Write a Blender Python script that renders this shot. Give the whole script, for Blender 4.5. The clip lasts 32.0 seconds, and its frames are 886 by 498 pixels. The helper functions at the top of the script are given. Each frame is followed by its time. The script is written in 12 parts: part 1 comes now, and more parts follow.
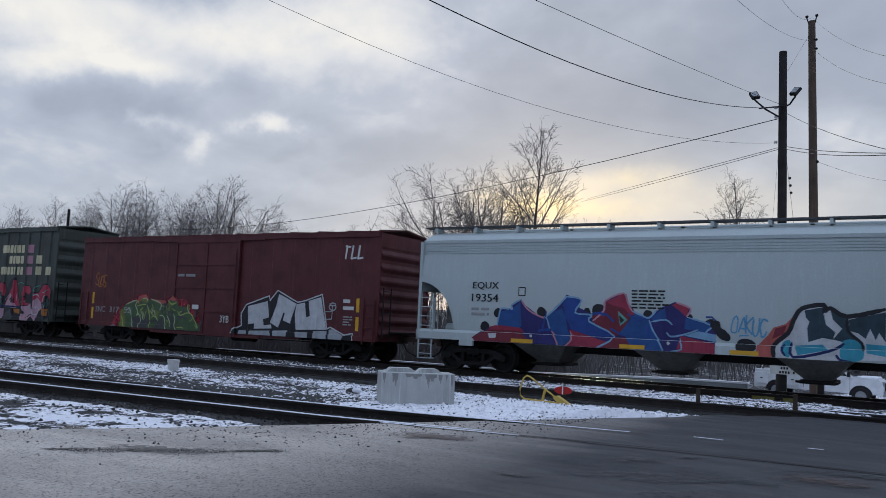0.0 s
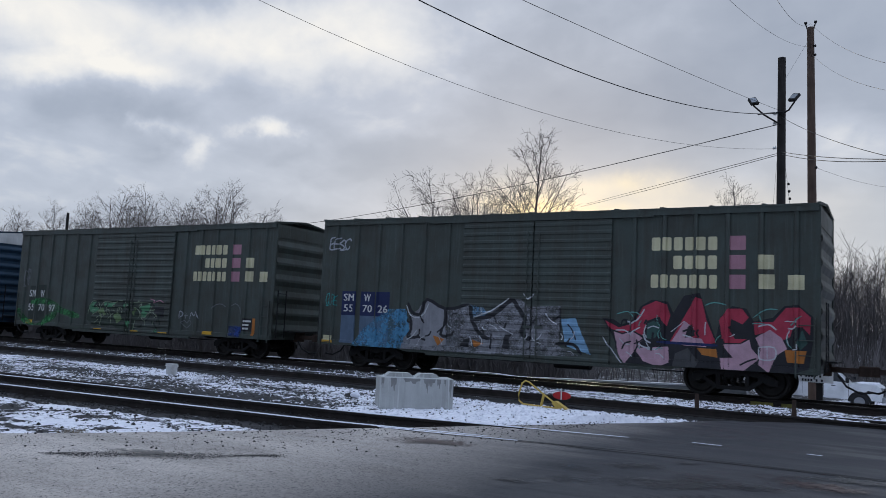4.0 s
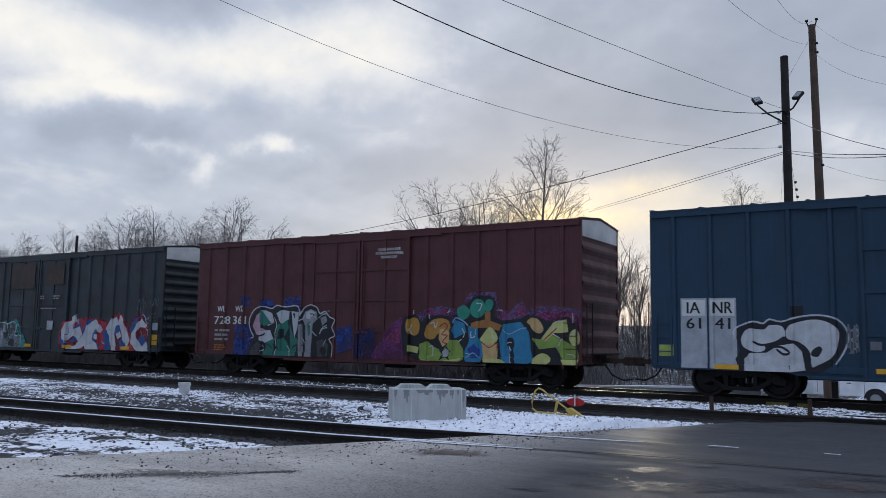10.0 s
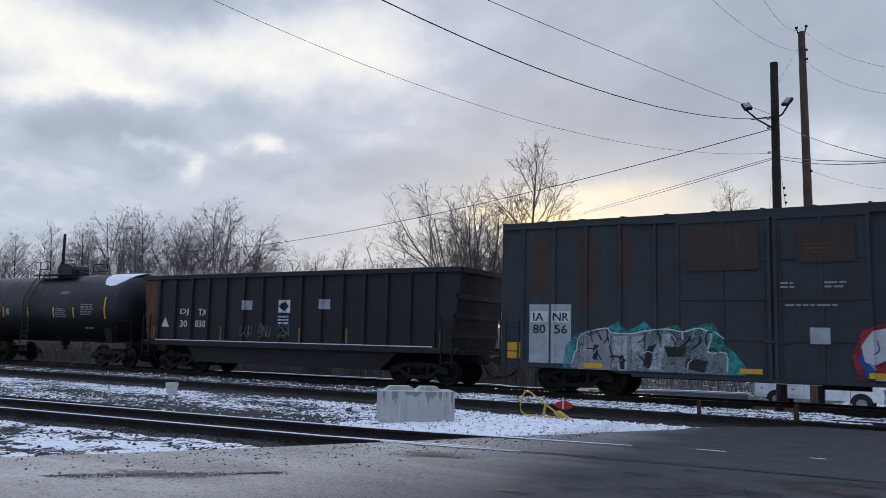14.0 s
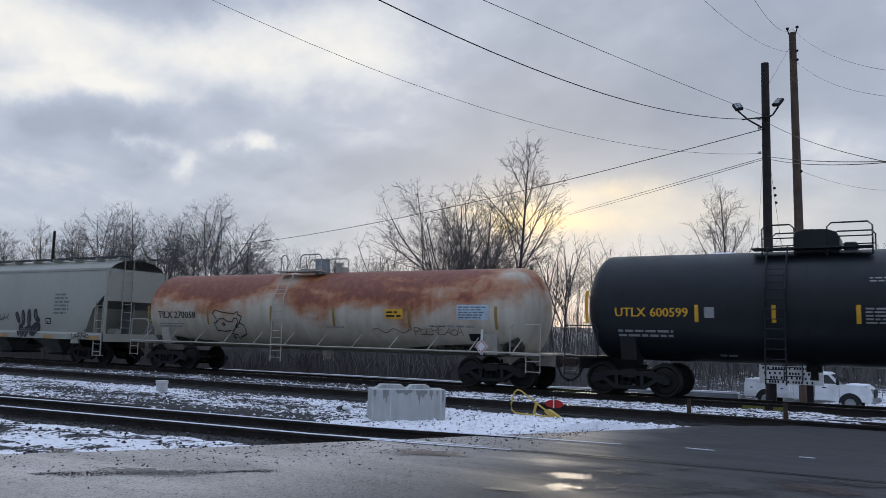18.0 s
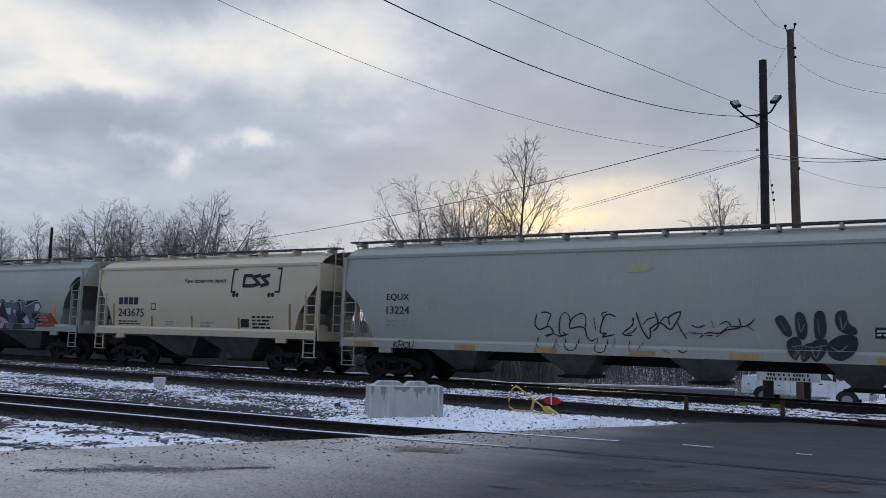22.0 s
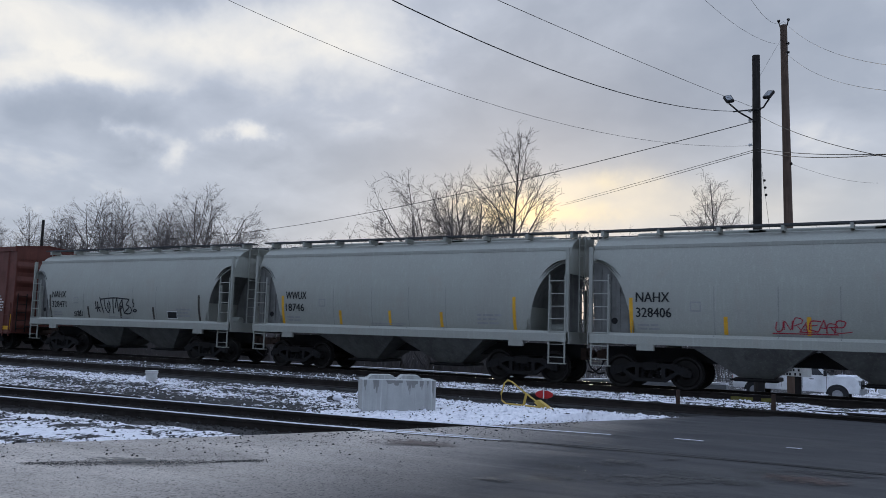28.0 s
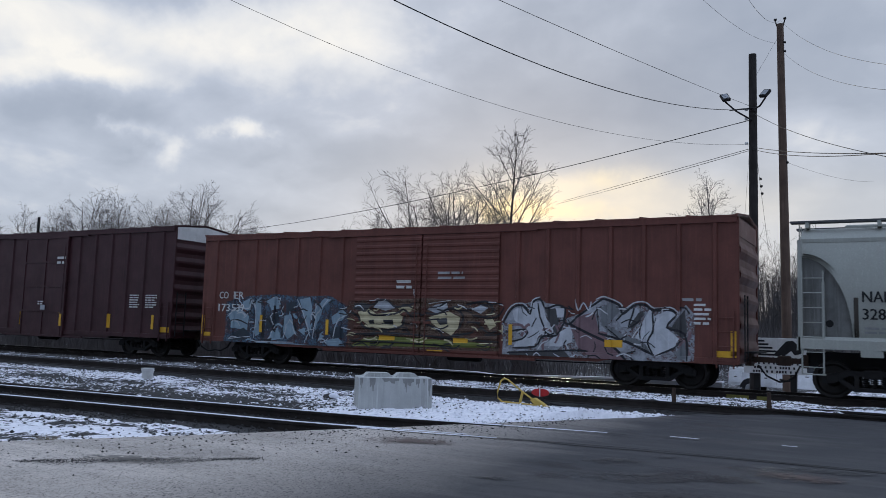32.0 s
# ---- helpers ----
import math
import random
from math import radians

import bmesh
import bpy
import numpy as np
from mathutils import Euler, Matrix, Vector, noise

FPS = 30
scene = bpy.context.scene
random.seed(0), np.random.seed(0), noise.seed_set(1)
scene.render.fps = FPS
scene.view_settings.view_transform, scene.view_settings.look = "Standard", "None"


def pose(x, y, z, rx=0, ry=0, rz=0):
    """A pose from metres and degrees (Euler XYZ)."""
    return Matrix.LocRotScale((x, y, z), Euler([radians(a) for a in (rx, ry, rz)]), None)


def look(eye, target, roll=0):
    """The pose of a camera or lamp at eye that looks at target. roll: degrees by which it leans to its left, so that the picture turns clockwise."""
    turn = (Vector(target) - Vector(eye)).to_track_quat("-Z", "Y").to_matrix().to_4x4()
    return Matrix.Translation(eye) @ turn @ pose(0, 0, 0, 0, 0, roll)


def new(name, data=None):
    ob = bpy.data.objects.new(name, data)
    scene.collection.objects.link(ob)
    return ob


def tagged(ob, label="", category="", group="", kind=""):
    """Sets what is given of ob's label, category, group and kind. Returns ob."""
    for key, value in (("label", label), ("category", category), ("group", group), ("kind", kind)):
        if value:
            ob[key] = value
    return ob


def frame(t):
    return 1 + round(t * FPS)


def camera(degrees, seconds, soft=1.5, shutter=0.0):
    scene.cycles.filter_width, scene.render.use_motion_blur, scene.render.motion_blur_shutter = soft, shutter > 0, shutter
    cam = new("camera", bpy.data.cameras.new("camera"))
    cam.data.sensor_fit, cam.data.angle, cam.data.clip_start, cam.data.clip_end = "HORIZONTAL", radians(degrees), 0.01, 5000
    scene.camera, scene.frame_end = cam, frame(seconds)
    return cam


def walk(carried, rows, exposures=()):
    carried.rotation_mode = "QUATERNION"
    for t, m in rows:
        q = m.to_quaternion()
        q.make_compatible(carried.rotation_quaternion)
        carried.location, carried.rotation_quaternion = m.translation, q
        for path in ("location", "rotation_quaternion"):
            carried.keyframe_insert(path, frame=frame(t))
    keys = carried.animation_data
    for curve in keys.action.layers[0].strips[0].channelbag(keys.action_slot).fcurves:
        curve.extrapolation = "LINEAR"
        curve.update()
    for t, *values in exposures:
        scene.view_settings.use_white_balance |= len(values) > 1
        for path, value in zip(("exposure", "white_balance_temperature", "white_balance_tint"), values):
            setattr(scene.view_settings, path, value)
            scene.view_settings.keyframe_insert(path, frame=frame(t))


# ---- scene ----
cam = camera(57.42, 32.0, soft=0.75, shutter=0.10)
EYE = Vector((0.0, -23.202, 1.381))


def aim(t, yaw, tilt, roll):
    """A camera row: yaw from +Y towards +X, tilt above the level, lean to the left."""
    y, p = radians(yaw), radians(tilt)
    way = Vector((math.sin(y) * math.cos(p), math.cos(y) * math.cos(p), math.sin(p)))
    return t, look(EYE, EYE + way * 10, roll)


walk(cam, [aim(*r) for r in (
    (0.0, -31.327, 5.363, 2.625),
    (0.5, -31.380, 5.471, 2.694),
    (1.0, -31.380, 5.605, 2.747),
    (1.5, -31.315, 5.603, 2.706),
    (2.0, -31.334, 5.630, 2.665),
    (2.5, -31.294, 5.633, 2.662),
    (3.0, -31.259, 5.666, 2.734),
    (3.5, -31.253, 5.662, 2.757),
    (5.5, -31.322, 5.936, 2.892),
    (6.0, -31.305, 5.940, 2.891),
    (6.5, -31.265, 5.939, 2.841),
    (7.0, -31.268, 6.051, 2.852),
    (7.5, -31.280, 6.107, 2.766),
    (8.0, -31.283, 6.186, 2.681),
    (8.5, -31.276, 6.232, 2.630),
    (9.0, -31.373, 6.308, 2.213),
    (9.5, -31.690, 6.367, 1.255),
    (10.0, -31.869, 6.407, 0.929),
    (10.5, -31.764, 6.355, 1.097),
    (11.0, -31.539, 6.295, 1.356),
    (11.5, -31.421, 6.318, 1.397),
    (12.0, -31.363, 6.322, 1.395),
    (12.5, -31.290, 6.290, 1.391),
    (13.0, -31.243, 6.346, 1.373),
    (13.5, -31.200, 6.440, 1.384),
    (14.0, -31.152, 6.562, 1.395),
    (14.5, -31.127, 6.803, 1.474),
    (16.5, -30.737, 6.523, 1.547),
    (17.0, -30.614, 6.440, 1.633),
    (17.5, -30.589, 6.449, 1.583),
    (18.0, -30.542, 6.472, 1.564),
    (18.5, -30.506, 6.481, 1.546),
    (19.0, -30.449, 6.406, 1.584),
    (19.5, -30.370, 6.323, 1.591),
    (20.0, -30.375, 6.325, 1.575),
    (20.5, -30.386, 6.373, 1.546),
    (21.0, -30.391, 6.303, 1.500),
    (21.5, -30.388, 6.264, 1.537),
    (22.0, -30.381, 6.256, 1.587),
    (22.5, -30.355, 6.199, 1.573),
    (23.0, -30.291, 6.090, 1.589),
    (23.5, -30.228, 6.065, 1.613),
    (24.0, -30.178, 6.076, 1.592),
    (24.5, -30.170, 6.015, 1.607),
    (25.0, -30.122, 5.979, 1.573),
    (25.5, -30.070, 5.915, 1.541),
    (27.5, -29.953, 5.921, 1.651),
    (28.0, -29.876, 5.833, 1.727),
    (28.5, -29.838, 5.718, 1.725),
    (29.0, -29.832, 5.593, 1.740),
    (29.5, -29.825, 5.545, 1.729),
    (30.0, -29.825, 5.535, 1.766),
    (30.5, -29.793, 5.546, 1.719),
    (31.0, -29.774, 5.598, 1.758),
    (31.5, -29.712, 5.657, 1.763),
    (32.0, -29.625, 5.699, 1.797),
)], exposures=[(0.0, -0.07), (3.0, -0.05), (6.0, 0.0), (9.0, 0.0), (12.0, 0.05), (14.5, 0.07), (17.0, 0.02), (19.0, -0.06), (21.0, -0.10), (25.0, -0.07), (29.0, -0.05), (32.0, 0.0)])

# ---- world, sun ----
SUN_AZ, SUN_EL = radians(-24.0), radians(9.0)
SUN_WAY = Vector((math.sin(SUN_AZ) * math.cos(SUN_EL), math.cos(SUN_AZ) * math.cos(SUN_EL), math.sin(SUN_EL)))


def node(tree, kind, **sets):
    n = tree.nodes.new(kind)
    for k, v in sets.items():
        if k in n.inputs:
            n.inputs[k].default_value = v
    return n


def make_world():
    w = bpy.data.worlds.new("overcast_dusk")
    w.use_nodes = True
    scene.world = w
    t = w.node_tree
    L = t.links.new
    bg = t.nodes["Background"]
    sky = t.nodes.new("ShaderNodeTexSky")
    sky.sky_type = "NISHITA"
    sky.sun_disc = False
    sky.sun_elevation = SUN_EL
    sky.sun_rotation = SUN_AZ
    co = t.nodes.new("ShaderNodeTexCoord")
    sep = t.nodes.new("ShaderNodeSeparateXYZ")
    L(co.outputs["Generated"], sep.inputs[0])
    # cloud deck: the way projected on a plane overhead
    up = t.nodes.new("ShaderNodeMath"); up.operation = "MAXIMUM"; up.inputs[1].default_value = 0.0
    L(sep.outputs[2], up.inputs[0])
    add = t.nodes.new("ShaderNodeMath"); add.operation = "ADD"; add.inputs[1].default_value = 0.42
    L(up.outputs[0], add.inputs[0])
    dv = t.nodes.new("ShaderNodeVectorMath"); dv.operation = "DIVIDE"
    comb = t.nodes.new("ShaderNodeCombineXYZ")
    for i in range(3):
        L(add.outputs[0], comb.inputs[i])
    L(co.outputs["Generated"], dv.inputs[0]); L(comb.outputs[0], dv.inputs[1])
    mp = t.nodes.new("ShaderNodeMapping")
    mp.inputs["Location"].default_value = (3.1, 0.75, 0.0)
    L(dv.outputs[0], mp.inputs[0])
    n1 = node(t, "ShaderNodeTexNoise", Scale=2.0, Detail=7.0, Roughness=0.50, Distortion=0.3)
    n2 = node(t, "ShaderNodeTexNoise", Scale=7.5, Detail=5.0, Roughness=0.50, Distortion=0.3)
    L(mp.outputs[0], n1.inputs["Vector"]); L(mp.outputs[0], n2.inputs["Vector"])
    mixn = t.nodes.new("ShaderNodeMath"); mixn.operation = "MULTIPLY_ADD"; mixn.inputs[1].default_value = 0.42
    L(n2.outputs[0], mixn.inputs[0]); L(n1.outputs[0], mixn.inputs[2])

    def lobe(way, power, gain):
        d = t.nodes.new("ShaderNodeVectorMath"); d.operation = "DOT_PRODUCT"
        d.inputs[1].default_value = Vector(way).normalized()
        L(co.outputs["Generated"], d.inputs[0])
        m0 = t.nodes.new("ShaderNodeMath"); m0.operation = "MAXIMUM"; m0.inputs[1].default_value = 0.0
        L(d.outputs["Value"], m0.inputs[0])
        p = t.nodes.new("ShaderNodeMath"); p.operation = "POWER"; p.inputs[1].default_value = power
        L(m0.outputs[0], p.inputs[0])
        g = t.nodes.new("ShaderNodeMath"); g.operation = "MULTIPLY"; g.inputs[1].default_value = gain
        L(p.outputs[0], g.inputs[0])
        return g.outputs[0]

    def plus(a, b):
        m0 = t.nodes.new("ShaderNodeMath"); m0.operation = "ADD"
        L(a, m0.inputs[0]); L(b, m0.inputs[1])
        return m0.outputs[0]

    def calc(op, a, b=None, c=None):
        m0 = t.nodes.new("ShaderNodeMath"); m0.operation = op
        for k, v in enumerate((a, b, c)):
            if isinstance(v, (int, float)):
                m0.inputs[k].default_value = v
            elif v is not None:
                L(v, m0.inputs[k])
        return m0.outputs[0]

    # bearing and height of the way, ruffled so that the cloud edges fray
    ruffle = node(t, "ShaderNodeTexNoise", Scale=11.0, Detail=5.0, Roughness=0.6)
    L(co.outputs["Generated"], ruffle.inputs["Vector"])
    rs = t.nodes.new("ShaderNodeSeparateColor")
    L(ruffle.outputs["Color"], rs.inputs[0])
    bearing = calc("ADD", calc("ARCTAN2", sep.outputs[0], sep.outputs[1]), calc("MULTIPLY_ADD", rs.outputs[0], 0.16, -0.08))
    height = calc("ADD", calc("ARCSINE", sep.outputs[2]), calc("MULTIPLY_ADD", rs.outputs[1], 0.05, -0.025))

    def patch(az, el, wide, tall, gain):
        """A soft patch of the deck round a bearing and a height, in radians."""
        a, b = calc("MULTIPLY_ADD", bearing, 1 / wide, -az / wide), calc("MULTIPLY_ADD", height, 1 / tall, -el / tall)
        return calc("MULTIPLY", calc("EXPONENT", calc("MULTIPLY", calc("ADD", calc("MULTIPLY", a, a), calc("MULTIPLY", b, b)), -1.0)), gain)

    # thin and thick parts of the deck
    thin = calc("MULTIPLY_ADD", mixn.outputs[0], 0.70, 0.205)
    for p in CLOUDS:
        thin = plus(thin, patch(*p))
    ramp = t.nodes.new("ShaderNodeValToRGB")
    e = ramp.color_ramp.elements
    e[0].position, e[0].color = 0.52, (0.320, 0.376, 0.485, 1)
    e[1].position, e[1].color = 1.0, (0.99, 0.965, 0.92, 1)
    for pos, c in ((0.68, (0.400, 0.456, 0.566, 1)), (0.79, (0.515, 0.572, 0.688, 1)), (0.89, (0.76, 0.785, 0.835, 1))):
        k = e.new(pos); k.color = c
    L(thin, ramp.inputs[0])
    # the low sun behind thin cloud: a pale veil and a bright core
    def all_of(patches):
        out = patch(*patches[0])
        for p in patches[1:]:
            out = plus(out, patch(*p))
        return calc("MINIMUM", calc("MULTIPLY", out, calc("MULTIPLY_ADD", mixn.outputs[0], 2.2, -0.56)), 1.0)

    veil = t.nodes.new("ShaderNodeMixRGB")
    veil.inputs[2].default_value = (0.90, 0.82, 0.69, 1)
    L(all_of(SUN_VEIL), veil.inputs[0])
    glow = t.nodes.new("ShaderNodeMixRGB")
    glow.inputs[2].default_value = (1.16, 0.96, 0.58, 1)
    L(all_of(SUN_GLOW), glow.inputs[0]); L(veil.outputs[0], glow.inputs[1])
    # pale cream band low over the woods, right of the sun
    lift = t.nodes.new("ShaderNodeMapRange")
    for k, v in ((1, 0.05), (2, 0.26), (3, 0.62), (4, 0.0)):
        lift.inputs[k].default_value = v
    L(sep.outputs[2], lift.inputs[0])
    side = t.nodes.new("ShaderNodeMath"); side.operation = "MULTIPLY"; side.use_clamp = True
    L(lift.outputs[0], side.inputs[0]); L(lobe((-0.10, 0.98, 0.10), 6.0, 1.1), side.inputs[1])
    pale = t.nodes.new("ShaderNodeMixRGB")
    pale.inputs[2].default_value = (0.715, 0.74, 0.775, 1)
    L(side.outputs[0], pale.inputs[0]); L(ramp.outputs[0], pale.inputs[1])
    L(pale.outputs[0], veil.inputs[1])
    mix = t.nodes.new("ShaderNodeMixRGB"); mix.inputs[0].default_value = 0.93
    dim = t.nodes.new("ShaderNodeMixRGB"); dim.blend_type = "MULTIPLY"; dim.inputs[0].default_value = 1.0
    dim.inputs[2].default_value = (0.10, 0.10, 0.10, 1)
    L(sky.outputs[0], dim.inputs[1]); L(dim.outputs[0], mix.inputs[1]); L(glow.outputs[0], mix.inputs[2])
    # the deck turns bluer away from the low sun
    away = t.nodes.new("ShaderNodeVectorMath"); away.operation = "DOT_PRODUCT"
    away.inputs[1].default_value = Vector((SUN_WAY.x, SUN_WAY.y, 0.30)).normalized()
    L(co.outputs["Generated"], away.inputs[0])
    fall = t.nodes.new("ShaderNodeMapRange")
    for k, v in ((1, -0.7), (2, 0.45), (3, 0.0), (4, 1.0)):
        fall.inputs[k].default_value = v
    dusk = t.nodes.new("ShaderNodeMixRGB")
    dusk.inputs[1].default_value, dusk.inputs[2].default_value = (0.90, 0.97, 1.09, 1), (1, 1, 1, 1)
    L(away.outputs["Value"], fall.inputs[0]); L(fall.outputs[0], dusk.inputs[0])
    shade = t.nodes.new("ShaderNodeMixRGB"); shade.blend_type = "MULTIPLY"; shade.inputs[0].default_value = 1.0
    L(mix.outputs[0], shade.inputs[1]); L(dusk.outputs[0], shade.inputs[2])
    # overcast: brighter overhead than near the horizon
    over = t.nodes.new("ShaderNodeMapRange")
    for k, v in ((1, 0.48), (2, 0.95), (3, 1.0), (4, 2.3)):
        over.inputs[k].default_value = v
    L(sep.outputs[2], over.inputs[0])
    L(over.outputs[0], bg.inputs[1])
    # the deck overhead is bluer than near the horizon
    high = t.nodes.new("ShaderNodeMapRange")
    high.inputs[1].default_value, high.inputs[2].default_value = 0.42, 0.85
    L(sep.outputs[2], high.inputs[0])
    cool = t.nodes.new("ShaderNodeMixRGB"); cool.blend_type = "MULTIPLY"
    cool.inputs[2].default_value = (0.93, 1.0, 1.10, 1)
    L(high.outputs[0], cool.inputs[0]); L(shade.outputs[0], cool.inputs[1])
    L(cool.outputs[0], bg.inputs[0])


# bearing, height, width, tallness (radians), gain
CLOUDS = ((-1.01, 0.325, 0.10, 0.040, 0.13), (-0.79, 0.345, 0.10, 0.045, 0.19), (-0.64, 0.365, 0.15, 0.050, 0.09), (-1.08, 0.365, 0.08, 0.04, 0.11), (-0.93, 0.278, 0.070, 0.011, 0.16),
          (-1.035, 0.262, 0.045, 0.016, 0.14), (-0.955, 0.238, 0.055, 0.022, -0.11), (-0.905, 0.224, 0.022, 0.010, 0.15), (-0.868, 0.208, 0.026, 0.020, 0.16), (-0.765, 0.228, 0.040, 0.011, 0.24),
          (-0.76, 0.29, 0.24, 0.10, 0.11), (-0.98, 0.33, 0.20, 0.07, 0.08), (-0.15, 0.30, 0.28, 0.13, -0.09), (-0.85, 0.14, 0.45, 0.05, 0.04), (-0.62, 0.24, 0.06, 0.015, 0.07), (-0.98, 0.295, 0.03, 0.012, 0.10))
SUN_VEIL = ((-0.35, 0.180, 0.10, 0.020, 0.70), (-0.26, 0.155, 0.17, 0.026, 0.45), (-0.43, 0.148, 0.07, 0.030, 0.55))
SUN_GLOW = ((-0.435, 0.150, 0.045, 0.018, 1.25), (-0.37, 0.150, 0.055, 0.012, 0.75), (-0.325, 0.185, 0.030, 0.009, 0.35))
make_world()
sun = new("sun", bpy.data.lights.new("sun", "SUN"))
sun.data.energy, sun.data.angle, sun.data.color = 0.7, radians(14), (1.0, 0.87, 0.68)
sun.matrix_world = look(SUN_WAY * 100, (0, 0, 0))


# ---- materials ----
def principled(name):
    m = bpy.data.materials.new(name)
    m.use_nodes = True
    return m, m.node_tree, m.node_tree.nodes["Principled BSDF"]


def coords(t, scale=(1, 1, 1), source="Object"):
    co = t.nodes.new("ShaderNodeTexCoord")
    mp = t.nodes.new("ShaderNodeMapping")
    mp.inputs["Scale"].default_value = scale
    t.links.new(co.outputs[source], mp.inputs[0])
    return mp.outputs[0]


def rgb(c):
    return (c[0], c[1], c[2], 1.0)


def ramp_of(t, src, stops):
    r = t.nodes.new("ShaderNodeValToRGB")
    e = r.color_ramp.elements
    e[0].position, e[0].color = stops[0][0], rgb(stops[0][1])
    e[1].position, e[1].color = stops[-1][0], rgb(stops[-1][1])
    for p, c in stops[1:-1]:
        e.new(p).color = rgb(c)
    t.links.new(src, r.inputs[0])
    return r.outputs[0]


def mixed(t, fac, a, b, blend="MIX"):
    m = t.nodes.new("ShaderNodeMixRGB")
    m.blend_type = blend
    for v, s in ((fac, 0), (a, 1), (b, 2)):
        if isinstance(v, bpy.types.NodeSocket):
            t.links.new(v, m.inputs[s])
        elif s == 0:
            m.inputs[0].default_value = v
        else:
            m.inputs[s].default_value = rgb(v)
    return m.outputs[0]


def noise_of(t, vec, scale, detail=5.0, rough=0.55, dist=0.0):
    n = node(t, "ShaderNodeTexNoise", Scale=scale, Detail=detail, Roughness=rough, Distortion=dist)
    t.links.new(vec, n.inputs["Vector"])
    return n.outputs[0]


def bump_of(t, b, h, strength, dist):
    n = t.nodes.new("ShaderNodeBump")
    n.inputs["Strength"].default_value, n.inputs["Distance"].default_value = strength, dist
    t.links.new(h, n.inputs["Height"])
    t.links.new(n.outputs[0], b.inputs["Normal"])


def surface(name, base, dark=None, rough=0.6, metal=0.0, scale=1.5, streak=0.0, grain=30.0, bump=0.15, amount=0.6,
            rust=None, rust_at=0.62, rust_to=0.72, gloss=0.28):
    """A worn surface: two scales of variation, optional streaks run down it, optional rust blotches."""
    m, t, b = principled(name)
    dark = dark or tuple(c * 0.55 for c in base)
    vec = coords(t)
    big = noise_of(t, vec, scale, 6.0, 0.6)
    col = mixed(t, ramp_of(t, big, ((0.38, (0, 0, 0)), (0.70, (amount,) * 3))), base, dark)
    if streak:
        sv = coords(t, (3.2, 3.2, 0.22))
        st = noise_of(t, sv, 1.6, 6.0, 0.62)
        col = mixed(t, ramp_of(t, st, ((0.50, (0, 0, 0)), (0.74, (streak,) * 3))), col, dark)
        s2 = noise_of(t, coords(t, (9.0, 9.0, 0.35)), 1.7, 5.0, 0.68)
        col = mixed(t, ramp_of(t, s2, ((0.54, (0, 0, 0)), (0.74, (min(1.0, streak * 1.3),) * 3))), col, tuple(min(0.8, c * 1.45 + 0.004) for c in base))
    if rust:
        rn = noise_of(t, coords(t, (1, 1, 0.6)), scale * 2.3, 8.0, 0.68)
        col = mixed(t, ramp_of(t, rn, ((rust_at, (0, 0, 0)), (rust_to, (1, 1, 1)))), col, rust)
    fine = noise_of(t, vec, grain, 3.0, 0.6)
    col = mixed(t, 0.16, col, ramp_of(t, fine, ((0.3, (0.25, 0.25, 0.25)), (0.7, (1, 1, 1)))), "MULTIPLY")
    t.links.new(col, b.inputs["Base Color"])
    t.links.new(ramp_of(t, big, ((0.3, (rough * 0.85,) * 3), (0.75, (min(1, rough * 1.2),) * 3))), b.inputs["Roughness"])
    b.inputs["Metallic"].default_value = metal
    b.inputs["Specular IOR Level"].default_value = 0.5 if metal else gloss
    if bump:
        bump_of(t, b, fine, bump, 0.01)
    return m


PAINTS = {}


def paint(name, base, **k):
    if name not in PAINTS:
        k.setdefault("streak", 0.35)
        k.setdefault("rough", 0.55)
        PAINTS[name] = surface(name, base, **k)
    return PAINTS[name]


BLACK_STEEL = surface("grimy_black_steel", (0.012, 0.012, 0.013), (0.022, 0.018, 0.015), 0.75, 0.0, 3.0, grain=40)
RUSTY_STEEL = surface("rusty_steel", (0.06, 0.038, 0.028), (0.025, 0.018, 0.015), 0.85, 0.0, 4.0, grain=50, bump=0.4)
WHEEL_STEEL = surface("wheel_steel", (0.021, 0.018, 0.016), (0.011, 0.010, 0.009), 0.6, 0.5, 4.0, grain=60)
RAIL_SIDE = surface("rail_side_rust", (0.030, 0.024, 0.021), (0.012, 0.010, 0.009), 0.85, 0.0, 3.0, grain=40, bump=0.3)
RAIL_HEAD = surface("rail_head_wet_steel", (0.50, 0.51, 0.53), (0.30, 0.30, 0.31), 0.22, 1.0, 3.0)
SNOW_TOP = surface("snow_dust", (0.82, 0.82, 0.87), (0.62, 0.62, 0.66), 0.8, 0.0, 4.0, grain=20, amount=0.4)
TIE_WOOD = surface("creosoted_wood", (0.022, 0.018, 0.015), (0.010, 0.009, 0.008), 0.85, 0.0, 5.0, grain=60, bump=0.5)
CONCRETE = surface("weathered_concrete", (0.46, 0.47, 0.455), (0.24, 0.24, 0.23), 0.85, 0.0, 2.4, streak=0.7, grain=55, bump=0.35, amount=0.4)
BARRIER = surface("grey_barrier_steel", (0.25, 0.265, 0.28), (0.16, 0.165, 0.17), 0.6, 0.0, 1.0, grain=30)
POLE_WOOD = surface("weathered_pole_wood", (0.105, 0.070, 0.052), (0.045, 0.032, 0.026), 0.9, 0.0, 2.0, streak=0.6, grain=30, bump=0.5)
POLE_DARK = surface("creosoted_pole_wood", (0.030, 0.026, 0.024), (0.014, 0.012, 0.011), 0.9, 0.0, 2.0, streak=0.6, grain=30, bump=0.5)
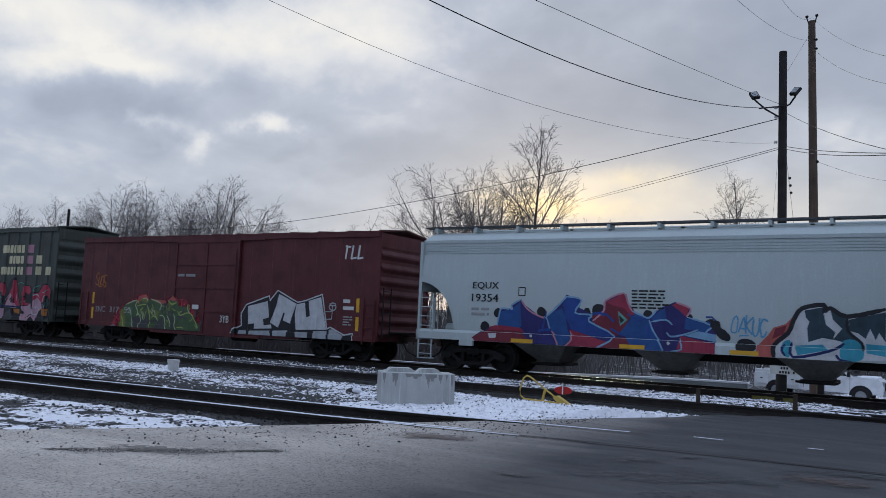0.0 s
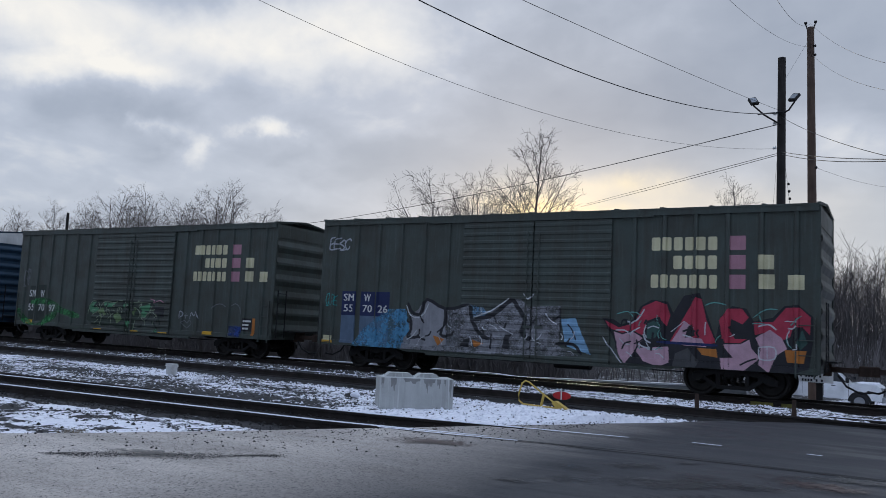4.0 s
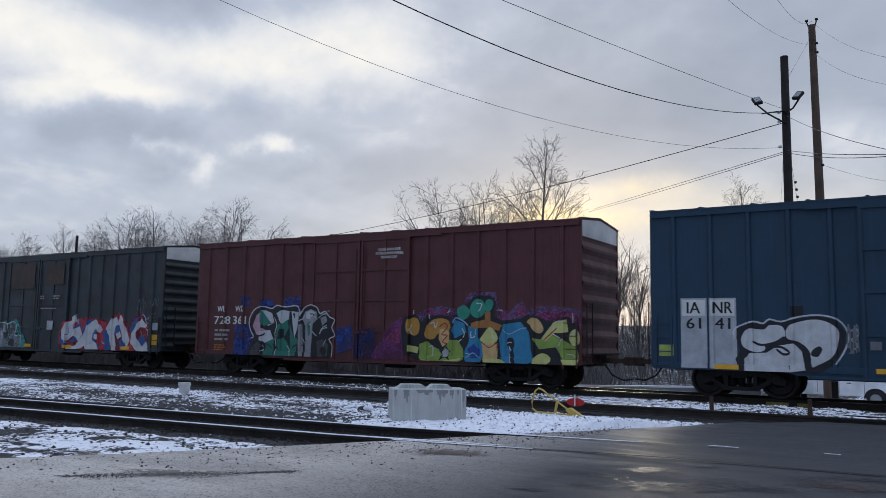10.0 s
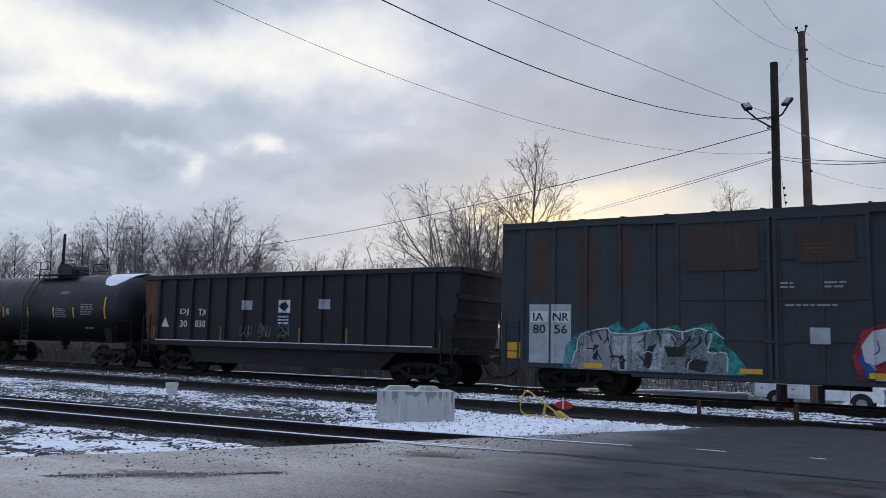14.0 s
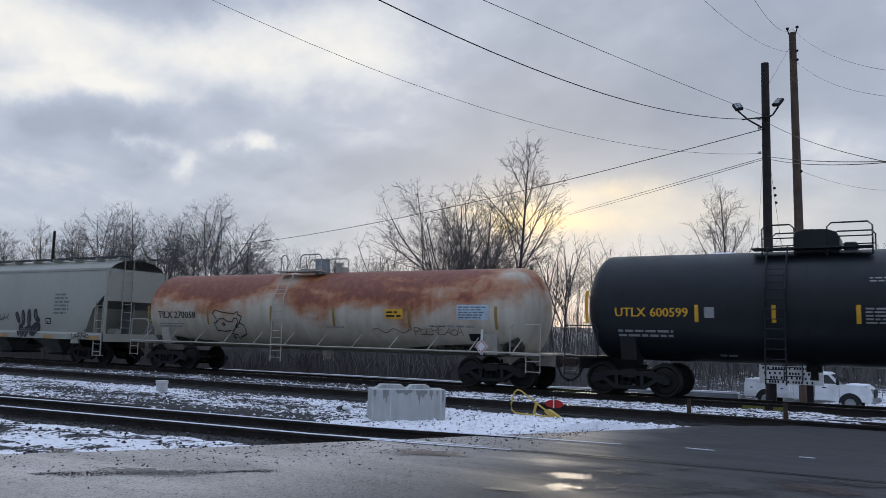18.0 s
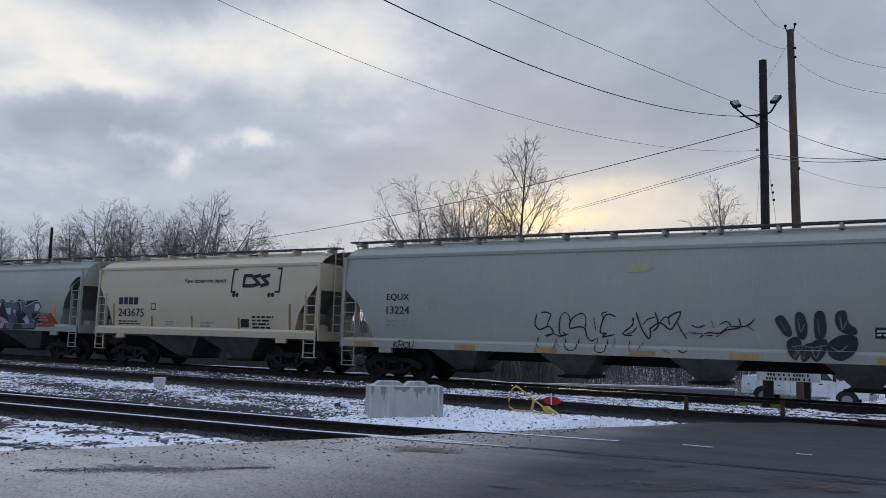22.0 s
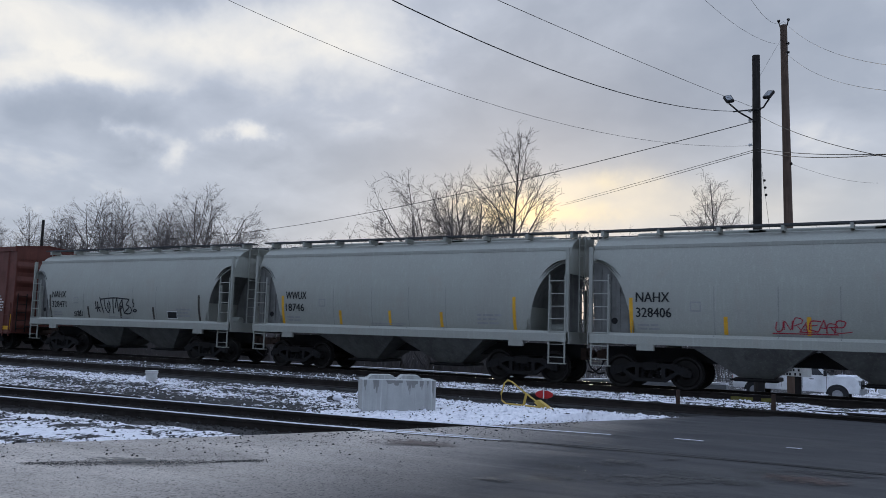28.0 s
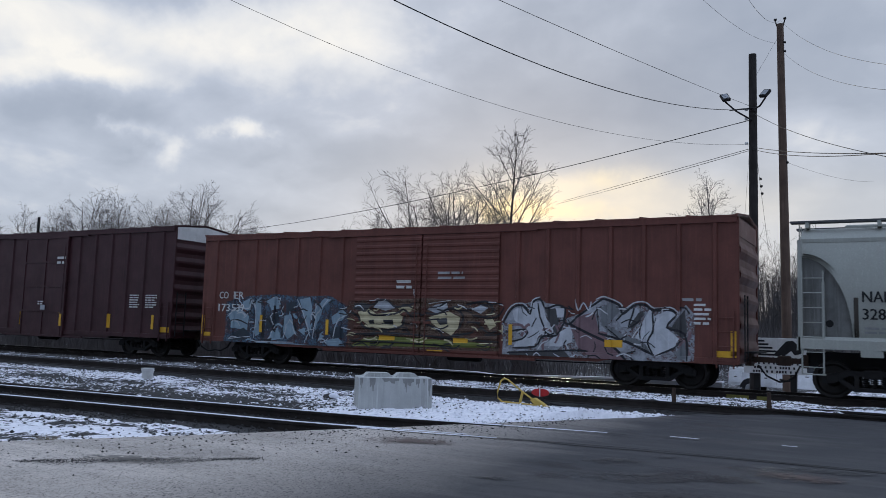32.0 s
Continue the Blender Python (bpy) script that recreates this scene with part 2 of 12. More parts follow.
# bark, twig and brush colours are lightened to stand in for haze
BARK = surface("winter_bark", (0.075, 0.066, 0.060), (0.035, 0.030, 0.028), 0.95, 0.0, 3.0, grain=25, bump=0.4)
TWIG = surface("bare_twigs", (0.165, 0.146, 0.140), (0.105, 0.092, 0.088), 0.95, 0.0, 1.0, bump=0)
BRUSH = surface("winter_brush", (0.150, 0.136, 0.132), (0.085, 0.076, 0.073), 0.95, 0.0, 0.3, bump=0)
WOODS = surface("winter_woods", (0.085, 0.076, 0.073), (0.045, 0.040, 0.038), 0.95, 0.0, 0.3, bump=0)
WIRE = surface("black_cable", (0.012, 0.012, 0.013), None, 0.6, bump=0)
GALV = surface("galvanized_steel", (0.30, 0.31, 0.32), (0.18, 0.18, 0.19), 0.5, 0.5, 6.0)
YELLOW = paint("worn_yellow", (0.52, 0.36, 0.075), streak=0.3)
SAFETY = paint("yellow_reflector", (0.70, 0.38, 0.03), streak=0.2)
RED = paint("signal_red", (0.42, 0.02, 0.02), streak=0.2)
WHITE = paint("white_paint", (0.66, 0.66, 0.64), streak=0.25)
BLACK = paint("black_paint", (0.015, 0.015, 0.016), streak=0.0)
INK = paint("dull_grey_lettering", (0.30, 0.30, 0.30), streak=0.3)


# ---- mesh building ----
class Solid:
    """Vertices and faces of one part."""

    def __init__(self):
        self.v, self.f = [], []

    def put(self, verts, faces):
        o = len(self.v)
        self.v += [tuple(p) for p in verts]
        self.f += [tuple(i + o for i in q) for q in faces]
        return self

    def box(self, x0, x1, y0, y1, z0, z1, c=0.0):
        """A box; c cuts its upright and long edges."""
        if c:
            poly = [(x0 + c, y0), (x1 - c, y0), (x1, y0 + c), (x1, y1 - c), (x1 - c, y1), (x0 + c, y1), (x0, y1 - c), (x0, y0 + c)]
            n = len(poly)
            cx, cy = (x0 + x1) / 2, (y0 + y1) / 2
            sx, sy = 1 - 2 * c / (x1 - x0), 1 - 2 * c / (y1 - y0)
            rings = [(z0, 1, 1), (z1 - c, 1, 1), (z1, sx, sy)]
            vs = [(cx + (x - cx) * a, cy + (y - cy) * b2, z) for z, a, b2 in rings for x, y in poly]
            fs = [tuple(range(n))[::-1], tuple(range(2 * n, 3 * n))]
            for r in range(2):
                fs += [(r * n + i, r * n + (i + 1) % n, (r + 1) * n + (i + 1) % n, (r + 1) * n + i) for i in range(n)]
            return self.put(vs, fs)
        vs = [(x, y, z) for z in (z0, z1) for x, y in ((x0, y0), (x1, y0), (x1, y1), (x0, y1))]
        return self.put(vs, [(3, 2, 1, 0), (4, 5, 6, 7), (0, 1, 5, 4), (1, 2, 6, 5), (2, 3, 7, 6), (3, 0, 4, 7)])

    def prism(self, poly, axis, a, b):
        """A 2D outline pushed along an axis from a to b. axis x: (y, z); y: (x, z); z: (x, y)."""
        def at(p, d):
            return {"x": (d, p[0], p[1]), "y": (p[0], d, p[1]), "z": (p[0], p[1], d)}[axis]
        n = len(poly)
        vs = [at(p, a) for p in poly] + [at(p, b) for p in poly]
        return self.put(vs, [tuple(range(n))[::-1], tuple(range(n, 2 * n))] + [(i, (i + 1) % n, n + (i + 1) % n, n + i) for i in range(n)])

    def sheet(self, line, axis, a, b):
        """An open line pushed along an axis."""
        def at(p, d):
            return {"x": (d, p[0], p[1]), "y": (p[0], d, p[1]), "z": (p[0], p[1], d)}[axis]
        n = len(line)
        return self.put([at(p, a) for p in line] + [at(p, b) for p in line], [(i, i + 1, n + i + 1, n + i) for i in range(n - 1)])

    def cyl(self, a, b, r, n=10, r2=None):
        a, b = Vector(a), Vector(b)
        r2 = r if r2 is None else r2
        q = (b - a).to_track_quat("Z", "Y")
        vs = []
        for p, rr in ((a, r), (b, r2)):
            for i in range(n):
                w = 2 * math.pi * i / n
                vs.append(p + q @ Vector((rr * math.cos(w), rr * math.sin(w), 0)))
        return self.put(vs, [tuple(range(n))[::-1], tuple(range(n, 2 * n))] + [(i, (i + 1) % n, n + (i + 1) % n, n + i) for i in range(n)])

    def tube(self, pts, r, n=5, r2=None):
        pts = [Vector(p) for p in pts]
        r2 = r if r2 is None else r2
        vs, fs = [], []
        m = len(pts)
        for k, p in enumerate(pts):
            d = (pts[min(k + 1, m - 1)] - pts[max(k - 1, 0)])
            q = d.to_track_quat("Z", "Y")
            rr = r + (r2 - r) * k / (m - 1)
            for i in range(n):
                w = 2 * math.pi * i / n
                vs.append(p + q @ Vector((rr * math.cos(w), rr * math.sin(w), 0)))
        for k in range(m - 1):
            fs += [(k * n + i, k * n + (i + 1) % n, (k + 1) * n + (i + 1) % n, (k + 1) * n + i) for i in range(n)]
        fs += [tuple(range(n))[::-1], tuple(range((m - 1) * n, m * n))]
        return self.put(vs, fs)

    def lathe(self, prof, axis_y=True, n=28, at=(0, 0, 0)):
        """Rings (offset along the axis, radius) about the y axis, or the x axis."""
        vs, fs = [], []
        for o, r in prof:
            for i in range(n):
                w = 2 * math.pi * i / n
                c, s = r * math.cos(w), r * math.sin(w)
                vs.append((at[0] + c, at[1] + o, at[2] + s) if axis_y else (at[0] + o, at[1] + c, at[2] + s))
        for k in range(len(prof) - 1):
            fs += [(k * n + i, k * n + (i + 1) % n, (k + 1) * n + (i + 1) % n, (k + 1) * n + i) for i in range(n)]
        fs += [tuple(range(n)), tuple(range((len(prof) - 1) * n, len(prof) * n))]
        return self.put(vs, fs)


def mesh_of(name, solid, mat, smooth=False):
    me = bpy.data.meshes.new(name)
    me.from_pydata(solid.v, [], solid.f)
    me.materials.append(mat)
    if smooth:
        me.shade_smooth()
        me.set_sharp_from_angle(angle=radians(38))
    me.update()
    return me


def part(name, solid, mat, parent, label="", smooth=False):
    me = solid if isinstance(solid, bpy.types.Mesh) else mesh_of(name, solid, mat, smooth)
    ob = new(name, me)
    ob.parent = parent
    return tagged(ob, label)


def thing(name, label, category, group="", kind="", at=None):
    ob = new(name)
    if at is not None:
        ob.matrix_basis = at
    return tagged(ob, label, category, group, kind)


def single(name, solid, mat, label, category, group="", kind="", smooth=False):
    return tagged(new(name, mesh_of(name, solid, mat, smooth)), label, category, group, kind)


# ---- ground ----
def smooth(a, b, x):
    t = min(1.0, max(0.0, (x - a) / (b - a)))
    return t * t * (3 - 2 * t)


LOT_EDGE = ((-200, -60), (-12.5, -18.9), (-9.83, -17.4), (-8.8, -16.0), (-7.94, -14.5), (-7.0, -12.9), (-6.3, -11.5), (-5.2, -9.6), (-4.3, -8.0), (-3.5, -6.3),
            (-2.1, -4.9), (-0.6, -3.9), (1.5, -2.6), (6.0, -1.2), (60, 10))


def lot_edge(x):
    return float(np.interp(x, [p[0] for p in LOT_EDGE], [p[1] for p in LOT_EDGE]))


def near_rail(x):
    """The far rail of the near track, y at x."""
    return float(np.interp(x, (-80, -40, -17.2, -8.0, -3.0, 6.0, 60.0), (-18.5, -14.6, -12.66, -11.92, -11.05, -10.7, -9.5)))


def ground_height(x, y):
    z = -0.24
    if y > 2.2:
        z -= 1.02 * smooth(2.2, 18, y)
    if y > 25:
        z += 4.2 * smooth(25, 70, y) + 3.0 * smooth(70, 200, y)
    # snow-covered heap round the block, the strip between the tracks, the verge by the lot
    z += 0.17 * math.exp(-((x + 5.6) / 2.6) ** 2 - ((y + 9.0) / 1.25) ** 2)
    z += 0.19 * smooth(-5.4, -4.9, y) * (1 - smooth(-2.7, -1.9, y))
    z += 0.07 * smooth(-11.2, -10.6, y) * (1 - smooth(-7.2, -6.2, y))
    if -26 < y < 3:
        z += 0.035 * noise.noise((x * 0.9, y * 0.9, 0)) + 0.022 * noise.noise((x * 3.1, y * 3.1, 5)) + 0.022 * noise.noise((x * 7.0, y * 7.0, 9))
    if -11.6 < y < -6.4 and -11.0 < x < 1.0:
        z += 0.045 * smooth(-10.5, -8.5, x) * (abs(noise.noise((x * 4.3, y * 4.3, 12))) - 0.15)
    return z


def snow_cover(x, y):
    """How much of the ground the snow hides: 0 none, 1 nearly all."""
    if y > 2.2:
        return (0.28 if x < -9 + 0.2 * y else 0.58) + 0.2 * noise.noise((x * 0.15, y * 0.15, 3))
    if y > -2.1:
        return 0.06
    if y > -5.0:
        return 0.22 + 0.30 * smooth(-17, -9, x) + 0.22 * noise.noise((x * 0.5, y * 2, 6))
    if y > -6.2:
        return 0.10
    nr = near_rail(x)
    if y > nr + 0.45:
        # cinders on the left, snow round the block
        c = 0.36 + 0.42 * smooth(-11.2, -8.6, x + 0.35 * (y + 9)) + 0.30 * noise.noise((x * 0.35, y * 0.8, 1))
        c += 0.20 * smooth(-9.2, -7.4, y) * (1 - smooth(-7.4, -6.6, y)) * (1 - smooth(-12, -9, x))
        return c
    if y > nr - 1.435 - 0.55:
        return 0.10
    return 0.54 + 0.50 * noise.noise((x * 0.8, y * 1.5, 2)) + 0.30 * noise.noise((x * 2.6, y * 3.2, 7))


def axis_points(breaks):
    out = []
    for a, b, step in breaks:
        n = max(1, int(round((b - a) / step)))
        out += [a + (b - a) * i / n for i in range(n)]
    return out + [breaks[-1][1]]


def make_ground():
    xs = axis_points(((-1500, -300, 200), (-300, -80, 20), (-80, -36, 1.5), (-36, -20, 0.25), (-20, 1.0, 0.11), (1.0, 10, 0.6), (10, 80, 10), (80, 300, 40), (300, 1500, 200)))
    ys = axis_points(((-1500, -200, 260), (-200, -40, 20), (-40, -19, 3), (-19, -17.2, 0.3), (-17.2, -1.6, 0.11), (-1.6, 3, 0.4), (3, 30, 2.5), (30, 90, 6), (90, 300, 30), (300, 1500, 200)))
    nx = len(xs)
    vs, cov = [], []
    for y in ys:
        for x in xs:
            z = ground_height(x, y)
            if y < lot_edge(x) + 0.1 and y > -40:
                z = min(z, -0.26)
            vs.append((x, y, z))
            cov.append(snow_cover(x, y))
    fs = [(j * nx + i, j * nx + i + 1, (j + 1) * nx + i + 1, (j + 1) * nx + i) for j in range(len(ys) - 1) for i in range(nx - 1)]
    me = bpy.data.meshes.new("ground")
    me.from_pydata(vs, [], fs)
    a = me.attributes.new("cover", "FLOAT", "POINT")
    a.data.foreach_set("value", cov)
    me.shade_smooth()
    m, t, b = principled("cinders_and_snow")
    vec = coords(t)
    at = t.nodes.new("ShaderNodeAttribute")
    at.attribute_name = "cover"
    n1, n2 = noise_of(t, coords(t, (0.8, 1.0, 1)), 2.4, 4.0, 0.6), noise_of(t, coords(t, (1.0, 0.45, 1)), 13.0, 5.0, 0.7)
    wide = t.nodes.new("ShaderNodeMapRange"); wide.clamp = False
    wide.inputs[1].default_value, wide.inputs[2].default_value = 0.33, 0.67
    t.links.new(mixed(t, 0.62, n1, n2), wide.inputs[0])
    s = wide.outputs[0]
    add = t.nodes.new("ShaderNodeMath"); add.operation = "ADD"
    t.links.new(at.outputs["Fac"], add.inputs[0]); t.links.new(s, add.inputs[1])
    mask = ramp_of(t, add.outputs[0], ((0.96, (0, 0, 0)), (1.04, (1, 1, 1))))
    cind = ramp_of(t, noise_of(t, vec, 26.0, 4.0, 0.7), ((0.34, (0.008, 0.008, 0.008)), (0.60, (0.030, 0.028, 0.028)), (0.76, (0.085, 0.08, 0.078))))
    snow = ramp_of(t, n2, ((0.3, (0.64, 0.635, 0.68)), (0.6, (0.88, 0.87, 0.90))))
    t.links.new(mixed(t, mask, cind, snow), b.inputs["Base Color"])
    b.inputs["Roughness"].default_value = 0.85
    bump_of(t, b, mixed(t, 0.5, n2, noise_of(t, vec, 40.0, 3.0)), 0.7, 0.05)
    me.materials.append(m)
    return tagged(new("ground", me), "dark cinder ground under patchy thin snow", "ground", kind="structure")


make_ground()


def make_lot():
    """The paved lot, in columns from behind the camera to its ragged edge."""
    xs = axis_points(((-60, -14, 4), (-14, -12, 0.5), (-12, 2.0, 0.10), (2.0, 8, 0.5), (8, 60, 6)))
    us = [0, 0.25, 0.5, 0.62, 0.72, 0.80, 0.86, 0.91, 0.95, 0.975, 0.99, 1.0]
    vs = []
    for x in xs:
        e = lot_edge(x) + 0.10 * noise.noise((x * 1.3, 0, 7)) + 0.06 * noise.noise((x * 5.0, 0, 8))
        for u in us:
            y = -60 + (e + 60) * u
            z = -0.10 + 0.012 * noise.noise((x * 0.5, y * 0.5, 4)) - (0.05 if u == 1.0 else 0)
            vs.append((x, y, z))
    n = len(us)
    fs = [(i * n + j, (i + 1) * n + j, (i + 1) * n + j + 1, i * n + j + 1) for i in range(len(xs) - 1) for j in range(n - 1)]
    me = bpy.data.meshes.new("pavement")
    me.from_pydata(vs, [], fs)
    me.shade_smooth()
    m, t, b = principled("wet_worn_asphalt")
    vec = coords(t)
    grit = mixed(t, 0.5, noise_of(t, coords(t, (1, 0.55, 1)), 60.0, 3.0, 0.75), noise_of(t, coords(t, (1, 0.5, 1)), 22.0, 5.0, 0.75))
    big = noise_of(t, coords(t, (0.5, 1.4, 1)), 0.55, 6.0, 0.6, 0.6)
    tone = ramp_of(t, big, ((0.34, (0.325, 0.288, 0.254)), (0.50, (0.468, 0.416, 0.368)), (0.66, (0.575, 0.512, 0.454))))
    spots = ramp_of(t, noise_of(t, coords(t, (1, 0.6, 1)), 58.0, 2.0, 0.6), ((0.37, (0.06, 0.06, 0.06)), (0.40, (1, 1, 1))))
    specks = ramp_of(t, noise_of(t, coords(t, (1, 0.6, 1)), 27.0, 3.0, 0.7), ((0.33, (0.08, 0.08, 0.08)), (0.35, (1, 1, 1))))
    pits = mixed(t, 1.0, spots, specks, "MULTIPLY")
    fine = ramp_of(t, grit, ((0.34, (0.18, 0.18, 0.18)), (0.43, (0.8, 0.8, 0.8)), (0.55, (1, 1, 1)), (0.68, (1.5, 1.48, 1.45))))
    # the left of the lot is dusty and grey, its colour also lifted for sky reflection; the right is sealed and dark
    sx = t.nodes.new("ShaderNodeSeparateXYZ"); t.links.new(vec, sx.inputs[0])
    side = t.nodes.new("ShaderNodeMapRange")
    side.inputs[1].default_value, side.inputs[2].default_value = -6.3, -3.7
    side.inputs[3].default_value, side.inputs[4].default_value = 0.0, 1.0
    wob = t.nodes.new("ShaderNodeMath"); wob.operation = "MULTIPLY_ADD"; wob.inputs[1].default_value = 3.0
    t.links.new(big, wob.inputs[0]); t.links.new(sx.outputs[0], wob.inputs[2])
    sub = t.nodes.new("ShaderNodeMath"); sub.operation = "SUBTRACT"; sub.inputs[1].default_value = 1.5
    t.links.new(wob.outputs[0], sub.inputs[0]); t.links.new(sub.outputs[0], side.inputs[0])
    col = mixed(t, 1.0, mixed(t, side.outputs[0], mixed(t, 1.0, tone, pits, "MULTIPLY"), (0.046, 0.0455, 0.048)), fine, "MULTIPLY")
    t.links.new(col, b.inputs["Base Color"])
    wet = noise_of(t, coords(t, (0.45, 1.6, 1)), 0.9, 4.0, 0.5, 0.4)
    t.links.new(ramp_of(t, wet, ((0.36, (0.44, 0.44, 0.44)), (0.52, (0.62, 0.62, 0.62)), (0.68, (0.78, 0.78, 0.78)))), b.inputs["Roughness"])
    b.inputs["Specular IOR Level"].default_value = 0.24
    bump_of(t, b, grit, 0.4, 0.012)
    me.materials.append(m)
    tagged(new("pavement", me), "wet grey asphalt lot with worn patches", "pavement", kind="structure")


make_lot()



def wet_film(name, colour, rough, whole, grain=9.0):
    """A film that thins out unevenly towards its rim."""
    m, t, b = principled(name)
    b.inputs["Base Color"].default_value = rgb(colour)
    b.inputs["Roughness"].default_value = rough
    co = t.nodes.new("ShaderNodeTexCoord")
    flat = t.nodes.new("ShaderNodeMapping")
    flat.inputs["Location"].default_value, flat.inputs["Scale"].default_value = (-0.5, -0.5, 0), (1, 1, 0)
    t.links.new(co.outputs["Generated"], flat.inputs[0])
    ln = t.nodes.new("ShaderNodeVectorMath"); ln.operation = "LENGTH"
    t.links.new(flat.outputs[0], ln.inputs[0])
    n = noise_of(t, coords(t, (1, 1.6, 1)), grain, 6.0, 0.7)
    ma = t.nodes.new("ShaderNodeMath"); ma.operation = "MULTIPLY_ADD"; ma.inputs[1].default_value = 1.5
    t.links.new(n, ma.inputs[0]); t.links.new(ln.outputs["Value"], ma.inputs[2])
    fac = ramp_of(t, ma.outputs[0], ((0.88, (whole,) * 3), (1.22, (0, 0, 0))))
    mix, tr = t.nodes.new("ShaderNodeMixShader"), t.nodes.new("ShaderNodeBsdfTransparent")
    t.links.new(fac, mix.inputs[0]); t.links.new(tr.outputs[0], mix.inputs[1]); t.links.new(b.outputs[0], mix.inputs[2])
    t.links.new(mix.outputs[0], t.nodes["Material Output"].inputs["Surface"])
    return m


DAMP = wet_film("damp_asphalt", (0.034, 0.033, 0.035), 0.38, 0.6)
RUSTY_DAMP = wet_film("rusty_damp_asphalt", (0.070, 0.036, 0.030), 0.38, 0.8)
WATER = wet_film("standing_water", (0.034, 0.034, 0.036), 0.21, 0.26, 7.0)


def puddle(name, x, y, rx, ry, mat, seed, label, turn=0.0):
    rng = random.Random(seed)
    n, ph = 90, [rng.uniform(0, 6.28) for _ in range(4)]
    pts = []
    for i in range(n):
        a = 2 * math.pi * i / n
        k = 1 + 0.22 * math.sin(2 * a + ph[0]) + 0.18 * math.sin(3 * a + ph[1]) + 0.16 * math.sin(7 * a + ph[2]) + 0.14 * math.sin(13 * a + ph[3]) + 0.10 * rng.random()
        px, py = rx * k * math.cos(a), ry * k * math.sin(a)
        pts.append((x + px * math.cos(turn) - py * math.sin(turn), y + px * math.sin(turn) + py * math.cos(turn), -0.0825 if name == "puddle" else -0.0855))
    s = Solid().put(pts, [tuple(range(n))])
    return single(name, s, mat, label, "puddle", "puddles on the lot", "structure")


# ---- tracks ----
RAIL = [(-0.07, -0.18), (0.07, -0.18), (0.07, -0.165), (0.012, -0.145), (0.010, -0.05), (0.035, -0.04), (0.037, -0.006), (0.028, 0.0), (-0.028, 0.0), (-0.037, -0.006), (-0.035, -0.04), (-0.010, -0.05), (-0.012, -0.145), (-0.07, -0.165)]


def rail(pts, parent, snow=False):
    """A rail along points (x, y, z of its head)."""
    s, n = Solid(), len(RAIL)
    hd = Solid()
    for k, (x, y, z) in enumerate(pts):
        s.v += [(x, y + a, z + b) for a, b in RAIL]
        hd.v += [(x, y - 0.030, z + 0.002), (x, y + 0.030, z + 0.002)] if not snow else [(x, y - 0.026, z + 0.003), (x, y - 0.016, z + 0.014), (x, y + 0.016, z + 0.014), (x, y + 0.026, z + 0.003)]
        if k:
            o = (k - 1) * n
            s.f += [(o + i, o + (i + 1) % n, o + n + (i + 1) % n, o + n + i) for i in range(n)]
            m = 4 if snow else 2
            o = (k - 1) * m
            hd.f += [(o + i, o + i + 1, o + m + i + 1, o + m + i) for i in range(m - 1)]
    s.f += [tuple(range(n)), tuple(range(len(s.v) - n, len(s.v)))]
    r = part("rail", s, RAIL_SIDE, parent, "dark rusty rail")
    part("snow_cap" if snow else "running_surface", hd, SNOW_TOP if snow else (RAIL_SIDE if pts[0][2] < -0.08 else RAIL_HEAD), r, "snow lying on the rail" if snow else "polished rail head")
    return r


def track(name, label, lines, ties, z, snow):
    root = thing(name, label, "railway track", kind="structure")
    for i, ln in enumerate(lines):
        rail(ln, root, snow=snow[i])
    tie = mesh_of("tie", Solid().box(-0.115, 0.115, -1.3, 1.3, -0.18, 0.0, 0.015), TIE_WOOD)
    plate = mesh_of("tie_plate", Solid().box(-0.09, 0.09, -0.17, 0.17, 0.0, 0.018), RAIL_SIDE)
    for x, y, turn in ties:
        t = part("tie", tie, None, root)
        t.matrix_basis = pose(x, y, z - 0.185, 0, 0, turn + random.uniform(-1.2, 1.2))
        for o in (-0.7175, 0.7175):
            part("tie_plate", plate, None, t).location = (0, o, 0)
    return root


def straight(y, x0=-140, x1=40, z=0.0):
    return [(x, y, z) for x in (x0, -60, -20, 0, x1)]


track("track_main", "main track that the train runs on, dark rails and ties", [straight(-0.7175, -300, 60), straight(0.7175, -300, 60)],
      [(-62 + 0.56 * i, 0, 0) for i in range(116)], 0.0, (False, False))
track("track_middle", "disused middle track half buried in snow", [[(x, -5.55 + 0.008 * (x + 10), 0.0) for x in (-200, -60, -20, -8, 0, 20)], [(x, -4.10 + 0.008 * (x + 10), -0.05) for x in (-200, -60, -20, -8, 0, 20)]],
      [(-34 + 0.60 * i, -4.85 + 0.008 * (-24 + 0.6 * i), 0.5) for i in range(50)], -0.09, (False, True))
NEAR_X = [-80, -40, -30, -24] + [-20 + 0.5 * i for i in range(54)] + [10, 30]
track("track_near", "near track with snow on its rails, sunk in the asphalt", [[(x, near_rail(x), -0.085) for x in NEAR_X if x < -5.2], [(x, near_rail(x) - 1.435, -0.085) for x in NEAR_X if x < -6.2],
       [(x, near_rail(x), -0.13) for x in NEAR_X if x > -5.6], [(x, near_rail(x) - 1.435, -0.13) for x in NEAR_X if x > -6.6]],
      [(-30 + 0.55 * i, near_rail(-30 + 0.55 * i) - 0.7175, 4.5) for i in range(42)], -0.085, (True, True, False, False))
single("guard_rail", Solid().tube([(-26, -13.05, -0.12), (-18, -12.25, -0.11), (-13.2, -12.10, -0.10)], 0.035, 6), RAIL_SIDE, "short rusty rail end beside the near track", "rail", kind="structure")

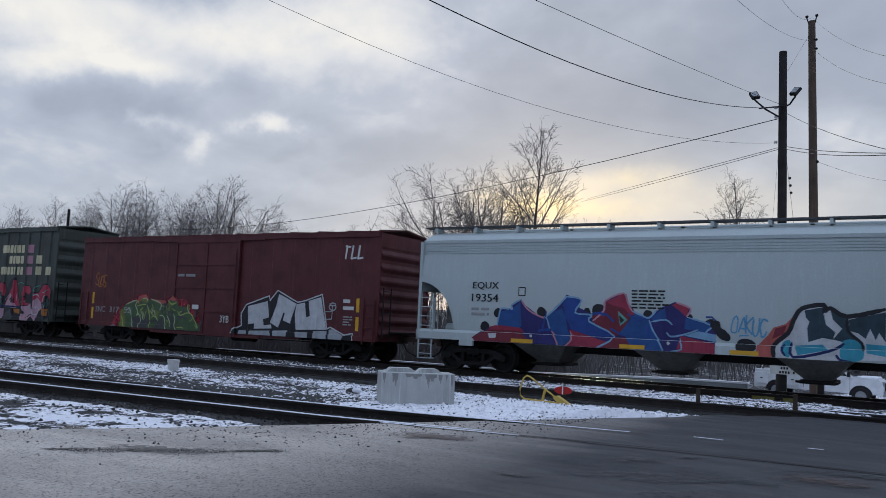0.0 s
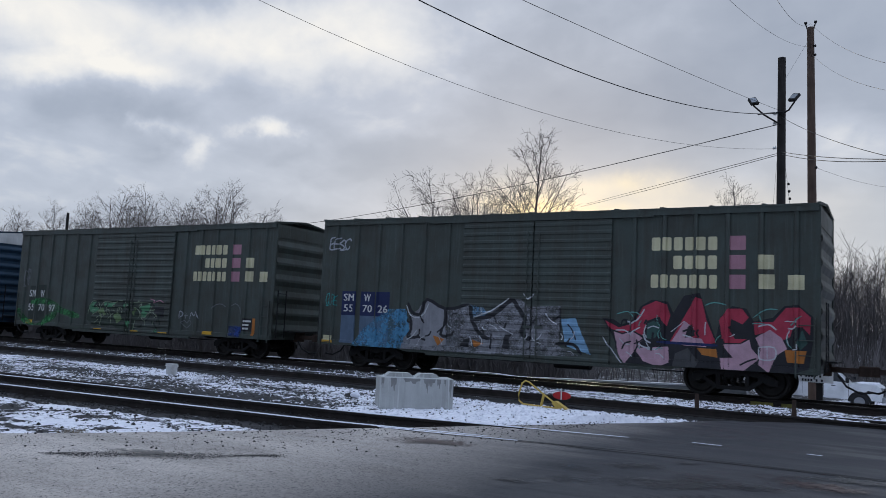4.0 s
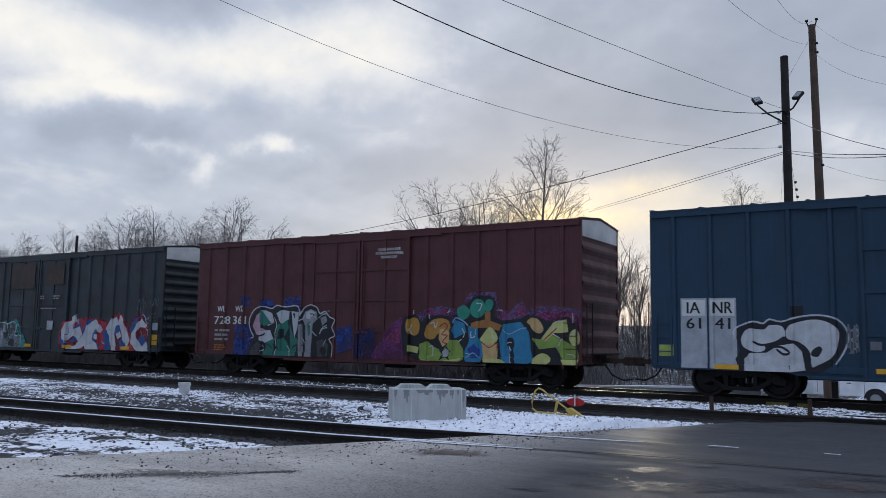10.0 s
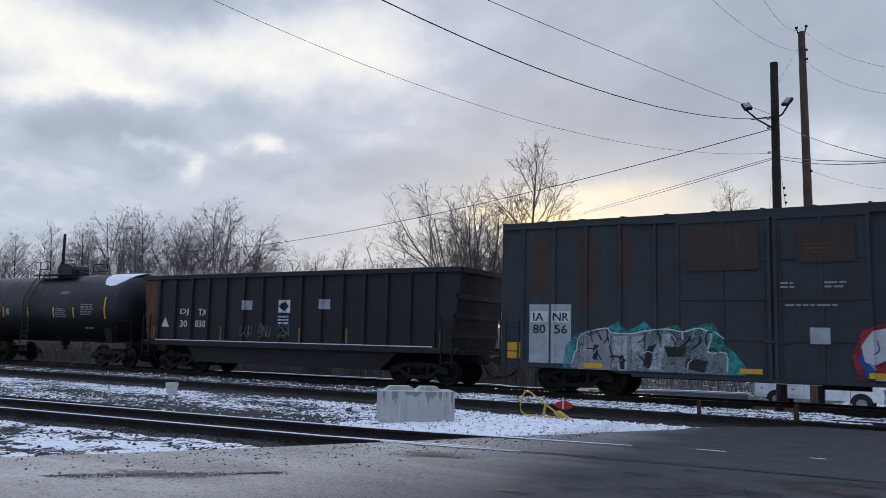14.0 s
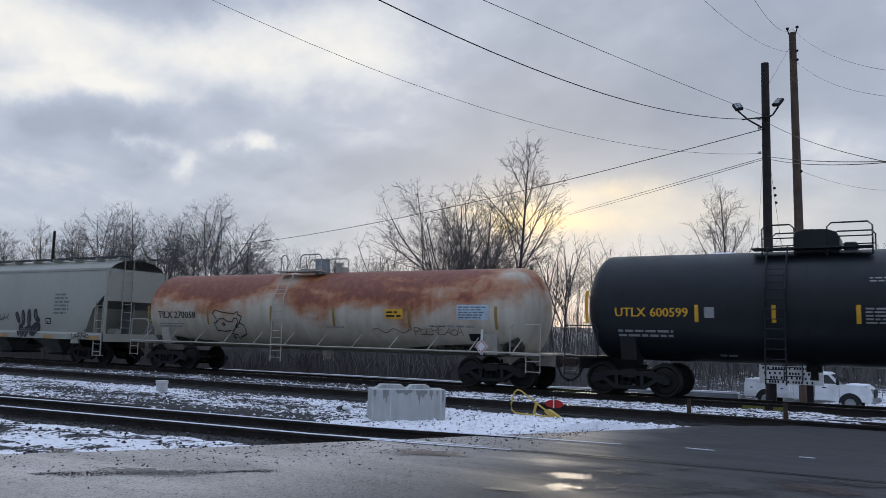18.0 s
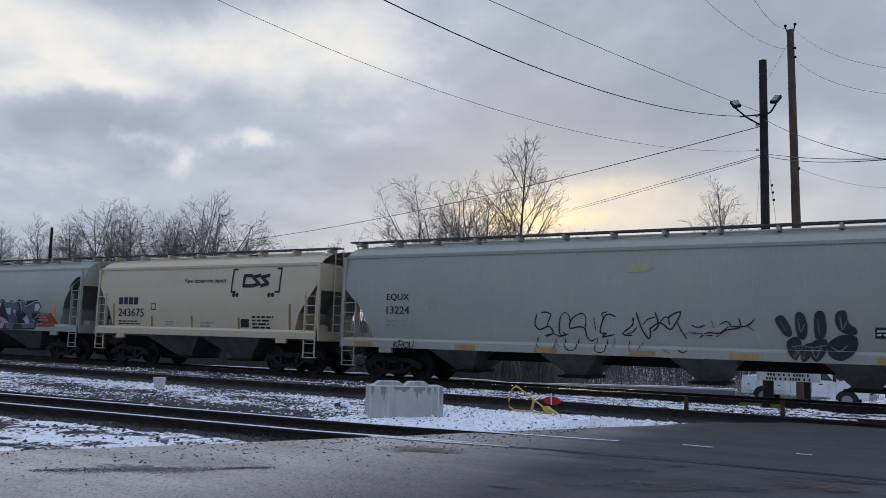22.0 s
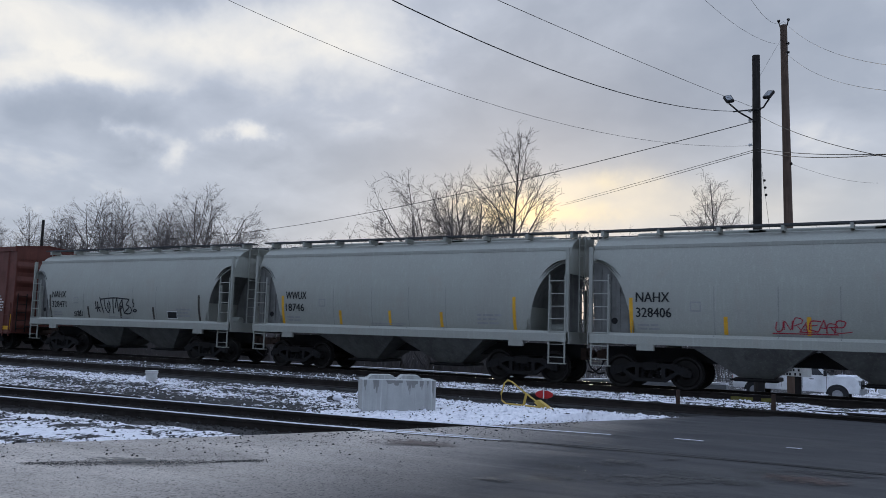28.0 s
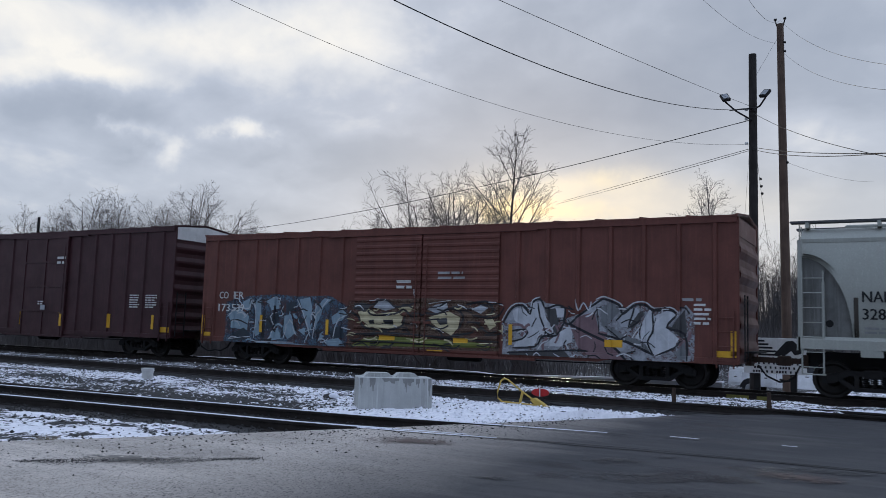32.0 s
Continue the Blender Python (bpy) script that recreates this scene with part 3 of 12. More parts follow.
# flangeways through the asphalt
for off, nm, wid, count in ((0.0, "flangeway", 0.05, 7), (-1.435, "flangeway", 0.10, 24)):
    fx = [-6.6 + 0.5 * i for i in range(count)]
    s = Solid()
    for k, x in enumerate(fx):
        y = near_rail(x) + off
        s.v += [(x, y - wid, -0.0835), (x, y - wid * 0.35, -0.0835)]
        if k:
            o = 2 * (k - 1)
            s.f.append((o, o + 1, o + 3, o + 2))
    single(nm, s, BLACK_STEEL, "black flangeway groove along a rail in the asphalt", "flangeway", "flangeways in the lot", "structure")


# ---- stones ----
STONE = surface("ballast_stone", (0.035, 0.033, 0.033), (0.10, 0.095, 0.09), 0.9, 0.0, 8.0, grain=60)
GRIT_MAT = surface("loose_gravel", (0.020, 0.019, 0.019), (0.07, 0.065, 0.06), 0.9, 0.0, 8.0, grain=60)


def stones(name, count, place, size, mat, label, seed):
    rng = random.Random(seed)
    s = Solid()
    base = [(1, 0, 0), (-1, 0, 0), (0, 1, 0), (0, -1, 0), (0, 0, 1), (0, 0, -0.6)]
    fc = [(0, 2, 4), (2, 1, 4), (1, 3, 4), (3, 0, 4), (2, 0, 5), (1, 2, 5), (3, 1, 5), (0, 3, 5)]
    for _ in range(count):
        p = place(rng)
        if p is None:
            continue
        x, y, z = p
        r = size[0] + (size[1] - size[0]) * rng.random() ** 2.2
        a = rng.uniform(0, 6.28)
        c, sn = math.cos(a), math.sin(a)
        vs = []
        for bx, by, bz in base:
            k = r * rng.uniform(0.6, 1.25)
            vs.append((x + k * (bx * c - by * sn), y + k * (bx * sn + by * c), z + 0.7 * k * bz))
        s.put(vs, fc)
    return single(name, s, mat, label, "stones", kind="stuff")


def on_main(rng):
    x, y = rng.uniform(-34, 3), rng.uniform(-2.3, 1.6)
    return None if y < lot_edge(x) else (x, y, -0.20 + 0.03 * rng.random())


def on_snow(rng):
    x, y = rng.uniform(-22, -2.2), rng.uniform(-11.6, -2.3)
    if y < lot_edge(x) + 0.1 or y < near_rail(x) + 0.25 or (snow_cover(x, y) > 0.66 and rng.random() < 0.45):
        return None
    return x, y, ground_height(x, y) + 0.012


def on_near(rng):
    x = rng.uniform(-20, -7)
    y = near_rail(x) + rng.uniform(-2.1, 0.6)
    return None if y < lot_edge(x) else (x, y, -0.23 + 0.03 * rng.random())


def on_verge(rng):
    x = rng.uniform(-18, -8)
    y = near_rail(x) - rng.uniform(1.8, 5)
    return None if y < lot_edge(x) else (x, y, ground_height(x, y) + 0.01)


def on_lot(rng):
    x = -4.8 - abs(rng.gauss(0, 2.4))
    y = lot_edge(x) - abs(rng.gauss(0, 1.9)) - 0.05
    return (x, y, -0.092) if y > -20.5 and x > -13 else None


def on_drift(rng):
    u = rng.random()
    x, y = -7.9 + 1.7 * u + rng.gauss(0, 0.06), -17.95 + 1.65 * u + rng.gauss(0, 0.13 * (0.2 + math.sin(u * 7) ** 2)) + 0.06 * math.sin(u * 15)
    return x, y, -0.094


def on_lumps(rng):
    x, y = rng.uniform(-26, -2), rng.uniform(-11.4, -2.4)
    if y < lot_edge(x) + 0.1 or y < near_rail(x) + 0.3 or -6.2 < y < -5.2 or rng.random() > 1.3 * max(0.0, snow_cover(x, y)) ** 1.5 + 0.04:
        return None
    return x, y, ground_height(x, y) + 0.008


stones("ballast", 7000, on_main, (0.02, 0.045), STONE, "dark ballast stones along the main track", 1)
stones("ballast_in_snow", 9500, on_snow, (0.007, 0.030), STONE, "dark stones showing through the snow", 2)
stones("near_ballast", 2600, on_near, (0.018, 0.04), GRIT_MAT, "dark ballast between the near rails", 3)
stones("verge_stones", 800, on_verge, (0.008, 0.045), STONE, "dark stones in the snowy verge", 4)
stones("lot_gravel", 1700, on_lot, (0.003, 0.021), GRIT_MAT, "loose black gravel on the asphalt", 5)
stones("grit_drift", 4200, on_drift, (0.002, 0.009), GRIT_MAT, "streak of fine black grit washed over the asphalt", 6)
stones("snow_lumps", 13000, on_lumps, (0.012, 0.048), SNOW_TOP, "small lumps of snow among the cinders", 7)

for x0, x1, y, w in ((-3.02, -2.60, -10.93, 0.014), (-1.50, -1.30, -10.80, 0.012)):
    single("snow_streak", Solid().box(x0, x1, y - w, y + w, -0.0845, -0.078), SNOW_TOP, "streak of snow in a flangeway", "snow", "snow in the flangeways", "structure")


def snow_line(x0, x1, off, w0, w1):
    """A strip of snow along a rail of the near track, thinning out to its end."""
    s, n = Solid(), 24
    for i in range(n + 1):
        x = x0 + (x1 - x0) * i / n
        y = near_rail(x) + off + 0.008 * noise.noise((x * 6, 0, 3))
        w = (w0 + (w1 - w0) * i / n) * (0.75 + 0.5 * abs(noise.noise((x * 5, 4, 0))))
        s.v += [(x, y - w, -0.0845), (x, y, -0.076), (x, y + w, -0.0845)]
        if i:
            o = 3 * (i - 1)
            s.f += [(o, o + 3, o + 4, o + 1), (o + 1, o + 4, o + 5, o + 2)]
    single("snow_strip", s, SNOW_TOP, "thin strip of snow along a sunken rail", "snow", "snow along the sunken rails", "structure")


snow_line(-7.0, -4.9, -1.53, 0.020, 0.006)
snow_line(-7.0, -5.4, -1.37, 0.022, 0.008)
snow_line(-6.2, -3.9, 0.03, 0.024, 0.005)


for x0, x1 in ((-4.05, -3.50), (-3.30, -3.00)):
    single("paint_mark", Solid().box(x0, x1, -0.7175 - 0.082, -0.7175 - 0.072, -0.165, -0.07), surface("old_yellow_paint", (0.22, 0.20, 0.05), (0.10, 0.09, 0.03), 0.7, 0.0, 9.0, amount=0.9), "old yellow paint mark on the rail", "paint mark", "yellow marks on the rail", "structure")


# ---- rolling stock: shared pieces ----
WHEEL_R = 0.457
WHEELSETS = []


def wheel_profile():
    r = WHEEL_R
    # from the outer face inwards, one wheel; y is negative on the outside
    return [(-0.070, 0.06), (-0.095, 0.10), (-0.085, 0.13), (-0.020, 0.17), (-0.015, 0.34), (-0.070, 0.385), (-0.072, r - 0.012),
            (-0.060, r - 0.004), (0.035, r + 0.002), (0.042, r + 0.024), (0.062, r + 0.024), (0.066, r - 0.05), (0.02, 0.36), (0.03, 0.16), (0.10, 0.11)]


def make_truck_meshes():
    w = Solid()
    for s in (-1, 1):
        prof = [(s * 0.715 + s * -o, r) for o, r in wheel_profile()]
        w.lathe(prof, n=30)
        w.lathe([(s * 0.83, 0.055), (s * 0.98, 0.055)], n=12)
        w.lathe([(s * 0.97, 0.10), (s * 1.085, 0.10), (s * 1.10, 0.085)], n=14)
        for i in range(3):
            a = 2.094 * i
            w.cyl((0.06 * math.cos(a), s * 1.10, 0.06 * math.sin(a)), (0.06 * math.cos(a), s * 1.118, 0.06 * math.sin(a)), 0.017, 6)
    w.lathe([(-0.8, 0.08), (0.8, 0.08)], n=12)
    wheel = mesh_of("wheelset", w, WHEEL_STEEL, True)
    f = Solid()
    top = [(-1.12, 0.50), (-0.98, 0.60), (-0.62, 0.70), (0.62, 0.70), (0.98, 0.60), (1.12, 0.50), (1.10, 0.36), (0.98, 0.36), (0.86, 0.44),
           (0.50, 0.57), (-0.50, 0.57), (-0.86, 0.44), (-0.98, 0.36), (-1.10, 0.36)]
    f.prism(top, "y", -0.085, 0.085)
    low = [(-0.80, 0.46), (-0.42, 0.20), (0.42, 0.20), (0.80, 0.46), (0.74, 0.53), (0.36, 0.30), (-0.36, 0.30), (-0.74, 0.53)]
    f.prism(low, "y", -0.08, 0.08)
    for x in (-0.36, 0.36):
        f.box(x - 0.05, x + 0.05, -0.09, 0.09, 0.28, 0.60)
    for x in (-0.889, 0.889):
        f.box(x - 0.14, x + 0.14, -0.10, 0.10, 0.42, 0.60, 0.02)
    frame_me = mesh_of("side_frame", f, BLACK_STEEL)
    n = 24
    sp = Solid().tube([(0.06 * math.cos(k * 1.2566), 0.06 * math.sin(k * 1.2566), 0.30 + 0.23 * k / n) for k in range(n + 1)], 0.016, 5)
    spring_me = mesh_of("spring", sp, BLACK_STEEL)
    bo = Solid().box(-0.20, 0.20, -1.12, 1.12, 0.52, 0.74, 0.02).cyl((0, 0, 0.72), (0, 0, 0.86), 0.2, 12)
    for s in (-1, 1):
        bo.box(s * 0.42 - 0.03, s * 0.42 + 0.03, -0.80, 0.80, 0.40, 0.50)
        for y in (-0.72, 0.72):
            bo.box(s * 0.42 - 0.08, s * 0.42 + 0.05, y - 0.06, y + 0.06, 0.34, 0.60)
    return wheel, frame_me, spring_me, mesh_of("truck", bo, BLACK_STEEL)


WHEEL_ME, FRAME_ME, SPRING_ME, BOLSTER_ME = make_truck_meshes()


def add_trucks(car, cx):
    for x in (-cx, cx):
        tr = part("truck", BOLSTER_ME, None, car, "grimy black two-axle truck")
        tr.location = (x, 0, 0)
        for y in (-1.02, 1.02):
            part("side_frame", FRAME_ME, None, tr).location = (0, y, 0)
            for sx in (-0.2, 0.0, 0.2):
                part("spring", SPRING_ME, None, tr).location = (sx, y, 0)
        for ax in (-0.889, 0.889):
            ws = part("wheelset", WHEEL_ME, None, tr, "steel wheels on an axle")
            ws.location = (ax, 0, WHEEL_R)
            WHEELSETS.append((ws, ax, random.uniform(0, 360)))


def coupler_mesh(reach):
    c = Solid()
    c.box(0, reach - 0.22, -0.07, 0.07, 0.78, 0.92, 0.01)
    c.box(reach - 0.26, reach - 0.02, -0.13, 0.09, 0.72, 0.98, 0.03)
    c.box(reach - 0.10, reach + 0.07, -0.12, -0.02, 0.73, 0.97, 0.02)
    c.box(-0.05, 0.12, -0.22, 0.22, 0.68, 1.02)
    return c


def add_couplers(car, x, reach):
    me = mesh_of("coupler", coupler_mesh(reach), RUSTY_STEEL)
    hose = Solid().tube([(reach * 0.3, -0.35, 0.72), (reach * 0.5, -0.36, 0.45), (reach * 0.8, -0.30, 0.30), (reach * 1.05, -0.2, 0.34)], 0.028, 6)
    hm = mesh_of("air_hose", hose, BLACK_STEEL, True)
    for s in (1, -1):
        for name, m in (("coupler", me), ("air_hose", hm)):
            ob = part(name, m, None, car)
            ob.matrix_basis = pose(s * x, 0, 0, 0, 0, 0 if s > 0 else 180)


def ladder(x0, x1, y, z0, z1, rungs, r=0.014, stile=0.018):
    m = Solid()
    for x in (x0, x1):
        m.box(x - stile, x + stile, y - 0.02, y + 0.02, z0, z1)
    for k in range(rungs):
        z = z0 + (z1 - z0) * (k + 0.5) / rungs
        m.cyl((x0, y, z), (x1, y, z), r, 6)
    return m


class Car:
    """A car's root object with the shape of its camera-side wall, for what is painted on it."""

    def __init__(self, name, left, right, label, category="freight car"):
        self.left, self.right = left, right
        self.L = right - left
        self.mid = (left + right) / 2
        self.ob = thing(name, label, category, "cars of the passing train")
        self.xs, self.ds = [-99, 99], [1.58, 1.58]
        self.round = None
        self.steps = ()
        self.floor = None
        self.folds = None
        self.belly = None

    def depth(self, x, z):
        if self.round:
            r, zc = self.round
            k = math.floor(z / 0.09) * 0.09
            f = [math.sqrt(max(0.0, r * r - (q - zc) ** 2)) for q in (k, k + 0.09)]
            return f[0] + (f[1] - f[0]) * (z - k) / 0.09 + 0.002
        d = float(np.interp(x, self.xs, self.ds))
        if self.belly:
            k = math.floor(z / 0.12) * 0.12
            f = [self.belly[0] * (q - self.belly[1]) ** 2 for q in (k, k + 0.12)]
            d -= f[0] + (f[1] - f[0]) * (z - k) / 0.12
        if self.folds and any(a - 0.001 <= x <= b + 0.001 for a, b in self.folds[0]):
            d = float(np.interp(z, self.folds[1], self.folds[2]))
        for z0, z1, k in self.steps:
            if z0 - 0.001 <= z <= z1 + 0.001:
                d = max(d, k)
        return d

    def decal(self, name, polys, mat, layer=0, label="", bm=None, cap=None):
        """Painted shapes laid on the wall; cap cuts off what lies above it."""
        bm = bm or bmesh.new()
        for k, p in enumerate(polys):
            vs = [bm.verts.new((x, 0.002 * k / len(polys), z)) for x, z in p]
            bm.faces.new(vs)
        bm.normal_update()
        bmesh.ops.triangulate(bm, faces=[f for f in bm.faces if len(f.verts) > 4])
        if self.floor is not None and bm.verts:
            bmesh.ops.bisect_plane(bm, geom=bm.verts[:] + bm.edges[:] + bm.faces[:], plane_co=(0, 0, self.floor), plane_no=(0, 0, 1), dist=1e-5, clear_inner=True)
        if cap is not None and bm.verts:
            bmesh.ops.bisect_plane(bm, geom=bm.verts[:] + bm.edges[:] + bm.faces[:], plane_co=(0, 0, cap), plane_no=(0.12, 0, 1), dist=1e-5, clear_outer=True)
        if not bm.verts:
            bm.free()
            return None
        co = [v.co for v in bm.verts]
        x0, x1 = min(c.x for c in co), max(c.x for c in co)
        z0, z1 = min(c.z for c in co), max(c.z for c in co)
        cuts = [((x, 0, 0), (1, 0, 0)) for x in self.xs if x0 < x < x1]
        if self.round:
            cuts += [((0, 0, 0.09 * i), (0, 0, 1)) for i in range(int(z0 / 0.09) + 1, int(z1 / 0.09) + 1)]
        if self.belly:
            cuts += [((0, 0, 0.12 * i), (0, 0, 1)) for i in range(int(z0 / 0.12) + 1, int(z1 / 0.12) + 1)]
        for za, zb, _ in self.steps:
            cuts += [((0, 0, z), (0, 0, 1)) for z in (za - 0.004, za, zb, zb + 0.004) if z0 < z < z1]
        if self.folds and any(a < x1 and b > x0 for a, b in self.folds[0]):
            cuts += [((0, 0, z), (0, 0, 1)) for z in self.folds[1] if z0 < z < z1]
        for c, no in cuts:
            bmesh.ops.bisect_plane(bm, geom=bm.verts[:] + bm.edges[:] + bm.faces[:], plane_co=c, plane_no=no, dist=1e-5)
        for v in bm.verts:
            v.co.y = -(self.depth(v.co.x, v.co.z) + 0.005 + 0.0025 * layer + v.co.y)
        me = bpy.data.meshes.new(name)
        bm.to_mesh(me)
        bm.free()
        me.materials.append(mat)
        return part(name, me, None, self.ob, label)

    def area(self, mat, order, *pts, soft=False):
        """One sprayed field; the higher its order, the later it was painted."""
        if soft:
            n = len(pts)
            ring = flow([pts[-1]] + list(pts) + [pts[0], pts[1]], 4)
            pts = ring[4:4 + 4 * n]
        return self.decal("graffiti", [pts], mat, 1.0 + 0.07 * order)

    def line(self, mat, order, width, *pts):
        """One sprayed stroke of that width."""
        ln = flow(list(pts), 3)
        left, right = [], []
        for i, (x, z) in enumerate(ln):
            (xa, za), (xb, zb) = ln[max(i - 1, 0)], ln[min(i + 1, len(ln) - 1)]
            d = math.hypot(xb - xa, zb - za) or 1e-6
            k = width / 2 * (0.55 if i in (0, len(ln) - 1) else 1.0)
            nx, nz = -(zb - za) / d * k, (xb - xa) / d * k
            left.append((x + nx, z + nz)), right.append((x - nx, z - nz))
        bm = bmesh.new()
        vl, vr = [bm.verts.new((x, 0, z)) for x, z in left], [bm.verts.new((x, 0, z)) for x, z in right]
        for i in range(len(ln) - 1):
            bm.faces.new((vl[i], vr[i], vr[i + 1], vl[i + 1]))
        return self.decal("graffiti", [], mat, 1.0 + 0.07 * order, bm=bm)

    def strokes(self, mat, order, x0, x1, z0, z1, n, seed, size=0.35, width=0.03, flat=False):
        """Many short quick strokes inside a piece."""
        rng = random.Random(seed)
        polys = []
        for _ in range(n):
            x, z, a, ln = rng.uniform(x0, x1), rng.uniform(z0, z1), rng.uniform(-0.25, 0.25) if flat else rng.uniform(0, 3.14), size * rng.uniform(0.4, 1.2)
            b = a + rng.uniform(-0.9, 0.9)
            p = [(x, z), (x + ln * 0.5 * math.cos(a), z + ln * 0.5 * math.sin(a)), (x + ln * 0.5 * (math.cos(a) + math.cos(b)), z + ln * 0.5 * (math.sin(a) + math.sin(b)))]
            polys += ribbon([(min(max(q[0], x0), x1), min(max(q[1], z0), z1)) for q in flow(p, 3)], width * rng.uniform(0.6, 1.2))
        ob = self.decal("overspray", polys, mat, 1.0 + 0.07 * order)
        return tagged(ob, kind="stuff") if ob else None

    def text(self, body, x, z, width, height, mat, label=""):
        """Lettering from x on, standing on z, drawn to that width and height."""
        cu = bpy.data.curves.new("lettering", "FONT")
        cu.body = body
        cu.resolution_u = 2
        tmp = bpy.data.objects.new("lettering", cu)
        me = bpy.data.meshes.new_from_object(tmp)
        bpy.data.objects.remove(tmp)
        bm = bmesh.new()
        bm.from_mesh(me)
        bpy.data.meshes.remove(me)
        xs, ys = [v.co.x for v in bm.verts], [v.co.y for v in bm.verts]
        sx, sz = width / (max(xs) - min(xs)), height / (max(ys) - min(ys))
        ax, ay = min(xs), min(ys)
        for v in bm.verts:
            v.co = (x + (v.co.x - ax) * sx, 0, z + (v.co.y - ay) * sz)
        # a second pass of the brush makes the strokes bolder
        twin = bmesh.ops.duplicate(bm, geom=bm.verts[:] + bm.edges[:] + bm.faces[:])
        for v in twin["geom"]:
            if isinstance(v, bmesh.types.BMVert):
                v.co += Vector((0.055 * height, 0.0006, 0))
        return self.decal("lettering", [], mat, 3, label, bm)

    def rect(self, name, x0, x1, z0, z1, mat, layer=1, label=""):
        return self.decal(name, [[(x0, z0), (x1, z0), (x1, z1), (x0, z1)]], mat, layer, label)

    def bars(self, x0, x1, z0, z1, rows, mat, layer=2, rng=None):
        """Small print: rows of plain bars."""
        rng = rng or random.Random(int((x0 + z0) * 100))
        polys, h = [], (z1 - z0) / rows
        for k in range(rows):
            z = z1 - (k + 0.8) * h
            x = x0
            end = x1 - rng.random() * 0.3 * (x1 - x0)
            while x < end - 0.04:
                w = min(end - x, rng.uniform(0.5, 1.6) * h * 2)
                polys.append([(x, z), (x + w, z), (x + w, z + h * 0.5), (x, z + h * 0.5)])
                x += w + h * 0.45
        ob = self.decal("small_print", polys, mat, layer)
        return tagged(ob, kind="stuff") if ob else None


# ---- sprayed pieces ----
GLYPH = {
    "A": [[(0, 0), (0.42, 1), (0.6, 1), (1, 0)], [(0.2, 0.38), (0.82, 0.38)]],
    "C": [[(1, 0.78), (0.72, 1), (0.25, 0.96), (0, 0.62), (0.04, 0.28), (0.35, 0), (0.78, 0.02), (1, 0.28)]],
    "E": [[(0.95, 0.96), (0.1, 0.92), (0.0, 0.5), (0.05, 0.05), (1, 0.0)], [(0.05, 0.5), (0.75, 0.52)]],
    "S": [[(0.95, 0.85), (0.6, 1), (0.1, 0.9), (0.06, 0.62), (0.8, 0.42), (0.96, 0.15), (0.5, 0), (0.02, 0.12)]],
    "N": [[(0.05, 0), (0.08, 1), (0.9, 0.05), (0.95, 1)]],
    "R": [[(0.05, 0), (0.08, 1), (0.75, 0.95), (0.9, 0.7), (0.55, 0.5), (0.1, 0.5)], [(0.5, 0.5), (1, 0)]],
    "O": [[(0.5, 1), (0.08, 0.75), (0.05, 0.25), (0.5, 0), (0.95, 0.25), (0.92, 0.75), (0.5, 1)]],
    "I": [[(0.5, 0), (0.5, 1)], [(0.2, 1), (0.8, 0.98)], [(0.2, 0), (0.8, 0.02)]],
    "K": [[(0.08, 0), (0.05, 1)], [(0.95, 1), (0.15, 0.48), (1, 0)]],
    "U": [[(0.02, 1), (0.05, 0.25), (0.45, 0), (0.9, 0.2), (0.95, 1)]],
    "T": [[(0, 0.95), (1, 1)], [(0.5, 0.98), (0.48, 0)]],
    "M": [[(0, 0), (0.1, 1), (0.5, 0.4), (0.9, 1), (1, 0)]],
    "H": [[(0.05, 0), (0.1, 1)], [(0.9, 0), (0.95, 1)], [(0.08, 0.5), (0.93, 0.52)]],
    "P": [[(0.08, 0), (0.08, 1), (0.8, 0.95), (0.92, 0.68), (0.7, 0.45), (0.1, 0.42)]],
    "W": [[(0, 1), (0.25, 0), (0.5, 0.7), (0.75, 0), (1, 1)]],
}


def flow(pts, steps=4):
    """A rounded line through the points."""
    if len(pts) < 3:
        return pts
    p = [pts[0]] + list(pts) + [pts[-1]]
    out = []
    for i in range(1, len(p) - 2):
        for k in range(steps):
            u = k / steps
            out.append(tuple(0.5 * (2 * p[i][d] + (p[i + 1][d] - p[i - 1][d]) * u + (2 * p[i - 1][d] - 5 * p[i][d] + 4 * p[i + 1][d] - p[i + 2][d]) * u * u
                                    + (3 * p[i][d] - p[i - 1][d] - 3 * p[i + 1][d] + p[i + 2][d]) * u ** 3) for d in (0, 1)))
    return out + [pts[-1]]


def ribbon(pts, w, sq=1.0):
    """Quads and joints along a line, w wide."""
    out = []
    for (x0, z0), (x1, z1) in zip(pts, pts[1:]):
        dx, dz = x1 - x0, z1 - z0
        d = math.hypot(dx, dz) or 1e-6
        nx, nz = -dz / d * w / 2, dx / d * w / 2
        ex, ez = dx / d * w * 0.25 * sq, dz / d * w * 0.25 * sq
        out.append([(x0 - nx - ex, z0 - nz - ez), (x1 - nx + ex, z1 - nz + ez), (x1 + nx + ex, z1 + nz + ez), (x0 + nx - ex, z0 + nz - ez)])
    for x, z in pts[1:-1]:
        out.append([(x + w / 2 * math.cos(a), z + w / 2 * math.sin(a)) for a in (i * math.pi / 6 for i in range(12))])
    return out


def blob(x, z, rx, rz, rng, n=26):
    p, q = rng.uniform(0, 6.28), rng.uniform(0, 6.28)
    return [(x + rx * k * math.cos(a), z + rz * k * math.sin(a))
            for a, k in ((b, 0.95 + 0.12 * math.sin(3 * b + p) + 0.08 * math.sin(5 * b + q) + 0.05 * rng.random()) for b in (2 * math.pi * i / n for i in range(n)))]


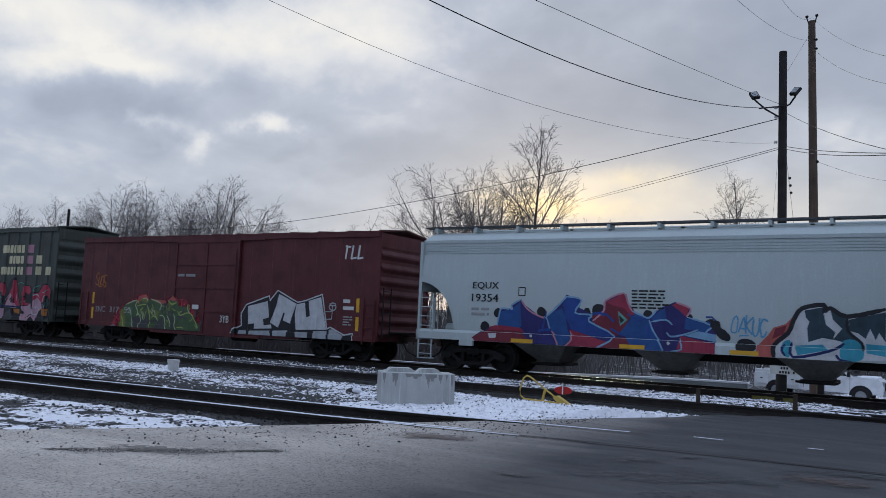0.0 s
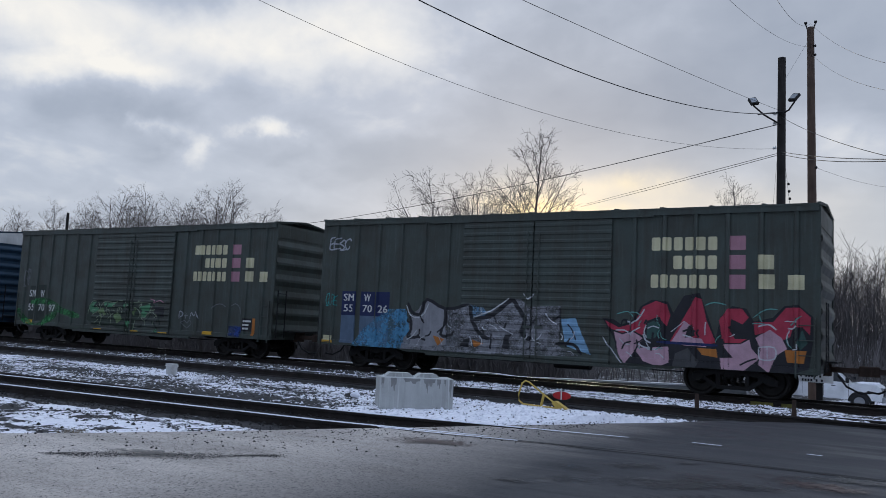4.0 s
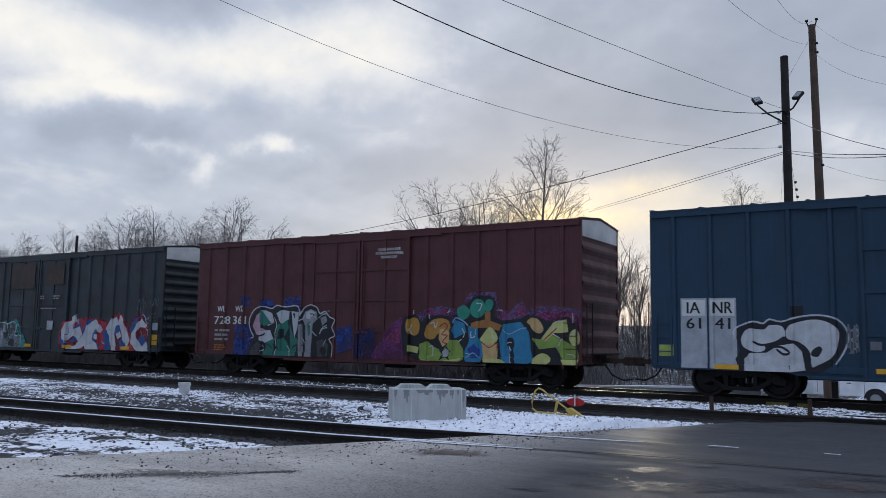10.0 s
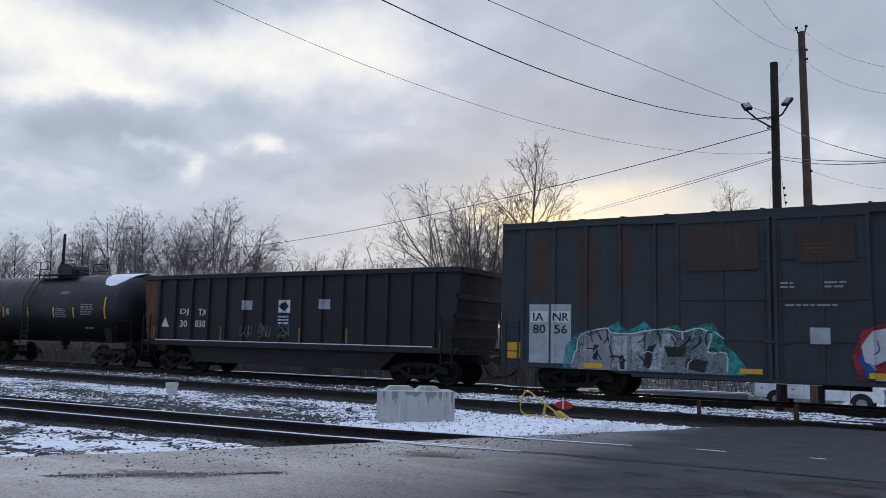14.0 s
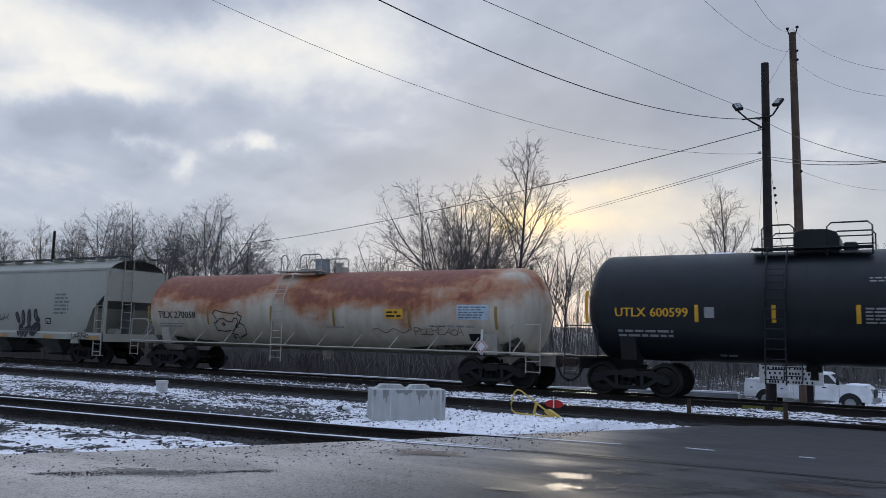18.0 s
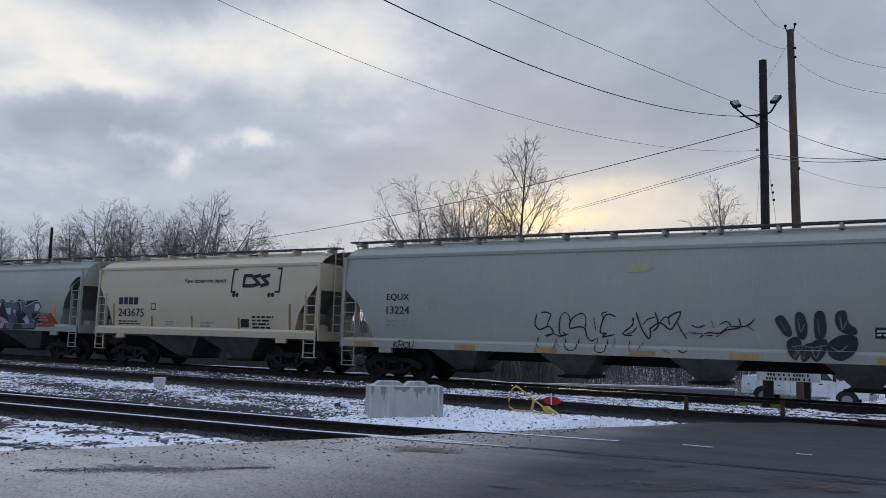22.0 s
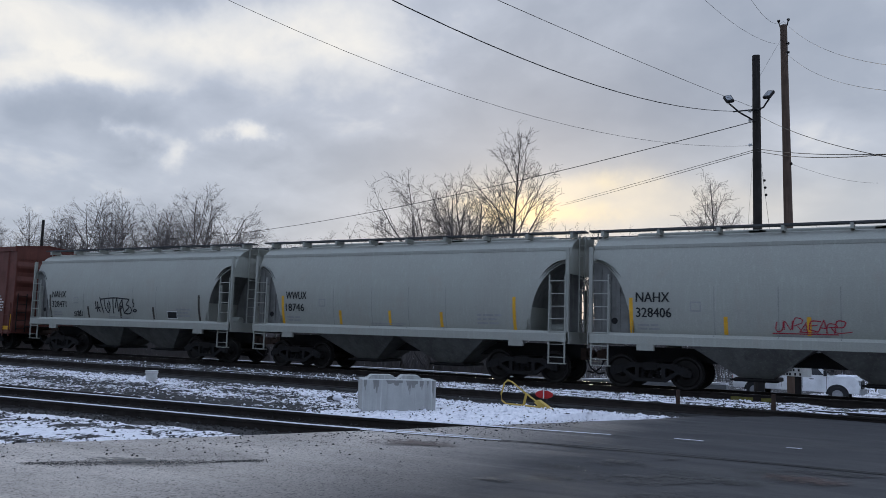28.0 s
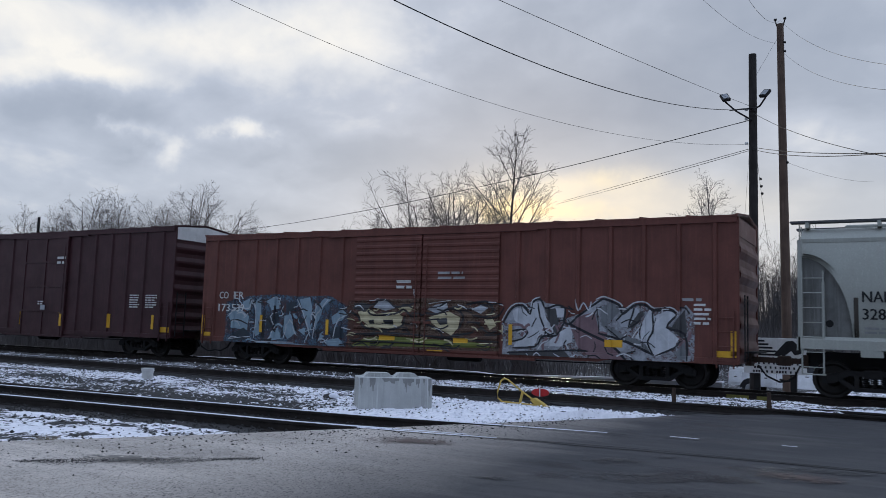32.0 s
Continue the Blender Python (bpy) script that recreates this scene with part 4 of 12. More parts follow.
def scribble(car, x0, x1, z0, z1, mat, seed, n=5, w=0.03):
    """A quick tag in thin looping strokes, letter after letter."""
    rng = random.Random(seed)
    polys, W, H = [], x1 - x0, z1 - z0
    keys = "CSOUERPAKNUC"
    for i in range(n):
        bx, bw, bz, bh = x0 + W * (i + 0.08) / n, W / n * rng.uniform(0.85, 1.15), z0 + H * rng.uniform(0, 0.15), H * rng.uniform(0.65, 0.95)
        for st in GLYPH[rng.choice(keys)]:
            polys += ribbon(flow([(bx + bw * (px + 0.2 * pz + rng.uniform(-0.12, 0.12)), bz + bh * (pz + rng.uniform(-0.1, 0.1))) for px, pz in st]), w * rng.uniform(0.8, 1.1))
    for _ in range(max(1, n // 3)):
        sx = rng.uniform(x0, x1 - 0.2)
        polys += ribbon(flow([(sx, z0 + H * rng.uniform(-0.05, 0.1)), (sx + W * 0.1, z0 + H * 0.02), (sx + W * 0.25, z0 + H * rng.uniform(0, 0.15))]), w * 0.8)
    ob = car.decal("tag_writing", polys, mat, 3)
    return tagged(ob, kind="stuff") if ob else None


def spray(name, c):
    return paint("spray_" + name, c, streak=0.25, rough=0.5, amount=0.75, scale=2.6, dark=tuple(k * 0.62 for k in c))


MISTS = {}


def mist(mat):
    """The same paint as thin, uneven overspray that lets the wall through."""
    if mat.name in MISTS:
        return MISTS[mat.name]
    m = mat.copy()
    m.name = mat.name + "_mist"
    t = m.node_tree
    b, out = t.nodes["Principled BSDF"], t.nodes["Material Output"]
    vec = coords(t)
    n = mixed(t, 0.45, noise_of(t, vec, 2.2, 5.0, 0.6), noise_of(t, vec, 11.0, 5.0, 0.75))
    fac = ramp_of(t, n, ((0.38, (0.12, 0.12, 0.12)), (0.50, (0.62, 0.62, 0.62)), (0.60, (0.92, 0.92, 0.92))))
    mix, tr = t.nodes.new("ShaderNodeMixShader"), t.nodes.new("ShaderNodeBsdfTransparent")
    t.links.new(fac, mix.inputs[0]); t.links.new(tr.outputs[0], mix.inputs[1]); t.links.new(b.outputs[0], mix.inputs[2])
    t.links.new(mix.outputs[0], out.inputs["Surface"])
    MISTS[mat.name] = m
    return m


SP_WHITE, SP_SILVER, SP_BLACK = spray("white", (0.55, 0.56, 0.58)), spray("silver", (0.38, 0.40, 0.43)), spray("black", (0.018, 0.018, 0.022))
SP_BLUE, SP_SKY, SP_TEAL = spray("blue", (0.02, 0.06, 0.25)), spray("sky", (0.10, 0.32, 0.52)), spray("teal", (0.04, 0.32, 0.30))
SP_RED, SP_PINK, SP_PURPLE = spray("red", (0.38, 0.03, 0.05)), spray("pink", (0.50, 0.24, 0.30)), spray("purple", (0.16, 0.035, 0.14))
SP_GREEN, SP_LIME, SP_OLIVE = spray("green", (0.04, 0.22, 0.07)), spray("lime", (0.34, 0.42, 0.10)), spray("olive", (0.15, 0.17, 0.04))
SP_ORANGE, SP_CREAM, SP_BROWN = spray("orange", (0.45, 0.16, 0.03)), spray("cream", (0.55, 0.48, 0.30)), spray("brown", (0.13, 0.085, 0.06))
SP_INDIGO, SP_COBALT, SP_CRIMSON, SP_WINE = spray("indigo", (0.028, 0.026, 0.13)), spray("cobalt", (0.022, 0.080, 0.25)), spray("crimson", (0.30, 0.032, 0.065)), spray("wine", (0.17, 0.024, 0.038))
SP_SKYBLUE, SP_CORAL, SP_SLATE, SP_TURQ = spray("powder_blue", (0.20, 0.37, 0.54)), spray("coral", (0.42, 0.10, 0.085)), spray("slate", (0.030, 0.055, 0.072)), spray("turquoise", (0.045, 0.30, 0.40))
SP_NAVY, SP_MOSS, SP_DUSK, SP_PALELIME = spray("navy", (0.012, 0.022, 0.10)), spray("moss", (0.062, 0.110, 0.048)), spray("dusk_grey", (0.062, 0.062, 0.064)), spray("pale_lime", (0.42, 0.50, 0.30))
SP_PEWTER, SP_ROSE, SP_BLUSH, SP_BOTTLE = spray("pewter", (0.27, 0.27, 0.29)), spray("rose", (0.40, 0.035, 0.068)), spray("blush", (0.50, 0.31, 0.37)), spray("bottle_green", (0.035, 0.085, 0.075))
SP_SEA, SP_PALE, SP_CAMO, SP_CAMO2 = spray("sea_green", (0.12, 0.34, 0.30)), spray("pale_grey", (0.50, 0.52, 0.55)), spray("dark_camouflage", (0.026, 0.040, 0.028)), spray("black_green", (0.014, 0.024, 0.018))
SP_FERN, SP_LIME2, SP_SAGE, SP_JADE = spray("fern", (0.070, 0.235, 0.115)), spray("dull_lime", (0.13, 0.21, 0.085)), spray("sage", (0.26, 0.32, 0.22)), spray("jade", (0.028, 0.175, 0.132))
SP_AMBER, SP_PEACH, SP_GRASS, SP_STRAW = spray("amber", (0.45, 0.23, 0.045)), spray("peach", (0.58, 0.39, 0.17)), spray("grass", (0.23, 0.33, 0.07)), spray("straw", (0.53, 0.53, 0.19))
SP_AZURE, SP_SEAGREEN, SP_OCHRE, SP_RUSTRED = spray("azure", (0.033, 0.21, 0.36)), spray("deep_sea_green", (0.033, 0.26, 0.18)), spray("ochre", (0.36, 0.16, 0.05)), spray("rust_red", (0.32, 0.060, 0.030))
SP_DUSKROSE, SP_SLATEGREY, SP_STEEL, SP_FROST = spray("dusk_rose", (0.22, 0.13, 0.16)), spray("slate_grey", (0.095, 0.105, 0.16)), spray("steel_blue", (0.080, 0.13, 0.18)), spray("frost", (0.25, 0.34, 0.40))
SP_LAVENDER, SP_MAGENTA = spray("lavender", (0.15, 0.085, 0.19)), spray("magenta", (0.26, 0.045, 0.13))
SP_DARKSTEEL, SP_MAUVE = spray("dark_steel", (0.030, 0.042, 0.055)), spray("mauve", (0.19, 0.12, 0.13))
SP_GREY = spray("grey", (0.16, 0.17, 0.18))
NAVY = paint("navy_panel", (0.012, 0.022, 0.085))
PINK_SQ = paint("faded_pink", (0.40, 0.20, 0.245))
CREAM_SQ = paint("faded_cream", (0.62, 0.57, 0.36))


# ---- boxcars ----
def boxcar(name, left, right, label, body, eave=4.92, sill=0.74, belly=0.64, ribs=(), doors=(), door_style="corrugated", end_ribs=6,
           end_top=None, door_mat=None, bogie=2.15, roof=None, wide=1.58, proud=0.055):
    car = Car(name, left, right, label, "boxcar")
    L2 = car.L / 2
    base = wide - 0.06
    car.floor = sill - 0.015
    prof = [(-L2, 0.0)]
    for x in sorted(ribs):
        prof += [(x - 0.075, 0), (x - 0.045, proud), (x + 0.045, proud), (x + 0.075, 0)]
    for a, b in doors:
        prof += [(a - 0.004, 0.0), (a, 0.12 if door_style == "panel" else 0.095), (b, 0.12 if door_style == "panel" else 0.095), (b + 0.004, 0.0)]
    prof = sorted(prof + [(L2, 0.0)])
    car.xs, car.ds = [p[0] for p in prof], [base + p[1] for p in prof]
    car.steps = ((sill - 0.03, sill + 0.145, base + 0.048),)
    if doors and door_style == "corrugated":
        za, zb = 0.62 + 0.12, eave - 0.34
        mids = [za + (zb - za) * k / 16 for k in range(17)]
        car.folds = (doors, [z + o for z in mids for o in (-0.065, -0.03, 0.03, 0.065)], [base + o for _ in mids for o in (0.068, 0.094, 0.094, 0.068)])
    flat = [(x, d) for x, d in prof if d < 0.09]
    for s in (-1, 1):
        wall = Solid().sheet([(x, s * (base + d)) for x, d in flat], "z", sill, eave)
        wall.box(-L2, L2, s * (base - 0.04) - 0.03, s * (base - 0.04) + 0.03, sill, eave)
        part("side_wall", wall, body, car.ob)
        k = L2 - bogie - 1.45
        part("side_sill", Solid().prism([(-k - 0.5, sill + 0.02), (-k, belly), (k, belly), (k + 0.5, sill + 0.02)], "y", s * (base - 0.03), s * (base + 0.012)), body, car.ob)
        part("top_chord", Solid().box(-L2, L2, s * (base + 0.035) - 0.035, s * (base + 0.035) + 0.035, eave - 0.16, eave + 0.02, 0.01), body, car.ob)
        part("bottom_chord", Solid().box(-L2, L2, s * (base + 0.02) - 0.025, s * (base + 0.02) + 0.025, sill - 0.02, sill + 0.14, 0.01), body, car.ob)
    # doors
    for i, (a, b) in enumerate(doors):
        z0, z1 = 0.62, eave - 0.22
        for s in (-1, 1):
            y = s * (base + 0.05)
            d = Solid()
            if door_style == "corrugated":
                n, line = 17, [(s * (base + 0.02), z0), (s * (base + 0.07), z0)]
                for k in range(n):
                    z = z0 + 0.12 + (z1 - z0 - 0.24) * k / (n - 1)
                    line += [(s * (base + 0.068), z - 0.065), (s * (base + 0.094), z - 0.03), (s * (base + 0.094), z + 0.03), (s * (base + 0.068), z + 0.065)]
                d.prism(line + [(s * (base + 0.07), z1), (s * (base + 0.02), z1)], "x", a, b)
            else:
                d.box(a, b, y - 0.03, y + 0.03, z0, z1)
            door = part("door", d, door_mat or body, car.ob)
            if door_style == "panel":
                for k in range(5):
                    z = z0 + (z1 - z0) * k / 4
                    part("stiffener", Solid().box(a, b, s * (base + 0.085) - 0.03, s * (base + 0.085) + 0.03, z - 0.035, z + 0.035), body, door)
                for x in (a + 0.05, b - 0.05, (a + b) / 2):
                    part("stiffener", Solid().box(x - 0.04, x + 0.04, s * (base + 0.085) - 0.027, s * (base + 0.085) + 0.027, z0, z1), body, door)
            hx = b - 0.16 if i == 0 else a + 0.16
            part("lock_rod", Solid().cyl((hx, s * (base + 0.115), z0), (hx, s * (base + 0.115), z1 - 0.3), 0.018, 6)
                 .box(hx - 0.05, hx + 0.22, s * (base + 0.125) - 0.012, s * (base + 0.125) + 0.012, 1.55, 1.62), body, door)
    if doors:
        a, b = doors[0][0], doors[-1][1]
        for z, nm in ((eave - 0.2, "door_rail"), (0.58, "door_rail")):
            for s in (-1, 1):
                part(nm, Solid().box(a - 1.2, b + 1.2, s * (base + 0.06) - 0.04, s * (base + 0.06) + 0.04, z, z + 0.07), body, car.ob)
    # ends: pressed ribs across
    for s in (-1, 1):
        line = [(s * L2, sill)]
        h = (eave - 0.55 - sill) / end_ribs
        for k in range(end_ribs):
            z = sill + h * k
            line += [(s * L2, z + h * 0.18), (s * (L2 + 0.07), z + h * 0.46), (s * (L2 + 0.07), z + h * 0.60), (s * L2, z + h * 0.9)]
        line.append((s * L2, eave - 0.1))
        e = Solid().sheet(line, "y", -base + 0.05, base - 0.05)
        for y in (-base + 0.03, base - 0.03):
            e.box(s * L2 - 0.05, s * L2 + 0.04, y - 0.035, y + 0.035, sill, eave)
        e.prism([(-base, eave - 0.5), (base, eave - 0.5), (base, eave), (0, eave + 0.17), (-base, eave)], "x", s * L2 - 0.03, s * L2 + 0.02)
        ew = part("end_wall", e, body, car.ob)
        if end_top:
            part("end_marking", Solid().prism([(-base + 0.01, eave - 0.46), (base - 0.01, eave - 0.46), (base - 0.01, eave - 0.01), (0, eave + 0.15), (-base + 0.01, eave - 0.01)], "x", s * (L2 + 0.022), s * (L2 + 0.027)),
                 end_top, ew, "white painted top of the end")
        lad = Solid()
        for yy in (-base + 0.12, -base + 0.55):
            lad.box(s * (L2 + 0.15) - 0.015, s * (L2 + 0.15) + 0.015, yy - 0.015, yy + 0.015, 0.8, 2.5)
        for k in range(5):
            lad.cyl((s * (L2 + 0.15), -base + 0.12, 0.95 + k * 0.36), (s * (L2 + 0.15), -base + 0.55, 0.95 + k * 0.36), 0.014, 6)
        part("end_ladder", lad, BLACK_STEEL, car.ob)
        part("end_platform", Solid().box(s * L2 if s > 0 else s * L2 - 0.35, s * L2 + 0.35 if s > 0 else s * L2, -0.9, 0.9, 1.02, 1.06), BLACK_STEEL, car.ob)
        for y in (-base - 0.05, base + 0.05):
            part("side_ladder", ladder(s * (L2 - 0.10), s * (L2 - 0.52), y, 0.62, 2.1, 4), body, car.ob)
    rf = Solid().prism([(-base - 0.08, eave - 0.02), (-base - 0.08, eave + 0.03), (0, eave + 0.20), (base + 0.08, eave + 0.03), (base + 0.08, eave - 0.02)], "x", -L2 - 0.02, L2 + 0.02)
    n = int(car.L / 1.22)
    for k in range(n + 1):
        x = -L2 + car.L * k / n
        rf.prism([(-base - 0.08, eave + 0.03), (0, eave + 0.20), (base + 0.08, eave + 0.03), (base + 0.08, eave + 0.06), (0, eave + 0.235), (-base - 0.08, eave + 0.06)], "x", x - 0.04, x + 0.04)
    part("roof", rf, roof or body, car.ob)
    un = Solid().box(-L2 + 0.2, L2 - 0.2, -0.2, 0.2, 0.66, 0.98)
    for k in range(7):
        x = -L2 + 2.6 + (car.L - 5.2) * k / 6
        un.prism([(-base + 0.05, 0.80), (-0.25, 0.60), (0.25, 0.60), (base - 0.05, 0.80), (base - 0.05, 0.9), (-base + 0.05, 0.9)], "x", x - 0.05, x + 0.05)
    part("underframe", un, BLACK_STEEL, car.ob)
    part("brake_reservoir", Solid().cyl((0.6, -0.75, 0.60), (1.7, -0.75, 0.60), 0.17, 12), BLACK_STEEL, car.ob)
    part("brake_rod", Solid().cyl((-L2 + 2.5, -0.4, 0.52), (L2 - 2.5, -0.4, 0.56), 0.018, 6), BLACK_STEEL, car.ob)
    add_trucks(car.ob, L2 - bogie)
    add_couplers(car.ob, L2, 1.02)
    return car


def even(a, b, n):
    return [a + (b - a) * (i + 0.5) / n for i in range(n)]


# ---- covered hoppers ----
WALKWAY = surface("dull_walkway_steel", (0.085, 0.088, 0.092), (0.05, 0.05, 0.052), 0.7, 0.0, 4.0)


def hopper(name, left, right, label, body, eave=3.90, crest=4.30, sill=1.20, cut=(1.15, 3.45), curved=True, bays=2, bogie=1.55, slope=None, lines=0, bulge=0.13):
    car = Car(name, left, right, label, "hopper car")
    L2, wide = car.L / 2, 1.56
    car.ds = [wide + 0.012] * 2
    zm = sill + 0.46 * (eave - sill)
    car.belly = (bulge, zm)

    def side_y(z):
        return wide + 0.01 - bulge * (z - zm) ** 2

    wt = side_y(eave) - 0.01
    car.floor = sill + 0.005
    car.steps = ((sill - 0.02, sill + 0.29, wide + 0.053),)
    dx, dz = cut
    zb = sill + 0.26
    if curved:
        arc = [(dx * math.sin(a), zb + (dz - zb) * math.cos(a)) for a in (math.pi / 2 * i / 9 for i in range(10))]
    else:
        arc = [(0, dz), (dx * 0.80, zb + (dz - zb) * 0.36), (dx, zb)] if bays == 2 else [(0, dz), (dx * 0.55, zb + (dz - zb) * 0.62), (dx, zb)]
    outline = [(-L2 + x, z) for x, z in arc] + [(L2 - x, z) for x, z in reversed(arc)] + [(L2, eave), (-L2, eave)]
    for s in (-1, 1):
        bm = bmesh.new()
        bm.faces.new([bm.verts.new((x, 0, z)) for x, z in outline])
        bm.normal_update()
        bmesh.ops.triangulate(bm, faces=bm.faces[:])
        for k in range(1, 16):
            bmesh.ops.bisect_plane(bm, geom=bm.verts[:] + bm.edges[:] + bm.faces[:], plane_co=(0, 0, zb + (eave - zb) * k / 16), plane_no=(0, 0, 1), dist=1e-5)
        for v in bm.verts:
            v.co.y = s * side_y(v.co.z)
        inner = bmesh.ops.extrude_face_region(bm, geom=bm.faces[:], use_keep_orig=True)
        for v in inner["geom"]:
            if isinstance(v, bmesh.types.BMVert):
                v.co.y -= s * 0.03
        bmesh.ops.recalc_face_normals(bm, faces=bm.faces[:])
        me = bpy.data.meshes.new("side_sheet")
        bm.to_mesh(me)
        bm.free()
        me.materials.append(body)
        me.shade_smooth()
        me.set_sharp_from_angle(angle=radians(38))
        part("side_sheet", me, None, car.ob)
        ss = Solid().prism([(s * (wide + 0.05), sill), (s * (wide + 0.05), sill + 0.22), (s * (wide - 0.02), sill + 0.30), (s * (wide - 0.14), sill + 0.30), (s * (wide - 0.14), sill)], "x", -L2, L2)
        part("side_sill", ss, body, car.ob)
        tc = Solid().box(-L2, L2, s * (wt + 0.025) - 0.03, s * (wt + 0.025) + 0.03, eave - 0.07, eave + 0.03, 0.008)
        for k in range(lines):
            z = eave - 0.16 - 0.075 * k
            part("side_bead", Solid().box(-L2, L2, s * (side_y(z) + 0.005) - 0.012, s * (side_y(z) + 0.005) + 0.012, z - 0.012, z + 0.012), body, car.ob)
        part("top_chord", tc, body, car.ob)
        for x in (-L2 + bogie, L2 - bogie):
            part("jacking_pad", Solid().box(x - 0.24, x + 0.24, s * (wide - 0.02) - 0.06, s * (wide - 0.02) + 0.06, sill - 0.16, sill + 0.02, 0.02)
                 .cyl((x, s * (wide + 0.03), sill - 0.07), (x, s * (wide + 0.05), sill - 0.07), 0.045, 10), body, car.ob)
    rf = [(wide * math.sin(a), eave + (crest - eave) * (math.cos(a) - math.cos(1.25)) / (1 - math.cos(1.25))) for a in (1.25 * (i / 8 - 1) for i in range(17))]
    k0 = wt / rf[-1][0]
    rf = [(y * k0, z) for y, z in rf]
    part("roof", Solid().prism(rf, "x", -L2, L2), body, car.ob, smooth=True)
    for s in (-1, 1):
        x = s * L2
        inner = s * (L2 - 2.3 if bays == 2 else L2 - 2.6)
        line = [(x - s * (q + 0.03), min(z + 0.03, eave - 0.1)) for q, z in arc]
        knee = max(1, sum(z > zb + 0.45 * (dz - zb) for q, z in arc)) if curved else 1
        # slope sheet gets the shade-darkened paint, the bulkhead keeps the body colour
        for nm, run, mat, words in (("slope_sheet", line[:knee + 1], slope or body, "sloping end sheet with shade painted in"), ("bulkhead", line[knee:], body, "upright plate under the sloping end sheet")):
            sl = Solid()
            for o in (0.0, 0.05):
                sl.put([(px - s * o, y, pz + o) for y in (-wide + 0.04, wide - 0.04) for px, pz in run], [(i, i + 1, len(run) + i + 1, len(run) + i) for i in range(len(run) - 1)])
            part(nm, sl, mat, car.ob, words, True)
        web = [(px + s * 0.02, pz - 0.02) for px, pz in line[1:]] + [(x - s * 0.12, sill + 0.1), (x - s * 0.12, line[0][1] - 0.25)]
        if bays == 2 and s < 0:
            # the brake end is closed by a ribbed plate in the shade-darkened paint behind each side opening
            web = [(px + s * 0.02, pz - 0.02) for px, pz in line] + [(x - s * 0.06, sill + 0.1)]
            for y in (-1.36, 1.36):
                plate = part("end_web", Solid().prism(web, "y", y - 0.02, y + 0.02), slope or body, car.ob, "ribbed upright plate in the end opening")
                rb = Solid()
                for q in (0.22, 0.45, 0.68):
                    zt = next((pz for px, pz in line if abs(px - x) > q * dx), sill + 0.6)
                    rb.box(x + q * dx - 0.02, x + q * dx + 0.02, y - 0.05, y + 0.05, sill + 0.1, zt - 0.06)
                part("rib", rb, slope or body, plate)
                # no hole is cut: a solid black disc gives the slot its darkness
                part("slot", Solid().lathe([(-0.025, 0.0), (-0.025, 0.09), (0.025, 0.09), (0.025, 0.0)], True, 12, (x + 0.56 * dx, y, sill + 0.62)), BLACK_STEEL, plate, "black disc for the dark round slot")
        else:
            # centre web is an added part that blocks the bright view through the end
            part("end_web", Solid().prism(web, "y", -0.03, 0.03), slope or body, car.ob, "added upright web that darkens the open end")
        part("end_sheet", Solid().prism([(-wide + 0.02, dz - 0.3), (wide - 0.02, dz - 0.3)] + [(y * 0.985, z) for y, z in reversed(rf)], "x", x - s * 0.05, x - s * 0.0), body, car.ob)
        for y in (-wide + 0.05, wide - 0.05):
            p = Solid().box(x - 0.05, x + 0.05, y - 0.05, y + 0.05, sill - 0.05, eave - 0.03)
            p.cyl((x - s * 0.05, y, sill + 0.25), (inner, y * 0.5, sill + 0.2), 0.03, 6)
            part("corner_post", p, body, car.ob)
            part("side_ladder", ladder(x - s * 0.04, x - s * 0.52, y + math.copysign(0.07, y), sill - 0.62, dz - 0.35, 7), body, car.ob)
            part("inner_post", Solid().box(x - s * 0.52 - 0.035, x - s * 0.52 + 0.035, y - 0.035, y + 0.035, sill, sill + (dz - sill) * 0.72), body, car.ob)
            part("step", Solid().box(x - s * 0.56, x - s * 0.02, y - 0.05, y + 0.05, sill - 0.63, sill - 0.60), body, car.ob)
        lad = Solid()
        for y in (-0.75, -0.30):
            lad.box(x + s * 0.07 - 0.015, x + s * 0.07 + 0.015, y - 0.015, y + 0.015, sill, crest + 0.05)
        for k in range(9):
            lad.cyl((x + s * 0.07, -0.75, sill + 0.2 + k * 0.33), (x + s * 0.07, -0.30, sill + 0.2 + k * 0.33), 0.013, 6)
        part("end_ladder", lad, body, car.ob)
        part("end_floor", Solid().box(min(x, inner), max(x, inner), -wide + 0.16, wide - 0.16, sill + 0.02, sill + 0.10), body, car.ob)
        part("end_sill", Solid().box(x - 0.08, x + 0.08, -wide, wide, sill - 0.05, sill + 0.28), body, car.ob)
        part("brake_cylinder", Solid().cyl((x - s * 0.95, -0.5, sill + 0.35), (x - s * 0.45, -0.5, sill + 0.35), 0.15, 12), body, car.ob)
    # roof walk
    for s in (-1, 1):
        w = Solid()
        for y in (0.60, 0.70, 0.80, 0.90):
            w.box(-L2 - 0.28, L2 + 0.28, s * y - 0.03, s * y + 0.03, crest + 0.08, crest + 0.125)
        part("running_board", w, WALKWAY, car.ob)
        n = int(car.L / 1.45)
        br = Solid().box(-0.04, 0.04, -0.20, 0.20, -0.14, 0.0).box(-0.05, 0.05, -0.24, -0.18, -0.22, 0.03)
        bm_ = mesh_of("bracket", br, body)
        for k in range(n + 1):
            ob = part("bracket", bm_, None, car.ob)
            ob.matrix_basis = pose(-L2 + 0.12 + (car.L - 0.24) * k / n, s * 0.75, crest + 0.08, 0, 0, 0 if s > 0 else 180)
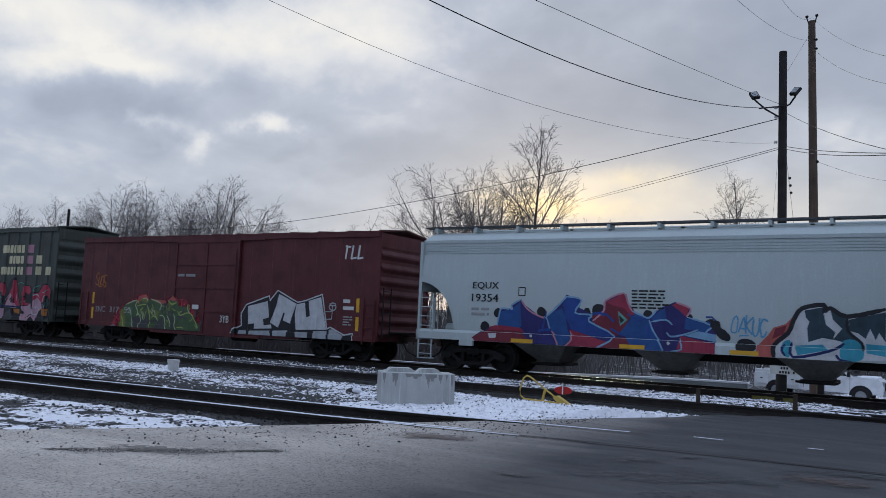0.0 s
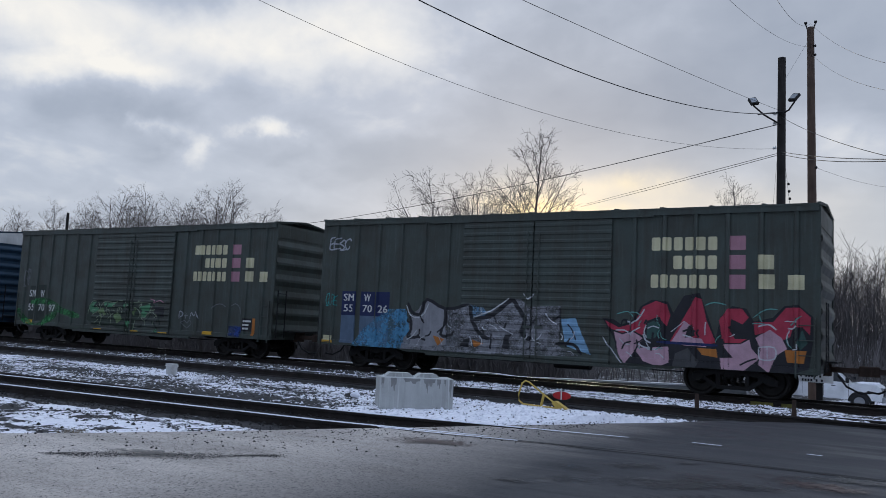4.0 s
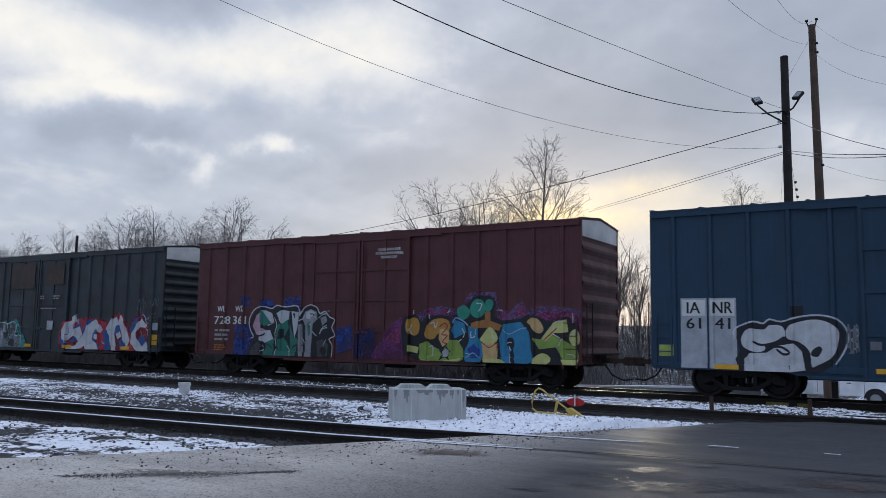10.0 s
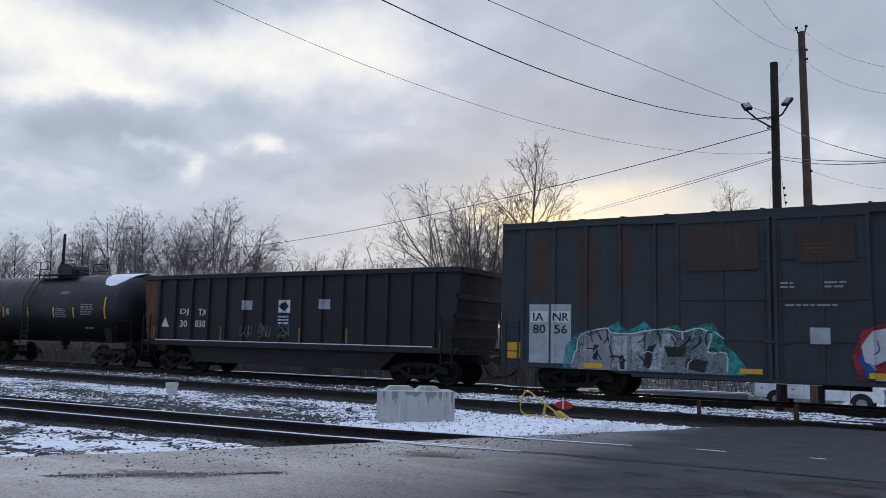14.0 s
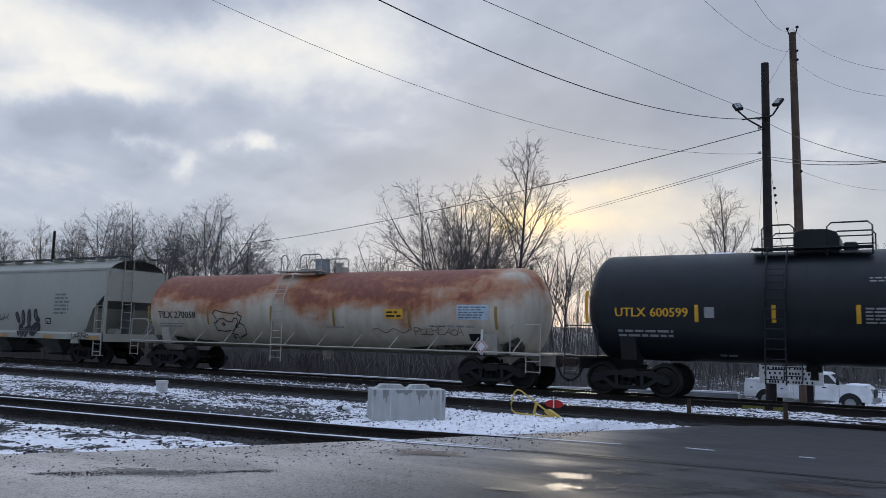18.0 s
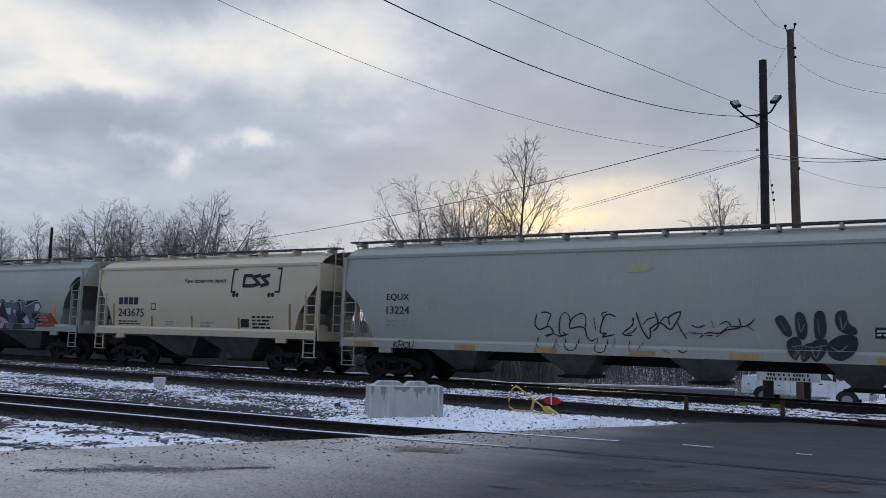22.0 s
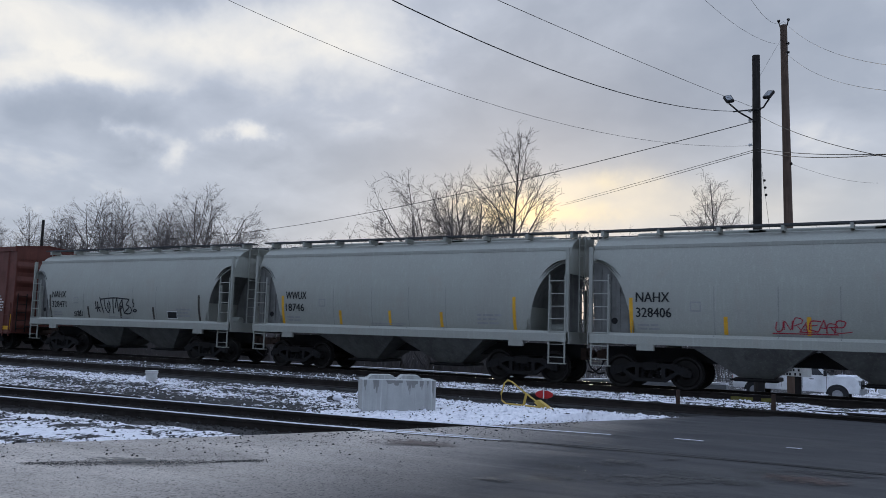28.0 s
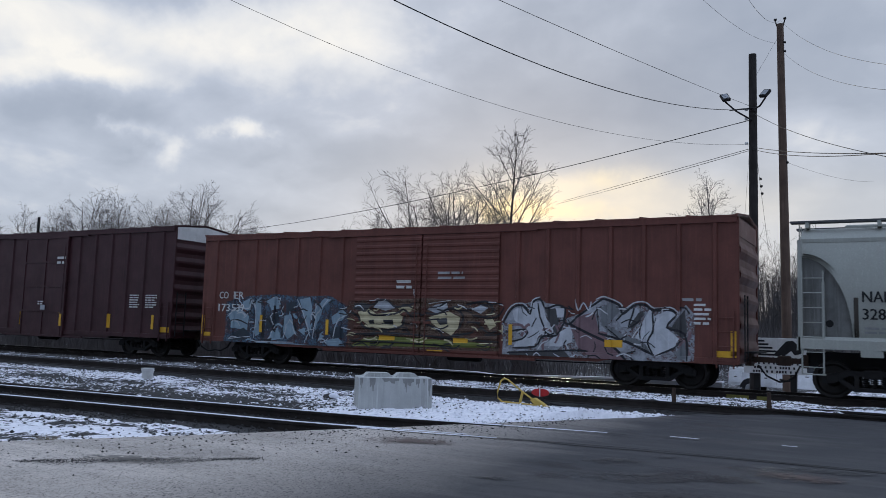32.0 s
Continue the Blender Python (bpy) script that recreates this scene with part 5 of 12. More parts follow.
    for k in range(bays + 1):
        x = -L2 + 1.2 + (car.L - 2.4) * (k + 0.5) / (bays + 1)
        part("roof_hatch", Solid().box(x - car.L / (bays + 1) * 0.46, x + car.L / (bays + 1) * 0.46, -0.3, 0.3, crest - 0.03, crest + 0.07, 0.03), body, car.ob)
    # outlets
    span = car.L - 2 * bogie - (2.2 if bays == 2 else 1.0)
    bw = span / bays
    for k in range(bays):
        x = -span / 2 + bw * (k + 0.5)
        a, b = bw * (0.50 if bays == 2 else 0.24), bw * (0.13 if bays == 2 else 0.08)
        zt, zl = sill + 0.02, 0.42
        ho = Solid().put([(x - a, -1.40, zt), (x + a, -1.40, zt), (x + a, 1.40, zt), (x - a, 1.40, zt), (x - b, -0.62, zl), (x + b, -0.62, zl), (x + b, 0.62, zl), (x - b, 0.62, zl)],
                         [(0, 1, 5, 4), (1, 2, 6, 5), (2, 3, 7, 6), (3, 0, 4, 7), (4, 5, 6, 7)])
        # bays reuse the slope paint, so the shade under the car is coloured in
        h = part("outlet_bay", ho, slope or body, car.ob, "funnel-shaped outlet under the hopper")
        part("outlet_gate", Solid().box(x - b - 0.12, x + b + 0.12, -0.72, 0.72, zl - 0.10, zl, 0.02).cyl((x - b - 0.2, -0.80, zl - 0.05), (x + b + 0.2, -0.80, zl - 0.05), 0.03, 8), BLACK_STEEL, h)
    part("center_sill", Solid().box(-L2, L2, -0.17, 0.17, 0.72, 1.12), BLACK_STEEL, car.ob)
    add_trucks(car.ob, L2 - bogie)
    add_couplers(car.ob, L2, 0.66)
    return car


def hopper_plates(car, xs, mat=None):
    for x, z0, z1 in xs:
        car.rect("reflector_strip", x, x + 0.10, z0, z1, mat or SAFETY, 1, "dark faded reflector strip" if mat else "orange reflector strip")


# ---- tank cars ----
def tank_car(name, left, right, label, body, r, zc, bogie, trim, head=0.62, rail_z=None, dome_x=0.6, saddle=None):
    car = Car(name, left, right, label, "tank car")
    L2 = car.L / 2
    car.round = (r, zc)
    prof = [(-L2 + head * (1 - math.cos(a)) , r * math.sin(a)) for a in (math.pi / 2 * (i + 0.4) / 9 for i in range(9))]
    prof += [(-L2 + head, r)]
    n_r = 4
    prof += [(-L2 + head + (car.L - 2 * head) * i / n_r, r) for i in range(1, n_r)]
    prof += [(-x, rr) for x, rr in reversed(prof[:10])]
    part("tank", Solid().lathe(prof, False, 48, (0, 0, zc)), body, car.ob, smooth=True)
    for k in (1, 2, 3):
        x = -L2 + head + (car.L - 2 * head) * k / 4
        part("weld_seam", Solid().lathe([(-0.02, r + 0.001), (-0.01, r + 0.006), (0.01, r + 0.006), (0.02, r + 0.001)], False, 48, (x, 0, zc)), body, car.ob)
    top = zc + r
    # dome, platform, rails
    if rail_z:
        part("bonnet", Solid().cyl((dome_x + 0.12, -0.3, top - 0.1), (dome_x + 0.12, -0.3, top + 0.42), 0.27, 18).cyl((dome_x + 0.12, -0.3, top + 0.42), (dome_x + 0.12, -0.3, top + 0.47), 0.29, 18), GALV, car.ob, "grey valve bonnet")
        part("vent", Solid().cyl((dome_x + 0.78, -0.2, top - 0.05), (dome_x + 0.78, -0.2, top + 0.26), 0.13, 14).cyl((dome_x + 0.78, -0.2, top + 0.26), (dome_x + 0.78, -0.2, top + 0.33), 0.17, 14), trim, car.ob)
        part("manway", Solid().cyl((dome_x - 0.75, 0, top - 0.1), (dome_x - 0.75, 0, top + 0.14), 0.30, 18), GALV, car.ob)
    else:
        hood = [(dome_x - 0.54, top - 0.1), (dome_x + 0.54, top - 0.1), (dome_x + 0.56, top + 0.30), (dome_x + 0.48, top + 0.44), (dome_x + 0.28, top + 0.52), (dome_x - 0.26, top + 0.54), (dome_x - 0.46, top + 0.46), (dome_x - 0.55, top + 0.32)]
        part("manway", Solid().prism(hood, "y", -0.42, 0.42).cyl((dome_x, 0, top + 0.5), (dome_x, 0, top + 0.56), 0.2, 14), trim, car.ob, "dark rounded manway housing")
    part("valve_box", Solid().box(dome_x + 0.62, dome_x + 0.95, -0.22, 0.22, top - 0.05, top + 0.20, 0.04), trim, car.ob)
    pf = Solid()
    for s in (-1, 1):
        pf.box(dome_x - 1.5, dome_x + (0.5 if rail_z else 1.3), s * 0.72 - 0.24, s * 0.72 + 0.24, top - 0.02, top + 0.02)
    part("platform", pf, trim, car.ob)
    for s in (-1, 1):
        g = Solid()
        if rail_z:
            for xa, xb in ((dome_x - 1.4, dome_x - 1.1), (dome_x - 0.5, dome_x + 0.45)):
                g.tube([(xa, s * 0.8, top - 0.1), (xa, s * 0.8, top + 0.5), (xa + 0.1, s * 0.8, top + 0.6), (xb - 0.1, s * 0.8, top + 0.6), (xb, s * 0.8, top + 0.5), (xb, s * 0.8, top - 0.1)], 0.028, 6)
        else:
            for xa, xb in ((dome_x - 1.25, dome_x - 0.47), (dome_x + 0.30, dome_x + 1.32)):
                g.tube([(xa, s * 0.84, top - 0.2), (xa, s * 0.84, top + 0.52), (xa + 0.1, s * 0.84, top + 0.62), (xb - 0.1, s * 0.84, top + 0.62), (xb, s * 0.84, top + 0.52), (xb, s * 0.84, top - 0.2)], 0.022, 6)
                g.cyl((xa, s * 0.84, top + 0.27), (xb, s * 0.84, top + 0.27), 0.018, 6)
        part("guard_rail", g, trim, car.ob)
        lad = Solid()
        pts = [(dome_x - 1.1, s * (r + 0.10), 0.52), (dome_x - 1.1, s * (r + 0.10), zc + 0.4), (dome_x - 1.1, s * (r * 0.80 + 0.08), zc + r * 0.68), (dome_x - 1.1, s * 0.9, top + 0.05)]
        lad.tube(pts, 0.02, 6).tube([(x + 0.48, y, z) for x, y, z in pts], 0.02, 6)
        for k in range(10):
            z = 0.65 + k * (zc + 0.4 - 0.65) / 9
            lad.cyl((dome_x - 1.1, s * (r + 0.10), z), (dome_x - 0.62, s * (r + 0.10), z), 0.014, 6)
        for k in range(1, 4):
            p0, p1 = Vector(pts[1]), Vector(pts[2])
            p = p0.lerp(p1, k / 3.5)
            lad.cyl(p, p + Vector((0.48, 0, 0)), 0.014, 6)
        part("ladder", lad, trim, car.ob)
        if rail_z:
            h = Solid().cyl((-L2 - 0.2, s * (r + 0.16), rail_z), (L2 + 0.2, s * (r + 0.16), rail_z), 0.024, 8)
            for k in range(12):
                x = -L2 + 0.4 + (car.L - 0.8) * k / 11
                h.cyl((x, s * (r + 0.16), rail_z), (x + 0.2, s * (r * 0.93), rail_z + 0.42), 0.018, 6)
            part("hand_rail", h, trim, car.ob)
    for s in (-1, 1):
        x = s * (L2 - bogie)
        part("saddle", Solid().prism([(-1.1, 1.0), (1.1, 1.0), (1.25, zc - r * 0.5), (0.9, zc - r * 0.74), (0, zc - r * 0.98), (-0.9, zc - r * 0.74), (-1.25, zc - r * 0.5)], "x", x - 0.22, x + 0.22), saddle or trim, car.ob)
        xe = s * (L2 + 0.42)
        part("end_platform", Solid().box(min(xe, x), max(xe, x), -0.28, 0.28, 0.70, 1.05).box(min(xe, s * (L2 - 0.5)), max(xe, s * (L2 - 0.5)), -1.45, 1.45, 1.02, 1.07), saddle or trim, car.ob)
        for y in (-1.42, 1.42):
            gr = Solid()
            gr.tube([(s * (L2 - 0.55), y, 1.05), (s * (L2 - 0.55), y, 1.8), (s * (L2 - 0.45), y, 1.92), (xe, y, 1.92), (xe, y, 1.05)], 0.019, 6)
            for z in (0.85, 0.55):
                gr.cyl((xe - s * 0.45, y, z), (xe, y, z), 0.014, 6)
            gr.cyl((xe - s * 0.45, y, 0.5), (xe - s * 0.45, y, 1.05), 0.016, 6).cyl((xe, y, 0.5), (xe, y, 1.05), 0.016, 6)
            part("end_railing", gr, trim, car.ob)
    part("bottom_outlet", Solid().cyl((0, 0, zc - r - 0.16), (0, 0, zc - r + 0.1), 0.2, 12).cyl((0, 0, 0.62), (0, 0, zc - r), 0.1, 10), saddle or trim, car.ob)
    add_trucks(car.ob, L2 - bogie)
    add_couplers(car.ob, L2 + 0.35, 0.62)
    return car


def gondola(name, left, right, label, body, top=3.66, rusty=None):
    car = Car(name, left, right, label, "gondola car")
    L2, wide = car.L / 2, 1.56
    base = wide - 0.09
    xs = even(-L2 + 0.5, L2 - 0.5, 15)
    prof = [(-L2, 0)] + [p for x in xs for p in ((x - 0.08, 0), (x - 0.06, 0.09), (x + 0.06, 0.09), (x + 0.08, 0))] + [(L2, 0)]
    car.xs, car.ds = [p[0] for p in prof], [base + p[1] for p in prof]
    inset = 0.32
    for s in (-1, 1):
        w = Solid()
        w.prism([(-L2, top), (-L2 + inset, 1.18), (L2 - inset, 1.18), (L2, top)], "y", s * (base - 0.04), s * base)
        part("side_wall", w, body, car.ob)
        rib = mesh_of("side_post", Solid().prism([(-0.08, s * base), (-0.06, s * (base + 0.09)), (0.06, s * (base + 0.09)), (0.08, s * base)], "z", 1.2, top - 0.08), body)
        for x in xs:
            part("side_post", rib, None, car.ob).location = (x, 0, 0)
        part("top_chord", Solid().box(-L2 - 0.02, L2 + 0.02, s * (base + 0.03) - 0.09, s * (base + 0.03) + 0.09, top - 0.09, top + 0.07, 0.02), body, car.ob)
        part("side_sill", Solid().box(-L2 + 0.1, L2 - 0.1, s * (base + 0.02) - 0.09, s * (base + 0.02) + 0.09, 1.02, 1.2, 0.02), body, car.ob)
        k = L2 - 3.1
        part("belly", Solid().prism([(-k - 0.7, 1.04), (-k, 0.42), (k, 0.42), (k + 0.7, 1.04)], "y", s * 0.35, s * (base - 0.12)), body, car.ob)
        e = Solid().put([(s * L2, -base, top), (s * L2, base, top), (s * (L2 - inset), base, 1.1), (s * (L2 - inset), -base, 1.1)], [(0, 1, 2, 3)])
        e.put([(s * (L2 - 0.06), -base, top), (s * (L2 - 0.06), base, top), (s * (L2 - inset - 0.06), base, 1.1), (s * (L2 - inset - 0.06), -base, 1.1)], [(0, 1, 2, 3)])
        for z in (1.6, 2.2, 2.8):
            xe = s * (L2 - inset * (top - z) / (top - 1.1))
            e.box(xe - 0.06, xe + 0.06, -base, base, z - 0.08, z + 0.08)
        e.box(s * L2 - 0.09, s * L2 + 0.06, -base, base, top - 0.1, top + 0.06)
        part("end_wall", e, body, car.ob)
        part("end_platform", Solid().box(min(s * (L2 - 0.4), s * (L2 + 0.1)), max(s * (L2 - 0.4), s * (L2 + 0.1)), -1.4, 1.4, 1.0, 1.1), body, car.ob)
        part("side_ladder", ladder(s * (L2 - 0.22), s * (L2 - 0.62), -wide - 0.05, 0.6, 2.2, 5), BLACK_STEEL, car.ob)
    part("floor", Solid().box(-L2 + 0.3, L2 - 0.3, -base, base, 1.05, 1.15), body, car.ob)
    part("center_sill", Solid().box(-L2, L2, -0.2, 0.2, 0.7, 1.05), BLACK_STEEL, car.ob)
    if rusty:
        car.decal("rust_patch", [[(-L2 + 0.04, top - 0.12), (-L2 + inset - 0.02, 1.25), (-L2 + 0.90, 1.25), (-L2 + 0.90, top - 0.12)]], rusty, 0, "orange rusted end panel")
    add_trucks(car.ob, L2 - 1.75)
    add_couplers(car.ob, L2, 0.8)
    return car


# ---- the train, from its head backwards ----
HOP_GREY = paint("hopper_grey", (0.335, 0.348, 0.308), streak=0.25, dark=(0.28, 0.265, 0.235), amount=0.4, scale=0.5, rust=(0.33, 0.31, 0.265), rust_at=0.58, rust_to=0.8)
HOP_PALE = paint("hopper_pale_grey", (0.425, 0.485, 0.480), streak=0.2, dark=(0.36, 0.36, 0.35), amount=0.3, scale=0.5)
HOP_OLD = paint("hopper_old_grey", (0.335, 0.333, 0.285), streak=0.25, dark=(0.27, 0.265, 0.24), amount=0.45, scale=0.5, rust=(0.36, 0.325, 0.25), rust_at=0.56, rust_to=0.78)
HOP_TAN = paint("hopper_tan", (0.56, 0.465, 0.335), streak=0.2, dark=(0.42, 0.34, 0.24), amount=0.3, scale=0.5)
# darkened version of the hopper grey: shade put into the colour, plus dirt streaks
SLOPE = paint("shaded_slope_sheet", (0.185, 0.188, 0.175), streak=0.6, dark=(0.07, 0.066, 0.06))
BOX_RED = paint("boxcar_red", (0.104, 0.022, 0.025), streak=0.3, dark=(0.05, 0.014, 0.013))
BOX_BROWN = paint("boxcar_brown", (0.132, 0.043, 0.032), streak=0.4, dark=(0.07, 0.026, 0.019))
BOX_OXIDE = paint("boxcar_oxide", (0.092, 0.027, 0.029), streak=0.45, dark=(0.052, 0.020, 0.019))
BOX_MAROON = paint("boxcar_maroon", (0.050, 0.016, 0.019), streak=0.45, dark=(0.032, 0.015, 0.015))
BOX_GREEN = paint("boxcar_olive_green", (0.055, 0.070, 0.061), streak=0.6, dark=(0.044, 0.037, 0.029), amount=0.6)
BOX_PINE = paint("boxcar_dark_pine", (0.030, 0.042, 0.048), streak=0.5, dark=(0.036, 0.024, 0.020))
BOX_BLUE = paint("boxcar_blue", (0.016, 0.044, 0.080), streak=0.45, dark=(0.018, 0.040, 0.062))
GON_BLACK = paint("gondola_black", (0.018, 0.018, 0.021), streak=0.4, dark=(0.022, 0.017, 0.015))
TANK_BLACK = paint("tank_black", (0.011, 0.014, 0.017), streak=0.3, rough=0.42)
RUST_PANEL = paint("rusted_panel", (0.12, 0.045, 0.022), streak=0.5, dark=(0.05, 0.02, 0.013))


def tank_paint():
    m, t, b = principled("rust_stained_cream_tank")
    vec = coords(t)
    sp = t.nodes.new("ShaderNodeSeparateXYZ"); t.links.new(vec, sp.inputs[0])
    ht = t.nodes.new("ShaderNodeMapRange")
    ht.inputs[1].default_value, ht.inputs[2].default_value, ht.inputs[3].default_value, ht.inputs[4].default_value = 1.55, 3.10, -0.55, 0.66
    t.links.new(sp.outputs[2], ht.inputs[0])
    n0 = noise_of(t, coords(t, (0.42, 1.0, 0.8)), 1.0, 6.0, 0.55, 0.3)
    wide = t.nodes.new("ShaderNodeMapRange"); wide.clamp = False
    for k, v in ((1, 0.3), (2, 0.7), (3, -0.25), (4, 1.25)):
        wide.inputs[k].default_value = v
    t.links.new(n0, wide.inputs[0])
    bare = t.nodes.new("ShaderNodeMath"); bare.operation = "ADD"; bare.inputs[1].default_value = 1.35
    t.links.new(sp.outputs[0], bare.inputs[0])
    off = t.nodes.new("ShaderNodeMath"); off.operation = "ABSOLUTE"; t.links.new(bare.outputs[0], off.inputs[0])
    gap = t.nodes.new("ShaderNodeMapRange")
    for k, v in ((1, 0.35), (2, 1.25), (3, -0.75), (4, 0.0)):
        gap.inputs[k].default_value = v
    t.links.new(off.outputs[0], gap.inputs[0])
    both = t.nodes.new("ShaderNodeMath"); both.operation = "ADD"
    t.links.new(wide.outputs[0], both.inputs[0]); t.links.new(gap.outputs[0], both.inputs[1])
    head = t.nodes.new("ShaderNodeMapRange")
    for k, v in ((1, 6.5), (2, 7.5), (3, 0.0), (4, -0.8)):
        head.inputs[k].default_value = v
    t.links.new(sp.outputs[0], head.inputs[0])
    ends = t.nodes.new("ShaderNodeMath"); ends.operation = "ADD"
    t.links.new(both.outputs[0], ends.inputs[0]); t.links.new(head.outputs[0], ends.inputs[1])
    n = ends.outputs[0]
    run = noise_of(t, coords(t, (4.5, 1.0, 0.35)), 1.2, 5.0, 0.6)
    add = t.nodes.new("ShaderNodeMath"); add.operation = "ADD"
    t.links.new(ht.outputs[0], add.inputs[0]); t.links.new(mixed(t, 0.35, n, run), add.inputs[1])
    mask = ramp_of(t, add.outputs[0], ((0.26, (0, 0, 0)), (0.52, (0.34, 0.34, 0.34)), (0.66, (0.72, 0.72, 0.72)), (0.88, (1, 1, 1))))
    cream = ramp_of(t, noise_of(t, coords(t, (2, 2, 0.3)), 1.4, 5.0), ((0.3, (0.37, 0.315, 0.24)), (0.6, (0.49, 0.435, 0.345))))
    fresh = ramp_of(t, noise_of(t, vec, 5.0, 7.0, 0.7), ((0.3, (0.25, 0.070, 0.020)), (0.55, (0.36, 0.125, 0.038)), (0.8, (0.46, 0.21, 0.080))))
    deep = ramp_of(t, noise_of(t, vec, 5.0, 7.0, 0.7), ((0.3, (0.14, 0.034, 0.018)), (0.55, (0.205, 0.058, 0.030)), (0.8, (0.34, 0.125, 0.060))))
    rust = mixed(t, ramp_of(t, add.outputs[0], ((0.75, (0, 0, 0)), (1.15, (1, 1, 1)))), fresh, deep)
    t.links.new(mixed(t, mask, cream, rust), b.inputs["Base Color"])
    b.inputs["Roughness"].default_value = 0.6
    bump_of(t, b, noise_of(t, vec, 40.0, 3.0), 0.12, 0.01)
    return m


TANK_CREAM = tank_paint()
TRIM_CREAM = paint("cream_trim", (0.46, 0.42, 0.36), streak=0.4)
CARS = []


def pale_hopper_19354():
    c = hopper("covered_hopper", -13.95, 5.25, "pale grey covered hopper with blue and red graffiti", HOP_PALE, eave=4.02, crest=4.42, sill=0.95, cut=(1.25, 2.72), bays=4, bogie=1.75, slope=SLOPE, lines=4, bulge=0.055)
    c.text("EQUX", -7.68, 2.50, 0.88, 0.24, BLACK)
    c.text("19354", -7.70, 2.14, 0.90, 0.24, BLACK)
    c.bars(-7.7, -6.85, 1.70, 2.0, 2, INK)
    c.rect("data_plate", -6.14, -5.90, 2.34, 2.60, BLACK, 1), c.rect("data_plate", -6.11, -5.93, 2.37, 2.57, HOP_PALE, 2)
    c.bars(-2.7, -1.6, 2.05, 2.60, 6, BLACK)
    scribble(c, -0.1, 0.75, 1.45, 1.95, SP_SKY, 13, 5, 0.04)
    for x in (-6.3, -3.0, -0.1, 3.6):
        c.rect("reflector_strip", x, x + 0.7, 0.97, 1.08, SAFETY, 5)
    c.area(SP_BLACK, 1, (-6.94, 1.80), (-6.88, 1.92), (-6.75, 1.96), (-6.71, 1.77), (-6.84, 1.68), soft=True)
    c.area(SP_BLACK, 2, (-7.38, 1.31), (-7.35, 1.50), (-7.21, 1.55), (-7.09, 1.45), (-7.12, 1.29), soft=True)
    c.area(SP_BLACK, 3, (-5.52, 1.85), (-5.45, 2.03), (-5.30, 2.00), (-5.22, 1.86), (-5.36, 1.73), soft=True)
    c.area(SP_BLACK, 4, (-4.09, 1.90), (-4.03, 2.04), (-3.91, 2.02), (-3.88, 1.85), soft=True)
    c.area(SP_BLACK, 5, (-3.82, 1.91), (-3.81, 2.08), (-3.69, 2.16), (-3.51, 2.13), (-3.48, 1.98), (-3.64, 1.83), soft=True)
    c.area(SP_BLACK, 6, (-2.37, 1.88), (-2.32, 2.02), (-2.16, 2.01), (-2.13, 1.89), (-2.24, 1.81), soft=True)
    c.area(SP_BLACK, 7, (-1.27, 1.84), (-1.22, 1.96), (-1.09, 1.95), (-1.05, 1.82), soft=True)
    c.area(SP_BLACK, 8, (-0.74, 1.67), (-0.70, 1.81), (-0.53, 1.84), (-0.49, 1.63), soft=True)
    c.area(SP_INDIGO, 9, (-7.63, 1.05), (-7.10, 1.39), (-6.83, 1.43), (-6.76, 1.86), (-6.65, 1.98), (-6.32, 1.96), (-6.36, 2.08), (-6.03, 2.25), (-5.91, 2.08), (-5.52, 1.82), (-5.24, 1.74), (-4.98, 2.01), (-4.68, 2.30), (-4.61, 2.41), (-4.15, 2.26), (-4.21, 2.04), (-3.84, 1.88), (-3.45, 2.01), (-3.44, 2.28), (-2.93, 2.49), (-2.81, 2.24), (-2.59, 1.97), (-2.21, 1.84), (-1.89, 2.11), (-1.50, 2.28), (-1.11, 2.11), (-1.21, 1.88), (-0.46, 1.68), (-0.47, 0.92), (-3.44, 0.84), (-5.28, 0.85), (-7.46, 0.90))
    c.area(SP_COBALT, 10, (-6.81, 1.40), (-6.73, 1.85), (-6.29, 1.96), (-6.06, 2.18), (-6.02, 1.47), (-6.17, 1.31))
    c.area(SP_WINE, 11, (-7.63, 1.05), (-7.10, 1.34), (-6.20, 1.35), (-5.92, 1.23), (-5.55, 0.86), (-7.47, 0.93))
    c.area(SP_CRIMSON, 12, (-7.10, 1.39), (-6.83, 1.46), (-6.05, 1.40), (-5.92, 1.26), (-6.20, 1.32), (-7.07, 1.31))
    c.area(SP_COBALT, 13, (-5.22, 1.77), (-4.74, 2.02), (-4.62, 1.76), (-4.56, 1.38), (-4.41, 1.13), (-4.75, 0.91), (-5.05, 1.33))
    c.area(SP_BLUE, 14, (-4.72, 2.11), (-4.58, 2.37), (-4.15, 2.24), (-4.33, 1.90), (-3.86, 1.83), (-3.92, 1.67), (-3.20, 1.28), (-3.86, 1.25), (-4.45, 1.42), (-4.62, 1.76))
    c.area(SP_CRIMSON, 15, (-4.50, 1.42), (-3.86, 1.25), (-3.39, 1.13), (-3.69, 0.90), (-4.58, 0.89), (-4.44, 1.16))
    c.area(SP_WINE, 16, (-3.83, 1.82), (-3.45, 1.99), (-3.43, 2.22), (-2.96, 2.43), (-2.86, 2.18), (-2.63, 1.98), (-2.96, 1.43), (-3.15, 1.28), (-3.80, 1.65))
    c.area(SP_CRIMSON, 17, (-3.43, 2.22), (-2.93, 2.48), (-2.79, 2.17), (-2.57, 1.95), (-2.70, 1.86), (-2.92, 2.08), (-3.21, 2.13))
    c.area(SP_WINE, 18, (-3.69, 0.90), (-3.15, 1.25), (-2.86, 1.27), (-2.57, 0.92))
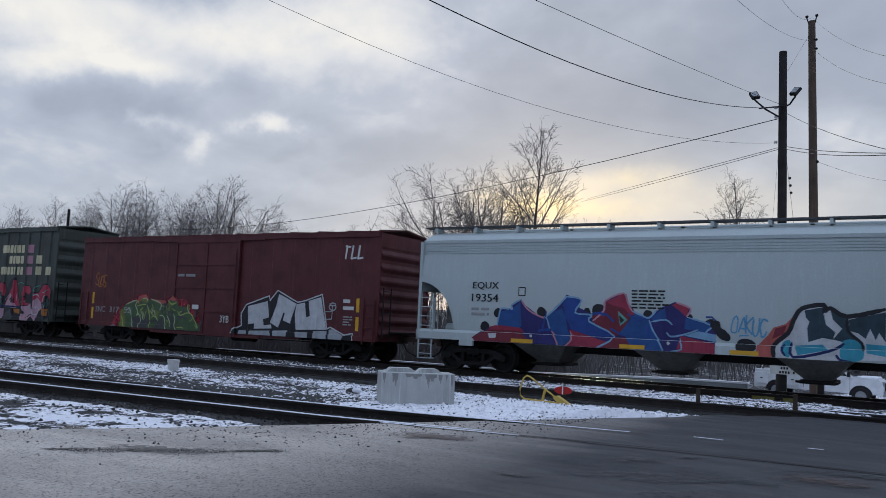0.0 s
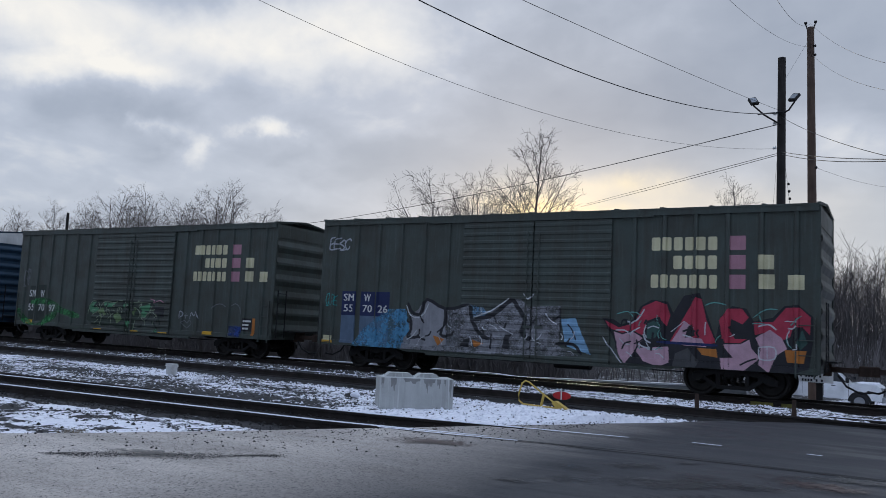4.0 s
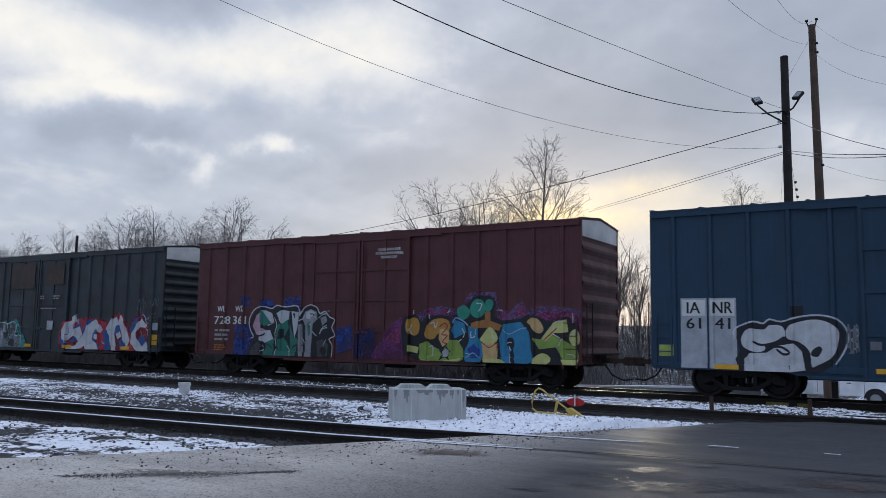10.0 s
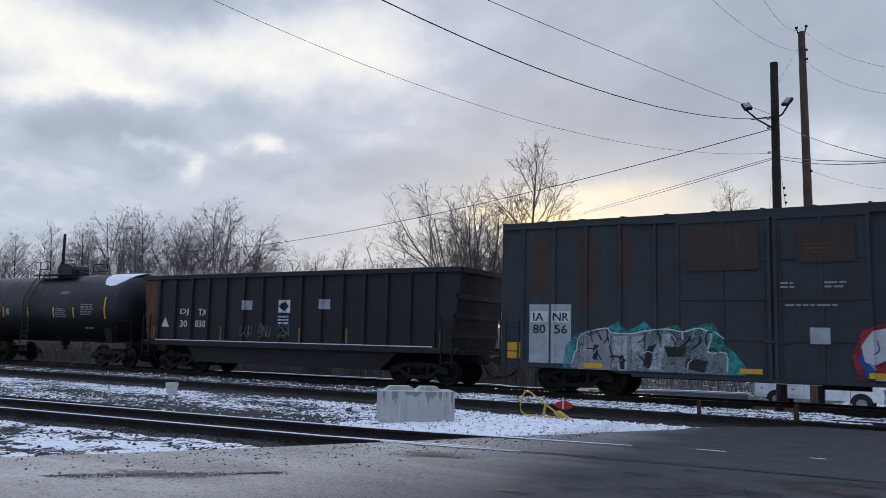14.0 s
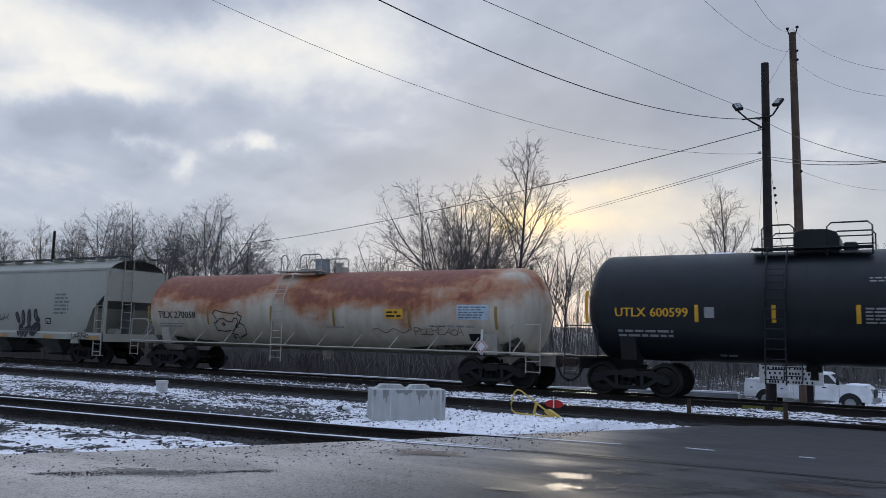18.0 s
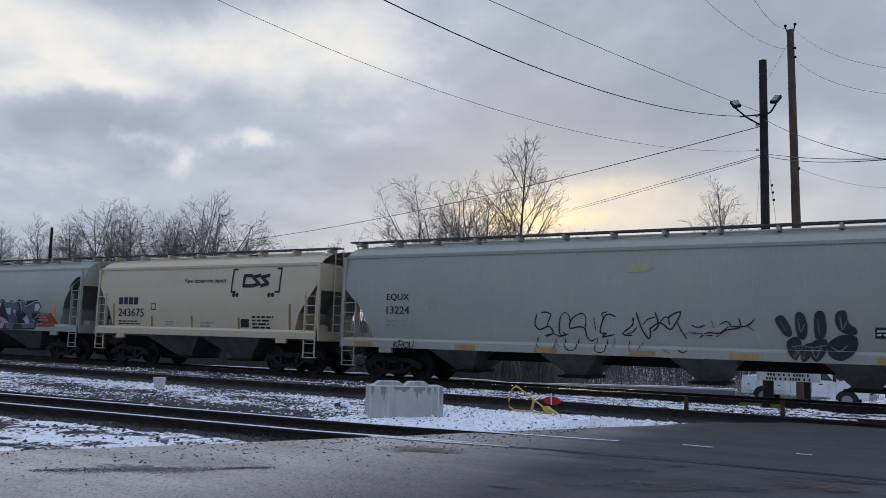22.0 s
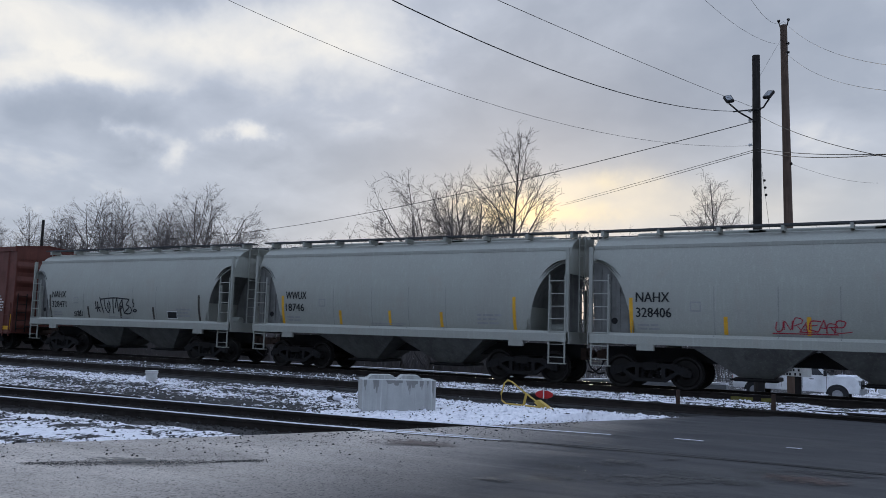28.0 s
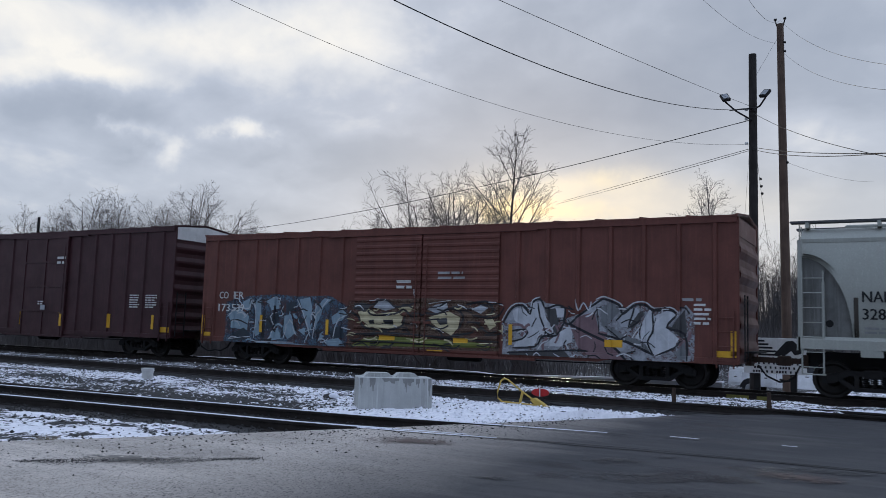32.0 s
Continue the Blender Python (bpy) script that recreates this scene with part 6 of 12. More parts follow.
    c.area(SP_COBALT, 19, (-3.07, 1.34), (-2.86, 1.60), (-2.60, 1.95), (-2.21, 1.79), (-2.04, 1.42), (-1.78, 0.95), (-2.59, 0.92), (-2.88, 1.30))
    c.area(SP_SEA, 20, (-3.08, 1.99), (-2.81, 1.75), (-3.02, 1.58))
    c.area(SP_BLACK, 21, (-3.05, 1.88), (-2.90, 1.74), (-3.01, 1.64))
    c.area(SP_COBALT, 22, (-2.16, 1.80), (-1.89, 2.06), (-1.79, 2.12), (-1.74, 1.82), (-2.04, 1.72))
    c.area(SP_CRIMSON, 23, (-1.59, 2.18), (-1.49, 2.24), (-1.14, 2.11), (-1.23, 1.89), (-1.34, 2.00))
    c.area(SP_COBALT, 24, (-1.23, 1.85), (-0.57, 1.68), (-0.72, 1.47), (-0.91, 1.52), (-1.27, 1.57))
    c.area(SP_CRIMSON, 25, (-1.37, 1.38), (-0.47, 1.21), (-0.47, 0.90), (-1.46, 0.93))
    c.area(SP_SKYBLUE, 26, (-0.91, 1.52), (-0.46, 1.45), (-0.47, 1.26), (-1.27, 1.39))
    c.line(SP_SKYBLUE, 27, 0.05, (-6.82, 1.43), (-6.73, 1.85), (-6.64, 1.96), (-6.31, 1.94), (-6.34, 2.06), (-6.03, 2.24))
    c.line(SP_PINK, 28, 0.05, (-6.03, 2.22), (-5.83, 1.97), (-5.51, 1.79), (-5.25, 1.71))
    c.line(SP_SKYBLUE, 29, 0.05, (-5.24, 1.74), (-4.92, 2.02), (-4.66, 2.29), (-4.56, 2.35), (-4.15, 2.26), (-4.34, 1.90), (-3.83, 1.85), (-3.92, 1.67), (-3.18, 1.28), (-3.70, 0.93))
    c.line(SP_SKYBLUE, 30, 0.04, (-5.11, 1.36), (-5.18, 1.65), (-5.25, 1.75))
    c.line(SP_PINK, 31, 0.045, (-5.07, 1.36), (-4.93, 1.19), (-4.81, 0.93))
    c.line(SP_PINK, 32, 0.045, (-4.49, 1.36), (-4.41, 1.13), (-4.61, 0.94))
    c.line(SP_PINK, 33, 0.05, (-3.82, 1.68), (-3.49, 1.98), (-3.44, 2.26), (-2.93, 2.48), (-2.80, 2.21), (-2.69, 2.00))
    c.line(SP_SKYBLUE, 34, 0.05, (-2.69, 2.00), (-2.42, 1.89), (-2.21, 1.83), (-2.00, 2.05))
    c.line(SP_SKYBLUE, 35, 0.045, (-2.21, 1.77), (-2.11, 1.50), (-1.93, 1.21), (-1.80, 0.95))
    c.line(SP_SKYBLUE, 36, 0.045, (-2.16, 1.72), (-1.76, 1.79), (-1.59, 1.66))
    c.line(SP_SKYBLUE, 37, 0.045, (-1.74, 1.46), (-1.61, 1.35), (-1.22, 1.44), (-0.91, 1.56))
    c.line(SP_PINK, 38, 0.05, (-1.50, 2.26), (-1.11, 2.11), (-1.21, 1.89))
    c.line(SP_SKYBLUE, 39, 0.045, (-1.21, 1.88), (-0.58, 1.69), (-0.72, 1.49), (-0.59, 1.34))
    c.line(SP_SKYBLUE, 40, 0.04, (-1.39, 1.32), (-1.32, 1.03), (-1.59, 0.97))
    c.area(SP_WHITE, 41, (-5.71, 1.18), (-5.66, 1.23), (-5.62, 1.18), (-5.66, 1.14), soft=True)
    c.area(SP_WHITE, 42, (-1.71, 1.17), (-1.67, 1.22), (-1.62, 1.17), (-1.67, 1.12), soft=True)
    c.area(SP_WHITE, 43, (-7.07, 1.20), (-6.79, 1.22), (-6.81, 1.08), (-7.03, 1.06))
    c.area(SP_BLACK, 44, (-0.61, 1.69), (-0.53, 1.81), (-0.37, 1.79), (-0.33, 1.64), (-0.21, 1.56), (-0.10, 1.42), (-0.15, 1.30), (-0.35, 1.35), (-0.47, 1.49), soft=True)
    c.area(SP_BLACK, 45, (0.04, 1.20), (0.12, 1.35), (0.31, 1.38), (0.48, 1.31), (0.53, 1.14), (0.32, 1.01), (0.10, 1.06), soft=True)
    c.area(SP_CORAL, 46, (0.51, 0.94), (0.56, 1.23), (0.80, 1.49), (0.93, 1.69), (1.22, 1.79), (1.40, 1.99), (1.49, 1.79), (1.32, 1.54), (1.09, 1.28), (0.99, 0.94))
    c.area(SP_WINE, 47, (0.90, 1.41), (0.98, 1.67), (1.24, 1.76), (1.17, 1.54))
    c.area(SP_WHITE, 48, (0.96, 0.97), (0.97, 1.28), (1.28, 1.57), (1.41, 1.85), (1.60, 2.16), (2.08, 2.27), (2.12, 2.17), (2.24, 2.20), (2.60, 2.00), (3.41, 2.19), (3.40, 1.01), (2.60, 0.96), (1.35, 0.92))
    c.area(SP_SLATE, 49, (1.65, 2.14), (2.06, 2.23), (2.08, 2.07), (2.13, 1.81), (2.33, 1.64), (2.28, 1.45), (2.05, 1.49), (1.73, 1.37), (1.71, 1.70), (1.76, 1.87), (1.68, 1.97))
    c.area(SP_SLATE, 50, (2.23, 2.16), (2.60, 1.99), (2.61, 1.68), (2.89, 1.41), (2.81, 1.34), (2.28, 1.46), (2.48, 1.73), (2.28, 1.94))
    c.area(SP_SLATE, 51, (2.63, 1.95), (3.41, 2.15), (3.40, 1.45), (3.26, 1.66), (3.19, 1.48), (3.08, 1.75), (2.98, 1.51), (2.81, 1.64), (2.62, 1.68))
    c.area(SP_TURQ, 52, (1.11, 1.20), (1.17, 1.35), (1.33, 1.38), (1.32, 0.99), (1.17, 1.04), soft=True)
    c.area(SP_TURQ, 53, (1.43, 1.27), (2.05, 1.33), (2.18, 1.20), (1.50, 1.04))
    c.area(SP_TURQ, 54, (2.48, 1.41), (2.69, 1.48), (2.91, 1.36), (2.94, 1.06), (2.74, 0.95), (2.50, 0.99), (2.43, 1.11), soft=True)
    c.area(SP_TURQ, 55, (2.98, 1.39), (3.40, 1.37), (3.40, 1.11), (3.00, 1.17))
    c.line(SP_BLACK, 56, 0.11, (0.96, 0.94), (0.96, 1.27), (1.28, 1.58), (1.41, 1.91), (1.60, 2.19), (2.09, 2.29), (2.09, 2.12), (2.23, 2.21), (2.60, 2.02), (3.41, 2.22))
    c.line(SP_BLACK, 57, 0.07, (2.60, 2.00), (2.61, 1.68), (2.89, 1.41), (2.93, 1.22))
    c.line(SP_NAVY, 58, 0.07, (1.36, 1.35), (1.40, 0.99), (2.21, 1.18), (2.53, 1.38))
    c.line(SP_NAVY, 59, 0.06, (1.19, 1.29), (1.14, 1.14), (1.22, 1.01))
    c.line(SP_NAVY, 60, 0.06, (2.35, 1.10), (2.45, 0.98), (2.72, 0.94))
    c.strokes(SP_BLUE, 26, -6.4, -0.2, 1.05, 1.9, 14, 29, 0.5, 0.07)
    return c


def red_boxcar_317():
    c = boxcar("boxcar", -31.2, -15.62, "dark red boxcar with white graffiti letters", BOX_RED, eave=4.36, ribs=even(-7.7, -2.0, 6) + even(1.6, 7.7, 6), doors=[(-1.94, 1.51)], door_style="panel", end_ribs=7, bogie=2.0, proud=0.012)
    for i, x in enumerate((6.37, 6.62, 6.90)):
        c.decal("logo", ribbon([(x, 3.47), (x + 0.06, 3.90)], 0.07) + ribbon([(x, 3.47 if i else 3.9), (x + 0.2, 3.5 if i else 3.86)], 0.06), WHITE, 2, "white painted mark")
    for z in (1.05, 1.67):
        c.rect("reflector_strip", 6.93, 7.06, z, z + 0.46, SAFETY), c.rect("reflector_strip", -7.02, -6.89, z - 0.05, z + 0.42, SAFETY)
    c.text("SNC", -6.75, 1.28, 0.62, 0.24, INK), c.text("317", -5.85, 1.28, 0.62, 0.24, INK), c.text("52", -4.92, 1.28, 0.42, 0.24, INK)
    c.text("3YB", 0.72, 1.10, 0.46, 0.26, WHITE)
    c.bars(6.38, 6.86, 1.69, 2.16, 2, WHITE), c.bars(6.4, 6.8, 1.2, 1.55, 4, INK)
    c.decal("graffiti", [[(1.25, 0.62), (1.39, 0.89), (1.73, 1.03), (3.31, 1.11), (3.31, 0.56), (2.06, 0.58)], [(1.73, 1.03), (1.68, 1.46), (1.92, 1.80), (3.02, 2.14), (3.07, 1.97), (3.31, 1.11)], [(3.07, 1.97), (3.41, 2.34), (4.37, 1.94), (4.40, 1.16), (3.31, 1.11)], [(4.37, 1.94), (4.73, 2.01), (5.46, 2.24), (5.59, 1.69), (5.71, 1.15), (4.40, 1.16)], [(3.31, 1.11), (4.40, 1.16), (5.71, 1.15), (5.76, 0.58), (3.31, 0.56)], [(5.73, 1.07), (5.88, 1.13), (6.49, 0.89), (6.83, 0.96), (6.87, 0.64), (5.76, 0.58)]], SP_BLACK, 1, "black ground of the white letters")
    c.decal("graffiti", ribbon([(1.25, 0.62), (1.39, 0.89), (1.73, 1.03), (1.68, 1.46), (1.92, 1.80), (3.02, 2.14), (3.07, 1.97), (3.41, 2.34), (4.37, 1.94), (4.73, 2.01), (5.46, 2.24), (5.59, 1.69), (5.73, 1.07), (5.88, 1.13), (6.49, 0.89), (6.83, 0.96), (6.87, 0.64)], 0.045), SP_WHITE, 2.2)
    for p in ([(2.00, 1.74), (2.96, 1.95), (3.07, 1.37), (2.78, 1.29), (2.36, 1.13), (2.08, 1.09)], [(2.36, 1.15), (2.78, 1.29), (2.83, 1.07), (3.19, 1.12), (3.21, 0.98), (2.36, 0.94)], [(3.48, 2.21), (3.64, 2.16), (3.73, 1.56), (3.53, 1.02), (3.13, 1.19), (3.38, 1.78)], [(3.64, 2.16), (4.31, 1.89), (4.07, 1.18), (3.73, 1.29), (3.80, 1.54), (3.73, 1.56)], [(4.32, 1.87), (4.70, 1.94), (4.79, 1.44), (4.79, 1.00), (4.35, 0.98), (4.27, 1.53)], [(4.86, 2.00), (5.41, 2.14), (5.71, 1.04), (4.79, 1.00), (4.79, 1.43), (4.96, 1.48)]):
        c.decal("graffiti", [p], SP_WHITE, 3.4, "fat white letter outlined in black")
    for p in ([(1.66, 0.86), (2.03, 0.86), (2.03, 0.60), (1.59, 0.62)], [(2.18, 0.86), (3.15, 0.90), (3.28, 0.59), (2.10, 0.61)], [(3.30, 0.91), (3.96, 0.94), (3.93, 0.61), (3.33, 0.59)], [(4.34, 0.91), (4.90, 0.91), (4.96, 0.60), (4.43, 0.58)], [(5.15, 0.97), (5.73, 1.00), (5.76, 0.64), (5.15, 0.62)], [(5.82, 1.05), (5.98, 1.06), (6.46, 0.86), (6.37, 0.67), (5.85, 0.64)]):
        c.decal("graffiti", [p], SP_SILVER, 3.4)
    c.decal("graffiti", ribbon([(6.08, 1.83), (6.04, 1.73), (5.93, 1.69), (5.83, 1.73), (5.78, 1.82), (5.83, 1.92), (5.93, 1.96), (6.04, 1.93), (6.08, 1.83)], 0.04) + ribbon([(5.82, 1.87), (6.04, 1.87)], 0.04) + ribbon([(5.93, 1.87), (5.93, 1.71)], 0.04) + ribbon([(5.59, 1.65), (5.93, 1.66), (5.92, 1.41), (5.61, 1.39)], 0.03), SP_SILVER, 2)
    scribble(c, -6.9, -6.2, 2.3, 2.9, SP_ORANGE, 23, 4, 0.035)
    c.rect("placard", -0.8, -0.45, 1.55, 1.72, WHITE, 2)
    c.bars(-1.7, -0.4, 2.75, 2.95, 1, INK)
    c.area(mist(SP_RED), 1, (-5.86, 0.48), (-5.59, 0.82), (-5.48, 1.25), (-5.23, 1.44), (-4.80, 1.72), (-4.23, 1.90), (-4.03, 2.07), (-3.61, 2.07), (-3.40, 1.88), (-2.68, 1.86), (-2.30, 1.96), (-1.98, 2.09), (-1.73, 1.94), (-1.07, 1.90), (-1.00, 1.69), (-0.62, 1.49), (-0.26, 1.15), (-0.26, 0.45), (-5.88, 0.45))
    c.area(SP_CORAL, 2, (-4.25, 1.63), (-4.05, 1.98), (-3.61, 2.05), (-3.40, 1.85), (-3.45, 1.72), (-3.83, 1.85))
    c.area(SP_CORAL, 3, (-3.32, 1.88), (-2.43, 1.84), (-2.37, 1.68), (-2.71, 1.69))
    c.area(SP_CORAL, 4, (-2.32, 1.85), (-1.97, 2.08), (-1.70, 1.90), (-1.75, 1.79), (-2.02, 1.72))
    c.area(SP_MOSS, 5, (-5.13, 1.41), (-4.83, 1.63), (-4.16, 1.82), (-4.08, 1.61), (-3.86, 1.89), (-3.61, 1.93), (-3.41, 1.81), (-3.32, 1.88), (-2.71, 1.69), (-2.40, 1.65), (-2.22, 1.87), (-1.65, 1.82), (-1.55, 1.65), (-1.00, 1.61), (-0.88, 1.40), (-0.60, 1.13), (-0.26, 0.89), (-0.26, 0.45), (-1.43, 0.60), (-5.12, 0.59))
    c.area(SP_OLIVE, 6, (-5.13, 1.41), (-4.90, 1.42), (-4.75, 0.88), (-4.63, 0.59), (-5.06, 0.59))
    c.area(SP_OLIVE, 7, (-4.00, 1.81), (-3.64, 1.92), (-3.44, 1.78), (-3.53, 1.72), (-3.86, 1.79))
    c.area(SP_OLIVE, 8, (-3.05, 1.45), (-2.73, 1.39), (-2.86, 1.27), (-2.76, 1.00), (-2.99, 1.23))
    c.area(SP_OLIVE, 9, (-2.30, 1.82), (-2.12, 1.75), (-2.20, 1.41), (-2.32, 1.52))
    c.area(SP_DUSK, 10, (-4.41, 1.13), (-4.12, 0.63), (-3.47, 0.62), (-3.31, 0.96), (-3.47, 1.29), (-3.88, 1.01), (-4.02, 1.18))
    c.area(SP_DUSK, 11, (-2.76, 1.11), (-2.53, 1.15), (-2.27, 0.64), (-2.99, 0.65))
    c.area(SP_DUSK, 12, (-2.25, 1.25), (-1.85, 1.27), (-1.72, 0.79), (-1.97, 0.67))
    c.area(SP_BROWN, 13, (-3.20, 0.77), (-3.10, 0.86), (-2.94, 0.60), (-3.12, 0.58))
    c.area(SP_GREY, 14, (-5.74, 0.70), (-5.44, 0.83), (-5.17, 0.61), (-5.09, 0.50), (-5.65, 0.49))
    c.line(SP_LIME, 15, 0.045, (-5.10, 1.21), (-4.89, 0.87), (-4.77, 0.61))
    c.line(SP_PALELIME, 16, 0.04, (-4.87, 1.39), (-4.55, 1.45), (-4.44, 1.18), (-4.29, 0.79), (-4.13, 0.57))
    c.line(SP_PALELIME, 17, 0.04, (-4.81, 1.63), (-4.16, 1.82), (-4.22, 1.60), (-4.06, 1.38), (-4.11, 1.20), (-3.99, 1.27), (-3.84, 1.02), (-3.94, 0.78), (-3.76, 0.57))
    c.line(SP_LIME, 18, 0.04, (-4.16, 1.57), (-3.56, 1.66), (-3.37, 1.33), (-3.30, 1.10), (-3.28, 0.74))
    c.line(SP_PALELIME, 19, 0.035, (-3.83, 1.87), (-3.61, 1.91), (-3.46, 1.77))
    c.line(SP_PALELIME, 20, 0.035, (-3.74, 1.39), (-3.74, 1.11), (-3.63, 1.09), (-3.72, 1.34))
    c.line(SP_PALELIME, 21, 0.045, (-3.33, 1.88), (-2.71, 1.72), (-2.75, 1.44))
    c.line(SP_PALELIME, 22, 0.035, (-3.11, 1.58), (-3.23, 1.30), (-3.07, 1.43), (-2.99, 1.23), (-2.81, 1.02))
    c.line(SP_PALELIME, 23, 0.04, (-2.73, 1.25), (-2.47, 1.21), (-2.37, 0.88), (-2.22, 0.59), (-1.97, 0.68), (-2.19, 1.11), (-2.32, 1.27))
    c.line(SP_PALELIME, 24, 0.035, (-2.71, 1.67), (-2.48, 1.59))
    c.line(SP_LIME, 25, 0.04, (-2.30, 1.85), (-1.97, 1.67), (-1.65, 1.81))
    c.line(SP_LIME, 26, 0.035, (-2.37, 1.63), (-2.30, 1.33))
    c.line(SP_PALELIME, 27, 0.04, (-1.80, 1.33), (-1.70, 1.14), (-1.72, 0.84), (-1.50, 0.59))
    c.line(SP_LIME, 28, 0.04, (-1.57, 1.45), (-1.43, 1.29), (-1.07, 1.39), (-0.81, 1.35), (-0.62, 1.13), (-0.42, 0.85))
    c.line(SP_PALELIME, 29, 0.04, (-1.02, 1.74), (-1.04, 1.55), (-0.88, 1.38))
    c.strokes(SP_LIME, 40, -4.3, -0.3, 0.80, 1.75, 18, 27, 0.35, 0.03), c.strokes(SP_DUSK, 12, -4.4, -0.2, 0.75, 1.7, 18, 28, 0.4, 0.09)
    return c


def emblem(c):
    """Cream wordmark blocks in three rows, beside pink and cream squares."""
    rng = random.Random(5)
    for z, x0, n in ((3.80, 3.64, 6), (3.30, 4.23, 4), (2.79, 3.63, 7)):
        w = (5.43 - x0) / n
        polys = []
        for i in range(n):
            x = x0 + w * i
            polys.append([(x + 0.03, z), (x + w * 0.78 - 0.03, z), (x + w * 0.78, z + 0.03), (x + w * 0.78, z + 0.33), (x + w * 0.78 - 0.03, z + 0.36), (x + 0.03, z + 0.36), (x, z + 0.33), (x, z + 0.03)])
        c.decal("wordmark", polys, CREAM_SQ, 1, "cream painted wordmark")
    for z in (3.80, 3.30, 2.79):
        c.rect("emblem_square", 5.69, 6.08, z, z + 0.37, PINK_SQ, 1, "faded pink square")
    for x, z in ((6.38, 3.30), (6.40, 2.80), (7.09, 2.79)):
        c.rect("emblem_square", x, x + 0.38, z, z + 0.37, CREAM_SQ, 1, "faded cream square")


def green_boxcar(left, right, label):
    c = boxcar("boxcar", left, right, label, BOX_GREEN, ribs=even(-7.7, -2.35, 6) + even(2.75, 7.7, 6), doors=[(-2.22, 0.12), (0.17, 2.52)], end_ribs=6, bogie=2.1)
    emblem(c)
    return c


def green_boxcar_557026():
    c = green_boxcar(-48.8, -33.2, "dark green boxcar with red and silver graffiti")
    for x0, x1 in ((-6.9, -6.30), (-6.12, -5.50), (-5.46, -4.95)):
        c.rect("number_panel", x0, x1, 1.72, 2.52, NAVY, 1, "navy blue number panel")
        c.rect("number_panel", x0, x1, 0.80, 1.72, spray("dusty_blue", (0.10, 0.15, 0.22)), 0)
    c.text("SM", -6.83, 2.20, 0.46, 0.24, WHITE), c.text("W", -5.98, 2.20, 0.26, 0.24, WHITE)
    for x, s in ((-6.80, "55"), (-6.02, "70"), (-5.40, "26")):
        c.text(s, x, 1.84, 0.38, 0.24, WHITE)
    c.rect("placard", -7.62, -7.22, 0.86, 1.02, CREAM_SQ), c.rect("reflector_strip", -7.64, -7.20, 0.70 + 0.08, 0.86, SAFETY, 2)
    scribble(c, -7.6, -6.7, 3.9, 4.35, SP_SILVER, 33, 4, 0.05), scribble(c, -7.6, -7.1, 2.0, 2.45, SP_TEAL, 34, 4, 0.025)
    c.area(mist(SP_SKY), 1, (-6.53, 0.55), (-5.94, 1.31), (-4.98, 1.97), (-4.28, 1.99), (-4.00, 0.88), (-5.01, 0.54))
    c.area(mist(SP_PEWTER), 2, (-4.43, 0.61), (-4.33, 1.07), (-4.12, 1.29), (-4.12, 1.81), (-3.85, 1.96), (-3.46, 2.34), (-2.79, 2.03), (-1.94, 2.23), (-1.79, 1.77), (-1.25, 1.92), (-0.52, 2.39), (-0.22, 2.40), (0.05, 2.17), (1.07, 2.23), (1.06, 1.66), (1.01, 1.09), (1.69, 0.83))
    c.area(SP_PEWTER, 3, (-3.97, 1.75), (-3.45, 2.26), (-2.81, 1.98), (-2.71, 0.93), (-4.10, 0.79))
    c.area(mist(SP_PEWTER), 4, (-2.65, 2.03), (-1.96, 2.17), (-1.82, 1.73), (-0.99, 1.83), (-0.56, 2.24), (-0.30, 2.09), (-0.11, 1.63), (-0.10, 0.93), (-2.60, 0.90))
    c.area(mist(SP_PEWTER), 5, (0.00, 2.13), (1.02, 2.19), (1.05, 1.17), (0.09, 0.98))
    c.area(SP_SKYBLUE, 6, (1.09, 1.85), (1.52, 1.90), (1.74, 1.42), (2.01, 0.88), (1.24, 1.10))
    c.area(mist(SP_SKYBLUE), 7, (-1.88, 2.19), (-1.43, 2.10), (-1.25, 1.86), (-1.77, 1.81))
    c.area(SP_ORANGE, 8, (-3.24, 1.20), (-2.78, 1.09), (-3.04, 0.88))
    c.area(SP_ORANGE, 9, (-1.79, 1.13), (-1.39, 1.03), (-1.69, 0.90))
    c.line(SP_BLACK, 10, 0.1, (-4.22, 2.20), (-4.04, 1.89), (-3.69, 1.86), (-3.51, 2.32), (-2.79, 2.03), (-1.94, 2.21))
    c.line(SP_BLACK, 11, 0.09, (-4.12, 1.79), (-4.05, 1.37), (-4.19, 1.12), (-3.79, 1.13), (-3.70, 1.38))
    c.line(SP_BLACK, 12, 0.1, (-2.79, 2.03), (-2.78, 1.62), (-2.96, 1.25), (-2.68, 1.18))
    c.line(SP_BLACK, 13, 0.12, (-1.88, 2.17), (-1.82, 1.73), (-1.51, 1.30), (-1.19, 1.18))
    c.line(SP_BLACK, 14, 0.13, (-1.76, 1.73), (-1.10, 1.91), (-0.52, 2.35), (-0.30, 2.16), (-0.05, 1.78), (-0.14, 1.39), (0.22, 1.21))
    c.line(SP_BLACK, 15, 0.08, (-1.10, 1.91), (-0.97, 1.68))
    c.line(SP_BLACK, 16, 0.09, (1.05, 2.16), (1.09, 1.32))
    c.line(SP_BLACK, 17, 0.09, (0.93, 1.13), (1.48, 1.15), (1.73, 0.87))
    c.area(SP_BLACK, 18, (-0.69, 1.33), (-0.54, 1.34), (-0.55, 0.91), (-0.76, 0.94))
    c.area(SP_BLACK, 19, (-2.08, 1.12), (-1.87, 1.17), (-1.90, 0.89), (-2.22, 0.91))
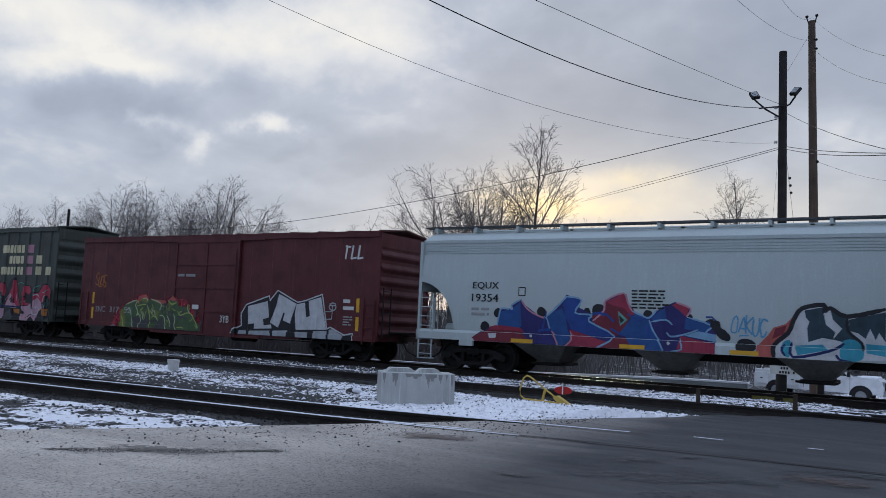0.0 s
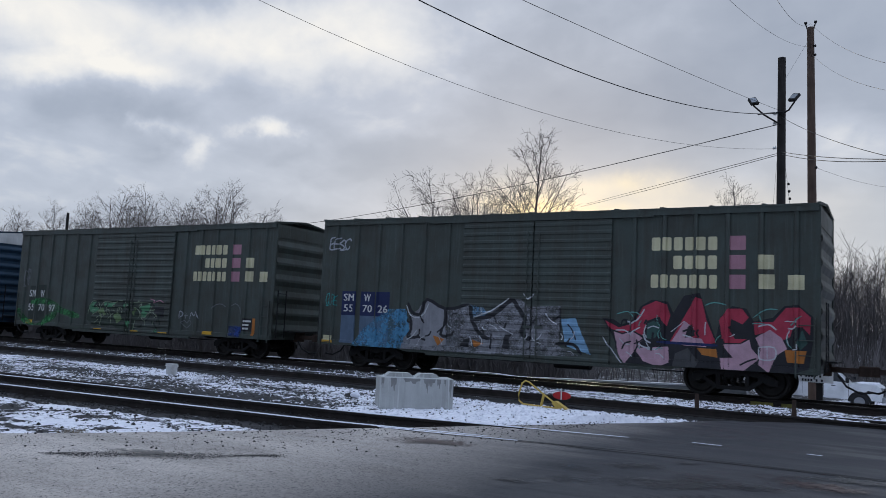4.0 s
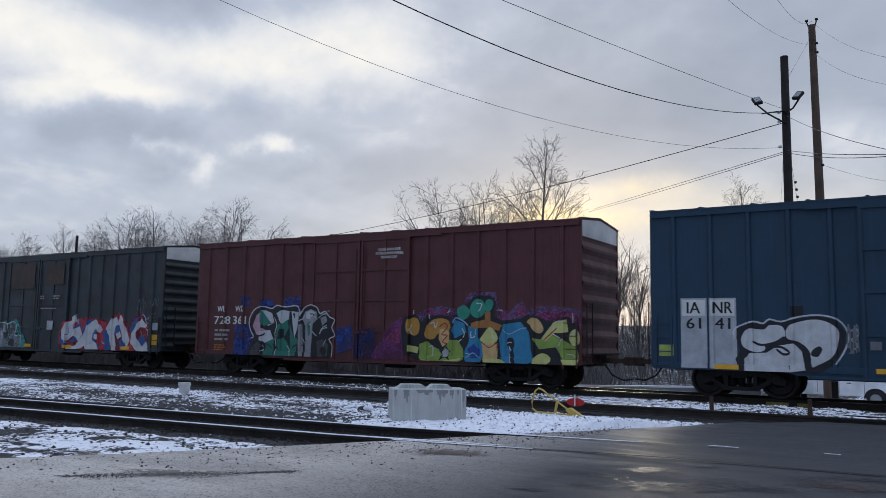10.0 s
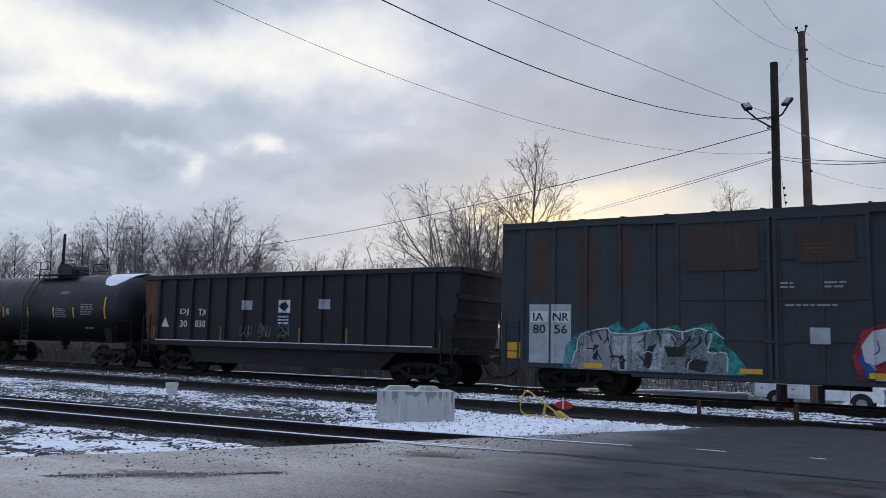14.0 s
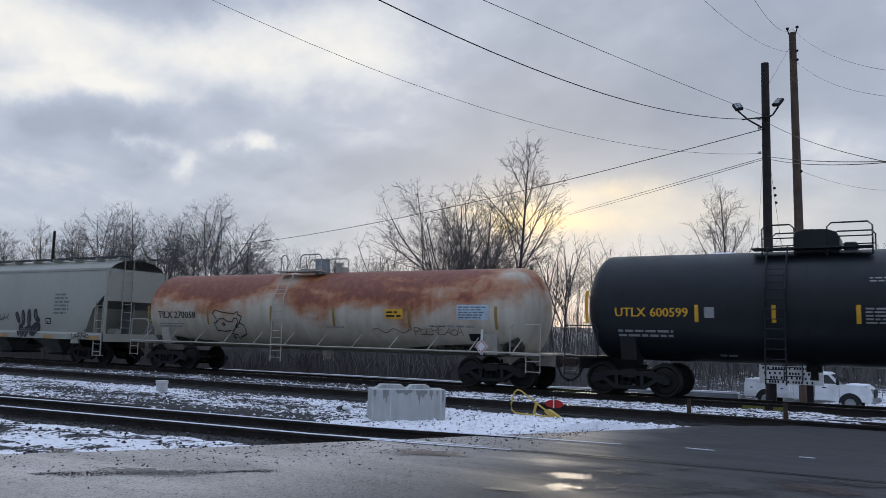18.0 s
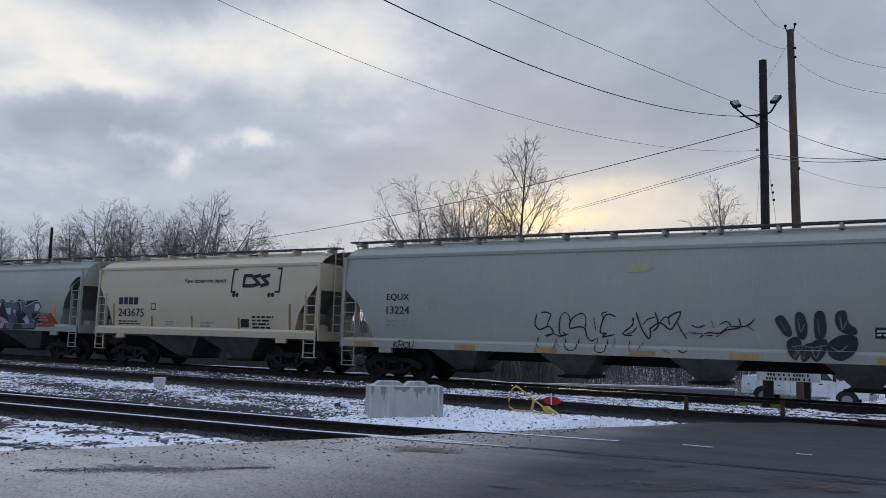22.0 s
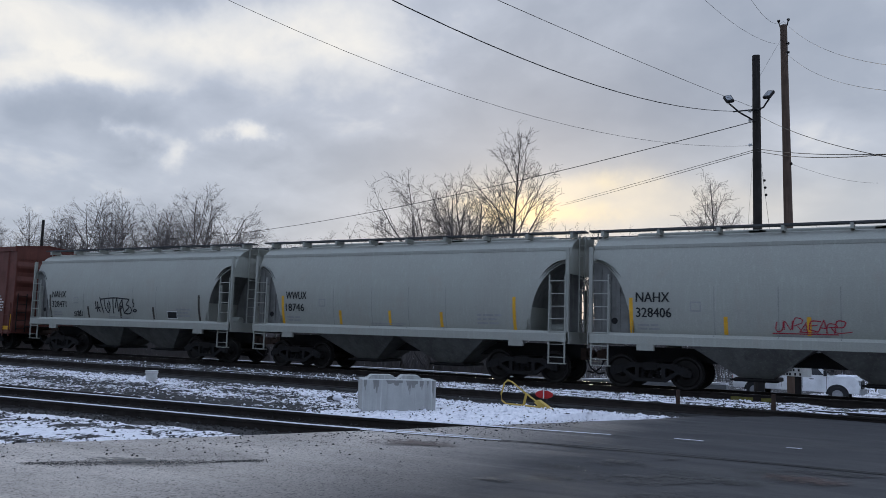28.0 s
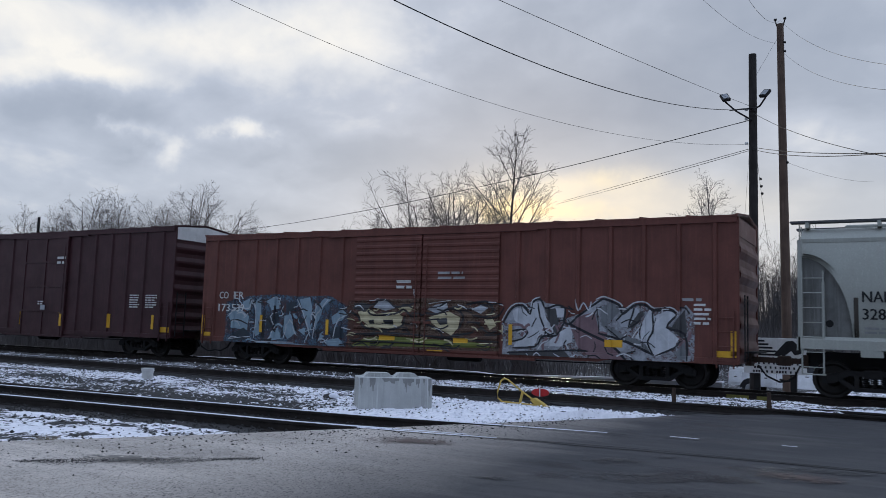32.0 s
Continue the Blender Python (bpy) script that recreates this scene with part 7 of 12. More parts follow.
    c.line(SP_WHITE, 20, 0.035, (-4.27, 2.12), (-4.09, 1.79), (-3.68, 1.76), (-3.44, 2.18))
    c.line(SP_WHITE, 21, 0.035, (-0.13, 2.56), (0.03, 2.40), (0.21, 2.56))
    c.line(SP_WHITE, 22, 0.035, (-3.01, 1.16), (-2.88, 0.93))
    c.line(SP_WHITE, 23, 0.04, (-1.77, 1.81), (-1.16, 2.03), (-0.58, 2.41))
    c.area(SP_BLACK, 24, (2.32, 1.93), (2.62, 1.90), (2.85, 1.76), (3.17, 1.91), (3.37, 2.28), (3.68, 2.47), (4.11, 2.42), (4.26, 2.12), (4.53, 2.59), (4.94, 2.67), (5.13, 2.14), (5.36, 1.49), (5.48, 2.07), (5.76, 2.35), (6.12, 2.29), (6.29, 1.97), (6.74, 2.08), (7.01, 2.38), (7.33, 2.42), (7.67, 2.13), (7.69, 1.68), (7.58, 0.85), (6.81, 0.58), (5.26, 0.48), (3.15, 0.61), (2.79, 0.95), (2.60, 1.44))
    c.area(SP_ROSE, 25, (2.39, 1.87), (2.77, 1.68), (3.20, 1.82), (3.44, 2.27), (3.79, 2.44), (4.08, 2.35), (4.18, 2.05), (4.09, 1.76), (3.88, 2.02), (3.55, 1.89), (3.44, 1.49), (3.17, 1.62), (2.87, 1.54), (2.55, 1.64))
    c.area(SP_BLUSH, 26, (2.64, 1.57), (2.87, 1.50), (3.17, 1.59), (3.45, 1.42), (3.37, 1.16), (4.14, 1.23), (4.17, 0.81), (3.88, 0.68), (3.48, 0.81), (3.25, 1.08), (2.96, 0.71), (2.77, 0.95))
    c.area(SP_BOTTLE, 27, (3.54, 1.31), (3.57, 1.82), (3.84, 1.95), (3.98, 1.76), (3.79, 1.46))
    c.area(SP_ROSE, 28, (4.52, 1.99), (4.84, 2.56), (4.99, 2.51), (5.12, 1.97), (5.37, 1.39), (5.05, 1.30), (4.92, 1.51), (4.63, 1.46), (4.43, 1.31), (4.18, 1.37))
    c.area(SP_BLUSH, 29, (4.22, 1.37), (4.56, 1.92), (4.82, 1.75), (4.67, 1.50), (5.00, 1.48), (5.13, 1.27), (4.56, 1.28))
    c.area(SP_BLACK, 30, (4.65, 1.78), (4.77, 1.85), (4.85, 1.54), (4.57, 1.48))
    c.area(SP_ORANGE, 31, (4.89, 1.23), (5.38, 1.23), (5.41, 1.01), (5.02, 1.06))
    c.area(SP_ROSE, 32, (5.52, 1.50), (5.44, 1.98), (5.66, 2.28), (6.00, 2.29), (6.17, 2.07), (6.02, 1.89), (5.74, 2.02), (5.71, 1.71), (5.84, 1.51), (6.12, 1.52), (5.96, 1.41), (5.61, 1.40))
    c.area(SP_BLUSH, 33, (5.53, 1.36), (5.97, 1.38), (6.19, 1.51), (6.24, 1.29), (6.45, 1.06), (6.08, 0.73), (5.53, 0.64), (5.47, 1.01), (5.79, 1.03))
    c.area(SP_BLACK, 34, (5.67, 1.81), (5.78, 1.89), (5.96, 1.58), (5.84, 1.51))
    c.area(SP_ROSE, 35, (6.29, 1.95), (6.75, 1.97), (7.05, 2.34), (7.37, 2.35), (7.62, 2.11), (7.60, 1.68), (7.43, 1.87), (7.22, 1.86), (7.14, 1.61), (6.96, 1.52), (6.72, 1.75), (6.32, 1.63))
    c.area(SP_BLUSH, 36, (6.33, 1.56), (6.68, 1.78), (6.95, 1.59), (7.08, 1.32), (6.82, 1.14), (6.66, 0.70), (6.42, 0.89), (6.47, 1.30))
    c.area(SP_BOTTLE, 37, (7.25, 1.56), (7.43, 1.80), (7.55, 1.48), (7.38, 1.30))
    c.area(SP_ORANGE, 38, (7.02, 1.29), (7.52, 1.29), (7.46, 0.98), (7.08, 0.99))
    c.area(SP_DUSK, 39, (4.32, 1.06), (4.65, 1.22), (4.95, 0.88), (4.80, 0.63), (4.26, 0.70))
    c.line(SP_NAVY, 40, 0.07, (3.82, 1.34), (4.80, 1.33), (5.41, 1.32))
    c.line(SP_PALE, 41, 0.04, (2.68, 1.61), (2.95, 1.61), (3.14, 1.48))
    c.line(SP_PALE, 42, 0.04, (3.07, 1.76), (3.32, 1.95), (3.48, 2.21))
    c.line(SP_PALE, 43, 0.04, (4.20, 1.62), (4.56, 1.92))
    c.line(SP_PALE, 44, 0.04, (6.39, 1.84), (6.64, 1.91), (6.83, 1.78))
    c.line(SP_WHITE, 45, 0.035, (6.43, 1.33), (6.78, 1.34), (6.79, 1.06), (6.45, 1.04), (6.43, 1.33))
    c.line(SP_WHITE, 46, 0.03, (6.61, 1.34), (6.62, 1.05))
    c.line(SP_PALE, 47, 0.03, (2.34, 1.41), (2.49, 1.19), (2.68, 0.95), (2.92, 0.67))
    c.line(SP_SEA, 48, 0.03, (5.08, 2.35), (5.32, 2.43), (5.64, 2.37))
    c.line(SP_SEA, 49, 0.03, (6.28, 2.07), (6.58, 2.28), (6.85, 2.29))
    c.line(SP_SEA, 50, 0.03, (2.70, 2.05), (3.01, 2.13), (3.19, 1.99))
    c.strokes(SP_PALE, 60, 2.7, 7.3, 0.85, 2.0, 18, 11, 0.35, 0.035), c.strokes(SP_BLACK, 61, 2.7, 7.4, 0.80, 1.9, 16, 12, 0.4, 0.05), c.strokes(SP_SEA, 62, 2.7, 7.4, 0.8, 2.2, 12, 13, 0.3, 0.025)
    c.strokes(SP_BLACK, 63, -4.2, 1.6, 0.80, 1.9, 16, 14, 0.45, 0.06), c.strokes(SP_WHITE, 64, -4.3, 1.7, 0.85, 2.1, 16, 15, 0.4, 0.03)
    return c


def green_boxcar_557097():
    c = green_boxcar(-66.6, -51.05, "dark green boxcar with green graffiti low on its doors")
    c.rect("number_panel", -6.86, -6.36, 0.90, 2.47, SP_CAMO2, 0, "black number panel")
    c.rect("number_panel", -6.23, -5.66, 0.93, 2.52, SP_CAMO2, 0, "black number panel")
    c.text("SM", -6.86, 1.98, 0.52, 0.30, WHITE), c.text("W", -6.05, 1.98, 0.28, 0.30, WHITE)
    for x, s in ((-6.88, "55"), (-6.12, "70"), (-5.36, "97")):
        c.text(s, x, 1.36, 0.44, 0.30, WHITE)
    c.rect("reflector_strip", -6.9, -6.4, 0.55 + 0.22, 0.95, SAFETY), c.rect("data_plate", 6.42, 6.86, 0.98, 1.45, BLACK, 1), c.bars(6.46, 6.82, 1.02, 1.42, 3, WHITE)
    for x in (-2.0, 0.3, 2.0, 4.4):
        c.rect("reflector_strip", x, x + 0.5, 0.62 if abs(x) < 3 else 0.78, 0.76 if abs(x) < 3 else 0.9, SAFETY, 7)
    scribble(c, -7.4, -6.9, 2.4, 3.2, SP_GREY, 44, 4, 0.03)
    c.line(mist(SP_GREEN), 1, 0.28, (-7.69, 1.40), (-7.06, 0.95), (-6.10, 0.64), (-5.43, 1.02), (-4.77, 1.32))
    c.line(mist(SP_GREEN), 2, 0.26, (-6.71, 1.71), (-5.70, 1.82), (-4.94, 1.65), (-4.39, 1.41), (-3.17, 1.20))
    c.line(mist(SP_GREEN), 3, 0.22, (-4.93, 1.54), (-4.86, 1.20), (-5.62, 0.86))
    c.area(mist(SP_GREEN), 4, (-4.86, 0.59), (-3.68, 0.73), (-2.33, 0.73), (-0.96, 0.63), (-1.28, 0.44), (-4.60, 0.38))
    c.area(SP_BROWN, 5, (-4.72, 0.68), (-4.24, 0.70), (-4.28, 0.55), (-4.66, 0.53))
    c.area(SP_CAMO, 6, (-2.65, 1.59), (-2.45, 1.85), (-1.12, 1.89), (0.15, 1.93), (1.58, 1.88), (1.12, 1.25), (0.58, 1.16), (0.54, 0.58), (-0.22, 0.67), (-0.85, 0.92), (-1.99, 0.86), (-2.62, 1.08))
    c.area(SP_FERN, 7, (-2.53, 1.70), (-2.27, 1.85), (-1.88, 1.85), (-2.04, 1.68), (-1.73, 1.55), (-2.11, 1.35), (-2.47, 1.45))
    c.area(SP_FERN, 8, (-1.49, 1.84), (-0.74, 1.83), (-0.93, 1.65), (-1.40, 1.67))
    c.area(SP_FERN, 9, (0.75, 1.71), (1.51, 1.86), (1.16, 1.29), (0.85, 1.28), (0.95, 1.55))
    c.area(SP_CAMO2, 10, (-1.09, 1.47), (-0.76, 1.59), (-0.82, 1.20), (-1.15, 1.08))
    c.area(SP_LIME2, 11, (-1.86, 1.51), (-1.52, 1.63), (-1.29, 1.35), (-1.63, 1.23))
    c.area(SP_LIME2, 12, (-0.83, 1.34), (-0.51, 1.46), (-0.25, 1.19), (-0.57, 1.00))
    c.area(SP_FERN, 13, (-0.29, 1.81), (0.04, 1.82), (-0.07, 1.54))
    c.area(SP_LIME2, 14, (0.25, 1.59), (0.60, 1.71), (0.46, 1.33))
    c.area(SP_FERN, 15, (-0.13, 1.16), (0.23, 1.11), (0.13, 0.86))
    c.area(mist(SP_FERN), 16, (0.76, 0.83), (1.12, 0.45), (1.54, 0.44), (1.81, 0.99), (1.93, 0.67), (1.51, 0.24), (0.89, 0.47))
    c.line(SP_SAGE, 17, 0.028, (-2.59, 1.33), (-2.40, 1.83), (-1.88, 1.87), (-1.67, 1.55), (-1.94, 1.40), (-2.25, 1.49))
    c.line(SP_SAGE, 18, 0.028, (-1.65, 1.66), (-1.41, 1.88), (-0.78, 1.85), (-0.50, 1.93), (-0.17, 1.90), (-0.02, 1.68), (-0.11, 1.47))
    c.line(SP_SAGE, 19, 0.028, (-1.54, 1.31), (-1.22, 1.57), (-1.04, 1.40), (-0.94, 0.98))
    c.line(SP_SAGE, 20, 0.028, (-0.60, 1.63), (-0.36, 1.65), (-0.30, 1.40), (-0.54, 1.35), (-0.60, 1.63))
    c.line(SP_SAGE, 21, 0.028, (0.26, 1.35), (0.44, 1.70), (0.88, 1.45), (1.08, 1.29), (1.51, 1.84), (0.31, 1.87))
    c.line(SP_SAGE, 22, 0.025, (0.54, 1.19), (0.48, 0.88), (0.30, 0.57), (0.01, 0.79))
    c.line(SP_SAGE, 23, 0.025, (-2.28, 1.27), (-1.85, 1.44), (-1.45, 1.17))
    c.line(SP_SAGE, 24, 0.025, (-0.94, 1.72), (-0.86, 1.79), (-0.77, 1.69), (-0.94, 1.72))
    c.area(SP_BLACK, 25, (1.63, 1.75), (2.25, 1.74), (2.23, 1.34), (1.68, 1.31))
    c.line(SP_PINK, 26, 0.03, (1.35, 2.04), (1.65, 1.98), (1.58, 1.88), (1.95, 1.99), (2.21, 1.90))
    c.line(SP_SILVER, 27, 0.035, (3.02, 1.31), (3.03, 1.60), (3.22, 1.58), (3.21, 1.42), (3.02, 1.38))
    c.line(SP_SILVER, 28, 0.03, (3.30, 1.44), (3.50, 1.45))
    c.line(SP_SILVER, 29, 0.03, (3.40, 1.55), (3.40, 1.33))
    c.line(SP_SILVER, 30, 0.035, (3.61, 1.34), (3.69, 1.58), (3.83, 1.45), (3.96, 1.61), (4.08, 1.36))
    c.line(SP_GREY, 31, 0.03, (3.49, 0.98), (3.20, 1.16), (3.34, 1.26), (3.48, 1.17), (3.61, 1.28), (3.72, 1.15), (3.49, 0.98))
    c.line(SP_GREY, 32, 0.03, (4.80, 1.74), (4.95, 1.90), (5.27, 1.94), (5.50, 1.83))
    c.line(SP_GREY, 33, 0.03, (5.75, 1.87), (5.99, 1.97), (6.21, 1.83), (6.31, 1.53))
    c.area(mist(SP_BLUE), 35, (5.70, 1.14), (6.35, 1.14), (6.32, 0.75), (5.77, 0.78))
    c.strokes(SP_SAGE, 40, -2.1, 2.2, 0.80, 1.95, 26, 16, 0.4, 0.028), c.strokes(SP_CAMO2, 22, -2.1, 2.2, 0.8, 1.9, 22, 17, 0.4, 0.09)
    c.rect("placard", 6.88, 7.02, 0.84, 1.46, SP_ORANGE, 2)
    return c


def blue_boxcar_6141():
    c = boxcar("boxcar", -84.55, -68.72, "blue boxcar with white-topped ends and graffiti", BOX_BLUE, eave=4.94, ribs=even(-7.8, -3.0, 5) + even(2.0, 7.8, 6), doors=[(-2.87, -0.46), (-0.42, 1.81)], door_style="panel", end_ribs=9, end_top=WHITE)
    for x in (-7.16, -6.42):
        c.rect("number_panel", x, x + 0.68, 0.76, 2.58, SP_SILVER, 0, "silver number panel")
        c.rect("number_panel", x + 0.04, x + 0.64, 2.12, 2.54, WHITE, 1)
    c.text("IA", -7.00, 2.18, 0.34, 0.30, BLACK), c.text("NR", -6.32, 2.18, 0.48, 0.30, BLACK)
    c.text("61", -7.02, 1.78, 0.38, 0.28, BLACK), c.text("41", -6.28, 1.78, 0.38, 0.28, BLACK)
    for k, (s, w) in enumerate((("CLOSE AND LOCK", 0.76), ("DOORS BEFORE", 0.66), ("MOVING CAR", 0.58))):
        c.text(s, 0.28, 3.93 - 0.125 * k, w, 0.085, WHITE)
    for i, (x, z, w) in enumerate(((-2.7, 1.3, 0.3), (-2.3, 1.3, 0.3), (-1.9, 1.5, 0.2), (-1.3, 1.25, 0.3), (-0.9, 1.25, 0.35), (-0.3, 1.2, 0.25), (0.1, 1.2, 0.35), (0.5, 1.4, 0.45), (1.1, 1.2, 0.3), (1.5, 1.2, 0.3))):
        c.rect("placard", x, x + w * 0.8, z, z + (0.32 if i % 3 else 0.2), SP_SILVER if i % 3 else SP_GREY, 2)
    for x in (0.3, 0.9):
        c.rect("data_plate", x, x + (0.28 if x < 0.5 else 0.5), 2.95, 3.2, BLACK, 1), c.bars(x + 0.03, x + 0.25, 2.97, 3.18, 3, WHITE)
    c.bars(-1.8, -1.0, 2.05, 2.15, 1, WHITE), c.bars(0.3, 1.0, 2.05, 2.15, 1, WHITE), c.bars(0.1, 1.3, 2.45, 2.55, 1, INK)
    c.rect("placard", -7.75, -7.35, 1.05, 1.35, SP_LIME, 1), c.rect("placard", -4.45, -4.15, 2.1, 2.35, BLACK, 1)
    for x in (-6.3, -2.6, 0.0, 2.6, 5.5):
        c.rect("reflector_strip", x, x + 0.6, 0.75, 0.87, SAFETY, 7)
    scribble(c, 5.6, 6.6, 1.95, 2.25, SP_SILVER, 54, 6, 0.02), scribble(c, -3.2, -2.95, 1.2, 2.0, SP_GREY, 55, 4, 0.03), scribble(c, 3.1, 3.4, 1.64, 1.84, SP_SILVER, 56, 2, 0.018)
    c.area(SP_BLACK, 1, (-5.75, 1.53), (-5.74, 1.79), (-5.35, 1.93), (-5.07, 1.89), (-4.94, 1.99), (-4.67, 1.93), (-4.29, 2.04), (-3.83, 2.10), (-3.44, 2.01), (-3.23, 1.72), (-3.26, 1.37), (-3.50, 0.97), (-3.73, 0.76), (-5.59, 0.54), (-5.79, 1.01), (-5.66, 1.22))
    c.area(SP_WHITE, 2, (-5.60, 1.64), (-5.44, 1.79), (-5.09, 1.77), (-4.94, 1.88), (-4.65, 1.85), (-4.58, 1.63), (-4.73, 1.47), (-5.04, 1.40), (-5.07, 1.26), (-5.26, 1.20), (-5.52, 1.28), (-5.63, 1.43), soft=True)
    c.area(SP_WHITE, 3, (-5.56, 0.64), (-5.57, 1.02), (-5.42, 1.18), (-5.03, 1.19), (-4.76, 1.37), (-4.39, 1.43), (-4.21, 1.24), (-4.14, 0.78), (-4.63, 0.70))
    c.area(SP_WHITE, 4, (-4.51, 1.85), (-4.10, 2.00), (-3.73, 2.00), (-3.40, 1.80), (-3.39, 1.47), (-3.52, 1.13), (-3.85, 0.92), (-3.99, 0.88), (-4.04, 1.25), (-4.27, 1.47), (-4.54, 1.56), soft=True)
    c.area(SP_BLACK, 5, (-4.00, 1.15), (-3.97, 1.28), (-3.82, 1.37), (-3.75, 1.29), (-3.85, 1.12), soft=True)
    c.line(SP_BLACK, 6, 0.06, (-5.35, 1.47), (-5.15, 1.38), (-4.81, 1.45), (-4.60, 1.60))
    c.line(SP_BLACK, 7, 0.06, (-4.96, 1.33), (-4.69, 1.34), (-4.49, 1.20), (-4.64, 1.16), (-4.80, 1.29))
    c.line(SP_WHITE, 8, 0.04, (-5.79, 1.53), (-5.78, 1.79), (-5.35, 1.97), (-5.10, 1.92), (-4.94, 2.03), (-4.67, 1.97), (-4.29, 2.08), (-3.83, 2.13), (-3.40, 2.03), (-3.18, 1.72), (-3.22, 1.36), (-3.46, 0.94))
    c.line(SP_SILVER, 9, 0.03, (-3.14, 1.72), (-3.00, 1.81), (-2.96, 1.64), (-3.12, 1.54), (-2.96, 1.42), (-3.09, 1.28))
    c.area(mist(SP_JADE), 10, (1.84, 1.38), (2.34, 1.86), (2.75, 1.67), (3.02, 1.51), (3.36, 1.55), (3.62, 1.76), (3.88, 1.87), (4.26, 1.64), (4.31, 0.80), (1.81, 0.71))
    c.area(SP_WHITE, 11, (1.89, 1.44), (1.98, 1.56), (2.29, 1.89), (2.41, 1.89), (2.62, 1.70), (2.77, 1.50), (2.96, 1.49), (3.04, 1.46), (3.16, 1.49), (3.34, 1.52), (3.47, 1.35), (3.55, 1.50), (3.68, 1.83), (3.84, 1.85), (3.99, 1.66), (4.12, 1.55), (4.14, 1.17), (3.93, 1.00), (3.61, 0.98), (3.42, 1.02), (3.26, 0.92), (2.34, 0.87), (2.13, 0.85), (1.94, 0.98))
    c.area(SP_JADE, 12, (1.96, 1.36), (2.38, 1.83), (2.58, 1.51), (2.55, 1.39), (2.33, 1.36), (2.24, 1.17), (2.18, 0.86), (2.02, 0.90), (1.94, 1.07))
    c.area(SP_JADE, 13, (2.58, 1.47), (2.66, 1.60), (2.81, 1.39), (2.70, 1.34))
    c.area(SP_JADE, 14, (2.69, 1.27), (2.86, 1.14), (2.85, 0.94), (2.48, 0.89), (2.51, 1.02), (2.70, 1.10))
    c.area(SP_JADE, 15, (3.01, 1.23), (3.05, 1.34), (3.34, 1.47), (3.50, 1.14), (3.38, 1.05), (3.30, 1.13), (3.19, 0.92), (3.11, 0.98))
    c.area(SP_JADE, 16, (3.47, 1.17), (3.64, 1.40), (3.83, 1.79), (4.04, 1.43), (4.08, 1.24), (3.86, 1.16), (3.89, 1.38), (3.80, 1.32), (3.79, 1.08), (3.65, 1.06), (3.68, 1.20), (3.55, 1.11))
    c.area(SP_WHITE, 17, (2.33, 1.34), (2.51, 1.38), (2.64, 1.27), (2.59, 1.14), (2.42, 1.09), (2.31, 1.17), soft=True)
    c.area(SP_TEAL, 18, (2.40, 1.26), (2.51, 1.28), (2.48, 1.21))
    c.area(SP_WHITE, 19, (2.83, 1.48), (2.96, 1.48), (2.93, 1.23), (2.97, 1.00), (2.85, 1.17))
    c.line(SP_WHITE, 20, 0.03, (1.98, 1.36), (2.38, 1.83), (2.59, 1.51))
    c.line(SP_WHITE, 21, 0.03, (2.70, 1.34), (2.86, 1.14), (2.95, 0.95))
    c.line(SP_WHITE, 22, 0.03, (3.01, 1.23), (3.18, 0.91))
    c.line(SP_WHITE, 23, 0.03, (3.47, 1.14), (3.65, 1.40), (3.70, 1.20), (3.50, 1.06))
    c.line(SP_WHITE, 24, 0.03, (3.78, 1.08), (4.09, 1.17), (4.06, 1.28))
    c.area(mist(SP_SILVER), 25, (2.27, 0.91), (3.02, 0.89), (4.19, 1.04), (4.21, 0.79), (2.27, 0.74))
    c.area(mist(SP_TEAL), 26, (4.14, 1.47), (4.57, 1.57), (4.69, 1.20), (4.43, 0.75), (4.16, 0.79))
    c.area(SP_SILVER, 27, (4.33, 1.18), (4.41, 1.18), (4.39, 1.07), (4.33, 1.10))
    c.line(SP_WHITE, 28, 0.03, (4.65, 1.44), (4.54, 1.27), (4.46, 1.05), (4.43, 0.75))
    c.area(SP_NAVY, 29, (4.29, 1.04), (4.49, 1.08), (4.45, 0.75), (4.37, 0.75))
    c.area(SP_BROWN, 30, (4.61, 1.19), (4.84, 1.58), (5.13, 1.71), (5.39, 1.68), (5.51, 1.45), (5.74, 1.48), (6.11, 1.52), (6.56, 1.51), (6.66, 1.03), (6.64, 0.48), (4.60, 0.52), (4.68, 0.90))
    c.area(SP_BLACK, 31, (5.06, 1.00), (5.24, 1.01), (5.24, 0.85), (5.06, 0.84))
    c.area(SP_DUSK, 32, (5.08, 1.53), (5.20, 1.54), (5.17, 1.33), (5.08, 1.35))
    c.area(SP_DUSK, 33, (5.71, 1.30), (5.87, 1.30), (5.87, 0.99), (5.71, 0.96))
    c.area(SP_DUSK, 34, (6.10, 1.26), (6.31, 1.27), (6.30, 0.96), (6.10, 0.95))
    c.line(SP_SILVER, 35, 0.04, (4.81, 1.56), (5.13, 1.71), (5.37, 1.68), (5.49, 1.50), (5.43, 1.20))
    c.line(SP_SILVER, 36, 0.035, (5.51, 1.45), (6.11, 1.54), (6.58, 1.52))
    c.line(SP_SILVER, 37, 0.035, (4.66, 0.87), (4.76, 1.17), (4.56, 1.14))
    return c


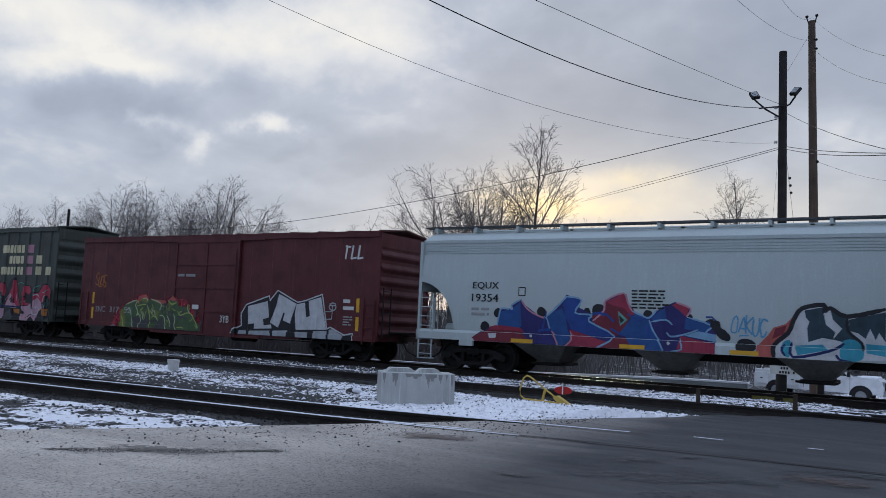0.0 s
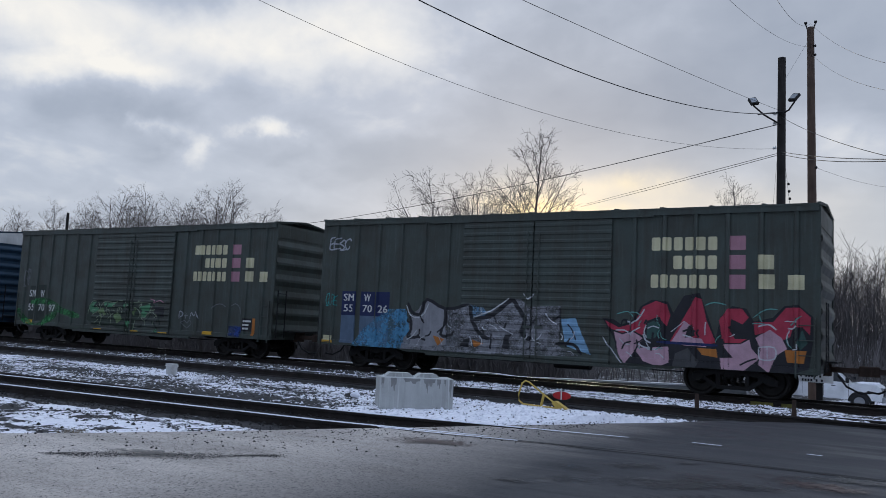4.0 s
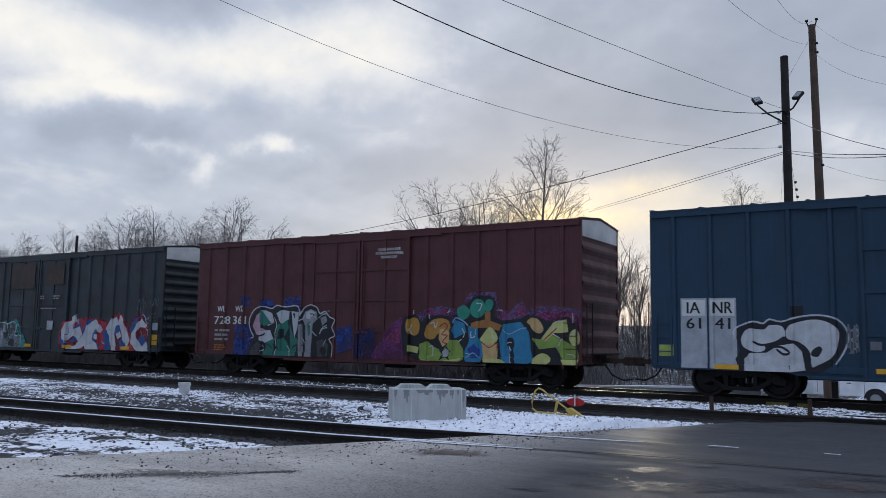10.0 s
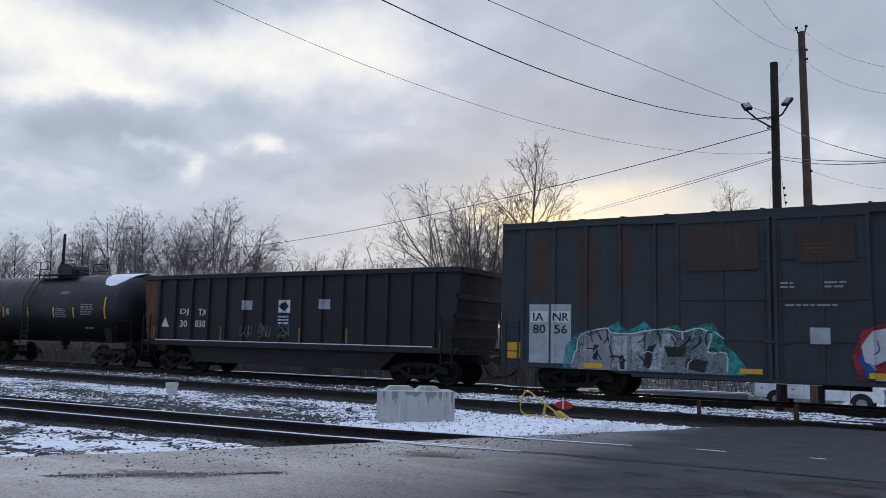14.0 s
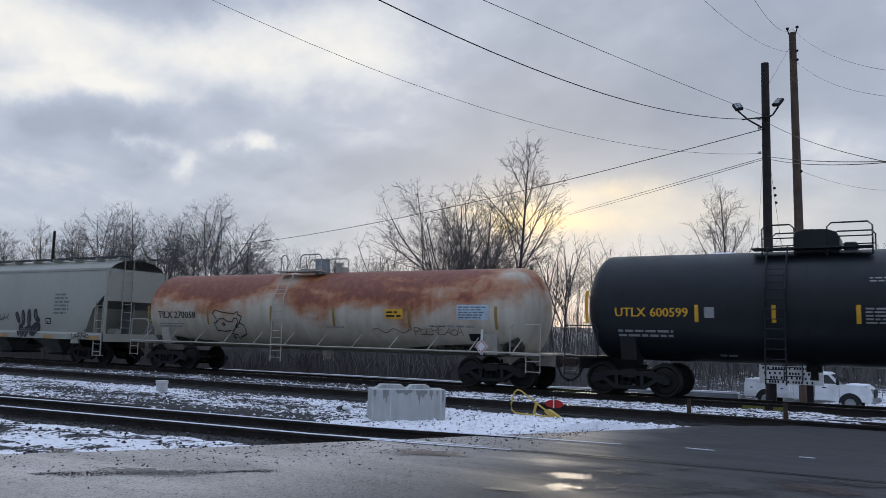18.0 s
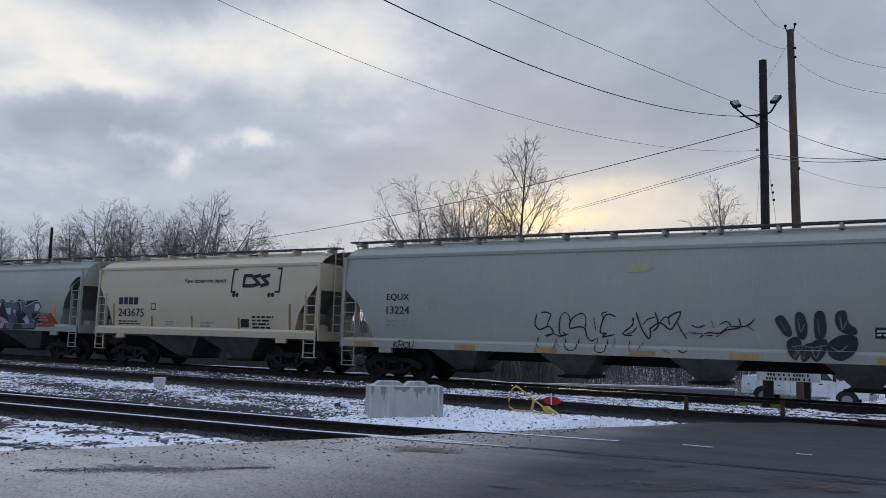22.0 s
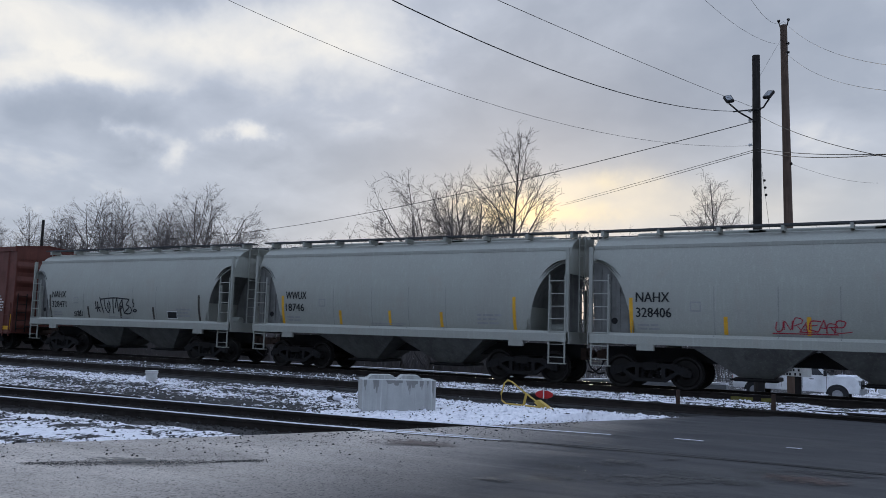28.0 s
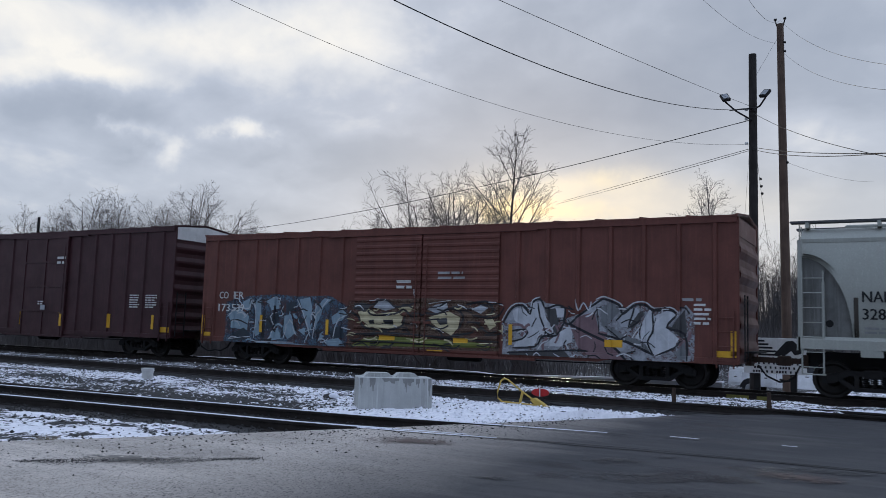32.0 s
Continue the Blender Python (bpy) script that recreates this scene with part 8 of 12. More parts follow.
def oxide_boxcar_728361():
    c = boxcar("boxcar", -102.4, -86.64, "brown-red boxcar covered in bright graffiti", BOX_OXIDE, eave=4.90, ribs=even(-7.8, -2.15, 6) + even(2.2, 7.8, 6), doors=[(-2.06, 0.02), (0.06, 2.04)], door_style="panel", end_ribs=7, end_top=WHITE)
    c.text("WR", -6.80, 2.30, 0.44, 0.22, WHITE), c.text("WK", -5.85, 2.30, 0.44, 0.22, WHITE)
    c.text("728", -6.95, 1.84, 0.85, 0.30, WHITE), c.text("361", -5.95, 1.84, 0.66, 0.30, WHITE)
    for k, (s, x, w) in enumerate((("CLOSE AND LOCK", 0.80, 0.90), ("BOTH DOORS BEFORE", 0.70, 1.10), ("MOVING CAR", 0.92, 0.64))):
        c.text(s, x, 4.28 - 0.13 * k, w, 0.09, WHITE)
    c.area(mist(SP_BLUE), -13.0, (-5.63, 2.87), (-5.08, 2.86), (-5.01, 2.51), (-5.51, 2.48))
    c.area(mist(SP_BLUE), -12.2, (-4.58, 2.74), (-4.00, 2.73), (-3.89, 2.47), (-4.62, 2.43))
    c.area(mist(SP_BLUE), -11.4, (-3.43, 2.80), (-2.65, 2.83), (-2.55, 2.38), (-3.33, 2.39))
    c.area(mist(SP_BLUE), -10.6, (-5.84, 1.79), (-4.74, 1.90), (-4.88, 0.56), (-5.88, 0.53))
    c.area(mist(SP_BLUE), -9.8, (-0.96, 1.74), (-0.25, 1.83), (-0.11, 1.05), (-0.85, 0.86))
    c.area(mist(SP_NAVY), -9.0, (-0.05, 1.66), (0.75, 1.75), (0.77, 0.73), (-0.11, 0.70))
    c.area(mist(SP_PURPLE), -8.2, (0.54, 0.47), (0.61, 0.86), (0.99, 1.35), (1.41, 1.89), (1.82, 2.10), (1.88, 0.60))
    c.area(mist(SP_MAGENTA), -7.4, (1.15, 1.35), (1.53, 1.76), (1.79, 1.59), (1.72, 1.23))
    c.area(mist(SP_LAVENDER), -6.6, (2.09, 2.00), (2.45, 2.30), (3.26, 2.46), (3.70, 2.34), (3.73, 1.86), (2.64, 1.85))
    c.area(mist(SP_LAVENDER), -5.8, (3.59, 2.10), (4.04, 2.61), (4.31, 2.87), (5.14, 2.85), (5.33, 2.29), (4.55, 2.42))
    c.area(mist(SP_LAVENDER), -5.0, (5.11, 2.01), (5.27, 2.34), (5.65, 2.23), (6.00, 2.61), (6.24, 2.32), (6.76, 2.43), (7.50, 2.37), (7.91, 2.28), (7.90, 1.76), (6.76, 1.92))
    c.area(mist(SP_MAGENTA), -4.2, (2.56, 2.10), (2.82, 2.38), (3.03, 2.16))
    c.area(mist(SP_MAGENTA), -3.4, (3.10, 2.16), (3.31, 2.42), (3.59, 2.23))
    c.area(mist(SP_MAGENTA), -2.6, (5.27, 2.01), (5.43, 2.29), (5.62, 2.07))
    c.area(mist(SP_MAGENTA), -1.8, (5.78, 2.10), (6.03, 2.50), (6.24, 2.16))
    c.area(mist(SP_MAGENTA), -1.0, (6.46, 2.07), (6.76, 2.28), (7.50, 2.25), (7.89, 2.11), (7.89, 1.90), (6.99, 1.99))
    c.bars(-6.9, -6.1, 1.2, 1.7, 3, INK), c.bars(-6.9, -6.3, 0.85, 1.1, 3, SP_ORANGE)
    c.area(SP_BLACK, 1, (-4.98, 1.66), (-5.04, 1.99), (-4.83, 2.32), (-4.47, 2.45), (-4.03, 2.37), (-3.75, 2.48), (-3.33, 2.43), (-2.87, 2.46), (-2.68, 2.33), (-2.63, 2.09), (-2.46, 2.37), (-2.15, 2.49), (-1.79, 2.38), (-1.68, 2.18), (-1.42, 2.25), (-1.27, 2.09), (-1.03, 2.00), (-1.15, 1.74), (-1.02, 1.47), (-1.29, 1.34), (-1.11, 1.11), (-1.14, 0.60), (-2.58, 0.56), (-5.08, 0.55), (-5.02, 1.03), (-4.76, 1.25), (-4.97, 1.51))
    c.area(SP_BLUSH, 2, (-4.93, 1.78), (-4.75, 2.16), (-4.47, 2.35), (-4.22, 2.32), (-3.98, 2.16), (-3.85, 1.90), (-4.15, 1.78), (-4.50, 1.93), (-4.49, 1.71), (-4.05, 1.56), (-4.38, 1.40), (-4.72, 1.47))
    c.area(SP_PALE, 3, (-4.59, 2.32), (-4.32, 2.35), (-3.98, 2.24), (-3.87, 1.94), (-4.16, 1.82))
    c.area(SP_JADE, 4, (-4.61, 2.30), (-4.47, 2.34), (-3.99, 1.86), (-4.39, 1.78), (-4.60, 1.97))
    c.area(SP_PALE, 5, (-4.58, 1.59), (-4.05, 1.63), (-3.85, 1.26), (-4.22, 1.10), (-4.57, 1.29))
    c.area(SP_JADE, 6, (-4.27, 1.18), (-3.85, 1.34), (-3.85, 0.66), (-4.35, 0.65))
    c.area(SP_DUSK, 7, (-4.95, 1.01), (-4.66, 1.21), (-4.42, 1.10), (-4.54, 0.64), (-4.98, 0.63))
    c.line(SP_BLACK, 8, 0.09, (-4.61, 1.21), (-4.32, 1.14), (-4.31, 0.91), (-4.55, 0.87))
    c.line(SP_PALE, 9, 0.03, (-4.42, 1.10), (-4.31, 0.95), (-4.50, 0.87))
    c.area(SP_PALE, 10, (-3.79, 2.24), (-3.47, 2.35), (-3.14, 2.31), (-3.17, 2.01), (-3.49, 1.86), (-3.64, 2.05))
    c.area(SP_JADE, 11, (-3.77, 1.83), (-3.49, 1.86), (-3.22, 2.01), (-3.16, 1.72), (-3.38, 1.34), (-3.24, 1.24), (-3.10, 1.05), (-3.08, 0.69), (-3.73, 0.70))
    c.area(SP_BLACK, 12, (-3.58, 1.68), (-3.37, 1.68), (-3.34, 1.38), (-3.61, 1.30))
    c.area(SP_PALE, 13, (-3.05, 2.31), (-2.70, 2.27), (-2.75, 1.72), (-2.88, 1.35), (-2.99, 1.90))
    c.area(SP_JADE, 14, (-3.12, 1.87), (-2.92, 1.39), (-2.74, 1.35), (-2.81, 0.66), (-3.04, 0.69))
    c.area(SP_PEWTER, 15, (-2.54, 2.05), (-2.41, 2.29), (-2.10, 2.40), (-1.79, 2.27), (-1.74, 2.02), (-1.95, 1.87), (-2.01, 0.65), (-2.36, 0.67), (-2.39, 1.80))
    c.area(SP_JADE, 16, (-2.31, 1.87), (-2.09, 2.00), (-2.07, 1.51), (-2.25, 1.43))
    c.area(SP_PALE, 17, (-2.36, 2.27), (-2.10, 2.36), (-1.83, 2.25), (-2.13, 2.02), (-2.36, 2.05))
    c.area(SP_PEWTER, 18, (-1.61, 2.06), (-1.37, 2.15), (-1.30, 1.95), (-1.52, 1.80))
    c.area(SP_PEWTER, 19, (-2.71, 1.80), (-2.53, 1.87), (-2.45, 0.70), (-2.63, 0.70))
    c.area(SP_DUSK, 20, (-1.76, 1.26), (-1.50, 1.34), (-1.24, 1.16), (-1.27, 0.77), (-1.70, 0.73))
    c.area(SP_BLACK, 21, (-1.58, 0.91), (-1.54, 1.05), (-1.37, 1.06), (-1.32, 0.88), (-1.44, 0.77), soft=True)
    c.line(SP_WHITE, 22, 0.04, (-5.01, 1.32), (-4.87, 1.40), (-5.02, 1.62), (-5.11, 1.97), (-4.88, 2.36), (-4.47, 2.49), (-4.01, 2.41), (-3.75, 2.52), (-3.33, 2.46), (-2.85, 2.50), (-2.64, 2.35), (-2.61, 2.13))
    c.line(SP_WHITE, 23, 0.035, (-2.61, 2.13), (-2.48, 2.40), (-2.15, 2.53), (-1.77, 2.42), (-1.64, 2.22), (-1.40, 2.29), (-1.20, 2.09), (-0.97, 2.00), (-1.09, 1.74), (-0.95, 1.47), (-1.20, 1.34), (-1.05, 1.10), (-1.10, 0.60))
    c.line(SP_WHITE, 24, 0.03, (-3.86, 2.09), (-3.73, 1.81), (-3.81, 1.52), (-3.74, 0.96), (-3.80, 0.59))
    c.line(SP_WHITE, 25, 0.03, (-3.23, 1.09), (-3.09, 0.94), (-3.03, 0.61))
    c.area(SP_BLACK, 26, (1.77, 1.79), (1.90, 2.10), (2.27, 2.18), (2.47, 1.95), (2.73, 2.10), (3.17, 2.16), (3.53, 2.13), (3.66, 1.87), (3.75, 2.18), (4.04, 2.39), (4.38, 2.71), (4.96, 2.75), (5.17, 2.52), (5.11, 2.10), (5.39, 1.98), (5.99, 2.04), (6.24, 2.18), (6.61, 2.07), (6.93, 1.94), (7.49, 2.11), (7.85, 1.84), (7.85, 0.83), (7.73, 0.71), (6.74, 0.65), (6.29, 0.60), (2.65, 0.49), (2.36, 0.71), (1.95, 0.90), (1.79, 1.39))
    c.area(SP_AMBER, 27, (1.98, 1.63), (1.97, 1.96), (2.22, 2.08), (2.40, 1.93), (2.38, 1.60), (2.20, 1.50), soft=True)
    c.area(SP_AMBER, 28, (2.64, 1.57), (2.78, 1.92), (3.10, 2.05), (3.46, 2.00), (3.60, 1.78), (3.42, 1.58), (3.14, 1.58), (2.96, 1.41), (2.73, 1.41), soft=True)
    c.area(SP_PEACH, 29, (3.18, 1.71), (3.39, 1.74), (3.56, 1.58), (3.53, 1.33), (3.28, 1.16), (3.14, 1.42))
    c.line(SP_RED, 30, 0.04, (3.14, 1.77), (3.35, 1.90), (3.46, 1.78), (3.25, 1.55), (3.46, 1.52), (3.28, 1.32), (3.53, 1.26))
    c.area(SP_GRASS, 31, (2.42, 1.24), (2.73, 1.33), (2.93, 1.18), (3.28, 1.03), (3.56, 1.39), (3.84, 1.38), (4.03, 1.11), (4.06, 0.80), (3.70, 0.63), (2.65, 0.56), (2.43, 0.81))
    c.area(SP_STRAW, 32, (2.02, 1.20), (2.39, 1.14), (2.35, 0.94), (2.02, 1.00))
    c.area(SP_STRAW, 33, (2.54, 0.75), (3.18, 0.71), (3.97, 0.83), (3.67, 0.61), (2.68, 0.54))
    c.area(SP_BLACK, 34, (3.14, 1.06), (3.34, 1.06), (3.42, 1.20), (3.51, 1.07), (3.63, 1.04), (3.51, 0.94), (3.56, 0.75), (3.39, 0.84), (3.18, 0.74), (3.27, 0.93))
    c.area(SP_SILVER, 35, (3.27, 1.01), (3.42, 1.12), (3.53, 1.02), (3.48, 0.86), (3.32, 0.86))
    c.area(SP_AZURE, 36, (3.72, 2.00), (4.06, 1.91), (4.14, 1.62), (3.73, 1.43), (3.63, 1.68))
    c.area(SP_AZURE, 37, (4.21, 1.78), (4.55, 1.82), (4.58, 1.47), (4.73, 1.22), (4.71, 0.82), (4.46, 0.62), (4.14, 0.74), (4.09, 1.05), (4.24, 1.37), soft=True)
    c.area(SP_BLUE, 38, (4.18, 1.12), (4.41, 1.28), (4.64, 1.10), (4.61, 0.85), (4.31, 0.84))
    c.area(SP_SEAGREEN, 39, (3.80, 2.20), (3.87, 2.39), (4.08, 2.45), (4.25, 2.29), (4.21, 2.10), (3.97, 2.00), soft=True)
    c.area(SP_SEAGREEN, 40, (4.25, 2.32), (4.38, 2.58), (4.62, 2.64), (4.78, 2.48), (4.78, 2.23), (4.58, 2.07), (4.35, 2.13), soft=True)
    c.area(SP_SEAGREEN, 41, (4.81, 2.57), (4.98, 2.63), (5.08, 2.51), (4.98, 2.29), (4.81, 2.26), soft=True)
    c.area(SP_OCHRE, 42, (4.30, 1.91), (4.80, 2.02), (4.78, 2.24), (4.98, 2.26), (4.98, 1.98), (5.38, 1.85), (5.28, 1.68), (4.88, 1.76), (4.31, 1.75))
    c.area(SP_STRAW, 43, (4.71, 1.54), (4.96, 1.79), (5.20, 1.57), (5.20, 1.36), (4.91, 1.26), (4.64, 1.38), soft=True)
    c.area(SP_PEACH, 44, (4.68, 1.29), (5.23, 1.30), (5.23, 0.83), (4.77, 0.73))
    c.area(SP_STRAW, 45, (4.74, 0.82), (5.20, 0.86), (5.55, 0.78), (5.51, 0.57), (4.81, 0.60))
    c.line(SP_RED, 46, 0.03, (4.71, 1.32), (4.94, 1.17), (5.20, 1.30), (5.20, 1.08))
    c.area(SP_AZURE, 47, (5.28, 1.45), (5.44, 1.87), (5.99, 1.95), (6.27, 1.65), (6.35, 1.20), (6.44, 0.81), (6.14, 0.67), (5.83, 0.70), (5.75, 1.16), (5.64, 1.03), (5.73, 0.58), (5.36, 0.84))
    c.area(SP_BLACK, 48, (5.55, 1.27), (5.58, 1.46), (5.74, 1.46), (5.80, 1.28), (5.70, 1.09), soft=True)
    c.area(SP_PEACH, 49, (6.21, 1.95), (6.36, 2.07), (6.58, 2.01), (6.74, 1.77), (6.66, 1.62), (6.48, 1.65), (6.33, 1.83), soft=True)
    c.area(SP_GRASS, 50, (6.39, 1.47), (6.78, 1.42), (7.02, 1.57), (7.37, 1.43), (7.79, 1.20), (7.85, 0.92), (7.36, 0.87), (7.13, 1.22), (6.60, 1.15))
    c.area(SP_STRAW, 51, (6.44, 0.90), (6.65, 1.03), (6.86, 1.00), (6.98, 0.83), (6.74, 0.69), (6.41, 0.68), soft=True)
    c.area(SP_STRAW, 52, (6.66, 1.45), (7.05, 1.93), (7.46, 2.02), (7.52, 1.66), (7.28, 1.63), (7.08, 1.63), (6.81, 1.39))
    c.area(SP_STRAW, 53, (7.54, 1.46), (7.60, 1.67), (7.75, 1.74), (7.85, 1.61), (7.85, 1.35), (7.68, 1.26), soft=True)
    c.area(SP_STRAW, 54, (7.30, 0.87), (7.85, 0.89), (7.78, 0.71), (7.36, 0.73))
    c.line(SP_RED, 55, 0.04, (6.75, 1.42), (6.96, 1.60), (7.17, 1.78))
    c.line(SP_WHITE, 56, 0.035, (2.11, 1.86), (2.05, 1.66), (2.16, 1.53))
    c.line(SP_WHITE, 57, 0.03, (2.82, 1.87), (2.96, 1.93), (3.00, 1.74), (3.10, 1.94))
    c.line(SP_WHITE, 58, 0.03, (2.79, 1.15), (2.93, 1.18), (2.93, 0.86))
    c.line(SP_WHITE, 59, 0.035, (4.31, 1.66), (4.31, 1.47), (4.48, 1.53), (4.48, 1.75))
    c.line(SP_WHITE, 60, 0.035, (4.51, 2.51), (4.68, 2.48), (4.58, 2.26))
    c.line(SP_WHITE, 61, 0.035, (5.64, 1.00), (5.70, 0.64))
    c.line(SP_SKYBLUE, 62, 0.04, (3.66, 1.91), (3.77, 2.07), (4.08, 1.94), (4.21, 1.81))
    c.line(SP_SKYBLUE, 63, 0.035, (5.43, 1.73), (5.61, 1.58), (5.99, 1.74), (6.21, 1.77))
    c.line(SP_SKYBLUE, 64, 0.035, (4.14, 0.83), (4.38, 1.00), (4.64, 0.85))
    c.line(SP_PALE, 65, 0.03, (7.66, 1.55), (7.74, 1.67), (7.83, 1.58))
    c.strokes(SP_WHITE, 70, 2.0, 7.7, 0.8, 2.3, 16, 22, 0.28, 0.028), c.strokes(SP_BLACK, 71, -4.9, -1.2, 0.85, 2.2, 14, 23, 0.4, 0.045), c.strokes(SP_PALE, 72, -2.8, -1.2, 0.9, 2.3, 12, 24, 0.35, 0.03)
    return c


def pine_boxcar_8056():
    c = boxcar("boxcar", -120.42, -104.5, "dark green boxcar with white, blue and red graffiti", BOX_PINE, eave=4.92, ribs=even(-7.8, -2.9, 5) + even(1.95, 7.8, 7), doors=[(-2.80, -0.42), (-0.37, 1.82)], door_style="panel", end_ribs=10, end_top=WHITE)
    for x in (-7.10, -6.42):
        c.rect("number_panel", x, x + 0.62, 0.86, 2.54, SP_SILVER, 0, "silver number panel"), c.rect("number_panel", x + 0.03, x + 0.58, 2.02, 2.34, WHITE, 1)
    for x0, x1, z0, z1 in ((-7.05, -6.50, 2.75, 4.55), (-5.60, -5.0, 2.4, 4.6), (-4.5, -4.0, 3.0, 4.6), (-2.55, -0.7, 3.4, 4.55), (0.2, 1.5, 3.55, 4.5)):
        c.rect("rust_patch", x0, x1, z0, z1, paint("rust_bleed", (0.055, 0.030, 0.022), streak=0.6, dark=(0.028, 0.028, 0.027), amount=0.9), 0)
    c.text("IA", -6.98, 2.06, 0.32, 0.24, BLACK), c.text("NR", -6.34, 2.06, 0.46, 0.24, BLACK)
    c.text("80", -6.98, 1.70, 0.38, 0.26, BLACK), c.text("56", -6.30, 1.70, 0.38, 0.26, BLACK)
    c.rect("placard", 7.42, 7.86, 0.99, 1.40, SAFETY, 1), c.rect("placard", -7.80, -7.36, 0.96, 1.43, SAFETY, 1), c.rect("placard", 7.45, 7.85, 1.58, 1.88, SP_SILVER, 1)
    scribble(c, 6.5, 6.95, 2.15, 2.85, SP_GREY, 73, 3, 0.016), scribble(c, 7.3, 7.7, 2.5, 2.85, SP_GREY, 74, 3, 0.016), scribble(c, 7.15, 7.6, 1.95, 2.3, SP_GREY, 75, 4, 0.016)
    c.bars(0.35, 1.2, 3.75, 4.05, 3, RUST_PANEL), c.bars(-0.2, 0.2, 2.9, 3.1, 2, INK), c.bars(0.8, 1.3, 2.9, 3.1, 2, INK), c.bars(-0.1, 1.3, 2.45, 2.55, 1, INK)
    c.rect("placard", 0.45, 0.9, 1.55, 1.95, SP_SILVER, 2)
    for x in (-5.4, -1.2, 1.7, 5.6):
        c.rect("reflector_strip", x, x + 0.55, 0.77, 0.9, SAFETY, 7)
    c.area(mist(SP_TEAL), 1, (-6.07, 0.59), (-5.96, 1.36), (-5.65, 1.69), (-5.33, 1.81), (-4.85, 1.86), (-4.39, 2.06), (-4.16, 1.78), (-3.67, 2.06), (-3.40, 1.83), (-2.81, 1.99), (-2.61, 1.84), (-1.85, 2.07), (-1.54, 1.48), (-1.29, 1.26), (-1.05, 0.93), (-1.03, 0.53), (-1.54, 0.55))
    c.area(mist(SP_PEWTER), 2, (-5.81, 0.80), (-5.51, 1.69), (-4.72, 1.88), (-4.58, 1.74), (-4.16, 1.71), (-3.65, 1.79), (-3.05, 1.84), (-2.56, 1.78), (-2.20, 1.88), (-1.90, 1.72), (-1.95, 1.28), (-1.53, 1.25), (-1.50, 0.62), (-5.74, 0.56))
    c.area(SP_PEWTER, 3, (-5.50, 1.09), (-5.37, 1.61), (-4.79, 1.82), (-4.60, 1.15), (-4.67, 0.67), (-5.58, 0.68))
    c.area(mist(SP_PALE), 4, (-4.57, 1.66), (-4.16, 1.67), (-4.16, 0.73), (-4.57, 0.71))
    c.area(mist(SP_PALE), 5, (-4.05, 1.63), (-3.65, 1.71), (-3.75, 0.82), (-4.00, 0.77))
    c.area(mist(SP_PALE), 6, (-3.34, 1.72), (-2.80, 1.76), (-2.83, 1.42), (-3.13, 1.45), (-3.24, 0.79), (-3.55, 0.78))
    c.area(SP_BLACK, 7, (-3.58, 1.40), (-3.38, 1.44), (-3.52, 0.82), (-3.73, 0.86))
    c.area(SP_BLACK, 8, (-3.15, 1.41), (-2.54, 1.38), (-2.62, 1.15), (-3.06, 1.14))
    c.area(SP_BLACK, 9, (-2.52, 1.12), (-1.97, 1.06), (-2.07, 0.75), (-2.56, 0.85))
    c.area(SP_BLACK, 10, (-5.12, 1.41), (-4.98, 1.42), (-5.01, 0.98), (-5.15, 1.01))
    c.area(SP_BLACK, 11, (-4.38, 1.11), (-4.26, 1.15), (-4.21, 0.76), (-4.34, 0.76))
    c.line(SP_BLACK, 12, 0.05, (-4.72, 1.86), (-4.67, 1.42), (-4.53, 0.99))
    c.line(SP_BLACK, 13, 0.05, (-3.65, 1.75), (-3.70, 1.32))
    c.line(SP_BLACK, 14, 0.05, (-2.55, 1.74), (-2.58, 1.38))
    c.line(SP_WHITE, 15, 0.035, (-5.78, 0.84), (-5.67, 1.20), (-5.62, 1.24), (-5.51, 1.67), (-4.77, 1.88), (-4.63, 1.76), (-4.06, 1.73), (-3.68, 1.81), (-3.05, 1.87), (-2.61, 1.80), (-2.20, 1.90), (-1.88, 1.72), (-1.98, 1.28), (-1.53, 1.27), (-1.51, 0.77))
    c.area(mist(SP_RED), 16, (1.35, 1.32), (1.58, 1.88), (2.01, 2.06), (2.71, 2.03), (3.49, 2.11), (4.06, 2.04), (4.62, 1.91), (5.15, 2.28), (5.62, 2.22), (5.95, 1.70), (6.20, 2.01), (6.71, 2.28), (7.14, 1.94), (7.24, 1.48), (7.24, 0.67), (1.49, 0.58))
    c.area(SP_RED, 17, (2.12, 1.71), (2.71, 2.07), (3.11, 1.93), (2.85, 1.38), (2.37, 1.37))
    c.area(SP_RED, 18, (4.06, 1.98), (4.51, 1.88), (4.63, 0.76), (4.04, 0.84))
    c.area(SP_RED, 19, (5.94, 0.81), (6.11, 1.07), (6.51, 0.71), (6.04, 0.62))
    c.area(SP_COBALT, 20, (1.47, 1.25), (1.76, 1.46), (1.86, 0.80), (1.65, 0.76))
    c.area(SP_COBALT, 21, (2.12, 1.51), (2.72, 1.89), (2.84, 1.72), (2.29, 1.34))
    c.area(SP_COBALT, 22, (2.01, 1.05), (2.53, 1.34), (2.71, 1.21), (2.30, 0.97))
    c.area(SP_COBALT, 23, (2.88, 1.55), (3.30, 2.00), (3.63, 2.02), (3.42, 1.70), (3.02, 1.28))
    c.area(SP_COBALT, 24, (3.54, 1.33), (3.77, 1.64), (3.96, 1.61), (3.77, 1.33), (3.82, 1.00), (4.19, 0.95), (4.01, 0.71), (3.63, 0.86))
    c.area(SP_COBALT, 25, (4.29, 1.45), (4.62, 1.68), (4.96, 0.71), (4.60, 0.63))
